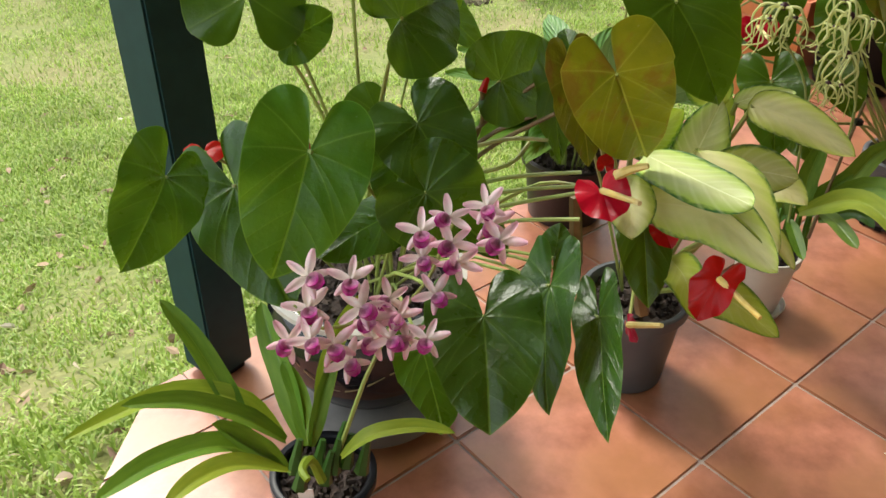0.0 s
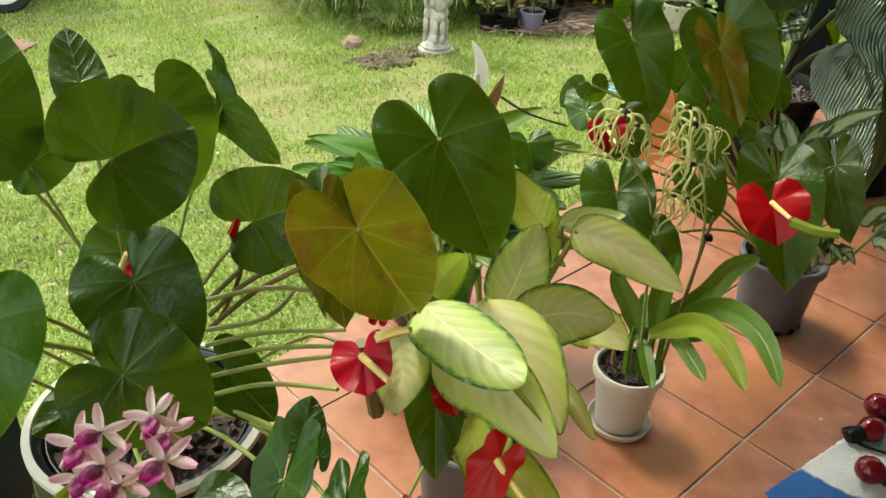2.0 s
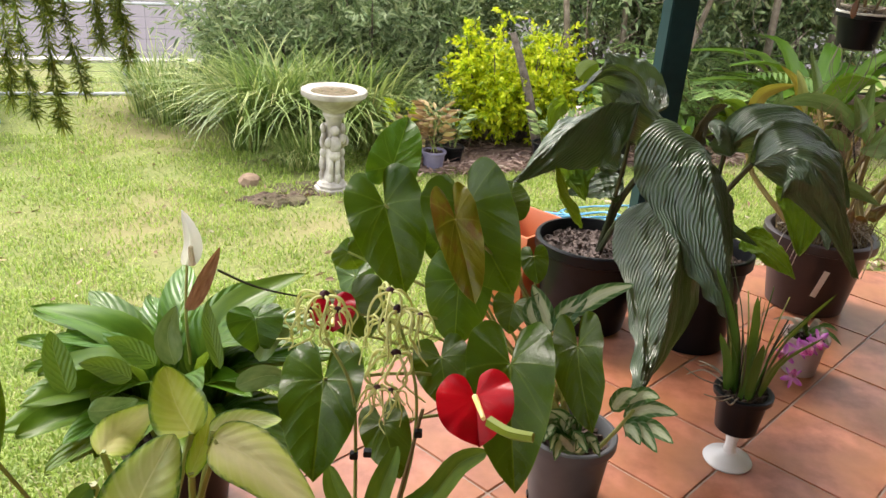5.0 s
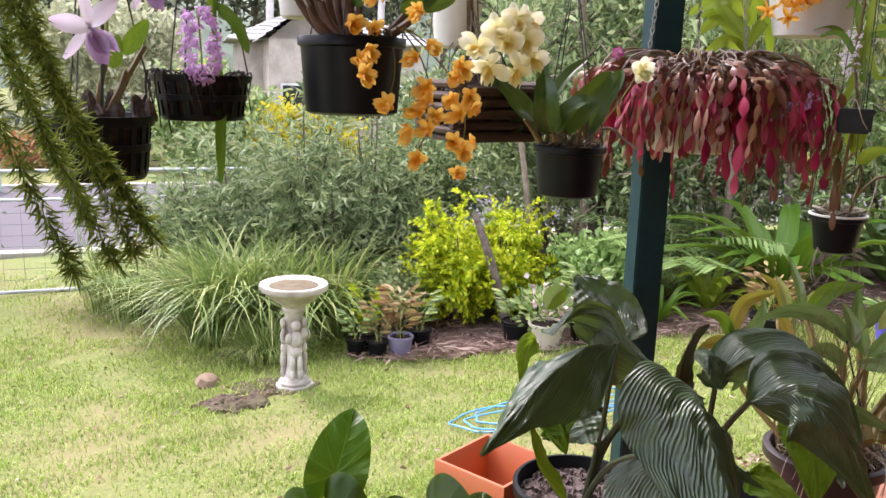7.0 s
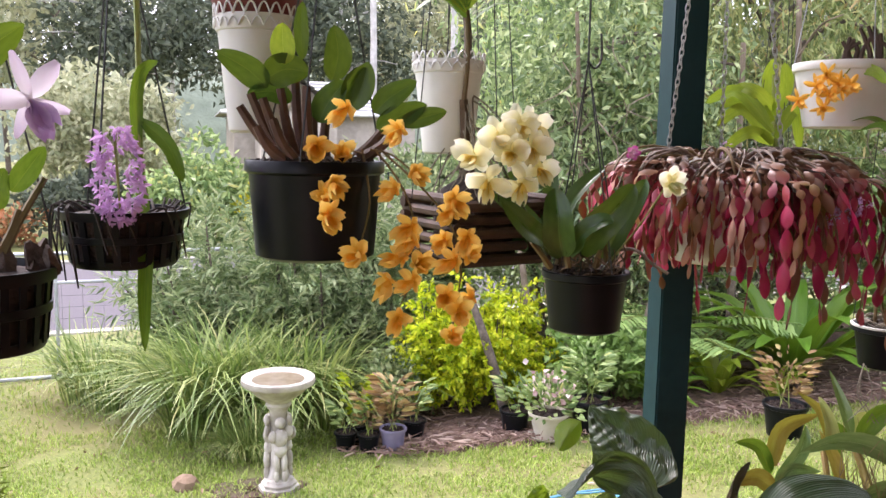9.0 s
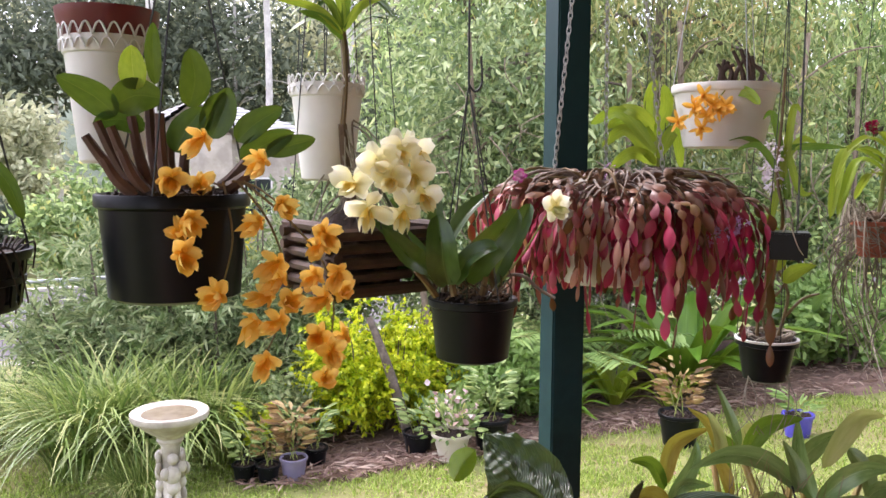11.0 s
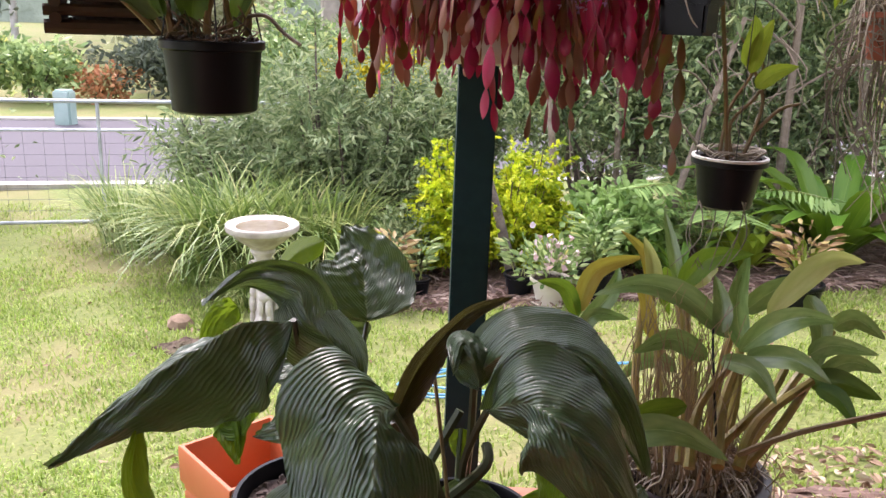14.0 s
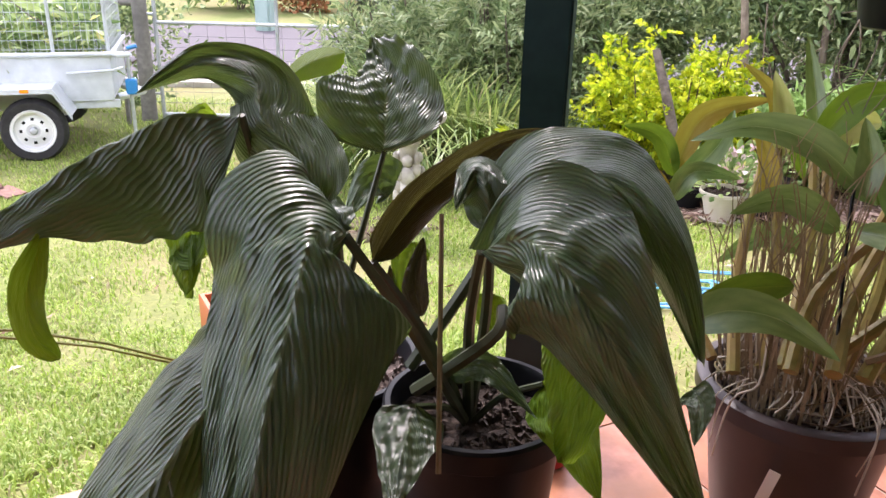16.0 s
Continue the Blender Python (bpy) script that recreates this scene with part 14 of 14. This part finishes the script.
nx_, ny_ = 84, 60
vv = []
for i in range(nx_ + 1):
    row = []
    for j in range(ny_ + 1):
        rim_ = i in (0, nx_) or j in (0, ny_)
        row.append(bm.verts.new((0.5 * i / nx_ + g_mat.uniform(-0.0016, 0.0016), -0.36 * j / ny_ + g_mat.uniform(-0.0016, 0.0016), 0.001 if rim_ else 0.009 + 0.002 * math.sin(9 * i / nx_ + 3 * j / ny_) + g_mat.uniform(-0.0014, 0.0014))))
    vv.append(row)
for i in range(nx_):
    for j in range(ny_):
        bm.faces.new((vv[i][j], vv[i][j + 1], vv[i + 1][j + 1], vv[i + 1][j]))
part("cloth", bm, m_mat, mat_z)
lights = thing("festoon_lights", "string of glossy red bulbs on black cable over a mat", "string lights", (1.011, 0.794, 0.011))
m_gloss_red = mat("glossy_red_glass", 0.07, 0, (0.15, 0.001, 0.006))[0]
for bx, by, bz, turn_ in ((1.011, 0.794, 0.037, 250), (1.142, 0.902, 0.037, 330), (1.197, 1.02, 0.029, 200), (1.238, 1.09, 0.029, 20)):
    m_ = lights.matrix_basis.inverted() @ Matrix.Translation((bx, by, bz)) @ Matrix.Rotation(radians(turn_), 4, "Z") @ Matrix.Rotation(radians(96), 4, "Y")
    bulb = part("bulb", lathe([(0.001, -0.027), (0.012, -0.0245), (0.021, -0.0165), (0.026, -0.004), (0.0255, 0.006), (0.021, 0.0165), (0.015, 0.024), (0.013, 0.028)], 28), m_gloss_red, lights, "", m_)
    part("socket", lathe([(0.012, 0.024), (0.0155, 0.026), (0.0155, 0.05), (0.012, 0.058), (0.004, 0.06)], 20), m_black, bulb)
part("cable", tube([tuple(lights.matrix_basis.inverted() @ Vector(q)) for q in ((1.2, 0.62, 0.016), (1.06, 0.68, 0.02), (0.985, 0.735, 0.022), (1.03, 0.765, 0.022), (1.12, 0.8, 0.016), (1.19, 0.872, 0.022), (1.23, 0.95, 0.016), (1.17, 0.99, 0.014), (1.15, 1.035, 0.012), (1.23, 1.05, 0.012), (1.3, 1.11, 0.012), (1.45, 1.02, 0.006))], 0.0035, 6), m_black, lights, "thin black cable")
cap = tagged(part("plastic_tub", lathe([(0.02, 0), (0.035, 0.004), (0.04, 0.03), (0.036, 0.075), (0.02, 0.088)], 24), m_red_paint, None, "", Matrix.Translation((1.70, 2.50, 0))), "small red plastic tub beside a post foot", "tub")

# slender trunks and dry vines among the shrubs
g_vine = random.Random(21)
for tx, ty, th in ((2.35, 8.2, 2.6), (2.9, 8.5, 3.6), (3.6, 8.9, 3.8), (4.3, 8.3, 3.2), (5.1, 8.6, 3.6), (5.9, 8.2, 3.4), (6.6, 8.0, 3.0), (3.2, 7.9, 2.2)):
    z0 = gz(tx, ty) - 0.1
    q = thing("slender_tree", "slender bare-stemmed tree in the garden bed", "tree", (tx, ty, z0), "slender trees")
    dx, dy = g_vine.uniform(-0.5, 0.5), g_vine.uniform(-0.3, 0.3)
    part("trunk", tube([(0, 0, 0), (dx * 0.3, dy * 0.3, th * 0.4), (dx, dy, th)], g_vine.uniform(0.025, 0.055), 7, 0.5), m_bark_pale, q)
    for k in range(3):
        h = th * g_vine.uniform(0.4, 0.9)
        a = g_vine.uniform(0, 6.28)
        part("limb", tube([(dx * h / th, dy * h / th, h), (dx * h / th + 0.35 * math.cos(a), dy * h / th + 0.35 * math.sin(a), h + 0.25), (dx * h / th + 0.7 * math.cos(a), dy * h / th + 0.7 * math.sin(a), h + 0.3)], 0.014, 5, 0.4), m_bark_pale, q)
bm = bmesh.new()
for k in range(120):
    x, y, z = g_vine.uniform(2.2, 7.5), g_vine.uniform(7.3, 8.4), g_vine.uniform(0.2, 2.4)
    w = g_vine.uniform(0.2, 0.7)
    tube([(x, y, z), (x + g_vine.uniform(-0.25, 0.25), y, z - w * 0.5), (x + g_vine.uniform(-0.4, 0.4), y + g_vine.uniform(-0.2, 0.2), z - w)], g_vine.uniform(0.003, 0.008), 4, 0.6, bm)
tagged(part("dry_vine", bm, m_bark_pale), "tangle of dry pale vines hanging among shrubs", "vine", kind="stuff")

petal = mesh_np("fallen_petal", [(0, 0, 0.002), (0.006, 0.003, 0.004), (0.013, 0.001, 0.003), (0.009, -0.004, 0.003), (0.004, -0.004, 0.002)], [(0, 4, 3, 2, 1)])
for px, py, a in ((1.115, 1.067, 30), (1.35, 1.25, 80), (0.85, 0.62, 150), (1.2, 1.6, 10)):
    q = tagged(new("fallen_petal", petal), "small pale fallen petal on the tiles", "petal", "fallen petals")
    q.matrix_basis = pose(px, py, 0, 0, 0, a)
petal.materials.append(m_white_petal)

# ---- floor tiles, one by one, laid at an angle to the house ----
def floor_tiles():
    a = radians(44.2)
    ux, uy, step, half = math.cos(a), math.sin(a), 0.3013, 0.1481
    edge = [(x, y) for x, y in EDGE]
    whole = None
    rest_v, rest_f = [], []
    for i in range(-22, 34):
        for j in range(-26, 24):
            cx = 0.732 + step * ((i + 0.5) * ux - (j + 0.5) * uy)
            cy = 0.791 + step * ((i + 0.5) * uy + (j + 0.5) * ux)
            if not (-1.2 < cx < 6.4 and -2.6 < cy < 3.3):
                continue
            sq = [(-half, -half), (-half, half), (half, half), (half, -half)]
            world = [(cx + x * ux - y * uy, cy + x * uy + y * ux) for x, y in sq]
            cut = clip_poly(world, edge)
            if len(cut) < 3:
                continue
            area = abs(sum(p[0] * q[1] - q[0] * p[1] for p, q in zip(cut, cut[1:] + cut[:1]))) / 2
            if area < 0.004:
                continue
            if not (cx < 3.6 and cy > -1.4):
                base = len(rest_v)
                rest_v += [(p[0], p[1], z) for z in (0.0, -0.012) for p in cut]
                n = len(cut)
                rest_f.append(list(range(base, base + n)))
                rest_f += [[base + k, base + n + k, base + n + (k + 1) % n, base + (k + 1) % n] for k in range(n)]
                continue
            if area > 0.0865:
                if whole is None:
                    whole = bpy.data.meshes.new("tile")
                    bm = box(bmesh.new(), -half, -half, -0.012, half, half, 0.0, 0.0022)
                    bm.to_mesh(whole)
                    bm.free()
                    whole.materials.append(m_tile)
                me = whole
                m = pose(cx, cy, 0, 0, 0, 44.2)
            else:
                mx, my = sum(p[0] for p in cut) / len(cut), sum(p[1] for p in cut) / len(cut)
                bm = bmesh.new()
                top = [bm.verts.new((p[0] - mx, p[1] - my, 0)) for p in cut]
                low = [bm.verts.new((p[0] - mx, p[1] - my, -0.012)) for p in cut]
                bm.faces.new(top)
                for k in range(len(cut)):
                    q = (k + 1) % len(cut)
                    bm.faces.new((top[k], low[k], low[q], top[q]))
                bmesh.ops.recalc_face_normals(bm, faces=bm.faces)
                me = bpy.data.meshes.new("tile")
                bm.to_mesh(me)
                bm.free()
                me.materials.append(m_tile)
                m = pose(mx, my, 0, 0, 0, 0)
            ob = new("tile", me)
            ob.parent = slab
            ob.matrix_basis = m @ Matrix.Translation((0, 0, rnd.uniform(-0.0006, 0.0006)))

    rest = part("tile_field", mesh_np("tile_field", rest_v, rest_f), m_tile, slab, smooth=False)
    rest["kind"] = "stuff"


floor_tiles()
